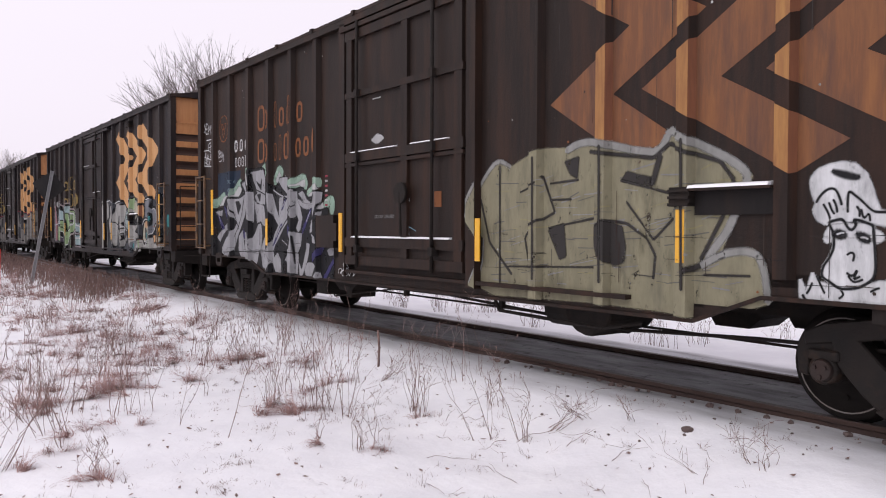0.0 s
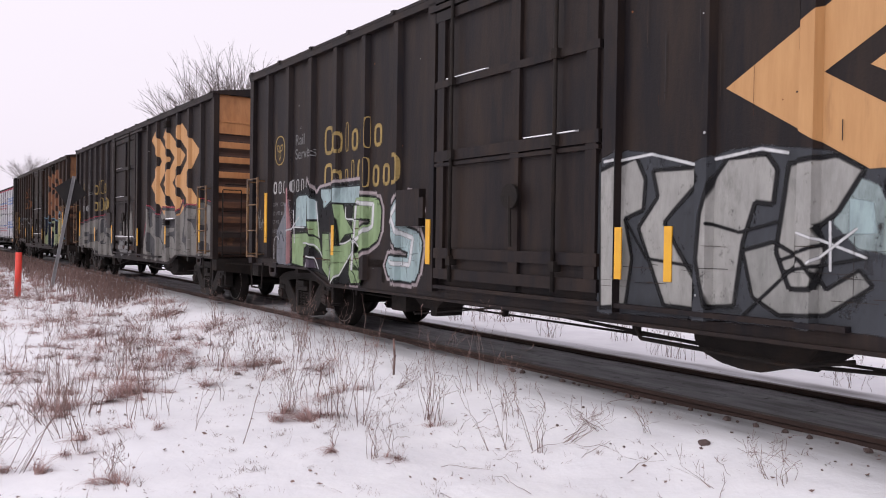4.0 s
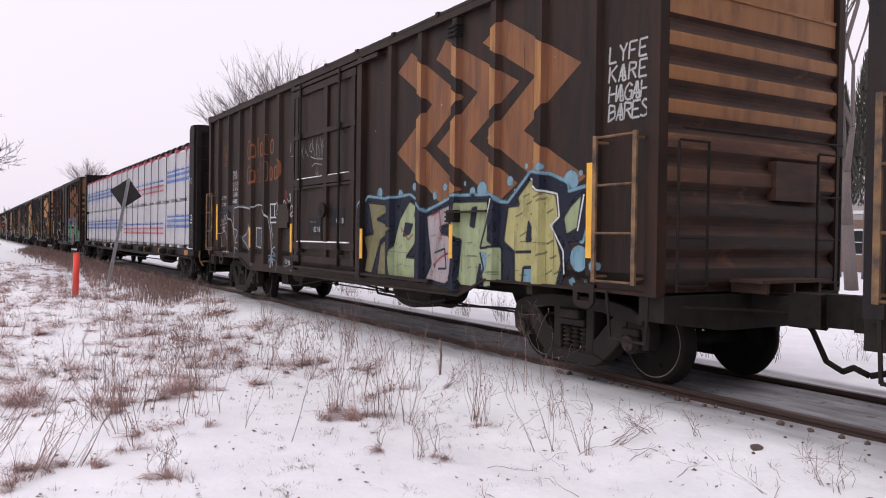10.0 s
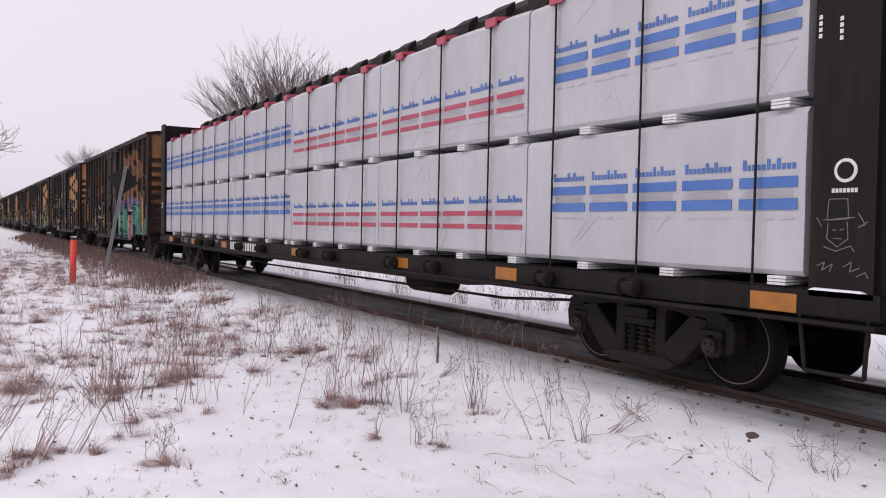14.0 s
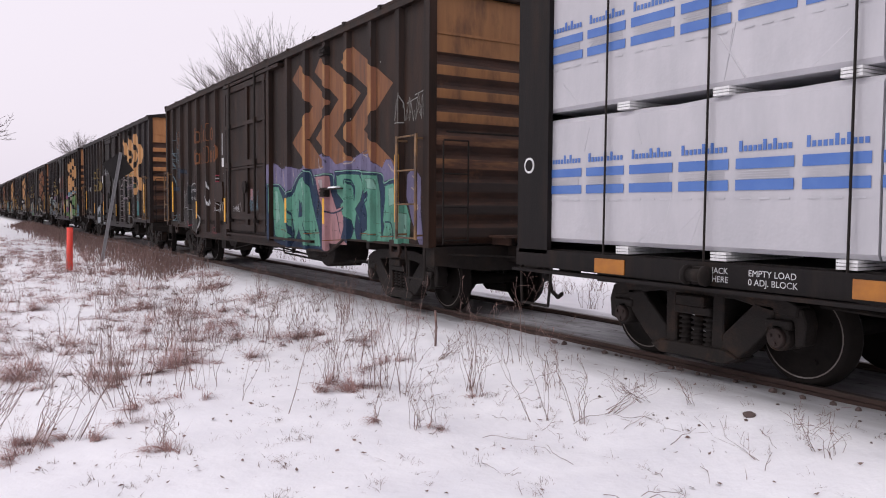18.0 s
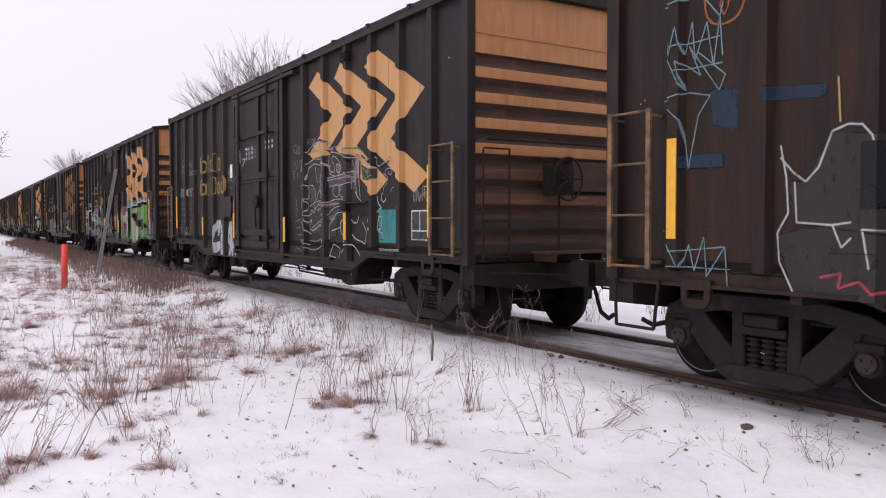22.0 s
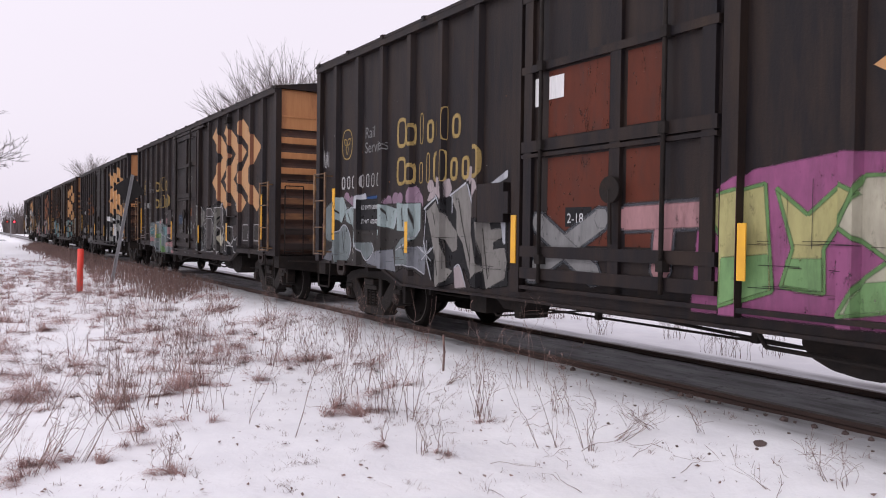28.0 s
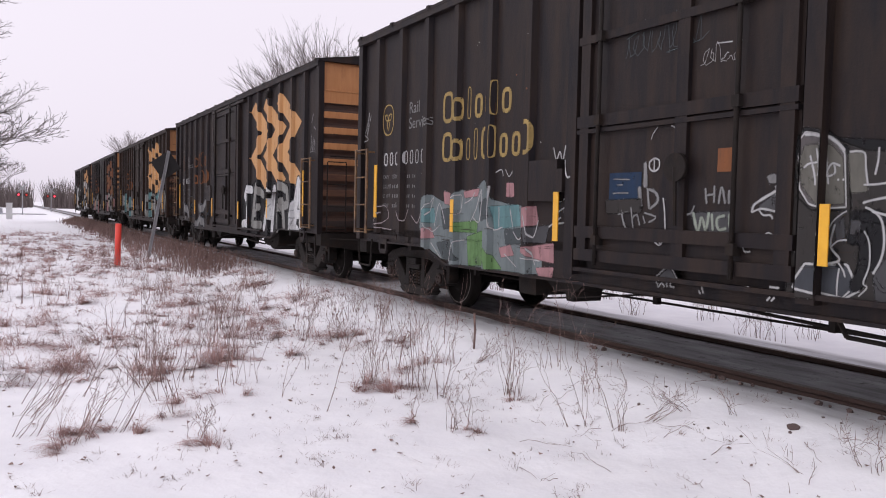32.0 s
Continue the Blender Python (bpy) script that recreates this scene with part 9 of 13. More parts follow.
P.flow(((9.57, 2.59), (9.56, 2.58)), 0.012, "pale", 2)
P.flow(((9.82, 2.54), (9.79, 2.39)), 0.012, "pale", 2)
P.flow(((9.81, 2.46), (9.74, 2.46)), 0.012, "pale", 2)
P.flow(((9.74, 2.52), (9.73, 2.38)), 0.012, "pale", 2)
P.flow(((9.69, 2.38), (9.69, 2.5), (9.63, 2.39), (9.62, 2.5)), 0.012, "pale", 2)
P.flow(((9.59, 2.37), (9.56, 2.5), (9.5, 2.36), (9.46, 2.38)), 0.012, "pale", 2)
P.flow(((9.59, 2.42), (9.5, 2.43)), 0.012, "pale", 2)
P.flow(((9.45, 2.45), (9.41, 2.35)), 0.012, "pale", 2)
P.flow(((9.84, 2.48), (9.81, 2.5)), 0.012, "pale", 2)
P.done("graffiti_tag", c, "thin pale sprayed tag")
written(c, "PLATE", 9.68, 2.23, 0.075, "grey")
written(c, "C", 9.6, 2.1, 0.1, "grey")
sheet_tag(c, 9.15, 2.46, 0.17, 0.29)
sheet_tag(c, 8.72, 2.75, 0.12, 0.28)
for k, (d, z) in enumerate(((8.4, 2.98), (8.4, 2.88), (8.4, 2.78), (7.2, 3.02), (7.2, 2.92))):
    bars(c, d, z, 0.06, (0.16, 0.12, 0.18), "chalk", 0.04, range(3), "data_line")

for k, words in enumerate(("CLOSE AND LOCK", "DOOR BEFORE", "MOVING CAR")):
    written(c, words, 8.23, 2.94 - 0.075 * k, 0.085, "grey", SHEET + 0.057)
P = Paint()
ovals(P, 7.78, 1.93, 0.085, 0.095, 0.028, "chalk", 2)
P.stroke(((8.39, 3.01), (8.11, 3)), 0.03, "white_spray", 2)
P.flow(((8.57, 2.68), (8.4, 2.81), (8.58, 2.81)), 0.02, "white_spray", 2)
P.done("chalk_mark", c, "white chalk marks on the door")
c = CARS[7]
emblem(c, ("chev",), -0.08)
livery(c, "gold", True, badge=13.88)
P = Paint()
P.fill(((4.63, 2.17), (4.33, 2.26), (3.51, 2.16), (2.8, 2.19), (2.17, 2.25), (1.62, 2.27), (1.24, 2.21), (0.88, 1.87), (0.66, 1.08), (0.86, 0.94), (1.26, 0.94), (3.48, 0.75), (4.45, 0.87)), "sky_blue", 0)
P.blob(4.25, 2.18, 0.07, "sky_blue", 0)
P.blob(3.84, 2.21, 0.06, "sky_blue", 0)
P.blob(3.38, 2.17, 0.06, "sky_blue", 0)
P.blob(2.85, 2.22, 0.06, "sky_blue", 0)
P.blob(2.48, 2.26, 0.05, "sky_blue", 0)
P.blob(1.98, 2.21, 0.05, "sky_blue", 0)
P.blob(1.62, 2.21, 0.07, "sky_blue", 0)
P.blob(1.28, 2.21, 0.07, "sky_blue", 0)
P.blob(1.12, 1.93, 0.06, "sky_blue", 0)
P.blob(3.81, 2.16, 0.04, "frost", 1)
P.blob(2.84, 2.15, 0.04, "frost", 1)
P.blob(1.55, 2.19, 0.04, "frost", 1)
P.blob(1.3, 2.2, 0.04, "frost", 1)
P.blob(1.04, 1.66, 0.04, "frost", 1)
P.blob(1.15, 1.38, 0.05, "frost", 1)
P.fill(((6.49, 1.78), (6, 2), (5.28, 2.08), (4.62, 2.03), (4.42, 0.87), (4.91, 0.84), (6.57, 0.84)), "magenta", 0)
P.fill(((4.47, 2.01), (3.26, 2.06), (2.69, 2.1), (2.17, 2.19), (1.89, 2.08), (1.8, 2.17), (1.24, 2.1), (1.32, 1.77), (1.44, 1.6), (1.46, 0.92), (4.29, 0.73), (4.32, 1.63)), "black_spray", 2)
rimmed(P, ((4.25, 2), (3.44, 2), (3.41, 1.76), (3.76, 1.62), (3.76, 0.8), (4.3, 0.8), (4.24, 1.4)), "lime", "black_spray", 0.05)
rimmed(P, ((3.42, 2), (2.79, 2.01), (2.79, 1.78), (3.37, 1.69), (3.31, 1.41), (2.78, 1.39), (2.77, 0.9), (3.48, 0.75), (3.62, 1.27), (3.63, 1.66)), "cream", "black_spray", 0.05)
rimmed(P, ((2.62, 1.74), (2.58, 2), (2.17, 2.11), (1.9, 1.96), (1.86, 1.07), (2.34, 0.92), (2.66, 1.03), (2.78, 1.42)), "lime", "black_spray", 0.05)
P.blob(2.53, 1.45, 0.11, "black_spray", 4)
P.fill(((2.43, 1.59), (2.01, 1.59), (2.01, 1.26), (2.42, 1.25)), "grime", 5)
P.stroke(((1.92, 1.43), (1.6, 1.32), (1.69, 1.46)), 0.05, "black_spray", 4)
rimmed(P, ((1.79, 2.09), (1.32, 2.05), (1.45, 1.6), (1.56, 1.55), (1.53, 1.26), (1.44, 0.95), (1.77, 0.99)), "lime", "black_spray", 0.05)
P.fill(((1.54, 1.58), (1.11, 1.57), (1.11, 1.25), (1.53, 1.23)), "grime", 5)
P.stroke(((4.47, 2.01), (3.26, 2.07), (2.69, 2.12), (2.17, 2.21), (1.9, 2.11), (1.8, 2.18), (1.22, 2.12), (1.31, 1.73), (1.44, 1.59)), 0.03, "white_spray", 5)
rimmed(P, ((6.49, 1.78), (5.9, 1.89), (5.82, 1.05), (6.26, 0.9), (6.28, 1.47)), "lemon", "moss", 0.04)
rimmed(P, ((5.8, 1.85), (5.53, 1.64), (5.27, 1.86), (5.13, 1.79), (5.4, 1.39), (5.39, 1.06), (5.75, 1.09), (5.65, 1.39)), "lemon", "moss", 0.04)
rimmed(P, ((5.1, 1.91), (4.62, 1.9), (4.65, 1.71), (4.93, 1.67), (4.53, 1.4), (4.68, 1.01), (5.25, 0.91), (5.09, 1.19), (4.92, 1.32), (5.26, 1.55)), "cream", "moss", 0.04)
P.fill(((6.23, 1.29), (5.87, 1.33), (5.86, 1.06), (6.24, 0.93)), "lime", 4)
P.fill(((5.09, 1.15), (4.61, 1.21), (4.69, 1.03), (5.18, 0.94)), "lime", 4)
P.fill(((5.7, 1.3), (5.41, 1.31), (5.41, 1.08), (5.71, 1.1)), "lime", 4)
P.blob(0.58, 1.43, 0.08, "teal", 5)
P.stroke(((0.61, 1.88), (0.51, 1.93), (0.47, 1.8), (0.57, 1.75), (0.39, 1.87), (0.34, 1.72)), 0.03, "chalk", 5)
P.stroke(((0.62, 1.68), (0.48, 1.71), (0.35, 1.62)), 0.025, "chalk", 5)
P.stroke(((0.66, 1.13), (0.56, 1.19), (0.46, 1.13), (0.35, 1.21)), 0.025, "chalk", 5)
P.stroke(((1.24, 1.82), (1.12, 1.86), (1.15, 1.68), (1, 1.75), (1.03, 1.9)), 0.03, "chalk", 5)
P.stroke(((1.34, 1.18), (1.18, 1.22), (1.22, 1.08), (1.07, 1.17)), 0.03, "chalk", 5)
P.done("graffiti", c, "green, cream and yellow graffiti letters on blue and magenta")
P = Paint()
P.blob(13.88, 1.99, 0.12, "mauve", 0)
P.blob(13.68, 1.94, 0.1, "mauve", 0)
P.blob(12.36, 1.91, 0.1, "mauve", 0)
P.blob(12.15, 1.95, 0.1, "mauve", 0)
P.blob(12.01, 1.96, 0.08, "mauve", 0)
P.blob(11.55, 1.96, 0.15, "mauve", 0)
P.blob(11.45, 1.9, 0.12, "mauve", 0)
P.fill(((11.21, 1.91), (11.12, 2.04), (11.03, 2.08), (10.94, 2.05), (10.9, 1.97), (11.05, 1.89)), "blush", 0)
P.blob(11.13, 2.1, 0.08, "blush", 0)
P.fill(((10.91, 2.1), (10.88, 2.19), (10.81, 2.19), (10.77, 1.95), (10.79, 1.8), (10.89, 1.95)), "blush", 0)
P.fill(((10.73, 2.16), (10.65, 2.17), (10.59, 2.05), (10.64, 1.95), (10.72, 1.94)), "blush", 0)
P.fill(((10.23, 2.11), (10.22, 2.24), (10.16, 2.3), (10.09, 2.28), (10.06, 2.18), (10.12, 2.14), (10.18, 2.07)), "blush", 0)
P.fill(((10.12, 1.97), (10.08, 2.1), (10.01, 2.15), (9.94, 2.11), (9.9, 2.03), (9.96, 1.98), (10.02, 1.9), (10.07, 1.8)), "blush", 0)
P.fill(((13.19, 2.01), (12.76, 2.02), (12.72, 1.83), (13.05, 1.84)), "blue_patch", 1)
P.fill(((14.88, 1.92), (14, 2.02), (13.63, 1.87), (13.44, 1.96), (12.8, 1.87), (12.27, 1.88), (11.37, 1.87), (11.32, 1.47), (11.26, 0.97), (11.34, 0.87), (11.81, 1), (12.12, 0.89), (13.2, 0.94), (14.85, 0.91)), "smoke", 1)
P.fill(((14.42, 2.03), (14.02, 2.03), (13.88, 1.85), (14.08, 1.62), (14.25, 1.71), (14.35, 1.82)), "frost_teal", 2)
P.fill(((14.83, 1.82), (14.43, 2.01), (14.39, 1.3), (14.7, 1.32), (14.81, 1.51)), "haze_pale", 2)
P.fill(((14.22, 1.44), (13.98, 1.58), (13.78, 1.48), (13.68, 1.25), (13.76, 1.05), (13.97, 0.94), (14.2, 0.96), (14.31, 1.16)), "haze_pale", 2)
P.fill(((14.85, 0.99), (14.35, 0.95), (14.26, 1.23), (14.59, 1.15), (14.77, 1.04)), "steel_grey", 2)
P.fill(((13.93, 1.81), (13.65, 1.87), (13.52, 1.74), (13.44, 1.45), (13.41, 1.22), (13.55, 1.38), (13.64, 1.58), (13.87, 1.64)), "frost_teal", 2)
P.fill(((13.63, 1.19), (13.44, 1.26), (13.44, 1.06), (13.57, 0.94)), "worn_pale", 2)
P.fill(((13.46, 2.02), (13.16, 2.07), (13.07, 1.84), (13.46, 1.85)), "frost", 2)
P.fill(((12.77, 1.93), (12.67, 2.01), (12.66, 1.83), (12.8, 1.84)), "frost", 2)
P.fill(((12.66, 1.89), (12.48, 1.87), (12.08, 1.8), (12.13, 1.6), (12.18, 1.52), (12.63, 1.58)), "frost_teal", 2)
P.fill(((12.1, 1.89), (11.8, 1.86), (11.4, 1.87), (11.4, 1.52), (11.5, 1.42), (11.66, 1.34), (11.67, 1.49), (12.08, 1.5)), "frost_teal", 2)
P.fill(((13.42, 1.29), (12.92, 1.3), (12.86, 1.18), (13.13, 1.02), (13.31, 1.16)), "haze_pale", 2)
P.fill(((12.67, 1.52), (12.56, 1.49), (12.6, 1.34), (12.66, 1.31)), "frost_teal", 2)
P.fill(((12.13, 1.24), (11.98, 1.36), (11.75, 1.44), (11.66, 1.36), (11.66, 1.02), (12.12, 0.99)), "haze_pale", 2)
P.fill(((11.66, 1.26), (11.28, 1.27), (11.25, 1.12), (11.26, 0.91), (11.65, 0.99)), "steel_grey", 2)
P.fill(((13.11, 0.99), (12.82, 1.16), (12.21, 1.21), (12.15, 0.96), (12.12, 0.9), (12.63, 0.93)), "steel_grey", 2)
P.fill(((11.31, 1.82), (10.89, 1.99), (10.77, 1.89), (10.62, 1.95), (10.19, 2.12), (10.12, 1.87), (10.04, 1.65), (9.36, 1.64), (9.33, 0.87), (9.83, 0.8), (10.11, 0.83), (10.27, 1.03), (10.52, 0.83), (10.86, 0.75), (11.12, 0.87), (11.26, 1.37)), "black_spray", 1)
P.fill(((11.22, 1.75), (10.9, 1.93), (10.77, 1.74), (10.55, 1.55), (10.44, 1.48), (10.44, 1.26), (10.54, 1.23), (10.78, 1.43), (10.75, 1.24), (10.7, 1.01), (10.55, 0.98), (10.84, 0.76), (10.97, 1.09), (11.1, 1.47)), "worn_pale", 3)
P.fill(((10.59, 1.94), (10.23, 2.09), (10.12, 1.83), (10.05, 1.61), (9.99, 1.4), (9.91, 1.11), (9.85, 1.03), (10.06, 0.88), (10.17, 1.05), (10.3, 1.35), (10.44, 1.48), (10.45, 1.75)), "worn_pale", 3)
P.fill(((10.5, 1.02), (10.37, 1.06), (10.22, 0.8), (10.47, 0.77)), "blush", 3)
P.fill(((9.92, 1.6), (9.72, 1.61), (9.68, 1.51), (9.47, 1.52), (9.45, 1.43), (9.63, 1.37), (9.63, 1.27), (9.4, 1.3), (9.35, 1.15), (9.39, 0.95), (9.76, 0.81), (9.84, 1.07)), "worn_pale", 3)
P.fill(((9.47, 1.61), (9.39, 1.6), (9.39, 1.35), (9.43, 1.38)), "frost", 3)
P.fill(((9.81, 2.01), (9.35, 2.2), (9.35, 2.13), (9.64, 2.03)), "frost", 4)
P.fill(((15.22, 1.47), (14.93, 1.51), (14.92, 1.07), (15.25, 1.04)), "pink", 1)
P.flow(((14.83, 1.82), (14.78, 1.35)), 0.02, "frost", 4)
P.flow(((13.42, 1.29), (13.13, 1.02), (12.86, 1.17), (12.92, 1.3)), 0.02, "frost", 4)
P.flow(((13.46, 2.02), (13.44, 1.85)), 0.02, "frost", 4)
P.flow(((12.18, 1.52), (12.08, 1.77)), 0.02, "frost", 4)
P.flow(((11.4, 1.51), (11.6, 1.39), (12.11, 1.21)), 0.02, "frost", 4)
P.flow(((12.12, 0.99), (11.66, 1), (11.27, 0.9)), 0.02, "frost", 4)
P.flow(((11.24, 1.8), (11.26, 1.57), (11.29, 1.32)), 0.02, "frost", 4)
P.flow(((14.22, 1.44), (13.98, 1.58), (13.78, 1.48), (13.68, 1.25), (13.76, 1.05)), 0.02, "frost", 4)
P.flow(((13.87, 1.77), (13.65, 1.87), (13.52, 1.74), (13.42, 1.22)), 0.02, "frost", 4)
P.flow(((10.5, 1.02), (10.37, 1.06), (10.22, 0.8)), 0.02, "frost", 4)
P.flow(((10.56, 1.94), (10.56, 1.73)), 0.02, "frost", 4)
P.flow(((11.29, 1.79), (10.9, 1.96), (10.79, 1.85)), 0.035, "frost", 5)
P.flow(((10.62, 1.95), (10.23, 2.1)), 0.035, "frost", 5)
P.flow(((10.2, 2.08), (10.13, 1.92), (10.05, 1.73)), 0.035, "frost", 5)
P.flow(((11.29, 1.35), (11.2, 1.1), (11.08, 0.84)), 0.035, "frost", 5)
P.flow(((11.46, 1.28), (11.22, 1.18), (11.03, 1.28)), 0.018, "frost", 5)
P.flow(((11.22, 1.37), (11.21, 1.07)), 0.018, "frost", 5)
P.flow(((11.35, 1.09), (11.08, 1.27)), 0.018, "frost", 5)
P.flow(((11.39, 1.27), (11.09, 1.09)), 0.018, "frost", 5)
P.flow(((14.3, 1.97), (14.16, 1.77)), 0.02, "smoke", 5)
P.flow(((14.04, 1.48), (13.95, 1.11)), 0.02, "smoke", 5)
P.flow(((13.82, 1.77), (13.59, 1.48)), 0.02, "smoke", 5)
P.flow(((11.95, 1.82), (11.91, 1.55)), 0.02, "smoke", 5)
P.flow(((11.62, 1.81), (11.57, 1.52)), 0.02, "smoke", 5)
P.flow(((12.48, 1.83), (12.39, 1.63)), 0.02, "smoke", 5)
P.flow(((11.94, 1.3), (11.81, 1.07)), 0.02, "smoke", 5)
P.flow(((11.05, 1.74), (10.9, 1.33), (10.8, 0.91)), 0.02, "smoke", 5)
P.flow(((10.4, 1.88), (10.27, 1.48), (10.09, 1.06)), 0.02, "smoke", 5)
P.flow(((9.85, 1.53), (9.73, 0.92)), 0.02, "smoke", 5)
P.flow(((10.74, 1.39), (10.69, 1.01)), 0.02, "smoke", 5)
P.done("graffiti", c, "grey and frosty white graffiti letters with pink bubbles")
for k, (d0, d1, z0, z1) in enumerate(((8.55, 7.62, 2.5, 3.2), (7.38, 6.9, 2.5, 3.2), (8.55, 7.62, 1.36, 2.28), (7.38, 6.9, 1.36, 2.28))):
    patch(c, d0, d1, z0, z1, "rust_door", "door_panel_paint", "rust-red door panel")
patch(c, 8.25, 7.85, 1.55, 1.75, "black_spray", "stencil_panel", "black stencil plate", 1)
written(c, "2-18", 8.22, 1.59, 0.14, "white_spray", SHEET + 0.057)
sheet_tag(c, 8.66, 2.85, 0.12, 0.3)
sheet_tag(c, 8.3, 2.9, 0.24, 0.24)
patch(c, 13.34, 12.70, 1.50, 1.98, "black_spray", "stencil_panel", "black panel behind stencilled weights", 7)
written(c, "LD LMT158000", 13.29, 1.82, 0.095, "white_spray", SHEET + 0.012)
written(c, "LT WT  62000", 13.29, 1.60, 0.095, "white_spray", SHEET + 0.012)
patch(c, 15.0, 14.88, 0.98, 1.6, "pink", "paint_patch", "pink sprayed corner", 1)
tag(c, 14.95, 2.5, 0.3, 0.7, "chalk", 6, 0.025, 76)
burner(c, "XT", 8.9, 6.4, 0.95, 1.8, ("grey", "pink"), "slate", 0.22, seed=77, label="grey and pink graffiti strokes on the door")

c = CARS[8]
emblem(c, ("chevdull",), -0.1)
livery(c, "gold", True, badge=13.95)
P = Paint()
P.fill(((6.36, 2.1), (5.56, 2.01), (5.06, 2.07), (4.52, 2.13), (4.11, 2.13), (3.79, 1.94), (3.44, 1.97), (3.43, 1.58), (3.16, 1.54), (3.08, 1.26), (2.82, 1.34), (2.67, 1.23), (2.95, 0.94), (3.74, 0.85), (5.3, 0.89), (6.37, 1.05)), "black_spray", 1)
rimmed(P, ((5.1, 1.96), (4.56, 2.05), (4.6, 1.72), (5.06, 1.73)), "taupe", "chalk", 0.03)
rimmed(P, ((4.42, 1.91), (4.12, 1.48), (4.22, 1.05), (4.38, 0.93), (4.53, 1.47)), "taupe", "chalk", 0.03)
rimmed(P, ((6.24, 2.04), (6.07, 2.02), (5.89, 1.58), (6.14, 1.32)), "taupe", "chalk", 0.03)
rimmed(P, ((4.11, 2.11), (3.94, 1.92), (4.08, 1.53), (4.19, 1.8)), "taupe", "chalk", 0.03)
rimmed(P, ((5.76, 1.67), (5.39, 1.73), (5.51, 0.94), (5.82, 0.95)), "smoke", "chalk", 0.03)
rimmed(P, ((5.23, 1.58), (4.85, 1.61), (4.91, 0.92), (5.25, 0.9)), "smoke", "chalk", 0.03)
rimmed(P, ((3.85, 1.48), (3.58, 1.88), (3.49, 1.49), (3.67, 0.93), (3.86, 0.97)), "smoke", "chalk", 0.03)
rimmed(P, ((3.42, 1.56), (3.17, 1.53), (3.08, 1.26), (3.34, 1.1), (3.45, 1.34)), "smoke", "chalk", 0.03)
rimmed(P, ((6.32, 1.32), (5.94, 1.13), (6.37, 1.04)), "smoke", "chalk", 0.03)
P.stroke(((5.85, 1.74), (5.4, 1.97), (5.34, 1.7)), 0.035, "chalk", 5)
P.stroke(((4.47, 1.96), (4.24, 1.64), (4.12, 1.95), (4.04, 2.1)), 0.035, "chalk", 5)
P.stroke(((4.12, 1.48), (4.22, 1.05), (4.29, 0.85)), 0.035, "chalk", 5)
P.stroke(((3.58, 1.91), (3.43, 1.97), (3.42, 1.77)), 0.035, "chalk", 5)
P.stroke(((3.08, 1.27), (2.96, 1.23), (2.81, 1.32), (2.67, 1.22), (2.78, 1.18)), 0.035, "chalk", 5)
P.stroke(((3.42, 1.1), (3.14, 1.08), (3.07, 0.95), (2.93, 0.94)), 0.035, "chalk", 5)
P.stroke(((2.81, 1.31), (2.85, 1.13)), 0.035, "chalk", 5)
P.stroke(((5.51, 0.91), (5.1, 0.91)), 0.035, "chalk", 5)
rimmed(P, ((4.69, 1.67), (4.58, 1.65), (4.55, 1.42), (4.23, 1.34), (4.42, 1.15), (4.55, 0.96), (4.73, 1.06), (4.8, 1.3), (4.68, 1.36)), "cream", "black_spray", 0.025)
P.done("graffiti", c, "dark and silver graffiti letters with white outlines")
P = Paint()
P.fill(((6.39, 1.92), (6.21, 2.11), (5.78, 1.95), (5.38, 1.93), (5.21, 2.05), (5.04, 2.06), (4.81, 2.03), (4.47, 2.06), (4.16, 2.09), (4.02, 2.14), (3.95, 2.02), (3.9, 1.82), (3.86, 1.15), (3.99, 0.94), (4.47, 0.96), (5.47, 0.91), (6.36, 0.87), (6.33, 1.37)), "smoke", 6)
rimmed(P, ((6.3, 1.93), (6.28, 2.05), (6.22, 2.12), (6.12, 2.1), (6.03, 2.04), (5.96, 1.95), (5.93, 1.56), (6.06, 1.55), (6.17, 1.58), (6.25, 1.69)), "taupe", "chalk", 0.014, 7)
P.fill(((6.34, 1.89), (6.32, 2.06), (6.23, 2.15), (6.1, 2.12), (5.94, 2), (5.9, 1.54), (6.15, 1.54), (6.28, 1.65)), "black_spray", 6)
P.fill(((6.22, 2.01), (6.08, 2.02), (5.98, 1.92), (5.95, 1.59), (6.1, 1.58), (6.23, 1.72), (6.26, 1.89)), "bone_dark", 8)
P.flow(((6.22, 2.1), (6.12, 2.09), (6.03, 2.04), (5.96, 1.97)), 0.0325, "chalk", 9)
P.flow(((6.22, 1.85), (6.18, 1.88), (6.09, 1.89)), 0.0208, "chalk", 9)
P.flow(((6.17, 1.94), (6.13, 1.8), (6.12, 1.72)), 0.0208, "chalk", 9)
P.flow(((6.12, 1.99), (6.1, 1.88), (6.08, 1.73)), 0.0208, "chalk", 9)
P.flow(((6.04, 1.88), (6.03, 1.81), (6.1, 1.79), (6.06, 1.88), (5.99, 1.86)), 0.0208, "chalk", 9)
P.blob(6, 1.76, 0.0091, "chalk", 9)
P.blob(5.96, 1.76, 0.0091, "chalk", 9)
P.flow(((5.92, 1.96), (5.81, 1.95), (5.79, 1.83), (5.77, 1.72)), 0.0163, "chalk", 9)
P.fill(((5.92, 1.95), (5.81, 1.94), (5.78, 1.68), (5.89, 1.67)), "bone_dark", 8)
P.flow(((5.8, 1.72), (5.72, 1.72), (5.63, 1.73)), 0.0163, "chalk", 9)
P.flow(((5.8, 1.59), (5.73, 1.61), (5.62, 1.63)), 0.0195, "chalk", 9)
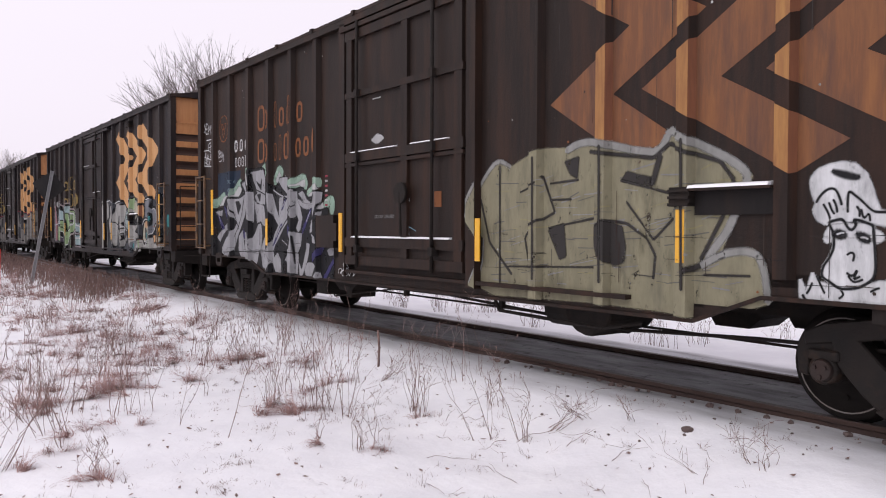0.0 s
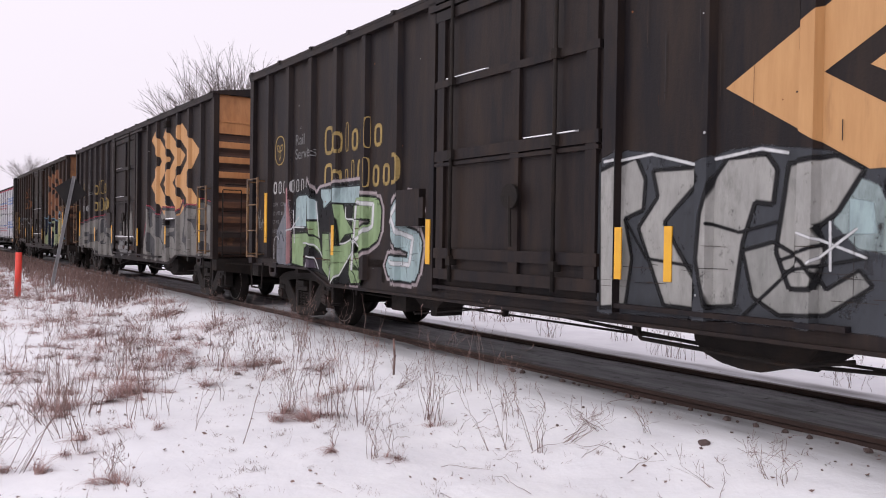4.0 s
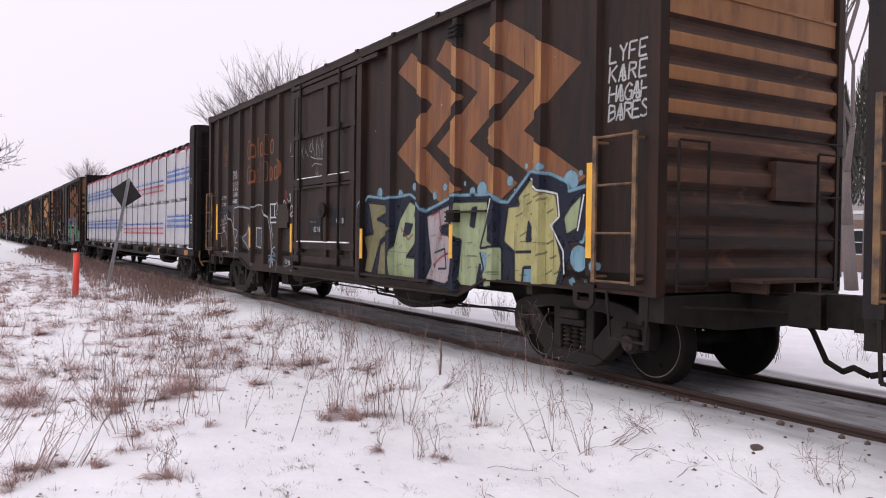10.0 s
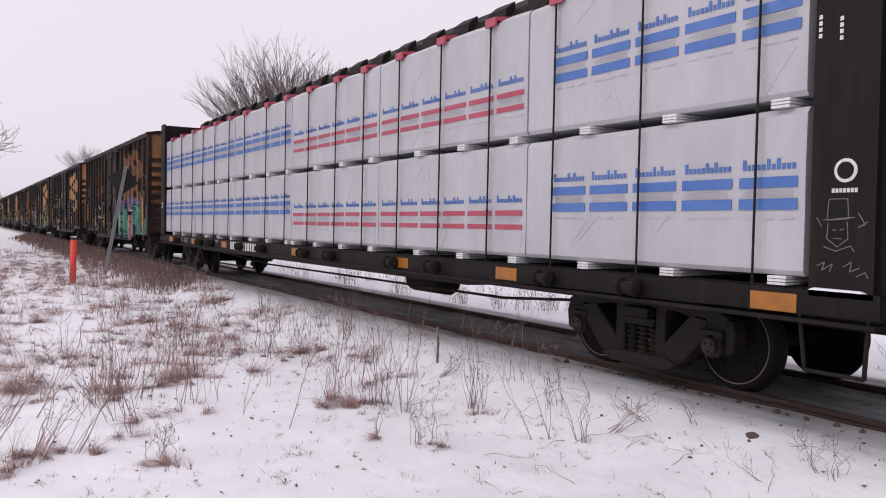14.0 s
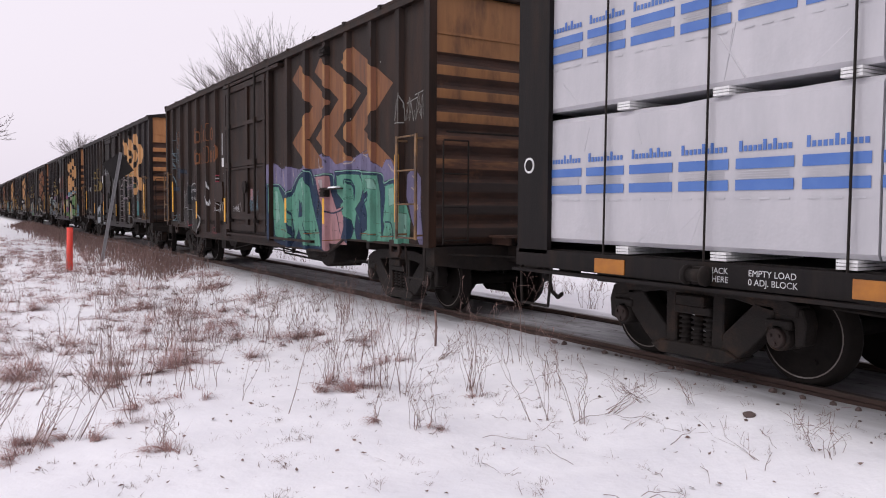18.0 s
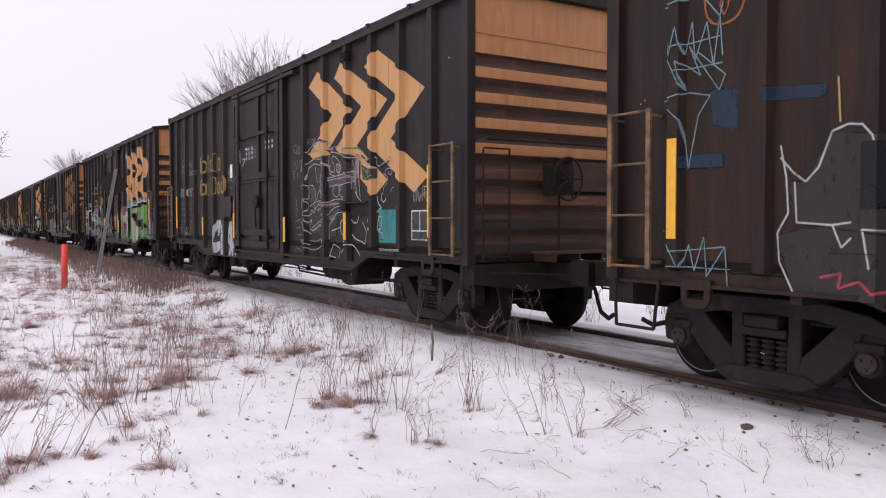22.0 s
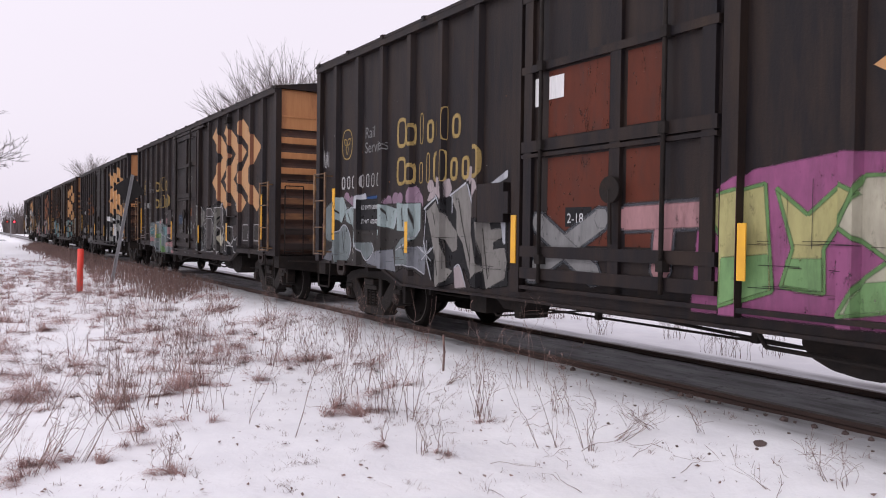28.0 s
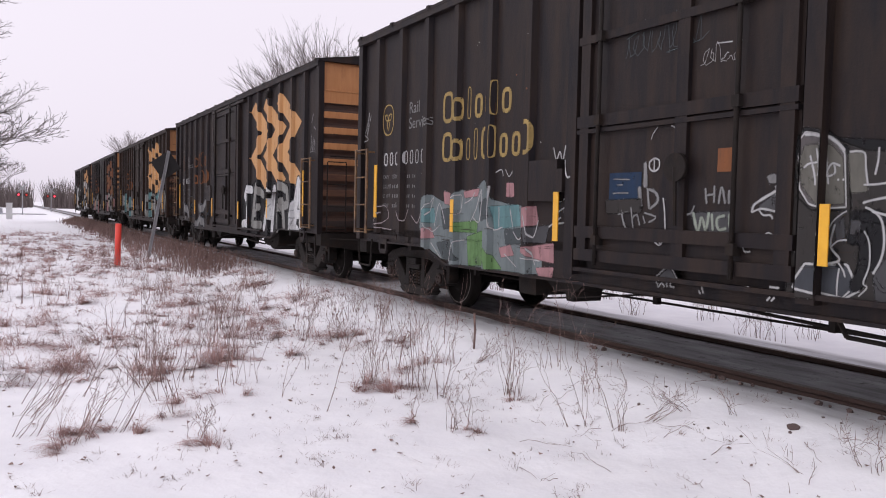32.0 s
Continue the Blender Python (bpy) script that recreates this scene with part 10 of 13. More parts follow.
P.flow(((5.78, 1.56), (5.7, 1.52), (5.65, 1.45), (5.63, 1.31), (5.65, 1.19), (5.7, 1.09)), 0.0195, "chalk", 9)
P.flow(((5.72, 1.79), (5.7, 1.9), (5.7, 1.98)), 0.0163, "chalk", 9)
P.flow(((5.88, 1.33), (5.8, 1.34), (5.77, 1.27), (5.78, 1.11), (5.83, 0.99)), 0.1, "black_spray", 8)
P.flow(((5.78, 1.39), (5.74, 1.31), (5.73, 1.15), (5.77, 1.02), (5.74, 0.99), (5.8, 0.92)), 0.013, "chalk", 9)
P.fill(((6.02, 1.47), (5.95, 1.5), (5.93, 1.34), (5.99, 1.32)), "gap_grey", 8)
P.fill(((5.88, 1.46), (5.82, 1.46), (5.82, 1.35), (5.88, 1.35)), "gap_grey", 8)
P.fill(((5.89, 1.52), (5.67, 1.54), (5.63, 1.31), (5.66, 1.15), (5.73, 1.11), (5.72, 1.31), (5.81, 1.41), (5.89, 1.38)), "black_spray", 7)
P.flow(((6.04, 1.26), (5.98, 1.31), (5.91, 1.32)), 0.0143, "chalk", 9)
P.flow(((5.97, 1.15), (5.93, 1.1), (5.91, 1.05)), 0.0143, "chalk", 9)
P.flow(((5.96, 1.11), (5.97, 1.01), (5.96, 0.88), (5.87, 0.95)), 0.0143, "chalk", 9)
P.flow(((6, 1.25), (6, 1.16), (5.93, 1.13)), 0.05, "black_spray", 8)
P.flow(((6.06, 1.39), (6.03, 1.45), (5.96, 1.51), (5.92, 1.53)), 0.013, "chalk", 9)
P.fill(((5.69, 1.08), (5.61, 1.2), (5.59, 0.88), (5.67, 0.91)), "gap_grey", 7)
P.flow(((5.69, 1.06), (5.64, 0.99), (5.59, 0.98)), 0.04, "gap_grey", 8)
rimmed(P, ((6.31, 0.94), (6.18, 1.13), (5.9, 1.14), (5.8, 0.96), (5.91, 0.89)), "slate", "chalk", 0.022, 7)
P.flow(((6.01, 1.43), (6.04, 1.27), (5.96, 1.17), (6.11, 1.13)), 0.02, "chalk", 9)
P.flow(((5.8, 1.49), (5.56, 1.46), (5.46, 1.29), (5.48, 1.09), (5.57, 0.99)), 0.08, "black_spray", 8)
P.flow(((5.73, 1.53), (5.5, 1.46), (5.4, 1.29), (5.42, 1.12), (5.51, 0.98)), 0.02, "chalk", 9)
rimmed(P, ((5.36, 1.88), (5.21, 2.02), (5.05, 2), (4.86, 1.89), (4.88, 1.81), (5.2, 1.81)), "taupe", "chalk", 0.026, 7)
P.fill(((5.37, 1.72), (5.14, 1.75), (4.9, 1.62), (4.88, 1.22), (4.95, 0.98), (5.16, 0.98), (5.38, 1.05), (5.37, 1.39)), "taupe", 7)
P.flow(((5.4, 1.73), (5.08, 1.76), (4.9, 1.62)), 0.022, "chalk", 9)
P.stroke(((4.86, 1.61), (4.83, 1.27), (4.86, 0.99), (4.68, 0.97)), 0.03, "chalk", 9)
P.fill(((4.95, 1.22), (4.89, 1.4), (4.85, 0.99), (5.11, 0.95)), "black_spray", 8)
P.stroke(((4.81, 1.86), (4.78, 2.03), (4.59, 2.01), (4.51, 1.84)), 0.035, "chalk", 9)
P.fill(((4.79, 1.65), (4.76, 2), (4.59, 2), (4.51, 1.84), (4.28, 1.99), (4.14, 2.01), (3.99, 1.98), (3.96, 1.82), (4.04, 1.67), (4.26, 1.5), (4.39, 1.42), (4.48, 1.33), (4.57, 1.06), (4.78, 1.09)), "bone_dark", 7)
P.stroke(((4.47, 2.02), (4.19, 2.02), (4.15, 2.07), (4.06, 2.01), (3.97, 1.97)), 0.03, "chalk", 9)
P.fill(((4.49, 1.99), (4.32, 1.99), (4.27, 1.93), (4.41, 1.88), (4.51, 1.86)), "black_spray", 8)
P.fill(((4.65, 1.72), (4.4, 1.72), (4.38, 1.67), (4.6, 1.63)), "black_spray", 8)
P.fill(((4.89, 1.79), (4.76, 1.77), (4.8, 1.65), (4.97, 1.68)), "black_spray", 8)
P.flow(((4.23, 1.8), (4.31, 1.65), (4.44, 1.5), (4.58, 1.32), (4.65, 1.06)), 0.03, "black_spray", 9)
P.fill(((4.2, 1.99), (4.05, 2.11), (3.99, 2), (4.04, 1.71), (4.07, 1.54), (4.24, 1.41), (4.29, 1.46), (4.21, 1.75)), "taupe", 8)
P.flow(((4.21, 2.01), (4.05, 2.12), (3.97, 2.02), (4, 1.78), (4.05, 1.56), (3.92, 1.54), (3.9, 1.39), (4, 1.36), (3.87, 1.22)), 0.035, "chalk", 9)
P.flow(((4.48, 1.76), (4.4, 1.65), (4.21, 1.48), (4.07, 1.26), (4.02, 1.05)), 0.035, "chalk", 9)
rimmed(P, ((4.21, 1.64), (4.14, 1.64), (4.11, 1.35), (4.02, 1.33), (4.07, 1.43), (4.03, 1.45), (3.93, 1.23), (3.98, 1.14), (4.1, 1.05), (4.23, 1.09), (4.3, 1.29), (4.25, 1.34)), "cream", "black_spray", 0.03, 7)
P.flow(((4.11, 1.35), (4.06, 1.26), (4.13, 1.21)), 0.016, "black_spray", 9)
P.blob(4.02, 1, 0.02, "chalk", 9)
P.blob(4.01, 0.93, 0.02, "chalk", 9)
P.done("graffiti", c, "brown and cream graffiti shapes with white outlines")
for d0, d1 in ((2.37, 1.92), (1.55, 1.14)):
    patch(c, d0, d1, 1.24, 1.59, "smoke", "stencil_panel", "white framed stencil panel", 1, "chalk")
tag(c, 1.3, 0.98, 0.4, 0.3, "chalk", 4, 0.016, 81)
tag(c, 3.0, 1.95, 0.35, 0.25, "chalk", 9, 0.014, 82)
tag(c, 1.83, 1.25, 0.12, 0.3, "chalk", 7, 0.012, 83)
P = Paint()
P.fill(((12.75, 1.61), (12.43, 1.69), (12, 1.57), (11.76, 1.65), (11.53, 1.75), (11.27, 1.65), (11.02, 1.85), (10.83, 1.86), (10.74, 1.61), (10.29, 1.54), (10.11, 1.54), (10.06, 1.04), (9.68, 0.96), (9.67, 0.76), (10.57, 0.74), (11.26, 0.75), (12.12, 0.73), (12.66, 0.98), (12.77, 1.23)), "haze_pale", 0)
P.fill(((10.74, 1.53), (10.17, 1.55), (10.12, 1.31), (10.7, 1.25)), "turquoise", 1)
P.fill(((12.69, 1.47), (12.33, 1.5), (12.27, 1.29), (12.62, 1.3)), "turquoise", 1)
P.fill(((11.37, 1.12), (10.99, 1.21), (10.89, 0.78), (11.32, 0.75)), "moss", 1)
P.fill(((10.95, 1.06), (10.52, 0.76), (10.81, 0.74)), "moss", 1)
P.fill(((11.66, 1.3), (11.11, 1.34), (11.13, 1.19), (11.64, 1.19)), "moss", 1)
P.fill(((12.11, 1.47), (11.75, 1.51), (11.66, 1.26), (12.03, 1.21)), "haze", 1)
P.fill(((12.22, 1), (11.73, 1.07), (11.59, 0.8), (12.04, 0.81)), "haze", 1)
P.fill(((11.08, 1.57), (10.79, 1.63), (10.76, 1.39), (11.03, 1.35)), "haze", 1)
P.fill(((10.46, 1.24), (10.12, 1.27), (10.11, 1.1), (10.43, 1.07)), "haze", 1)
P.fill(((12.73, 1.19), (12.41, 1.21), (12.3, 1.08), (12.69, 1.05)), "pink", 1)
P.fill(((12.04, 1.73), (11.73, 1.69), (11.82, 1.55), (12.01, 1.57)), "pink", 1)
P.fill(((11.48, 1.72), (11.08, 1.76), (11.13, 1.67), (11.45, 1.65)), "pink", 1)
P.fill(((10.44, 1.82), (10.29, 1.81), (10.28, 1.66), (10.44, 1.66)), "pink", 1)
P.fill(((10.05, 1.51), (9.81, 1.54), (9.76, 1.34), (10, 1.3)), "pink", 1)
P.fill(((10.58, 1.01), (10.33, 1.06), (10.25, 0.95), (10.52, 0.91)), "pink", 1)
P.fill(((10.08, 1.04), (9.46, 1.12), (9.45, 0.91), (9.84, 0.94)), "pink", 1)
P.fill(((9.78, 0.82), (9.45, 0.85), (9.47, 0.74), (9.72, 0.74)), "pink", 1)
P.fill(((9.98, 1.28), (9.55, 1.32), (9.61, 1.13), (9.95, 1.12)), "gap_grey", 1)
P.flow(((12.7, 1.65), (12.6, 1.47), (12.34, 1.65), (12.48, 1.39)), 0.018, "chalk", 3)
P.flow(((12.3, 1.24), (12.16, 1.57), (11.98, 1.28)), 0.018, "chalk", 3)
P.flow(((11.76, 1.63), (11.53, 1.68), (11.56, 1.45), (11.75, 1.41)), 0.018, "chalk", 3)
P.flow(((11.29, 1.33), (11.15, 1.5), (11.02, 1.75), (11.06, 1.34), (11.22, 1.38)), 0.018, "chalk", 3)
P.flow(((10.75, 1.79), (10.75, 1.27), (10.51, 1.28)), 0.018, "chalk", 3)
P.flow(((10.6, 1.53), (10.59, 1.28)), 0.018, "chalk", 3)
P.flow(((10.35, 1.51), (10.28, 1.29)), 0.018, "chalk", 3)
P.flow(((9.98, 1.44), (9.86, 1.17), (9.75, 1.38)), 0.018, "chalk", 3)
P.flow(((12.4, 1), (12.04, 0.76)), 0.018, "chalk", 3)
P.flow(((11.72, 0.78), (11.65, 1.03), (11.42, 1.08)), 0.018, "chalk", 3)
P.flow(((10.45, 0.95), (10.19, 0.81)), 0.018, "chalk", 3)
P.flow(((10.02, 0.93), (9.71, 0.91)), 0.018, "chalk", 3)
P.flow(((10.91, 1.83), (10.88, 1.63)), 0.018, "chalk", 3)
P.flow(((12.55, 1.28), (12.37, 1.16), (12.15, 1.25)), 0.018, "chalk", 3)
P.flow(((11.45, 1.57), (11.27, 1.63), (11.19, 1.72)), 0.018, "chalk", 3)
P.flow(((10.27, 1.23), (10.15, 1.14), (10.03, 1.23)), 0.018, "chalk", 3)
P.flow(((9.9, 1.05), (9.8, 0.86)), 0.018, "chalk", 3)
P.flow(((9.5, 2.2), (9.44, 2.06), (9.38, 2.15), (9.33, 2.04), (9.28, 2.21)), 0.024, "chalk", 3)
P.flow(((9.22, 2.05), (9.28, 2.04), (9.25, 1.94), (9.17, 1.95)), 0.024, "chalk", 3)
P.flow(((9.27, 1.99), (9.21, 2)), 0.024, "chalk", 3)
P.flow(((9.18, 2.05), (9.13, 1.87), (9.07, 1.86)), 0.024, "chalk", 3)
P.flow(((9.55, 1.63), (9.39, 1.59), (9.24, 1.64)), 0.024, "chalk", 3)
P.flow(((9.38, 1.48), (9.18, 1.55), (9.2, 1.39), (9.38, 1.35)), 0.024, "chalk", 3)
P.flow(((9.55, 1.31), (9.33, 1.42)), 0.024, "chalk", 3)
P.flow(((9.37, 1.95), (9.4, 1.8), (9.26, 1.76), (9.23, 1.85)), 0.024, "chalk", 3)
P.flow(((15.01, 3.02), (14.87, 2.76), (14.71, 3.09), (14.79, 2.72), (14.64, 3.04)), 0.014, "chalk", 3)
P.flow(((15.05, 2.78), (14.74, 2.65), (14.99, 2.62), (15.12, 2.74)), 0.014, "chalk", 3)
P.flow(((10.69, 1.96), (10.56, 1.99), (10.52, 1.91)), 0.014, "chalk", 3)
P.flow(((10.47, 1.99), (10.39, 1.9), (10.31, 1.97)), 0.014, "chalk", 3)
P.flow(((14.4, 1.47), (14, 1.52), (13.88, 1.33), (14.32, 1.22), (14.17, 1.42)), 0.018, "blush", 3)
P.flow(((14.32, 1.17), (13.76, 1.14)), 0.018, "blush", 3)
P.flow(((13.46, 1.46), (13.31, 1.29), (13.16, 1.48)), 0.018, "blush", 3)
P.flow(((13.06, 1.39), (12.86, 1.27), (12.74, 1.42)), 0.018, "blush", 3)
P.done("graffiti", c, "muddled turquoise and pink graffiti")
patch(c, 8.48, 8.02, 1.5, 1.88, "worn_blue", "stencil_panel", "blue stencil panel on the door", 1)
patch(c, 7.1, 6.95, 1.85, 2.05, "rust_gold", "paint_patch", "orange paint patch", 1)
P = Paint()
P.flow(((8.28, 1.51), (8.26, 1.41), (8.21, 1.33)), 0.03, "grey", 3)
P.flow(((8.33, 1.47), (8.2, 1.5)), 0.025, "grey", 3)
P.flow(((8.15, 1.54), (8.11, 1.34)), 0.025, "grey", 3)
P.flow(((8.12, 1.44), (8.06, 1.47), (8.02, 1.37)), 0.025, "grey", 3)
P.flow(((7.98, 1.46), (7.95, 1.39)), 0.025, "grey", 3)
P.flow(((7.96, 1.49), (7.81, 1.45), (7.9, 1.4)), 0.025, "grey", 3)
P.flow(((8.04, 1.73), (8.02, 1.54)), 0.05, "grey", 3)
P.flow(((7.93, 1.72), (7.9, 1.53)), 0.035, "grey", 3)
P.flow(((7.91, 1.71), (7.82, 1.68), (7.79, 1.6), (7.89, 1.53)), 0.04, "grey", 3)
P.fill(((7.98, 1.96), (7.96, 1.96), (7.94, 1.74), (7.98, 1.74)), "grey", 3)
P.flow(((7.72, 1.63), (7.7, 1.52), (7.68, 1.33)), 0.02, "chalk", 4)
P.flow(((7.89, 1.28), (7.81, 1.22), (7.75, 1.19), (7.69, 1.25)), 0.016, "chalk", 4)
P.flow(((7.75, 1.19), (7.74, 1.29)), 0.016, "chalk", 4)
P.stroke(((7.46, 1.43), (7.55, 1.3)), 0.016, "chalk", 4)
P.stroke(((8.52, 1.33), (8.41, 1.32)), 0.022, "chalk", 4)
P.flow(((7.22, 1.71), (7.2, 1.58)), 0.03, "grey", 3)
P.flow(((7.12, 1.73), (7.12, 1.59)), 0.03, "grey", 3)
P.stroke(((7.21, 1.65), (7.12, 1.66)), 0.025, "grey", 3)
P.flow(((7.07, 1.58), (7.04, 1.72), (7, 1.58)), 0.03, "grey", 3)
P.flow(((6.96, 1.58), (6.96, 1.69), (6.92, 1.56), (6.92, 1.69)), 0.03, "grey", 3)
P.flow(((7.35, 1.5), (7.29, 1.34), (7.25, 1.46), (7.2, 1.35), (7.17, 1.5)), 0.04, "mint_grey", 3)
P.fill(((7.37, 1.49), (6.93, 1.51), (6.91, 1.35), (7.31, 1.31)), "gap_grey", 2)
P.flow(((7.14, 1.49), (7.12, 1.35)), 0.035, "mint_grey", 3)
P.flow(((7, 1.48), (7.08, 1.45), (7.06, 1.36), (6.98, 1.37)), 0.035, "mint_grey", 3)
P.flow(((6.95, 1.49), (6.94, 1.38)), 0.035, "mint_grey", 3)
P.flow(((7.34, 1.56), (7.37, 1.5), (7.42, 1.48)), 0.025, "grey", 3)
P.flow(((6.72, 1.51), (6.7, 1.57), (6.6, 1.63), (6.5, 1.68)), 0.028, "chalk", 4)
P.flow(((6.72, 1.51), (6.63, 1.54), (6.49, 1.52)), 0.022, "chalk", 4)
P.flow(((6.49, 1.68), (6.47, 1.6), (6.44, 1.53)), 0.06, "grey", 3)
P.fill(((6.66, 1.55), (6.49, 1.67), (6.45, 1.52)), "gap_grey", 3)
P.flow(((6.5, 1.72), (6.46, 1.65), (6.38, 1.65), (6.39, 1.75), (6.36, 1.76)), 0.022, "chalk", 4)
P.flow(((6.65, 1.53), (6.61, 1.49), (6.54, 1.49), (6.52, 1.46)), 0.018, "chalk", 4)
P.flow(((6.38, 1.87), (6.37, 1.85)), 0.018, "chalk", 4)
P.flow(((6.46, 2.19), (6.45, 2.06)), 0.02, "grey", 3)
P.fill(((6.58, 1.8), (6.51, 1.81), (6.5, 1.75), (6.56, 1.75)), "grey", 3)
P.flow(((6.8, 1.25), (6.78, 1.19), (6.72, 1.19)), 0.018, "chalk", 4)
P.flow(((6.76, 1.26), (6.69, 1.26), (6.65, 1.23)), 0.018, "chalk", 4)
P.flow(((6.6, 1.32), (6.55, 1.35), (6.5, 1.32)), 0.016, "chalk", 4)
P.flow(((6.46, 1.3), (6.45, 1.23), (6.47, 1.18)), 0.04, "blush", 3)
P.flow(((6.6, 1.29), (6.53, 1.27), (6.48, 1.3)), 0.02, "rose", 3)
P.flow(((6.36, 1.18), (6.25, 1.26), (6.14, 1.4)), 0.022, "chalk", 4)
P.flow(((6.25, 1.53), (6.26, 1.48), (6.28, 1.45)), 0.05, "grey", 3)
P.flow(((7.8, 0.88), (7.62, 1), (7.51, 0.89)), 0.02, "grey", 3)
P.fill(((7.77, 0.87), (7.62, 0.99), (7.5, 0.87)), "gap_grey", 2)
P.stroke(((7.77, 0.85), (7.74, 0.8), (7.7, 0.85), (7.66, 0.81)), 0.022, "grey", 4)
P.stroke(((7.64, 0.85), (7.63, 0.81)), 0.022, "grey", 4)
P.stroke(((7.59, 0.86), (7.59, 0.82), (7.54, 0.82)), 0.022, "grey", 4)
P.stroke(((7.25, 0.82), (7.23, 0.79)), 0.022, "grey", 4)
P.stroke(((7.22, 0.86), (7.2, 0.8)), 0.022, "grey", 4)
P.stroke(((6.8, 0.87), (6.72, 0.9)), 0.022, "chalk", 4)
P.stroke(((6.52, 0.92), (6.43, 0.92)), 0.022, "chalk", 4)
P.stroke(((6.54, 0.81), (6.51, 0.84)), 0.02, "chalk", 4)
P.stroke(((6.5, 0.81), (6.47, 0.84)), 0.02, "chalk", 4)
P.flow(((7.85, 2), (7.91, 1.97), (7.91, 1.91), (7.85, 1.88), (7.79, 1.91), (7.79, 1.98), (7.85, 2)), 0.02, "chalk", 4)
P.stroke(((7.85, 1.99), (7.85, 1.89)), 0.02, "chalk", 4)
P.flow(((7.9, 2.18), (7.88, 2.23), (7.82, 2.29)), 0.012, "chalk", 4)
P.flow(((7.65, 2.29), (7.58, 2.25), (7.54, 2.17)), 0.012, "chalk", 4)
P.stroke(((8.41, 1.82), (8.18, 1.81)), 0.012, "grey", 4)
P.stroke(((8.36, 1.76), (8.28, 1.76)), 0.012, "grey", 4)
P.stroke(((8.42, 1.68), (8.19, 1.68)), 0.012, "grey", 4)
P.fill(((8.52, 1.6), (8.02, 1.62), (8.01, 1.5), (8.5, 1.48)), "smoke", 3)
P.done("graffiti_tag", c, "pale sprayed words and arrows on the door")
tag(c, 8.3, 2.95, 1.0, 0.4, "haze", 10, 0.02, 85)
tag(c, 7.3, 2.75, 0.4, 0.25, "chalk", 6, 0.012, 86)

c = CARS[9]
emblem(c, ("chev",))
livery(c, "rust_gold", True)
P = Paint()
P.fill([(6.0, 0.8), (6.0, 1.7), (4.5, 2.15), (2.5, 2.0), (0.9, 1.9), (0.8, 1.0), (2.9, 0.95), (3.4, 0.78)], "black_spray", 0)
P.done("graffiti_ground", c, "black sprayed ground")
burner(c, "SEMRA", 5.9, 0.9, 0.84, 2.0, ("white_spray", "pale"), "black_spray", 0.2, seed=92, lean=0.25, label="white graffiti letters on black", wild=0.12)
burner(c, "NEXI", 13.8, 9.4, 0.8, 1.7, ("grey", "grime"), "slate", 0.2, seed=93, label="faded grey graffiti letters", wild=0.1)
tag(c, 0.6, 2.5, 0.4, 0.7, "chalk", 6, 0.02, 94)

for k, fills, sd in ((10, ("pale", "turquoise"), 101), (11, ("grey", "pink", "pale"), 102), (12, ("pale", "white_spray"), 103)):
    c = CARS[k]
    emblem(c, ("chevrust",) if k == 11 else ("chev",))
    livery(c, "rust_gold", False)
    burner(c, "KERSO", 6.0, 0.6, 0.84, 2.0 if k < 12 else 3.2, fills, "slate", 0.3, seed=sd, label="pale graffiti letters", wild=0.1)
    burner(c, "FUMES", 14.0, 9.4, 0.8, 1.9 if k < 12 else 3.0, fills, "slate", 0.28, seed=sd + 9, label="pale graffiti letters", wild=0.1)
# rust runs, scratches and chips along the lower side
for k, car_ in CARS.items():
    if STARTS[k] is None:
        continue
    rng = random.Random(600 + k)
    P = Paint()
    for q in range(110):
        d, z = rng.uniform(0.2, 14.8), rng.choice((1.06, 1.10, 1.24, 1.42)) + rng.gauss(0, 0.012)
        if not 6.0 < d < 9.2:
            P.stroke([(d, z), (d + rng.uniform(0.04, 0.4), z + rng.gauss(0, 0.004))], rng.uniform(0.006, 0.014), rng.choice(("grime", "smoke", "grime", "black_spray")), 8, False)
    for q in range(70):
        d, z, n_ = rng.uniform(0.2, 14.8), rng.uniform(1.1, 4.2), rng.uniform(0.08, 0.7)
        if not 6.0 < d < 9.2:
            P.stroke([(d, z), (d, max(1.0, z - n_))], rng.uniform(0.006, 0.02), rng.choice(("grime", "smoke", "rust_run")), 8, False)
    for q in range(60):
        d, z = rng.uniform(0.2, 14.8), rng.uniform(1.0, 4.2)
        if not 6.0 < d < 9.2:
            P.blob(d, z, rng.uniform(0.004, 0.014), rng.choice(("chalk", "grime", "rust_gold", "pale")), 9, 6)
    tagged(P.done("rust_wear", car_, "rust runs, scratches and paint chips"), kind="stuff")
# snow caught on ledges of doors and brackets
for k in (0, 2, 3, 1, 12):
    for d0, d1, z in ((8.85, 6.45, 1.345), (8.85, 7.6, 2.485), (7.4, 6.5, 2.485), (8.8, 7.9, 3.305)):
        if (k + int(d0 * 7 + z * 5)) % 3:
            bm = kit()
            prism(bm, [(-1.615, z), (-1.56, z), (-1.56, z + 0.022), (-1.60, z + 0.014)], d1 - HALF + 0.1, d0 - HALF - 0.05, axis="y")
            part("ledge_snow", bm, M["snow"], CARS[k], "thin snow lying on the door rail")

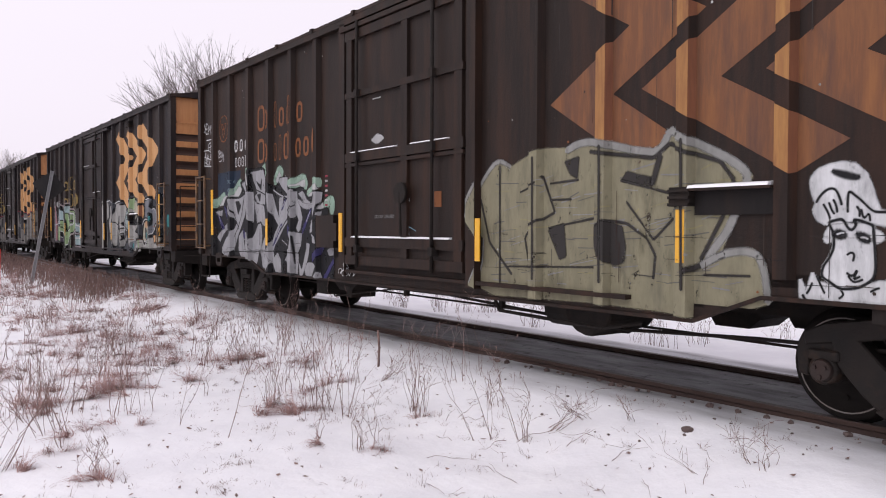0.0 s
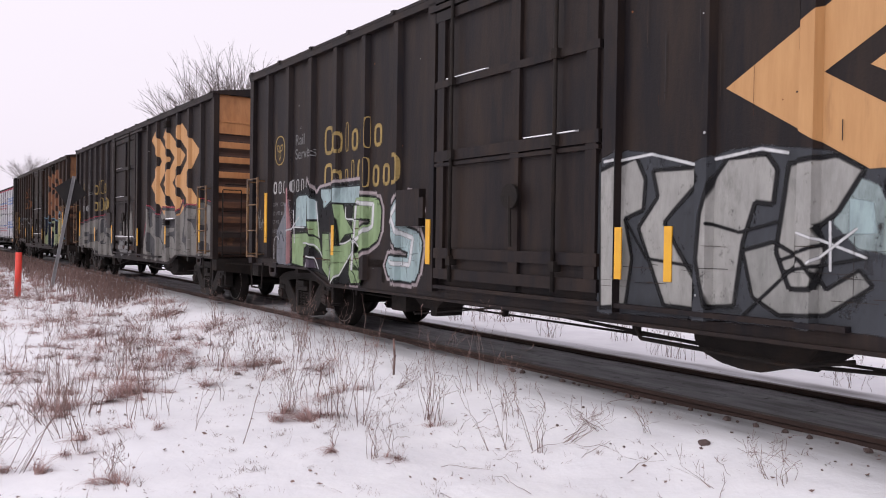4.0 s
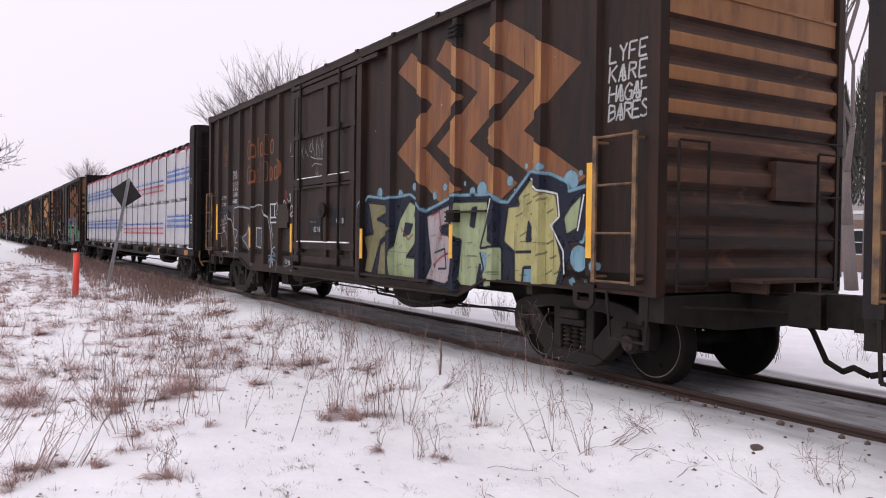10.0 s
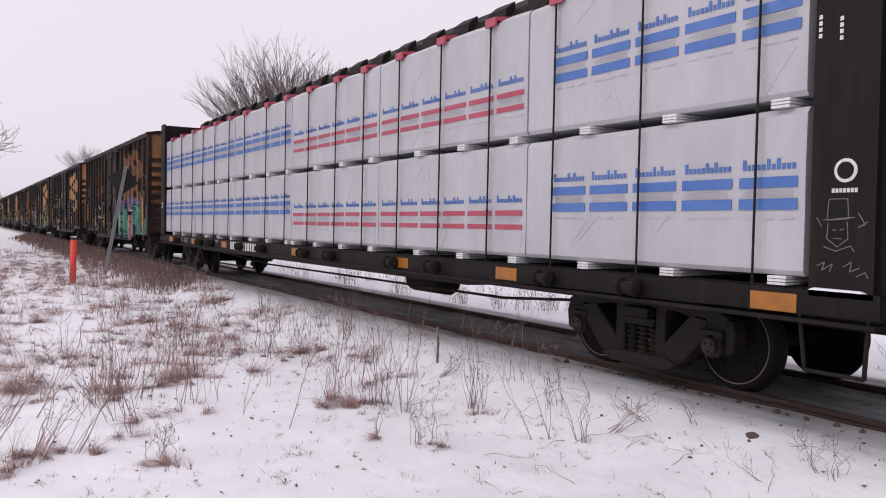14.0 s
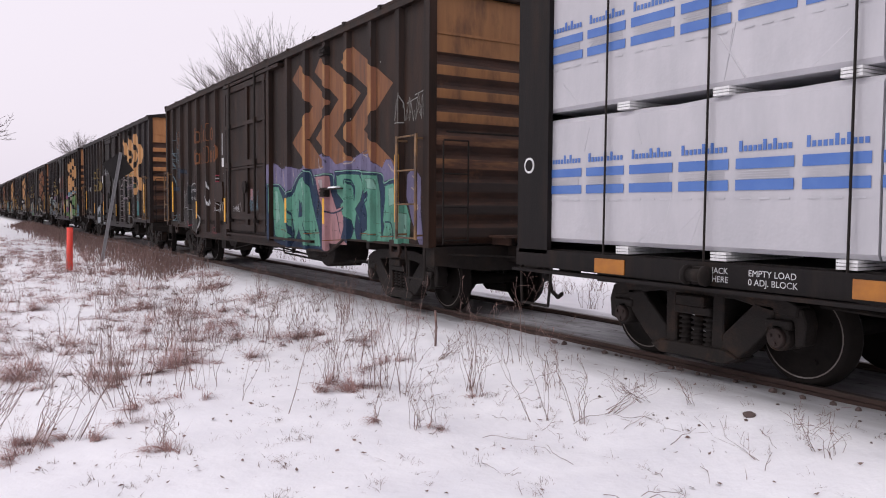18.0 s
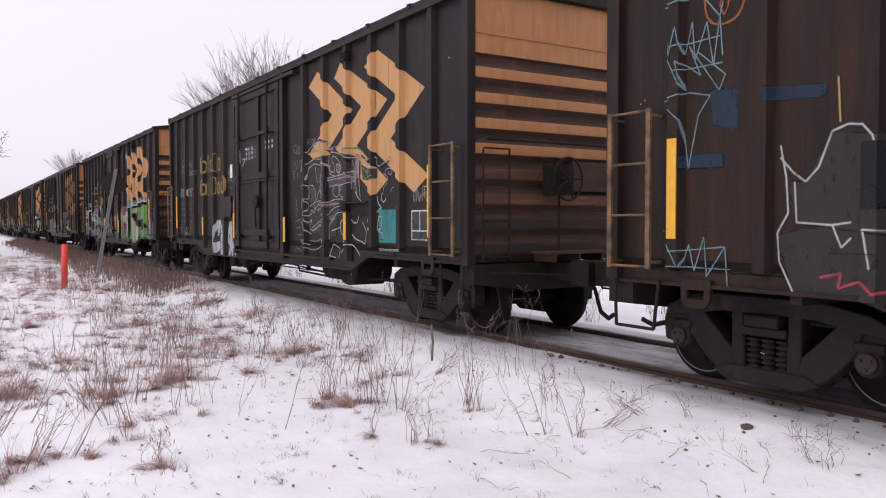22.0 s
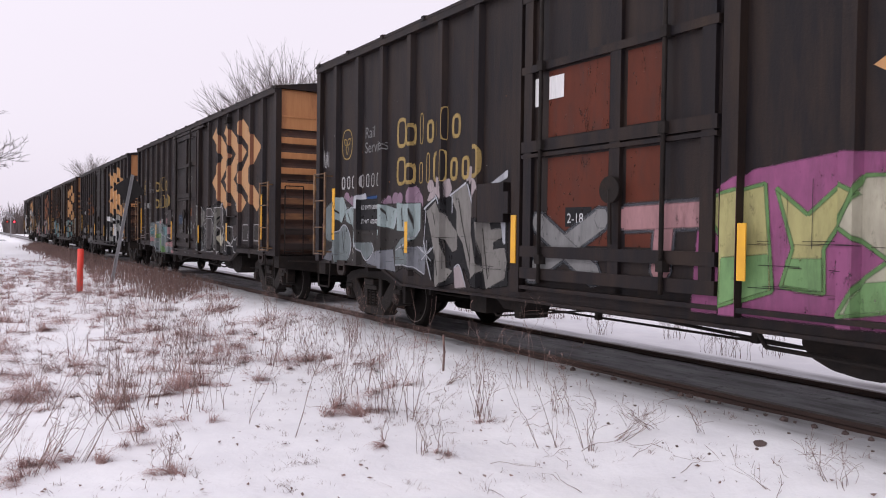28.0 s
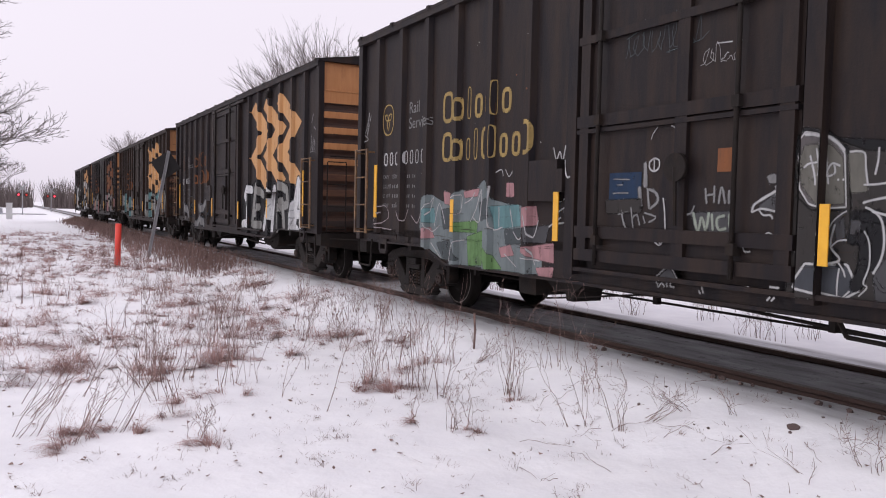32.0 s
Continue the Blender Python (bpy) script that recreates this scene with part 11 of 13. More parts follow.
for k, d0, d1 in ((0, 3.36, 2.66), (1, 3.36, 2.66), (2, 3.34, 2.7), (5, 3.2, 2.9)):
    bm = kit()
    prism(bm, [(-FACE - 0.034, 1.796), (-SHEET - 0.01, 1.796), (-SHEET - 0.01, 1.83), (-FACE - 0.02, 1.818)], d1 - HALF, d0 - HALF, axis="y")
    part("ledge_snow", bm, M["snow"], CARS[k], "thin snow lying on the board ledge")
for k in (0, 6, 8):
    bm = kit()
    box(bm, -SHEET - 0.03, -SHEET, 2.66 - HALF, 3.34 - HALF, 1.585, 1.775)
    part("tack_board", bm, M["faded"], CARS[k], "dark tack board")

# ---- centre-beam flat car with its load ----
FLAT_L = 23.1
STRAPS = [1.35, 2.60, 3.84, 5.03, 6.15, 7.29, 8.44, 9.5, 10.7, 11.87, 13.0, 14.44, 15.6, 16.8, 17.9, 18.95, 20.2, 21.4]
FH = FLAT_L / 2


def make_flatcar():
    car = thing("centerbeam_flatcar", "black centre-beam flat car with bulkheads, loaded with wrapped lumber", "railway car")
    bk = M["faded"]
    bm = kit()
    box(bm, -1.45, 1.45, -FH + 0.4, FH - 0.4, 0.98, 1.05)
    box(bm, -0.35, 0.35, 0.33 - FH, FH - 0.33, 0.62, 0.98)
    for k in range(12):
        y = -FH + 1.0 + (FLAT_L - 2) * k / 11
        box(bm, -1.45, 1.45, y - 0.06, y + 0.06, 0.82, 0.98)
    part("deck", bm, bk, car, "black steel deck")
    for s in (-1, 1):
        bm = kit()
        prism(bm, [(0.33 - FH, 1.04), (0.33 - FH, 0.86), (-FH + 4.2, 0.84), (-FH + 5.4, 0.74), (FH - 5.4, 0.74), (FH - 4.2, 0.84), (FH - 0.33, 0.86), (FH - 0.33, 1.04)], *sorted((s * 1.45, s * 1.56)))
        part("side_sill", bm, bk, car)
        bm = kit()
        box(bm, *sorted((s * 1.45, s * 1.62)), 0.33 - FH, FH - 0.33, 0.80, 0.83)
        part("sill_flange", bm, bk, car)
    # centre beam: top chord, posts and diagonals
    bm = kit()
    prism(bm, [(-0.42, 4.2), (0.42, 4.2), (0.34, 4.45), (0.14, 4.62), (-0.14, 4.62), (-0.34, 4.45)], -FH + 0.5, FH - 0.5, axis="y")
    for k in range(24):
        y = -FH + 0.9 + (FLAT_L - 1.8) * k / 23
        prism(bm, [(-0.5, 4.2), (-0.44, 4.47), (-0.3, 4.58), (-0.3, 4.2)], y - 0.22, y + 0.22, axis="y")
        prism(bm, [(0.5, 4.2), (0.44, 4.47), (0.3, 4.58), (0.3, 4.2)], y - 0.22, y + 0.22, axis="y")
    part("top_chord", bm, bk, car, "ribbed black top chord")
    for k in range(13):
        y = -FH + 0.9 + (FLAT_L - 1.8) * k / 12
        bm = kit()
        box(bm, -0.08, 0.08, y - 0.07, y + 0.07, 1.05, 4.25)
        part("beam_post", bm, bk, car)
    for e in (-1, 1):
        y = e * (FH - 0.33)
        bm = kit()
        box(bm, -1.5, 1.5, *sorted((y - e * 0.05, y - e * 0.10)), 1.0, 4.40)
        bulk = part("bulkhead", bm, bk, car, "tall black end bulkhead")
        for x in (-1.5, -0.75, 0.0, 0.75, 1.5):
            bm = kit()
            x0 = min(max(x, -1.44), 1.44)
            box(bm, x0 - 0.06, x0 + 0.06, *sorted((y - e * 0.05, y + e * 0.06)), 1.0, 4.40)
            part("bulkhead_stiffener", bm, bk, bulk)
        for s in (-1, 1):
            bm = kit()
            prism(bm, [(y - e * 0.05, 1.0), (y - e * 0.05, 4.4), (y - e * 0.4, 4.4), (y - e * 0.53, 4.3), (y - e * 0.53, 1.0)], *sorted((s * 1.50, s * 1.56)))
            part("side_plate", bm, bk, bulk)
            bm = kit()
            for k in range(9):
                z = 1.3 + 0.36 * k
                rod(bm, (s * 1.0, y + e * 0.12, z), (s * 1.45, y + e * 0.12, z), 0.012, 6)
            box(bm, s * 1.0 - 0.02, s * 1.0 + 0.02, *sorted((y + e * 0.06, y + e * 0.13)), 1.1, 4.3)
            part("end_ladder", bm, bk, car)
        bm = kit()
        box(bm, -1.4, 1.4, *sorted((y, y + e * 0.08)), 4.22, 4.40)
        part("top_rail", bm, bk, bulk)
        bm = kit()
        box(bm, -0.14, 0.14, *sorted((y - e * 0.3, y + e * 0.4)), 0.74, 0.96)
        prism(bm, [(-0.2, y + e * 0.3), (0.16, y + e * 0.3), (0.2, y + e * 0.68), (0.02, y + e * 0.7), (-0.2, y + e * 0.55)], 0.70, 1.0, axis="z")
        part("coupler", bm, M["iron"], car, "knuckle coupler")
        bm = kit()
        box(bm, -0.5, 0.9, *sorted((y + e * 0.02, y + e * 0.4)), 1.1, 1.13)
        part("grating_step", bm, M["steel"], car, "galvanised grating step")
        for s in (-1, 1):
            bm = kit()
            bent(bm, [(s * 1.55, y - e * 0.08, 0.86), (s * 1.55, y - e * 0.1, 0.45), (s * 1.55, y - e * 0.55, 0.45), (s * 1.55, y - e * 0.6, 0.86)], 0.016)
            part("sill_step", bm, M["iron"], car)
    bm = kit()
    bent(bm, [(-1.4, 0.15 - FH, 0.72), (0.9, 0.15 - FH, 0.72)], 0.022)
    bent(bm, [(-1.42, 0.23 - FH, 1.0), (-1.45, 0.13 - FH, 0.85), (-1.42, 0.17 - FH, 0.74), (-1.35, 0.11 - FH, 0.6)], 0.022)
    part("uncoupling_lever", bm, M["ladder"], car, "rusty yellow uncoupling lever")
    for d in (2.95, FLAT_L - 2.45):
        t = make_truck(car, d)
        t.location = (0, d - FH, 0)
    for k in range(11):
        d = STRAPS[min(17, 1 + k + k // 2)]
        bm = kit()
        rod(bm, (-1.64, d - FH - 0.09, 0.93), (-1.64, d - FH + 0.09, 0.93), 0.055, 10)
        box(bm, -1.63, -1.55, d - FH - 0.05, d - FH + 0.05, 0.86, 1.0)
        for e in (-1, 1):
            lathe(bm, [(-0.012, 0.03, 0), (-0.012, 0.085, 0), (0.012, 0.085, 0), (0.012, 0.03, 0)], (-1.64, d - FH + e * 0.095, 0.93), 12, "y")
        rod(bm, (-1.64, d - FH + 0.1, 0.93), (-1.64, d - FH + 0.16, 0.93), 0.022, 8)
        part("strap_winch", bm, M["iron"], car)
    for d in (1.15, 4.6, 7.1, 11.2, 15.85, 18.7, 21.3):
        bm = kit()
        box(bm, -1.568, -1.56, d - FH - 0.2, d - FH + 0.2, 0.86, 1.0)
        part("reflector_strip", bm, M["amber"], car, "amber reflector plate")
    bm = kit()
    bent(bm, [(-0.9, -8.2, 0.7), (-0.9, -6, 0.55), (-0.9, 3, 0.52), (-0.9, 8.0, 0.7)], 0.02)
    bent(bm, [(-1.2, 3.2, 0.75), (-1.2, 3.2, 0.42), (-1.2, 6.0, 0.42), (-1.2, 6.0, 0.75)], 0.02)
    part("brake_pipe", bm, M["iron"], car)
    bm = kit()
    rod(bm, (-0.6, -4.2, 0.62), (-0.6, -3.2, 0.62), 0.2, 14)
    part("air_reservoir", bm, M["iron"], car)
    return car


FLAT = make_flatcar()
CARS[4] = FLAT


def flat_words(words, d, z, size):
    ob = written(FLAT, words, 0, z, size, "white_spray", 1.56)
    ob.data.transform(Matrix.Translation((0, d - FH + HALF, 0)))


flat_words("JACK\nHERE", 20.1, 0.955, 0.07)
flat_words("EMPTY LOAD\n0 ADJ. BLOCK", 19.75, 0.955, 0.07)
flat_words("PLATE\n   C", 16.6, 0.955, 0.08)
for e_, w_ in ((15.33, (0.09, 0.09, 0.09, 0.09)), (14.4, (0.09, 0.09, 0.09, 0.09, 0.09, 0.05))):
    for k, q in enumerate(w_):
        bm = kit()
        y = e_ - FH - k * 0.165
        box(bm, -1.566, -1.56, y - q, y, 0.84, 1.01)
        part("reporting_mark", bm, M["white"], FLAT, "white reporting mark as a plain bar")
# small round badge and panel on the leading side plate
for y0, z0, q in ((0.60, 1.90, 0.085), (22.55, 1.94, 0.085)):
    bm = kit()
    rod(bm, (-1.56, y0 - FH, z0), (-1.566, y0 - FH, z0), q, 18)
    badge = part("badge", bm, M["white"], FLAT, "small round white badge")
    bm = kit()
    rod(bm, (-1.566, y0 - FH, z0), (-1.570, y0 - FH, z0), q * 0.72, 18)
    part("badge_field", bm, M["faded"], badge, "dark middle of the badge")

M["faint_white"] = shade("rubbed_chalk", (0.2, 0.2, 0.21), 0.9)
# chalk doodles, a stencil and lying snow on the leading side plate
bm = kit()
for pts in (((0.72, 1.7), (0.58, 1.7), (0.57, 1.56), (0.73, 1.55), (0.72, 1.7)), ((0.76, 1.55), (0.53, 1.57)), ((0.72, 1.53), (0.73, 1.42), (0.65, 1.36), (0.57, 1.42), (0.58, 1.54)), ((0.69, 1.48), (0.66, 1.48)), ((0.63, 1.48), (0.6, 1.49)), ((0.68, 1.42), (0.62, 1.42)), ((0.75, 1.36), (0.66, 1.33), (0.55, 1.37), (0.52, 1.33)), ((0.81, 1.57), (0.77, 1.5)), ((0.5, 1.6), (0.45, 1.52), (0.5, 1.5), (0.43, 1.54)),
            ((0.8, 1.22), (0.74, 1.25), (0.76, 1.19), (0.68, 1.24), (0.7, 1.18)), ((0.6, 1.22), (0.54, 1.26), (0.55, 1.19), (0.48, 1.22)), ((0.5, 1.16), (0.44, 1.19), (0.42, 1.15))):
    bent(bm, [(-1.561, d - FH, z) for d, z in pts], 0.0035, 4)
part("chalk_doodle", bm, M["faint_white"], FLAT, "faint white chalk drawing")
for d, z0, n in ((0.81, 2.86, 4), (0.65, 2.82, 4)):
    for k in range(n):
        bm = kit()
        box(bm, -1.563, -1.56, d - FH, d - FH + 0.025, z0 + 0.045 * k, z0 + 0.045 * k + 0.03)
        part("stencil_letter", bm, M["white"], FLAT, "small white stencil mark")
for k in range(7):
    bm = kit()
    box(bm, -1.563, -1.56, 0.68 - 0.028 * k - FH, 0.70 - 0.028 * k - FH, 1.745, 1.775)
    part("stencil_letter", bm, M["white"], FLAT, "small white stencil mark")
bm = kit()
prism(bm, [(0.42 - FH, 1.045), (0.84 - FH, 1.045), (0.8 - FH, 1.063), (0.46 - FH, 1.06)], -1.6, -1.56)
part("ledge_snow", bm, M["snow"], FLAT, "thin snow lying on the sill")

LOADS = []


def make_pack(d0, d1, tier, s, ink):
    """A pack of boards in white plastic wrap with printed bands, on the bearers of the deck."""
    z0, z1 = ((1.13, 2.40), (2.48, 3.86))[tier]
    pack = thing("lumber_pack", "lumber pack in white plastic wrap with %s printed bands" % ("blue" if ink == "blue" else "red"), "lumber pack", "wrapped lumber packs")
    bm = kit()
    x0, x1 = s * 0.45, s * 1.50
    n = max(3, int((d1 - d0) / 0.35))
    rng = random.Random(int(d0 * 10) + tier * 7)
    ring = [(x0, z0), (x1 - s * 0.03, z0), (x1, z0 + 0.04), (x1, z0 + 0.42), (x1, z0 + 0.85), (x1, z1 - 0.05), (x1 - s * 0.04, z1), (x0, z1)]
    rows = []
    for k in range(n + 1):
        y = d0 + (d1 - d0) * k / n - FH
        sag = rng.uniform(-0.012, 0.01)
        rows.append([bm.verts.new((p[0] + (s * rng.uniform(-0.006, 0.002) if 2 <= j <= 5 else 0), y, p[1] + (sag if j in (5, 6) else 0))) for j, p in enumerate(ring)])
    for a, b in zip(rows, rows[1:]):
        for j in range(len(ring)):
            bm.faces.new((a[j], b[j], b[(j + 1) % len(ring)], a[(j + 1) % len(ring)]))
    bm.faces.new(rows[0])
    bm.faces.new(rows[-1][::-1])
    bmesh.ops.recalc_face_normals(bm, faces=bm.faces[:])
    part("wrap", bm, M["wrap"], pack)
    for k in range(int((d1 - d0) / 1.1) + 1):
        y = d0 + 0.12 + 1.1 * k - FH
        if y < d1 - FH - 0.2:
            bm = kit()
            for q in range(3):
                box(bm, *sorted((s * 0.5, s * 1.53)), y, y + 0.16, z0 - 0.075 + 0.025 * q, z0 - 0.055 + 0.025 * q)
            part("bearer", bm, M["white"], pack, "pale wooden bearer strips")
    if s < 0:
        for q in range(7):
            bm = kit()
            a_, b_ = rng.uniform(d0 + 0.1, d1 - 0.5), rng.choice((z0 + 0.05, z1 - 0.12))
            e_ = (a_ + rng.uniform(-0.5, 0.5), b_ + (0.5 if b_ < z0 + 0.2 else -0.5) * rng.uniform(0.4, 1.0))
            e_ = (min(max(e_[0], d0 + 0.05), d1 - 0.05), e_[1])
            rod(bm, (-1.494, a_ - FH, b_), (-1.4955, e_[0] - FH, e_[1]), 0.009, 5, 0.006)
            part("fold", bm, M["wrap"], pack, "fold in the plastic wrap")
        wide = 0.59
        k, y = 0, d0 + 0.06
        while y + wide * 0.8 < d1:
            ink_m = M[ink]
            zt = z0 + (0.62 if ink == "blue" else 0.42)
            for za, zb in (((0.0, 0.085), (0.17, 0.255)) if ink == "blue" else ((0.0, 0.06), (0.16, 0.22))):
                bm = kit()
                box(bm, -1.5065, -1.503, y - FH, y + wide * 0.88 - FH, zt + za - 0.12, zt + zb - 0.12)
                part("printed_band", bm, ink_m, pack)
            bm = kit()
            for q in range(4):
                box(bm, -1.506, -1.503, y - FH + 0.04, y - FH + wide * (0.84 - 0.06 * (q % 2)), zt - 0.028 + 0.019 * q, zt - 0.021 + 0.019 * q)
            for q in range(3):
                box(bm, -1.506, -1.503, y - FH + 0.03 + 0.17 * q, y - FH + 0.13 + 0.17 * q, zt - 0.19, zt - 0.178)
            part("printed_lines", bm, M["grey_ink"], pack)
            bm = kit()
            for q in range(11):
                box(bm, -1.506, -1.503, y - FH + 0.02 + 0.044 * q, y - FH + 0.05 + 0.044 * q, zt + 0.19, zt + 0.235 + (0.04 if q in (10, 3, 5) else 0))
            part("printed_mark", bm, M["blue"], pack, "printed maker's mark as plain bars")
            y += wide
    pack.parent = None
    return pack


M["grey_ink"] = shade("pale_grey_print", (0.5, 0.5, 0.53), 0.4)
for tier in (0, 1):
    for s in (-1, 1):
        cuts = [(0.95, 4.32, "blue"), (4.34, 7.95, "red"), (7.97, 11.6, "red"), (11.62, 15.2, "blue"), (15.22, 18.75, "blue"), (18.77, 22.36, "blue")]
        for d0, d1, ink in cuts:
            LOADS.append(make_pack(d0 + 0.01 * tier, d1, tier, s, ink))
for d in STRAPS:
    bm = kit()
    bent(bm, [(-0.45, d - FH, 4.25), (-1.47, d - FH, 3.89), (-1.535, d - FH, 3.8), (-1.54, d - FH, 2.44), (-1.55, d - FH, 1.02)], 0.011, 5)
    part("tie_down_cable", bm, M["iron"], FLAT)
    if d < 22:
        bm = kit()
        prism(bm, [(-1.55, 3.80), (-1.55, 3.90), (-1.35, 3.93), (-1.35, 3.875), (-1.515, 3.865), (-1.515, 3.80)], d - FH - 0.10, d - FH + 0.10, axis="y")
        part("corner_protector", bm, M["red"], FLAT, "red plastic corner protector")

# ---- snow, dry grass and weeds ----
def blades(name, pale, dark):
    """Dead grass whose single leaves differ from pale to dark."""
    m = shade(name, pale, 0.85, tuple(0.7 * v for v in pale), 6, 0.5)
    n, l = m.node_tree.nodes, m.node_tree.links
    b, one, mix = n["Principled BSDF"], n.new("ShaderNodeNewGeometry"), n.new("ShaderNodeMixRGB")
    l.new(one.outputs["Random Per Island"], mix.inputs["Fac"])
    l.new(b.inputs["Base Color"].links[0].from_socket, mix.inputs["Color1"])
    mix.inputs["Color2"].default_value = (*dark, 1)
    l.new(mix.outputs["Color"], b.inputs["Base Color"])
    return m


M["straw"] = blades("dry_grass", (0.6, 0.4, 0.37), (0.14, 0.066, 0.06))
M["stalk"] = shade("dead_weed_stalk", (0.095, 0.06, 0.053), 0.85, (0.24, 0.155, 0.135), 9, 0.6)
M["bark"] = shade("grey_bark", (0.105, 0.085, 0.083), 0.9, (0.15, 0.122, 0.115), 6, 0.6, (4, 4, 1), bump=0.4)
M["stone"] = shade("brown_grey_stone", (0.075, 0.05, 0.045), 0.85, (0.15, 0.11, 0.1), 9, 0.6, bump=0.5)


def blade(verts, faces, x, y, z, lean, turn, h, w_, bend=0.5, n=3):
    """A narrow three-step leaf that bends over."""
    dx, dy = math.cos(turn), math.sin(turn)
    k0 = len(verts)
    for k in range(n + 1):
        f = k / n
        out = h * (lean * f + bend * f * f)
        up = h * f * math.sqrt(max(0.05, 1 - min(0.95, (lean + bend * f)) ** 2))
        q = w_ * (1 - 0.85 * f)
        verts.append((x + dx * out - dy * q, y + dy * out + dx * q, z + up))
        verts.append((x + dx * out + dy * q, y + dy * out - dx * q, z + up))
    for k in range(n):
        a = k0 + 2 * k
        faces.append((a, a + 1, a + 3, a + 2))


def flat_mesh(name, verts, faces, mat):
    me = bpy.data.meshes.new(name)
    me.from_pydata(verts, [], faces)
    me.materials.append(mat)
    return me


def grass_at(x, y):
    """How thick the dry grass stands: dense in the ditch away from the camera and beside the ballast, thin near the camera."""
    n = noise.noise((x * 0.9, y * 0.8, 3.0)) + 0.7 * noise.noise((x * 2.3, y * 2.0, 8.0))
    dense = min(1.0, max(0.10, (y - 5.5) / 10.5))
    side = 0.2 + 0.8 * min(1.0, max(0.0, (5.6 - x) / 1.6))
    return max(0.0, 1.5 * n + 0.35 * dense - 0.30) * dense * side


def droop(verts, faces, x, y, z, turn, long, rise, w_, g, n=5):
    """A long leaf that arches up and falls back towards the snow."""
    k0, wander = len(verts), g.gauss(0, 0.5)
    px, py = x, y
    top = g.uniform(0.62, 1.0)
    for k in range(n + 1):
        f = k / n
        a = turn + wander * f
        dx, dy = math.cos(a), math.sin(a)
        if k:
            px, py = px + dx * long / n, py + dy * long / n
        up = rise * math.sin(math.pi * min(1.0, f * top)) + 0.012
        q = w_ * (1 - 0.8 * f)
        verts.append((px - dy * q, py + dx * q, z + up))
        verts.append((px + dy * q, py - dx * q, z + up + 0.5 * q))
    for k in range(n):
        a = k0 + 2 * k
        faces.append((a, a + 1, a + 3, a + 2))


def mop(verts, faces, x, y, size, n, g, width=1.0):
    """A ragged tuft flattened by snow: wisps along a crooked line fall mostly one way, a few leaves stand."""
    turn0, line = g.uniform(0, 6.28), g.uniform(0, 6.28)
    reach = size * g.uniform(0.5, 1.5)
    for j in range(g.randint(3, 6)):
        r = g.uniform(-1, 1) * reach
        bx, by = x + r * math.cos(line) + g.gauss(0, size * 0.15), y + r * math.sin(line) + g.gauss(0, size * 0.15)
        way, tall = turn0 + g.gauss(0, 0.8), g.uniform(0.12, 0.6)
        for k in range(max(3, n // 5)):
            q, e = size * 0.4 * g.random(), g.uniform(0, 6.28)
            px, py = bx + q * math.cos(e), by + q * math.sin(e)
            droop(verts, faces, px, py, ground_z(px, py) - 0.012, way + g.gauss(0, 0.55), size * g.uniform(0.5, 1.7), size * tall * g.uniform(0.3, 1.1), g.uniform(0.0013, 0.003) * width, g)
        for k in range(n // 18):
            blade(verts, faces, bx, by, ground_z(bx, by) - 0.01, g.uniform(0.1, 0.9), way + g.gauss(0, 0.5), size * g.uniform(0.9, 2.4), 0.0014 * width, g.uniform(0.1, 0.4), 5)


rng = random.Random(11)
verts, faces = [], []
count = 0
while count < 1200:
    y = 8.6 + 42 * rng.random() ** 1.6
    x = rng.uniform(-0.12 * y - 0.8, min(5.6, 0.75 * y + 1.5))
    if rng.random() > 0.03 + 1.7 * grass_at(x, y) or grass_at(x, y) < 0.02:
        continue
    count += 1
    mop(verts, faces, x, y, rng.choice((0.08, 0.11, 0.15, 0.2, 0.26, 0.34)), rng.randint(10, 30), rng, 0.9 + y / 20)
ob = new("dry_grass", flat_mesh("dry_grass", verts, faces, M["straw"]))
tagged(ob, "bent tufts of dry brown grass in snow", "grass", kind="stuff")

verts, faces = [], []
M["straw_dark"] = blades("brown_dead_grass", (0.34, 0.23, 0.21), (0.08, 0.05, 0.045))
count = 0
while count < 190:
    y = 8.8 + 28 * rng.random() ** 1.5
    x = rng.uniform(-0.08 * y, min(5.0, 0.6 * y))
    if noise.noise((x * 0.8, y * 0.6, 31.0)) < 0.05 and rng.random() < 0.8:
        continue
    count += 1
    mop(verts, faces, x, y, rng.choice((0.09, 0.13, 0.19, 0.26)), rng.randint(14, 36), rng, 1 + y / 20)
tagged(new("brown_grass", flat_mesh("brown_grass", verts, faces, M["straw_dark"])), "ragged dark brown dead grass in snow", "grass", kind="stuff")

# dense brown strip of brush along the ballast
verts, faces = [], []
for k in range(10000):
    y = 20 + 60 * rng.random() ** 1.5
    x = 4.9 + rng.gauss(0, 0.45) - max(0, (24 - y)) * 0.07
    if x > 5.8 or (y < 21 and rng.random() < 0.6):
        continue
    blade(verts, faces, x, y, ground_z(x, y) - 0.02, rng.uniform(0, 0.35), rng.uniform(0, 6.28), rng.uniform(0.12, 0.42), 0.003 + 0.0003 * y, rng.uniform(0, 0.3))
tagged(new("brush_strip", flat_mesh("brush_strip", verts, faces, M["stalk"])), "dense brown dead brush beside the ballast", "brush", kind="stuff")

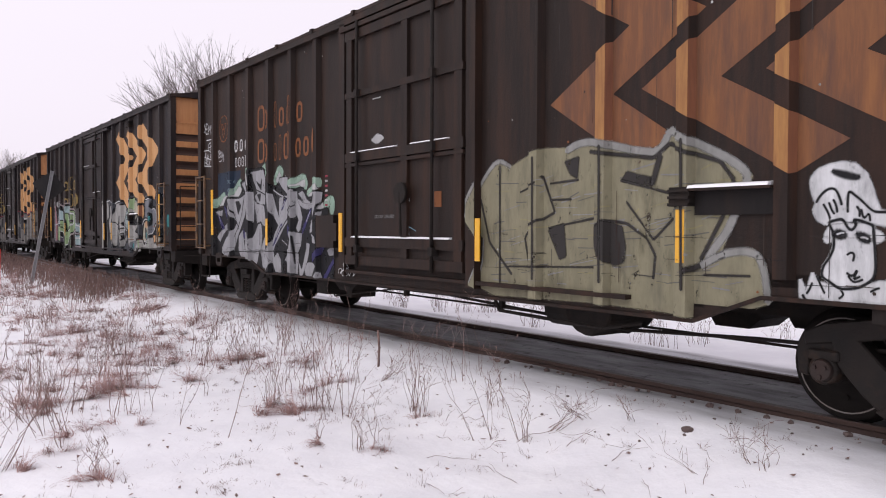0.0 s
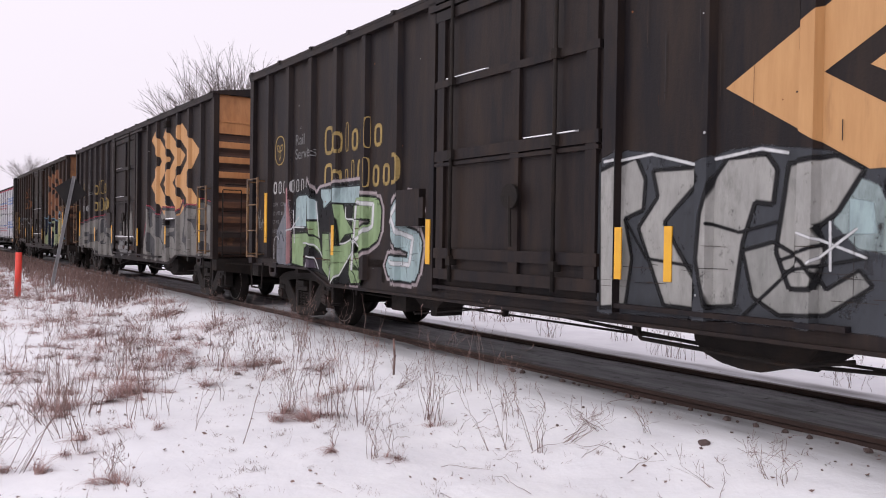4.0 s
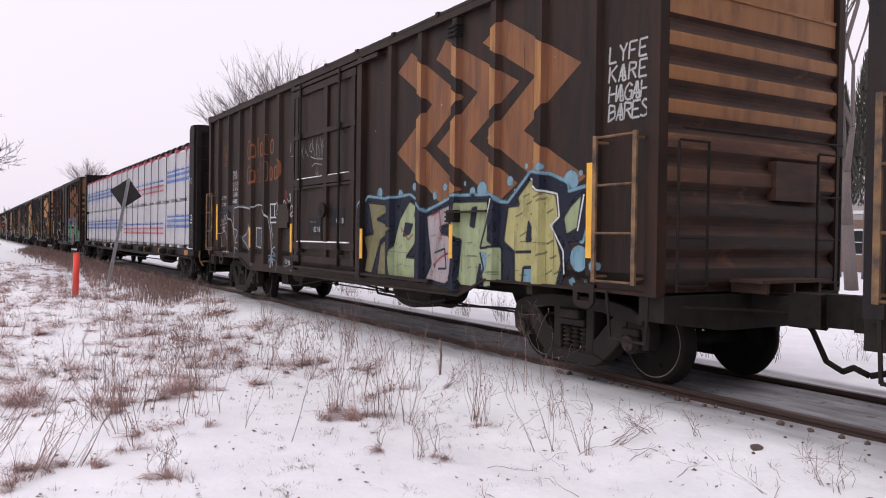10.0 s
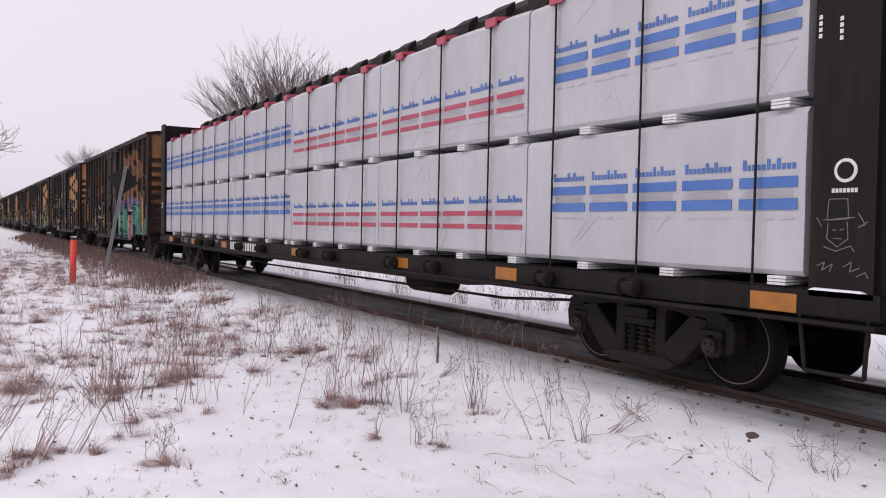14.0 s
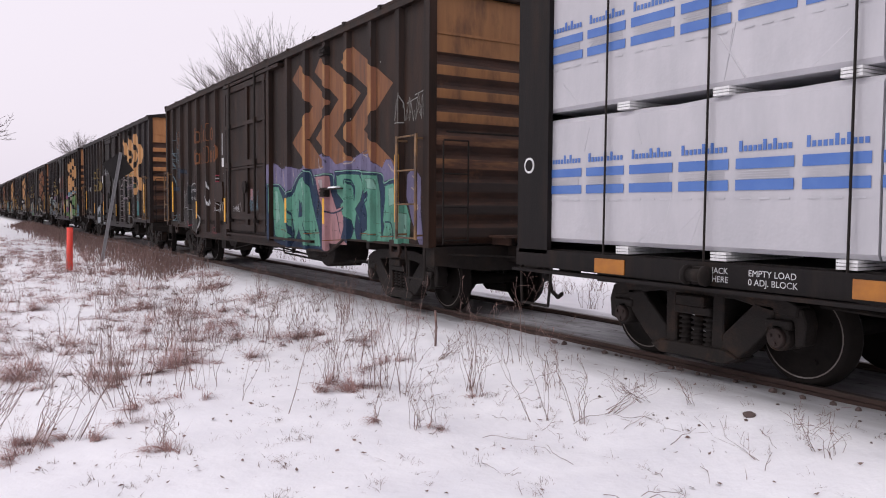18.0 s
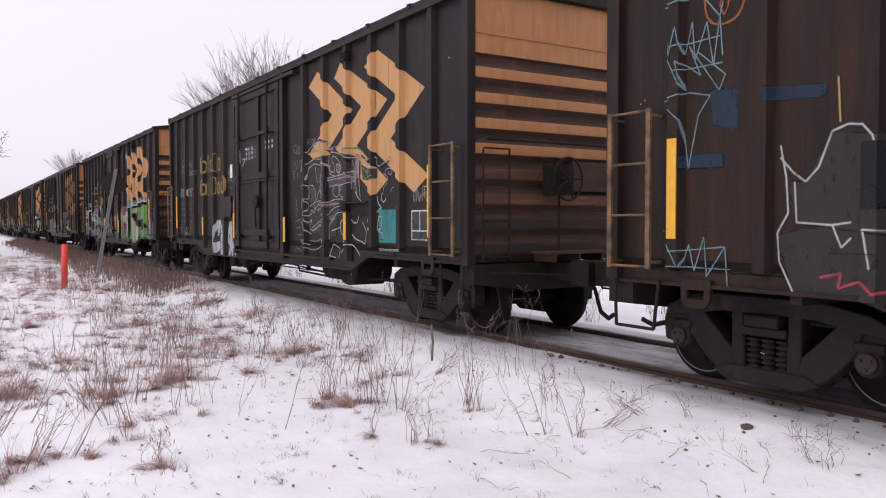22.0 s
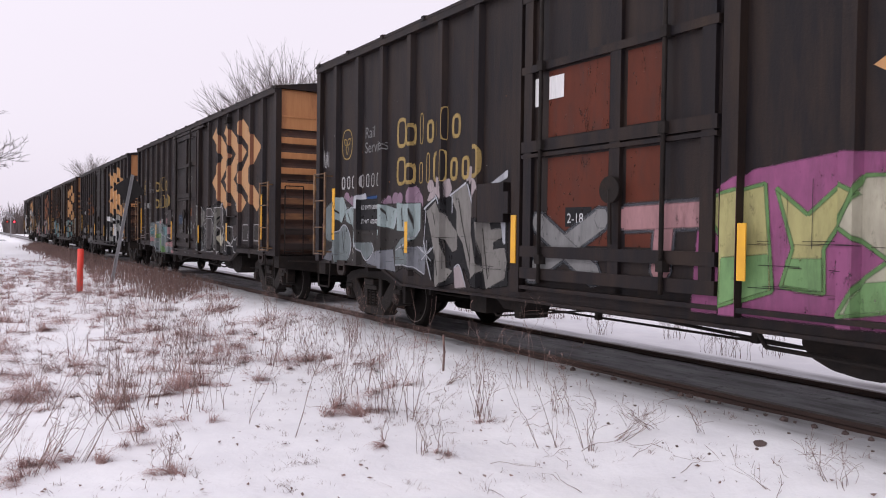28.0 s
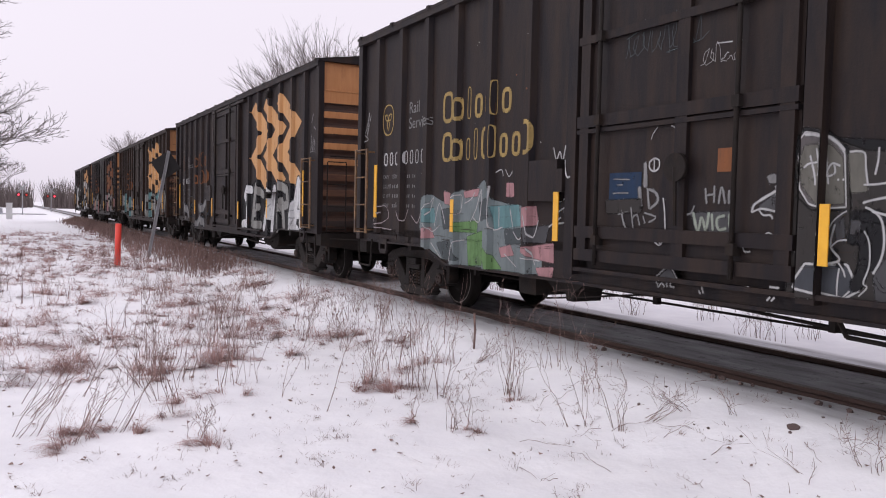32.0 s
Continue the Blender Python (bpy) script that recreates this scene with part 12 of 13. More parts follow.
# leaf litter and grass tips poking through the snow near the camera
verts, faces = [], []
for k in range(2200):
    y, x = rng.uniform(2.6, 14), rng.uniform(-0.8, 5.7)
    if noise.noise((x * 1.6, y * 1.6, 20.0)) < 0.12 and rng.random() < 0.9:
        continue
    turn0 = rng.uniform(0, 6.28)
    for j in range(rng.choice((1, 2, 5, 9, 14))):
        blade(verts, faces, x + rng.gauss(0, 0.022), y + rng.gauss(0, 0.022), ground_z(x, y) - 0.004, rng.uniform(0.2, 0.95), turn0 + rng.gauss(0, 1.2), rng.uniform(0.02, 0.085), rng.uniform(0.0012, 0.0026), 0.3, 2)
for k in range(520):
    y, x = rng.uniform(2.6, 12), rng.uniform(-0.6, 6.0)
    z, a, q = ground_z(x, y) + 0.004, rng.uniform(0, 6.28), rng.uniform(0.008, 0.026)
    n_ = len(verts)
    for e, w_ in ((0, 1.0), (1.57, 0.5), (3.14, 1.1), (4.71, 0.6)):
        verts.append((x + q * w_ * math.cos(a + e), y + q * w_ * math.sin(a + e), z + rng.uniform(0, 0.02)))
    faces.append((n_, n_ + 1, n_ + 2, n_ + 3))
for k in range(240):
    y = rng.uniform(3.0, 8.0)
    x = rng.uniform(0.2 * y, min(5.5, 0.85 * y))
    if noise.noise((x * 1.1, y * 1.1, 44.0)) < -0.05:
        continue
    tall, lean0 = rng.uniform(0.025, 0.085), rng.uniform(0, 6.28)
    for j in range(rng.randint(5, 13)):
        px, py = x + rng.gauss(0, 0.03), y + rng.gauss(0, 0.03)
        blade(verts, faces, px, py, ground_z(px, py) - 0.006, rng.uniform(0.1, 0.9), lean0 + rng.gauss(0, 1.0), tall * rng.uniform(0.5, 1.3), rng.uniform(0.001, 0.0022), rng.uniform(0.1, 0.6), 2)
tagged(new("grass_tips", flat_mesh("grass_tips", verts, faces, M["stalk"])), "short dead grass tips and leaf scraps in the snow", "grass", kind="stuff")


def tube(verts, faces, points, r0, r1, root=None):
    """A three-sided tapering stem; a side twig grows out of a corner of its parent, so that both stay one piece."""
    n = len(points)
    start = []
    for k, p in enumerate(points):
        if k == 0 and root is not None:
            start.append([root] * 3)
            continue
        r = r0 + (r1 - r0) * k / (n - 1)
        way = (points[min(k + 1, n - 1)] - points[max(k - 1, 0)]).normalized()
        u = way.cross(Vector((0.3, 0.9, 0.1))).normalized()
        v = way.cross(u)
        start.append([len(verts) + i for i in range(3)])
        for i in range(3):
            q = p + (u * math.cos(2.094 * i) + v * math.sin(2.094 * i)) * r
            verts.append(tuple(q))
    for a, b in zip(start, start[1:]):
        for i in range(3):
            j = (i + 1) % 3
            faces.append((a[0], b[j], b[i]) if a[0] == a[1] else (a[i], a[j], b[j], b[i]))
    return start


def make_weed(x, y, h, stems, spread, seed, twigs=4, heads=0.4, label="thin dead weed stalks standing in snow", lean=(0, 0)):
    """A dead weed: thin forked stems with seed heads."""
    g = random.Random(seed)
    weed = thing("weed", label, "weed", "dead weeds beside the track", at=pose(x, y, ground_z(x, y) - 0.01))
    for k in range(stems):
        v, f = [], []
        a = g.uniform(0, 6.28)
        base = Vector((spread * g.random() * math.cos(a), spread * g.random() * math.sin(a), 0))
        tilt = Vector((g.gauss(lean[0], 0.15), g.gauss(lean[1], 0.15), 1)).normalized()
        tall = h * g.uniform(0.55, 1.08)
        sway = Vector((g.gauss(0, 0.05), g.gauss(0, 0.05), 0))
        pts = [base + tilt * tall * j / 5 + sway * (j / 5) ** 2 + Vector((g.gauss(0, 0.008), g.gauss(0, 0.008), 0)) * j for j in range(6)]
        r = (0.0011 + 0.0003 * min(y, 12)) * g.uniform(0.7, 1.35)
        rings = tube(v, f, pts, r, r * 0.35)
        for j in range(g.randint(1, twigs + 1)):
            m_ = g.randint(2, 5)
            q = Vector(v[rings[m_][j % 3]])
            out = Vector((g.gauss(0, 0.07), g.gauss(0, 0.07), g.uniform(0.02, 0.15)))
            end = q + out
            sub = tube(v, f, [q, q + out * 0.5 + Vector((0, 0, 0.012)), end], 0.0022, 0.0012, rings[m_][j % 3])
            if g.random() < heads:
                tube(v, f, [end, end + Vector((g.gauss(0, 0.006), g.gauss(0, 0.006), 0.012)), end + Vector((g.gauss(0, 0.01), 0, 0.034))], 0.007, 0.003, sub[-1][0])
        ob = new("stem", flat_mesh("stem", v, f, M["stalk"]))
        ob.parent = weed
    return weed


# thin twigs lying on the snow near the rail
verts, faces = [], []
for k in range(40):
    x, y, a = rng.uniform(3.0, 5.5), rng.uniform(3.2, 7.5), rng.uniform(0, 6.28)
    n_, step = rng.randint(3, 6), rng.uniform(0.03, 0.075)
    pts = []
    for j in range(n_ + 1):
        pts.append(Vector((x, y, ground_z(x, y) + 0.006 + 0.035 * rng.random() * (j > 0))))
        x, y, a = x + step * math.cos(a), y + step * math.sin(a), a + rng.gauss(0, 0.17)
    rings = tube(verts, faces, pts, 0.0026, 0.0012)
    for j in range(rng.randint(0, 3)):
        m_ = rng.randint(1, n_ - 1)
        q = pts[m_]
        e = q + Vector((rng.gauss(0, 0.06), rng.gauss(0, 0.06), rng.uniform(0.0, 0.06)))
        tube(verts, faces, [q, q.lerp(e, 0.5), e], 0.0018, 0.001, rings[m_][0])
tagged(new("twig_litter", flat_mesh("twig_litter", verts, faces, M["stalk"])), "thin dead twigs lying on the snow", "twigs", kind="stuff")

make_weed(4.22, 6.26, 0.95, 12, 0.09, 1, 3, 0.2)
make_weed(4.98, 6.55, 0.85, 10, 0.28, 2, 5)
make_weed(3.61, 6.97, 0.95, 14, 0.2, 3, 3)
make_weed(2.24, 7.16, 0.92, 2, 0.02, 4, 3, lean=(0.12, 0.05))
make_weed(2.45, 6.52, 0.93, 2, 0.02, 5, 3, lean=(0.05, 0))
make_weed(4.08, 5.19, 0.78, 2, 0.02, 6, 3, lean=(-0.33, 0.24))
make_weed(4.17, 5.08, 0.8, 3, 0.03, 26, 4, lean=(-0.12, 0.08))
make_weed(4.31, 4.89, 0.74, 2, 0.02, 27, 4, lean=(-0.24, 0.2))
make_weed(4.31, 4.79, 0.55, 5, 0.04, 7, 9, 0.1, "branching dead weed with thin twigs in snow")
make_weed(4.69, 5.63, 0.5, 7, 0.1, 28, 6, 0.1, "branching dead weed with thin twigs in snow", (-0.15, 0.1))
make_weed(4.62, 4.82, 0.4, 9, 0.1, 8, 4, 0.0, "low tangle of dead twigs on the snow", (0.85, -0.8))
make_weed(4.95, 4.75, 0.36, 7, 0.1, 29, 4, 0.0, "low tangle of dead twigs on the snow", (-1.2, 0.5))
make_weed(4.6, 7.45, 0.35, 10, 0.12, 30, 4, 0.2, "low tangle of dead twigs on the snow", (0.9, -0.6))
make_weed(4.5, 9.84, 0.42, 5, 0.05, 31, 9, 0.9, "dark dead weed with drooping seed heads", (0.15, 0))
make_weed(1.09, 8.19, 0.58, 9, 0.12, 32, 1, 0.1, lean=(-0.3, 0.03))
make_weed(1.33, 8.3, 0.6, 9, 0.14, 33, 2, 0.2, lean=(0.05, 0))
make_weed(1.56, 8.28, 0.62, 8, 0.14, 34, 2, 0.2, lean=(0.14, 0))
make_weed(0.56, 6.94, 0.42, 7, 0.06, 35, 0, 0.0, lean=(0.35, 0))
make_weed(0.15, 7.4, 0.6, 8, 0.14, 36, 0, 0.0, lean=(0.9, 0.1))
make_weed(3.67, 6.64, 0.9, 6, 0.1, 37, 3, lean=(0.08, -0.04))
make_weed(3.2, 7.35, 0.55, 8, 0.08, 38, 1, 0.1)
make_weed(3.41, 5.64, 0.5, 3, 0.03, 39, 3, lean=(-0.2, 0.12))
make_weed(4.16, 6.1, 0.66, 6, 0.06, 40, 5, 0.3)
make_weed(4.9, 3.15, 0.26, 5, 0.05, 41, 6, 0.0, "low branching dead weed with thin twigs in snow", (-0.5, 0.5))
make_weed(4.6, 3.36, 0.32, 3, 0.03, 42, 1, 0.0, "small dead twig lying in snow", (-0.9, 1.1))
make_weed(5.1, 4.38, 0.42, 4, 0.05, 9, 4, 0.0, "small dead twig lying in snow", (-1.2, -0.6))
make_weed(4.89, 3.01, 0.3, 7, 0.1, 10, 4, 0.0, "low branching dead weed with thin twigs in snow")
make_weed(3.08, 6.05, 0.28, 5, 0.04, 11, 2)
make_weed(3.2, 5.58, 0.46, 7, 0.08, 12, 2)
make_weed(1.23, 7.02, 0.6, 3, 0.04, 13, 2)
make_weed(1.35, 9.03, 0.8, 18, 0.3, 14, 2)
make_weed(1.30, 6.25, 0.30, 9, 0.12, 15, 5, 0.3, "low leafy dead weed in snow")
make_weed(4.39, 11.15, 0.7, 8, 0.25, 16, 5, 0.7)
make_weed(4.96, 10.88, 0.75, 4, 0.1, 17, 7, 0.8, "dark dead weed with drooping seed heads")
make_weed(3.32, 7.55, 0.5, 9, 0.1, 18, 2)
make_weed(0.47, 6.5, 0.75, 7, 0.1, 19, 1, 0.2, lean=(0.5, 0.1))
make_weed(0.75, 6.6, 0.8, 6, 0.12, 21, 1, 0.2, lean=(0.65, 0.2))
make_weed(0.1, 6.8, 0.7, 6, 0.12, 22, 1, 0.2, lean=(0.7, 0.3))
make_weed(1.15, 7.6, 0.9, 12, 0.25, 23, 1, 0.2, lean=(-0.35, 0.2))
make_weed(0.3, 7.9, 0.9, 10, 0.3, 24, 1, 0.2, lean=(0.6, 0.2))
make_weed(2.0, 7.9, 0.9, 12, 0.3, 20, 2)
g_ = random.Random(77)
for k in range(16):
    y = g_.uniform(7.6, 10.5)
    make_weed(g_.uniform(0.3 * y, min(5.2, 0.58 * y)), y, g_.uniform(0.45, 0.95), g_.randint(1, 4), 0.12, 1100 + k, 3, 0.35)
for k in range(46):
    y = g_.uniform(9.5, 32)
    make_weed(g_.uniform(-0.05 * y, min(4.9, 0.35 * y)), y, g_.uniform(0.4, 0.95), g_.randint(3, 7), 0.2, 100 + k, 4, 0.6)
for k in range(40):
    make_weed(g_.uniform(8.9, 12.5), g_.uniform(3, 26), g_.uniform(0.3, 0.7), 12, 0.3, 300 + k, 5, 0.2, "dead brush beyond the track")
# dark stub of a cut sapling
bm = kit()
bent(bm, [(0, 0, 0), (0.01, 0, 0.22), (0.0, 0.01, 0.44)], 0.014, 7)
rod(bm, (0, 0, 0.2), (0.03, 0, 0.24), 0.006, 5)
thing("sapling_stub", "dark dead sapling stub in snow", "stub", bm=bm, mats=M["stalk"], at=pose(4.84, 7.99, ground_z(4.84, 7.99) - 0.01))

# tufts of longer grass, thing by thing
def make_tuft(x, y, h, n, seed, spread=0.1, flatten=0.4):
    g = random.Random(seed)
    v, f = [], []
    mop(v, f, x, y, h * 0.5 + spread * 0.4, int(0.6 * n), g, 0.8 + y / 24)
    z = ground_z(x, y) - 0.01
    v = [(p[0] - x, p[1] - y, p[2] - z) for p in v]
    ob = new("grass_tuft", flat_mesh("grass_tuft", v, f, M["straw"]))
    ob.matrix_basis = pose(x, y, z)
    tagged(ob, "tuft of long dry bent grass in snow", "grass", "grass tufts")


for k, (x, y, h, n) in enumerate(((0.43, 6.75, 0.30, 260), (0.34, 6.42, 0.24, 170), (0.65, 6.62, 0.24, 170), (0.85, 6.52, 0.16, 130), (1.20, 6.05, 0.14, 110), (1.30, 6.02, 0.18, 90), (1.19, 6.95, 0.22, 110), (1.41, 7.35, 0.24, 130), (1.40, 8.52, 0.34, 300))):
    make_tuft(x, y, h, n, 500 + k, 0.09)
for k, (x, y, h, n) in enumerate(((1.70, 8.75, 0.30, 240), (1.20, 8.65, 0.30, 200), (1.83, 12.3, 0.36, 260), (3.18, 7.35, 0.26, 160), (3.34, 6.98, 0.30, 280), (3.50, 7.10, 0.24, 160), (3.00, 7.15, 0.20, 140), (4.28, 7.96, 0.28, 180), (4.40, 9.27, 0.32, 240))):
    make_tuft(x, y, h, n, 520 + k, 0.1)
for k, (x, y, h, n) in enumerate(((4.09, 10.34, 0.42, 260), (4.30, 10.1, 0.30, 160), (2.98, 5.89, 0.13, 90), (3.18, 5.55, 0.12, 70), (3.34, 5.40, 0.13, 80), (4.18, 6.08, 0.12, 90), (4.11, 13.4, 0.42, 220), (1.10, 15.2, 0.42, 220), (2.79, 14.7, 0.38, 240))):
    make_tuft(x, y, h, n, 540 + k, 0.1)
for k, (x, y, h, n) in enumerate(((3.31, 14.0, 0.36, 240), (2.09, 9.11, 0.24, 180), (2.3, 9.3, 0.22, 160), (1.73, 7.52, 0.18, 90), (1.95, 7.39, 0.14, 70), (4.6, 16.8, 0.5, 200), (5.0, 14.0, 0.42, 160), (0.6, 17.0, 0.42, 200), (-0.4, 13.0, 0.42, 160))):
    make_tuft(x, y, h, n, 560 + k, 0.16)
for k in range(70):
    y = g_.uniform(9, 34)
    make_tuft(g_.uniform(-0.08 * y, min(5.2, 0.33 * y + 0.5)), y, g_.uniform(0.24, 0.46), 130, 700 + k, 0.2)

for k in range(12):
    y = g_.uniform(7.6, 9.8)
    make_tuft(g_.uniform(0.1 * y, min(4.9, 0.62 * y)), y, g_.uniform(0.1, 0.26), g_.randint(24, 60), 1300 + k, 0.1)

# stones
def make_stone(x, y, r, seed, lift=0.0):
    g = random.Random(seed)
    bm = kit()
    bmesh.ops.create_icosphere(bm, subdivisions=1, radius=r)
    for v in bm.verts:
        v.co = Vector((v.co.x * g.uniform(0.8, 1.4), v.co.y * g.uniform(0.7, 1.2), v.co.z * g.uniform(0.5, 0.9)))
    thing("stone", "small brown ballast stone half in snow", "stone", "stones beside the rail", bm=bm, mats=M["stone"], at=pose(x, y, ground_z(x, y) + lift, 0, 0, g.uniform(0, 360)))


make_stone(5.14, 3.84, 0.055, 1, 0.01)
for k in range(26):
    make_stone(5.95 + g_.gauss(0, 0.03), 2.5 + 0.19 * k + g_.gauss(0, 0.07), g_.uniform(0.016, 0.042), 20 + k, 0.012)
for k in range(18):
    make_stone(g_.uniform(4.6, 5.8), g_.uniform(2.6, 6.5), g_.uniform(0.008, 0.018), 60 + k, 0.004)


for k in range(26):
    make_weed(g_.uniform(2.2, 5.0), g_.uniform(9.5, 16), g_.uniform(0.35, 0.7), g_.randint(3, 6), 0.1, 900 + k, 8, 0.9, "dark dead weed with drooping seed heads")
for k in range(16):
    y = g_.uniform(8.8, 12)
    make_tuft(g_.uniform(-0.06 * y, 0.32 * y), y, g_.uniform(0.26, 0.44), 90, 950 + k, 0.2)

# ---- trees, signs and the level crossing beyond ----
def make_tree(name, x, y, h, r, seed, depth=6, spread=0.55, label="bare grey deciduous tree", forks=(2, 3), upright=0.25, first=0.28, thin=0.006):
    """A bare tree: trunk that forks again and again down to fine twigs."""
    g = random.Random(seed)
    tree = thing(name, label, "tree", at=pose(x, y, ground_z(x, y) - 0.05))
    trunk, twigs = kit(), kit()

    def grow(p, way, length, rad, level):
        q = p
        steps = 2 if level < depth - 1 else 1
        for k in range(steps):
            way = (way + Vector((g.gauss(0, 0.06), g.gauss(0, 0.06), 0.1 * upright))).normalized()
            e = q + way * length / steps
            rod(trunk if level < 3 else twigs, q, e, rad * (1 - 0.18 * k), 7 if level < 2 else 4 if level < 4 else 3, max(thin * 0.6, rad * (0.82 - 0.18 * k)))
            q = e
        if level >= depth:
            return
        for k in range(g.randint(*forks) + (1 if level == 0 else 0)):
            turn = Vector((g.gauss(0, spread), g.gauss(0, spread), g.uniform(-0.1, 0.35) + upright))
            side = (way + turn).normalized()
            grow(q if k < 2 else p.lerp(q, g.uniform(0.55, 0.95)), side, length * g.uniform(0.62, 0.86), max(thin, rad * g.uniform(0.5, 0.66)), level + 1)

    grow(Vector((0, 0, 0)), Vector((g.gauss(0, 0.03), g.gauss(0, 0.03), 1)), h * first, r, 0)
    part("trunk", trunk, M["bark"], tree)
    part("crown", twigs, M["bark"], tree)
    return tree




def make_fan_tree(x, y, fork, reach, seed, limbs=30, label="bare tree with many straight ascending limbs"):
    """A bare tree whose limbs fan out from a low fork, each with straight side shoots and twigs."""
    g = random.Random(seed)
    tree = thing("tree", label, "tree", at=pose(x, y, ground_z(x, y) - 0.05))
    bm, crown = kit(), kit()
    rod(bm, (0, 0, 0), (0.1, 0, fork), 0.34, 10, 0.26)
    for k in range(limbs):
        a, tip = g.uniform(0, 6.28), math.tan(1.12 * g.random() ** 0.55)
        way = Vector((math.cos(a) * tip, math.sin(a) * tip, 1.0)).normalized()
        p = Vector((0.1, 0, fork - 0.6 * g.random()))
        size = reach * g.uniform(0.8, 1.0)
        q = p
        for j in range(4):
            way = (way + Vector((g.gauss(0, 0.05), g.gauss(0, 0.05), 0.05))).normalized()
            e = q + way * size / 4
            rod(bm, q, e, 0.075 - 0.015 * j, 5, 0.06 - 0.015 * j)
            for i in range(4 if j else 1):
                f = q.lerp(e, g.random())
                out = (way * 0.9 + Vector((g.gauss(0, 0.42), g.gauss(0, 0.42), 0.18))).normalized()
                far = f + out * size * g.uniform(0.16, 0.36)
                rod(crown, f, far, 0.022, 3, 0.011)
                for i2 in range(4):
                    h = f.lerp(far, g.uniform(0.3, 1.0))
                    o2 = (out + Vector((g.gauss(0, 0.4), g.gauss(0, 0.4), 0.1))).normalized()
                    rod(crown, h, h + o2 * g.uniform(0.5, 1.4), 0.012, 3, 0.006)
            q = e
    part("trunk", bm, M["bark"], tree)
    part("crown", crown, M["bark"], tree)


def make_broad_tree(x, y, h, reach, seed, limbs=26, thin=0.008, label="bare grey tree with long spreading limbs"):
    """A bare tree: a leader with long limbs at all heights, each with shoots and fine twigs."""
    g = random.Random(seed)
    tree = thing("tree", label, "tree", at=pose(x, y, ground_z(x, y) - 0.05))
    bm, crown = kit(), kit()
    spine = [Vector((g.gauss(0, 0.12) * k, g.gauss(0, 0.12) * k, h * 0.85 * k / 8)) for k in range(9)]
    for k in range(8):
        rod(bm, spine[k], spine[k + 1], 0.24 * (1 - k / 9), 8, 0.24 * (1 - (k + 1) / 9.2))

    def shoot(p, way, length, rad, level):
        q, steps = p, 5 if level == 0 else 3
        for j in range(steps):
            way = (way + Vector((g.gauss(0, 0.13), g.gauss(0, 0.13), g.gauss(0.03, 0.1)))).normalized()
            e = q + way * length / steps
            rod(bm if level == 0 else crown, q, e, max(thin, rad * (1 - 0.17 * j)), 5 if level == 0 else 3, max(thin * 0.7, rad * (0.83 - 0.17 * j)))
            if level < 3:
                for i in range((2, 2, 1)[level] + (j > 0)):
                    f = q.lerp(e, g.random())
                    out = (way + Vector((g.gauss(0, 0.6), g.gauss(0, 0.6), g.gauss(0.1, 0.4)))).normalized()
                    shoot(f, out, length * g.uniform(0.28, 0.5), rad * 0.45, level + 1)
            q = e

    for k in range(limbs):
        f = 0.2 + 0.78 * (k + g.random()) / limbs
        p = spine[int(f * 8)].lerp(spine[min(8, int(f * 8) + 1)], f * 8 % 1)
        a = g.uniform(0, 6.28)
        way = Vector((math.cos(a), math.sin(a), g.uniform(0.1, 0.4) + 0.9 * f * f)).normalized()
        shoot(p, way, reach * g.uniform(0.65, 1.05) * (1.05 - 0.45 * f), 0.045, 0)
    part("trunk", bm, M["bark"], tree)
    part("crown", crown, M["bark"], tree)


make_fan_tree(22.3, 62.0, 6.6, 8.2, 4, 120)
make_fan_tree(24.4, 200.0, 12.0, 6.6, 8, 26)
make_fan_tree(27.5, 66.0, 4.0, 9.5, 6, 16)
make_broad_tree(-3.0, 38.0, 17.5, 4.7, 12, 46, 0.005)
make_broad_tree(-4.4, 52.0, 18, 6.0, 17, 26, 0.012)
make_broad_tree(-4.6, 74.0, 13, 5.0, 23, 22, 0.016)
make_tree("tree", -7.5, 88.0, 14, 0.2, 24, 6, 0.6, upright=0.1, first=0.2, thin=0.018)
make_tree("tree", -2.2, 142.0, 15, 0.2, 25, 6, 0.6, upright=0.1, first=0.2, thin=0.022)
make_tree("tree", -4.2, 60.0, 11, 0.14, 26, 8, 0.7, upright=0.0, first=0.14, thin=0.008, label="low spreading bare bush")
make_tree("tree", 28.7, 17.4, 14, 0.26, 31, 7, 0.4, upright=0.3, first=0.36, thin=0.008)
make_tree("tree", 40.0, 78.0, 13, 0.22, 37, 6, 0.45, upright=0.2, first=0.25, thin=0.014)

# far line of bare woods
verts, faces = [], []
g_ = random.Random(5)
for k in range(15000):
    x = g_.uniform(-140, 160)
    y = 250 + g_.uniform(-25, 25)
    if 5.0 < x < 8.7:
        continue
    h = (7.5 - 0.1 * min(20, max(-40, x)) + 2.5 * noise.noise((x * 0.03, 0, 0)) + 2.0 * noise.noise((x * 0.13, 2, 0))) * g_.uniform(0.5, 1.1)
    blade(verts, faces, x, y, -0.4, g_.uniform(0, 0.3), g_.uniform(0, 6.28), h, 0.16, 0.15, 3)
ob = new("far_woods", flat_mesh("far_woods", verts, faces, M["bark"]))
tagged(ob, "far line of bare grey woods", "woods", kind="stuff")

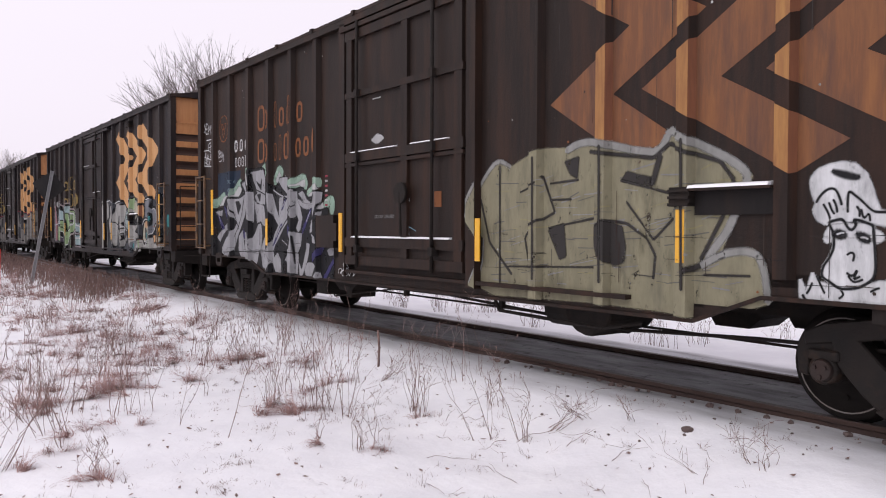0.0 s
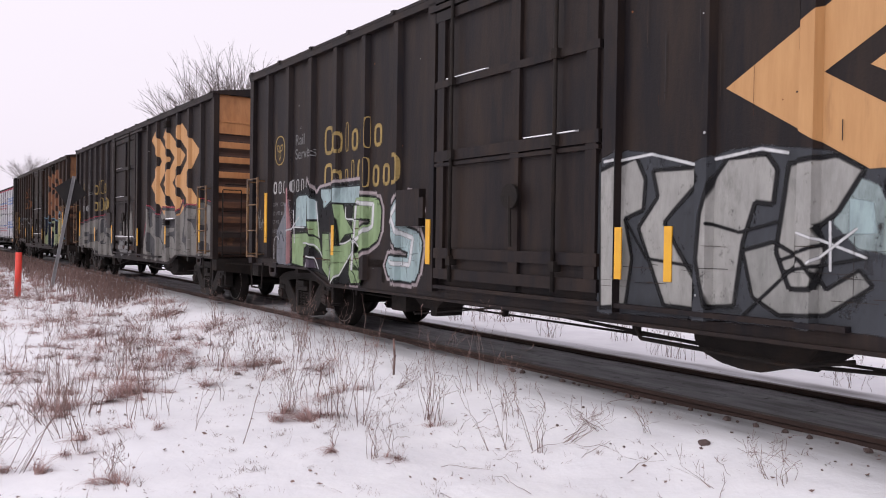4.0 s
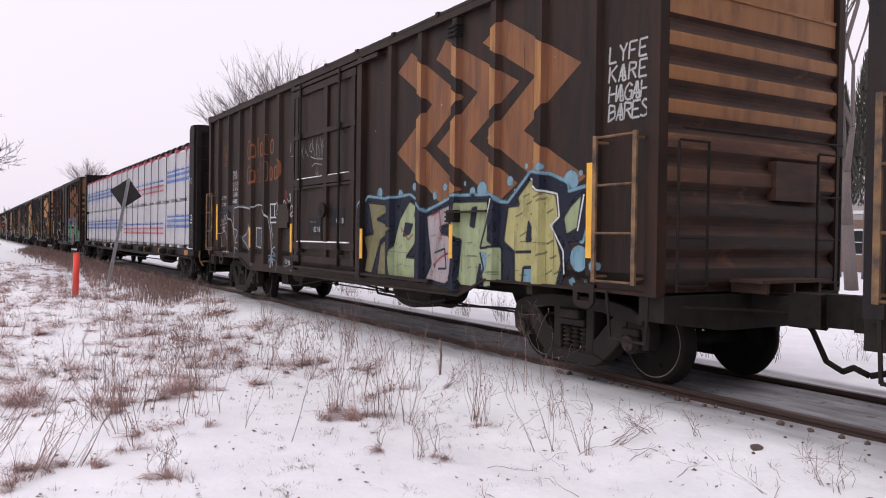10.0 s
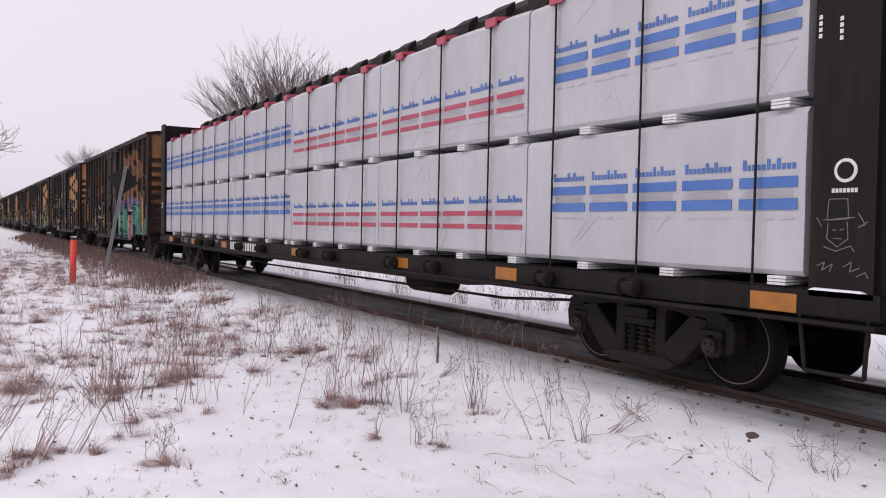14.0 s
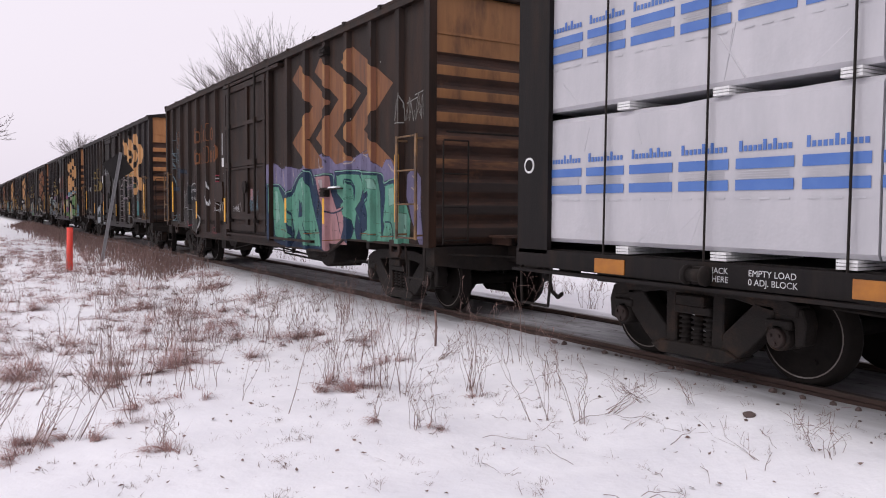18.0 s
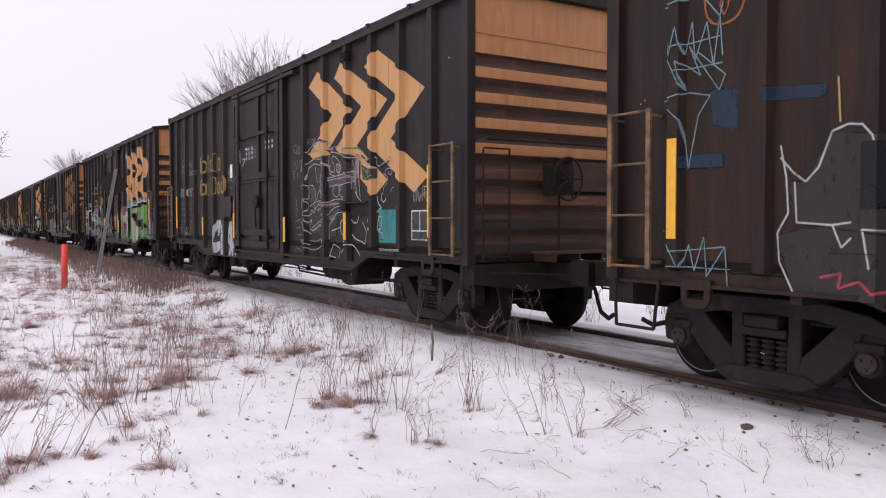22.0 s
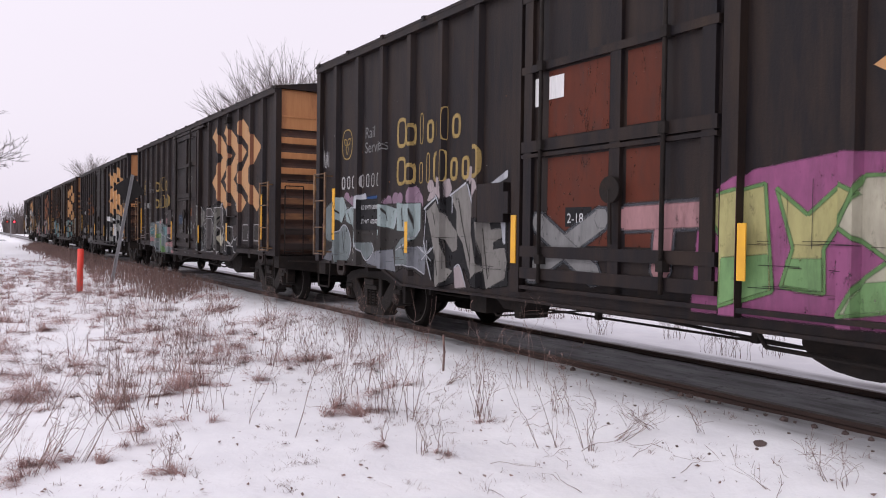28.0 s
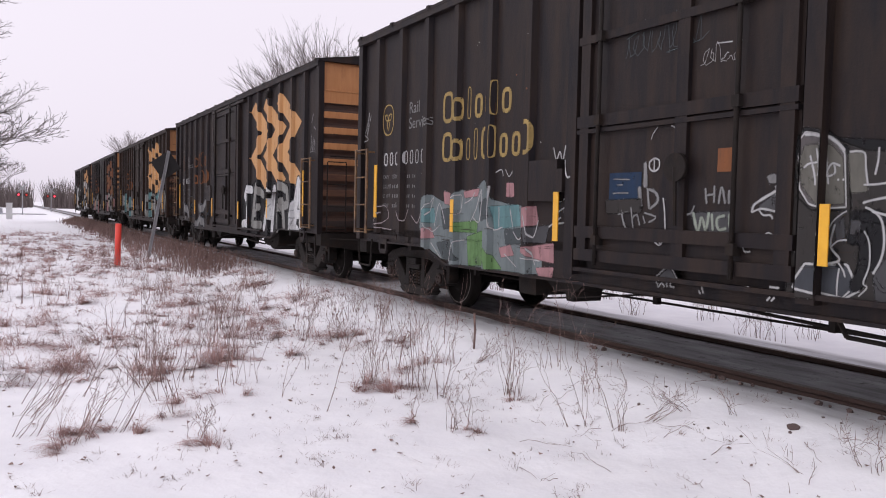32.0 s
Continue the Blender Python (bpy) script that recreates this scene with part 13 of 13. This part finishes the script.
def make_far_house(x, y, turn):
    far = thing("house", "low brown brick house behind the crossing", "house", at=pose(x, y, -0.35, 0, 0, turn))
    bm = kit()
    box(bm, -5, 5, -3, 3, 0, 3.0)
    part("wall", bm, M["brick_far"], far)
    bm = kit()
    prism(bm, [(-3.4, 3.0), (3.4, 3.0), (0, 5.2)], -5.4, 5.4)
    part("roof", bm, M["tie"], far)
    for q in (-3, 0.2, 3.2):
        bm = kit()
        box(bm, q - 0.6, q + 0.6, -3.03, -2.98, 1.0, 2.2)
        part("window", bm, M["white"], far)


M["brick_far"] = shade("red_brown_brick", (0.2, 0.1, 0.07), 0.9, (0.15, 0.08, 0.06), 4, 0.6, (1, 1, 4))
make_far_house(-8.5, 140, 5)

M["needles"] = shade("dark_fir_needles", (0.036, 0.037, 0.031), 0.9, (0.062, 0.058, 0.048), 4, 0.6)
M["brick"] = shade("brown_brick_wall", (0.2, 0.13, 0.1), 0.9, (0.15, 0.1, 0.08), 6, 0.6, (1, 1, 4), bump=0.3)
M["stucco"] = shade("grey_render", (0.34, 0.32, 0.31), 0.9, (0.28, 0.26, 0.25), 2, 0.5)
M["glass"] = shade("dark_window_glass", (0.02, 0.022, 0.026), 0.12)
M["post_red"] = shade("red_plastic_marker", (0.75, 0.05, 0.03), 0.5, (0.6, 0.05, 0.03), 5, 0.4)
M["sign_back"] = shade("dull_dark_sign_metal", (0.018, 0.017, 0.018), 0.6, (0.03, 0.028, 0.027), 4, 0.5, metal=0.3)
M["galv"] = shade("galvanised_steel", (0.34, 0.34, 0.35), 0.5, (0.26, 0.26, 0.27), 6, 0.5, metal=0.5)
M["cabinet"] = shade("pale_grey_cabinet_paint", (0.55, 0.55, 0.55), 0.6, (0.45, 0.45, 0.45), 2, 0.4)
M["road"] = shade("snowy_asphalt", (0.32, 0.32, 0.33), 0.9, (0.2, 0.2, 0.21), 1.2, 0.6, (1, 0.3, 1))
M["tyre"] = shade("tyre_rubber", (0.02, 0.02, 0.02), 0.85)


def make_fir(x, y, h, seed):
    g = random.Random(seed)
    fir = thing("fir_tree", "dark green fir tree behind the track", "tree", at=pose(x, y, ground_z(x, y) - 0.05))
    bm = kit()
    rod(bm, (0, 0, 0), (0, 0, h * 0.97), 0.16, 8, 0.02)
    part("trunk", bm, M["bark"], fir)
    v, f = [], []
    for k in range(2600):
        t = g.random() ** 0.8
        z = h * (0.4 + 0.6 * t)
        r = (1 - t) * h * 0.15 * g.uniform(0.25, 1.0) + 0.05
        a = g.uniform(0, 6.28)
        blade(v, f, r * math.cos(a), r * math.sin(a), z - 0.25 * r, 0.7, a + g.gauss(0, 0.6), g.uniform(0.25, 0.6), 0.05, -0.4, 2)
    ob = new("crown", flat_mesh("crown", v, f, M["needles"]))
    ob.parent = fir


make_fir(38.0, 22.4, 11.0, 41)
make_fir(39.5, 21.0, 9.5, 42)
make_fir(39.0, 24.4, 9.8, 43)

# house beyond the track
house = thing("house", "two-storey brown brick house behind bare trees", "house", at=pose(46, 29, -0.35, 0, 0, 4))
bm = kit()
box(bm, 0, 9, -5, 5, 0, 3.2)
part("lower_wall", bm, M["brick"], house)
bm = kit()
prism(bm, [(-4.99, 3.2), (4.99, 3.2), (4.99, 4.0), (0, 8.3), (-4.99, 4.0)], 0.01, 8.99)
part("upper_wall", bm, M["stucco"], house, "grey rendered upper wall")
bm = kit()
prism(bm, [(-5.4, 3.75), (0, 8.4), (5.4, 3.75), (5.3, 4.05), (0, 8.65), (-5.3, 4.05)], -0.4, 9.4)
part("roof", bm, M["tie"], house, "dark gabled roof")
bm = kit()
box(bm, -0.06, 0.0, -5, 5, 3.55, 3.75)
part("trim_band", bm, M["white"], house, "white band between the storeys")
for y, z in ((-2.05, 4.25), (-3.0, 0.95), (-1.5, 1.15), (1.6, 1.0), (1.6, 4.25)):
    bm = kit()
    box(bm, -0.05, 0.02, y - 0.42, y + 0.42, z - 0.08, z + 1.5)
    win = part("window", bm, M["white"], house)
    for q in (0.0, 0.72):
        bm = kit()
        box(bm, -0.07, -0.052, y - 0.34, y + 0.34, z + q, z + q + 0.66)
        part("pane", bm, M["glass"], win)

# blue bins before the house
M["bin_blue"] = shade("blue_bin_plastic", (0.03, 0.13, 0.42), 0.5, (0.025, 0.1, 0.33), 4, 0.4)
for y in (18.2, 17.5):
    bin_ = thing("recycling_bin", "blue plastic recycling bin standing in snow", "bin", "blue bins by the house", at=pose(31.5, y, -0.36))
    bm = kit()
    rows = [[(-0.2, -0.2), (0.2, -0.2), (0.2, 0.2), (-0.2, 0.2)], [(-0.27, -0.27), (0.27, -0.27), (0.27, 0.27), (-0.27, 0.27)]]
    net = [[bm.verts.new((p[0], p[1], z)) for p in row] for row, z in zip(rows, (0.0, 0.55))]
    for k in range(4):
        bm.faces.new((net[0][k], net[0][(k + 1) % 4], net[1][(k + 1) % 4], net[1][k]))
    bm.faces.new(net[0][::-1])
    bm.faces.new(net[1])
    part("bin_body", bm, M["bin_blue"], bin_)
    bm = kit()
    box(bm, -0.29, 0.29, -0.29, 0.29, 0.53, 0.58)
    part("rim", bm, M["bin_blue"], bin_)

# red marker post and diamond sign
bm = kit()
rod(bm, (0, 0, 0), (0.03, 0, 1.26), 0.085, 12, 0.085)
post = thing("marker_post", "leaning red plastic marker post in snow", "marker post", bm=bm, mats=M["post_red"], at=pose(2.73, 24.7, ground_z(2.73, 24.7) - 0.03))
sign = thing("diamond_sign", "dark diamond sign on a leaning galvanised post", "sign", at=pose(4.06, 28.0, ground_z(4.06, 28) - 0.05, 0, 10.0, 0))
bm = kit()
box(bm, -0.05, 0.05, -0.02, 0.0, 0, 3.70)
box(bm, -0.05, -0.035, -0.06, -0.02, 0, 3.70)
box(bm, 0.035, 0.05, -0.06, -0.02, 0, 3.70)
part("post", bm, M["galv"], sign)
bm = kit()
prism(bm, [(0, 3.72), (0.50, 3.20), (0, 2.68), (-0.50, 3.20)], 0.002, 0.012, axis="y")
part("plate", bm, M["sign_back"], sign, "dark back of a diamond plate")
for z in (2.9, 3.5):
    bm = kit()
    rod(bm, (0, -0.03, z), (0, -0.022, z), 0.012, 8)
    part("bolt", bm, M["galv"], sign)

# road and crossing
bm = kit()
box(bm, -160, 160, 118, 126, -0.38, -0.30)
thing("road", "snow-dusted road across the track", "road", kind="structure", bm=bm, mats=M["road"])
bm = kit()
box(bm, -0.27, 0.27, -0.25, 0.25, 0, 1.62)
box(bm, -0.31, 0.31, -0.29, 0.29, 1.62, 1.68)
thing("signal_cabinet", "pale grey signal cabinet beside the crossing", "cabinet", bm=bm, mats=M["cabinet"], at=pose(-0.11, 87.6, -0.42))
glow = bpy.data.materials.new("red_signal_light")
glow.use_nodes = True
glow.node_tree.nodes["Principled BSDF"].inputs["Base Color"].default_value = (0.6, 0.02, 0.03, 1)
glow.node_tree.nodes["Principled BSDF"].inputs["Emission Color"].default_value = (1.0, 0.05, 0.08, 1)
glow.node_tree.nodes["Principled BSDF"].inputs["Emission Strength"].default_value = 3.0


def make_signal(x, y, lit):
    sig = thing("crossing_signal", "level crossing signal with red lights", "crossing signal", "crossing signals", at=pose(x, y, -0.36))
    bm = kit()
    rod(bm, (0, 0, 0), (0, 0, 3.6), 0.06, 10)
    part("pole", bm, M["galv"], sig)
    bm = kit()
    for s in (-1, 1):
        prism(bm, [(-0.6 * s, 3.05), (-0.5 * s, 2.95), (0.6 * s, 3.95), (0.5 * s, 4.05)], -0.08, -0.06, axis="y")
    part("crossbuck", bm, M["galv"], sig)
    bm = kit()
    rod(bm, (-0.5, 0, 2.6), (0.5, 0, 2.6), 0.03, 8)
    arm = part("light_arm", bm, M["iron"], sig)
    for k, s in enumerate((-1, 1)):
        bm = kit()
        rod(bm, (0.45 * s, -0.02, 2.6), (0.45 * s, -0.04, 2.6), 0.25, 18)
        part("backing_disc", bm, M["sign_back"], arm)
        bm = kit()
        rod(bm, (0.45 * s, -0.05, 2.6), (0.45 * s, -0.12, 2.6), 0.13, 14)
        part("lamp", bm, glow if k == lit else M["post_red"], arm)
    return sig


make_signal(1.34, 114, 0)
make_signal(5.3, 131, 1)


def make_vehicle(x, y, turn, tone, label):
    car = thing("parked_car", label, "car", "parked cars", at=pose(x, y, -0.36, 0, 0, turn))
    bm = kit()
    prism(bm, [(-2.2, 0.35), (-2.25, 0.8), (-1.4, 0.95), (-0.8, 1.45), (0.9, 1.48), (1.6, 1.0), (2.2, 0.9), (2.25, 0.35)], -0.85, 0.85, axis="y")
    part("body", bm, tone, car)
    for s in (-1, 1):
        bm = kit()
        prism(bm, [(-1.25, 0.97), (-0.72, 1.38), (0.85, 1.4), (1.4, 1.0)], *sorted((s * 0.855, s * 0.86)), axis="y")
        part("side_window", bm, M["glass"], car)
        for e in (-1.4, 1.4):
            bm = kit()
            rod(bm, (e, s * 0.70, 0.33), (e, s * 0.88, 0.33), 0.33, 16)
            wheel = part("wheel", bm, M["tyre"], car)
            bm = kit()
            rod(bm, (e, s * 0.881, 0.33), (e, s * 0.89, 0.33), 0.2, 14)
            part("rim", bm, M["galv"], wheel)
    return car


M["car_dark"] = shade("dark_car_paint", (0.03, 0.03, 0.035), 0.3, (0.05, 0.05, 0.055), 2, 0.4)
M["car_grey"] = shade("silver_car_paint", (0.3, 0.3, 0.32), 0.3, (0.25, 0.25, 0.27), 2, 0.4)
make_vehicle(-3.2, 106, 20, M["car_grey"], "silver parked car near the crossing")
make_vehicle(-5.8, 104, 10, M["car_dark"], "dark parked car near the crossing")
make_vehicle(-9.5, 108, 0, M["car_dark"], "dark parked car near the crossing")


# ---- what moves ----
def distance(t):
    for (a, u), (b, v) in zip(TRAVEL, TRAVEL[1:]):
        if t <= b:
            return u + (v - u) * (t - a) / (b - a)
    return TRAVEL[-1][1]


def motions():
    times = [t for t, _ in TRAVEL]
    steps = [k / 10 for k in range(321)]
    for k, car in CARS.items():
        mid = STARTS[k] + HALF if STARTS[k] is not None else FLAT_MID
        for load in LOADS if STARTS[k] is None else ():
            walk(load, [(t, pose(TRACK_X, mid - distance(t), 0)) for t in times])
        slack = 0.29 if k == 0 else 0.0     # the foremost coupler closes up
        walk(car, [(t, pose(TRACK_X, mid - distance(t) + max(0.0, slack - 0.085 * t), 0)) for t in times])
        for truck in car.children:
            for part_ in truck.children:
                if part_.name.startswith("wheelset"):
                    at = part_.location.copy()
                    walk(part_, [(t, pose(*at, math.degrees(distance(t) / 0.43))) for t in steps])


motions()
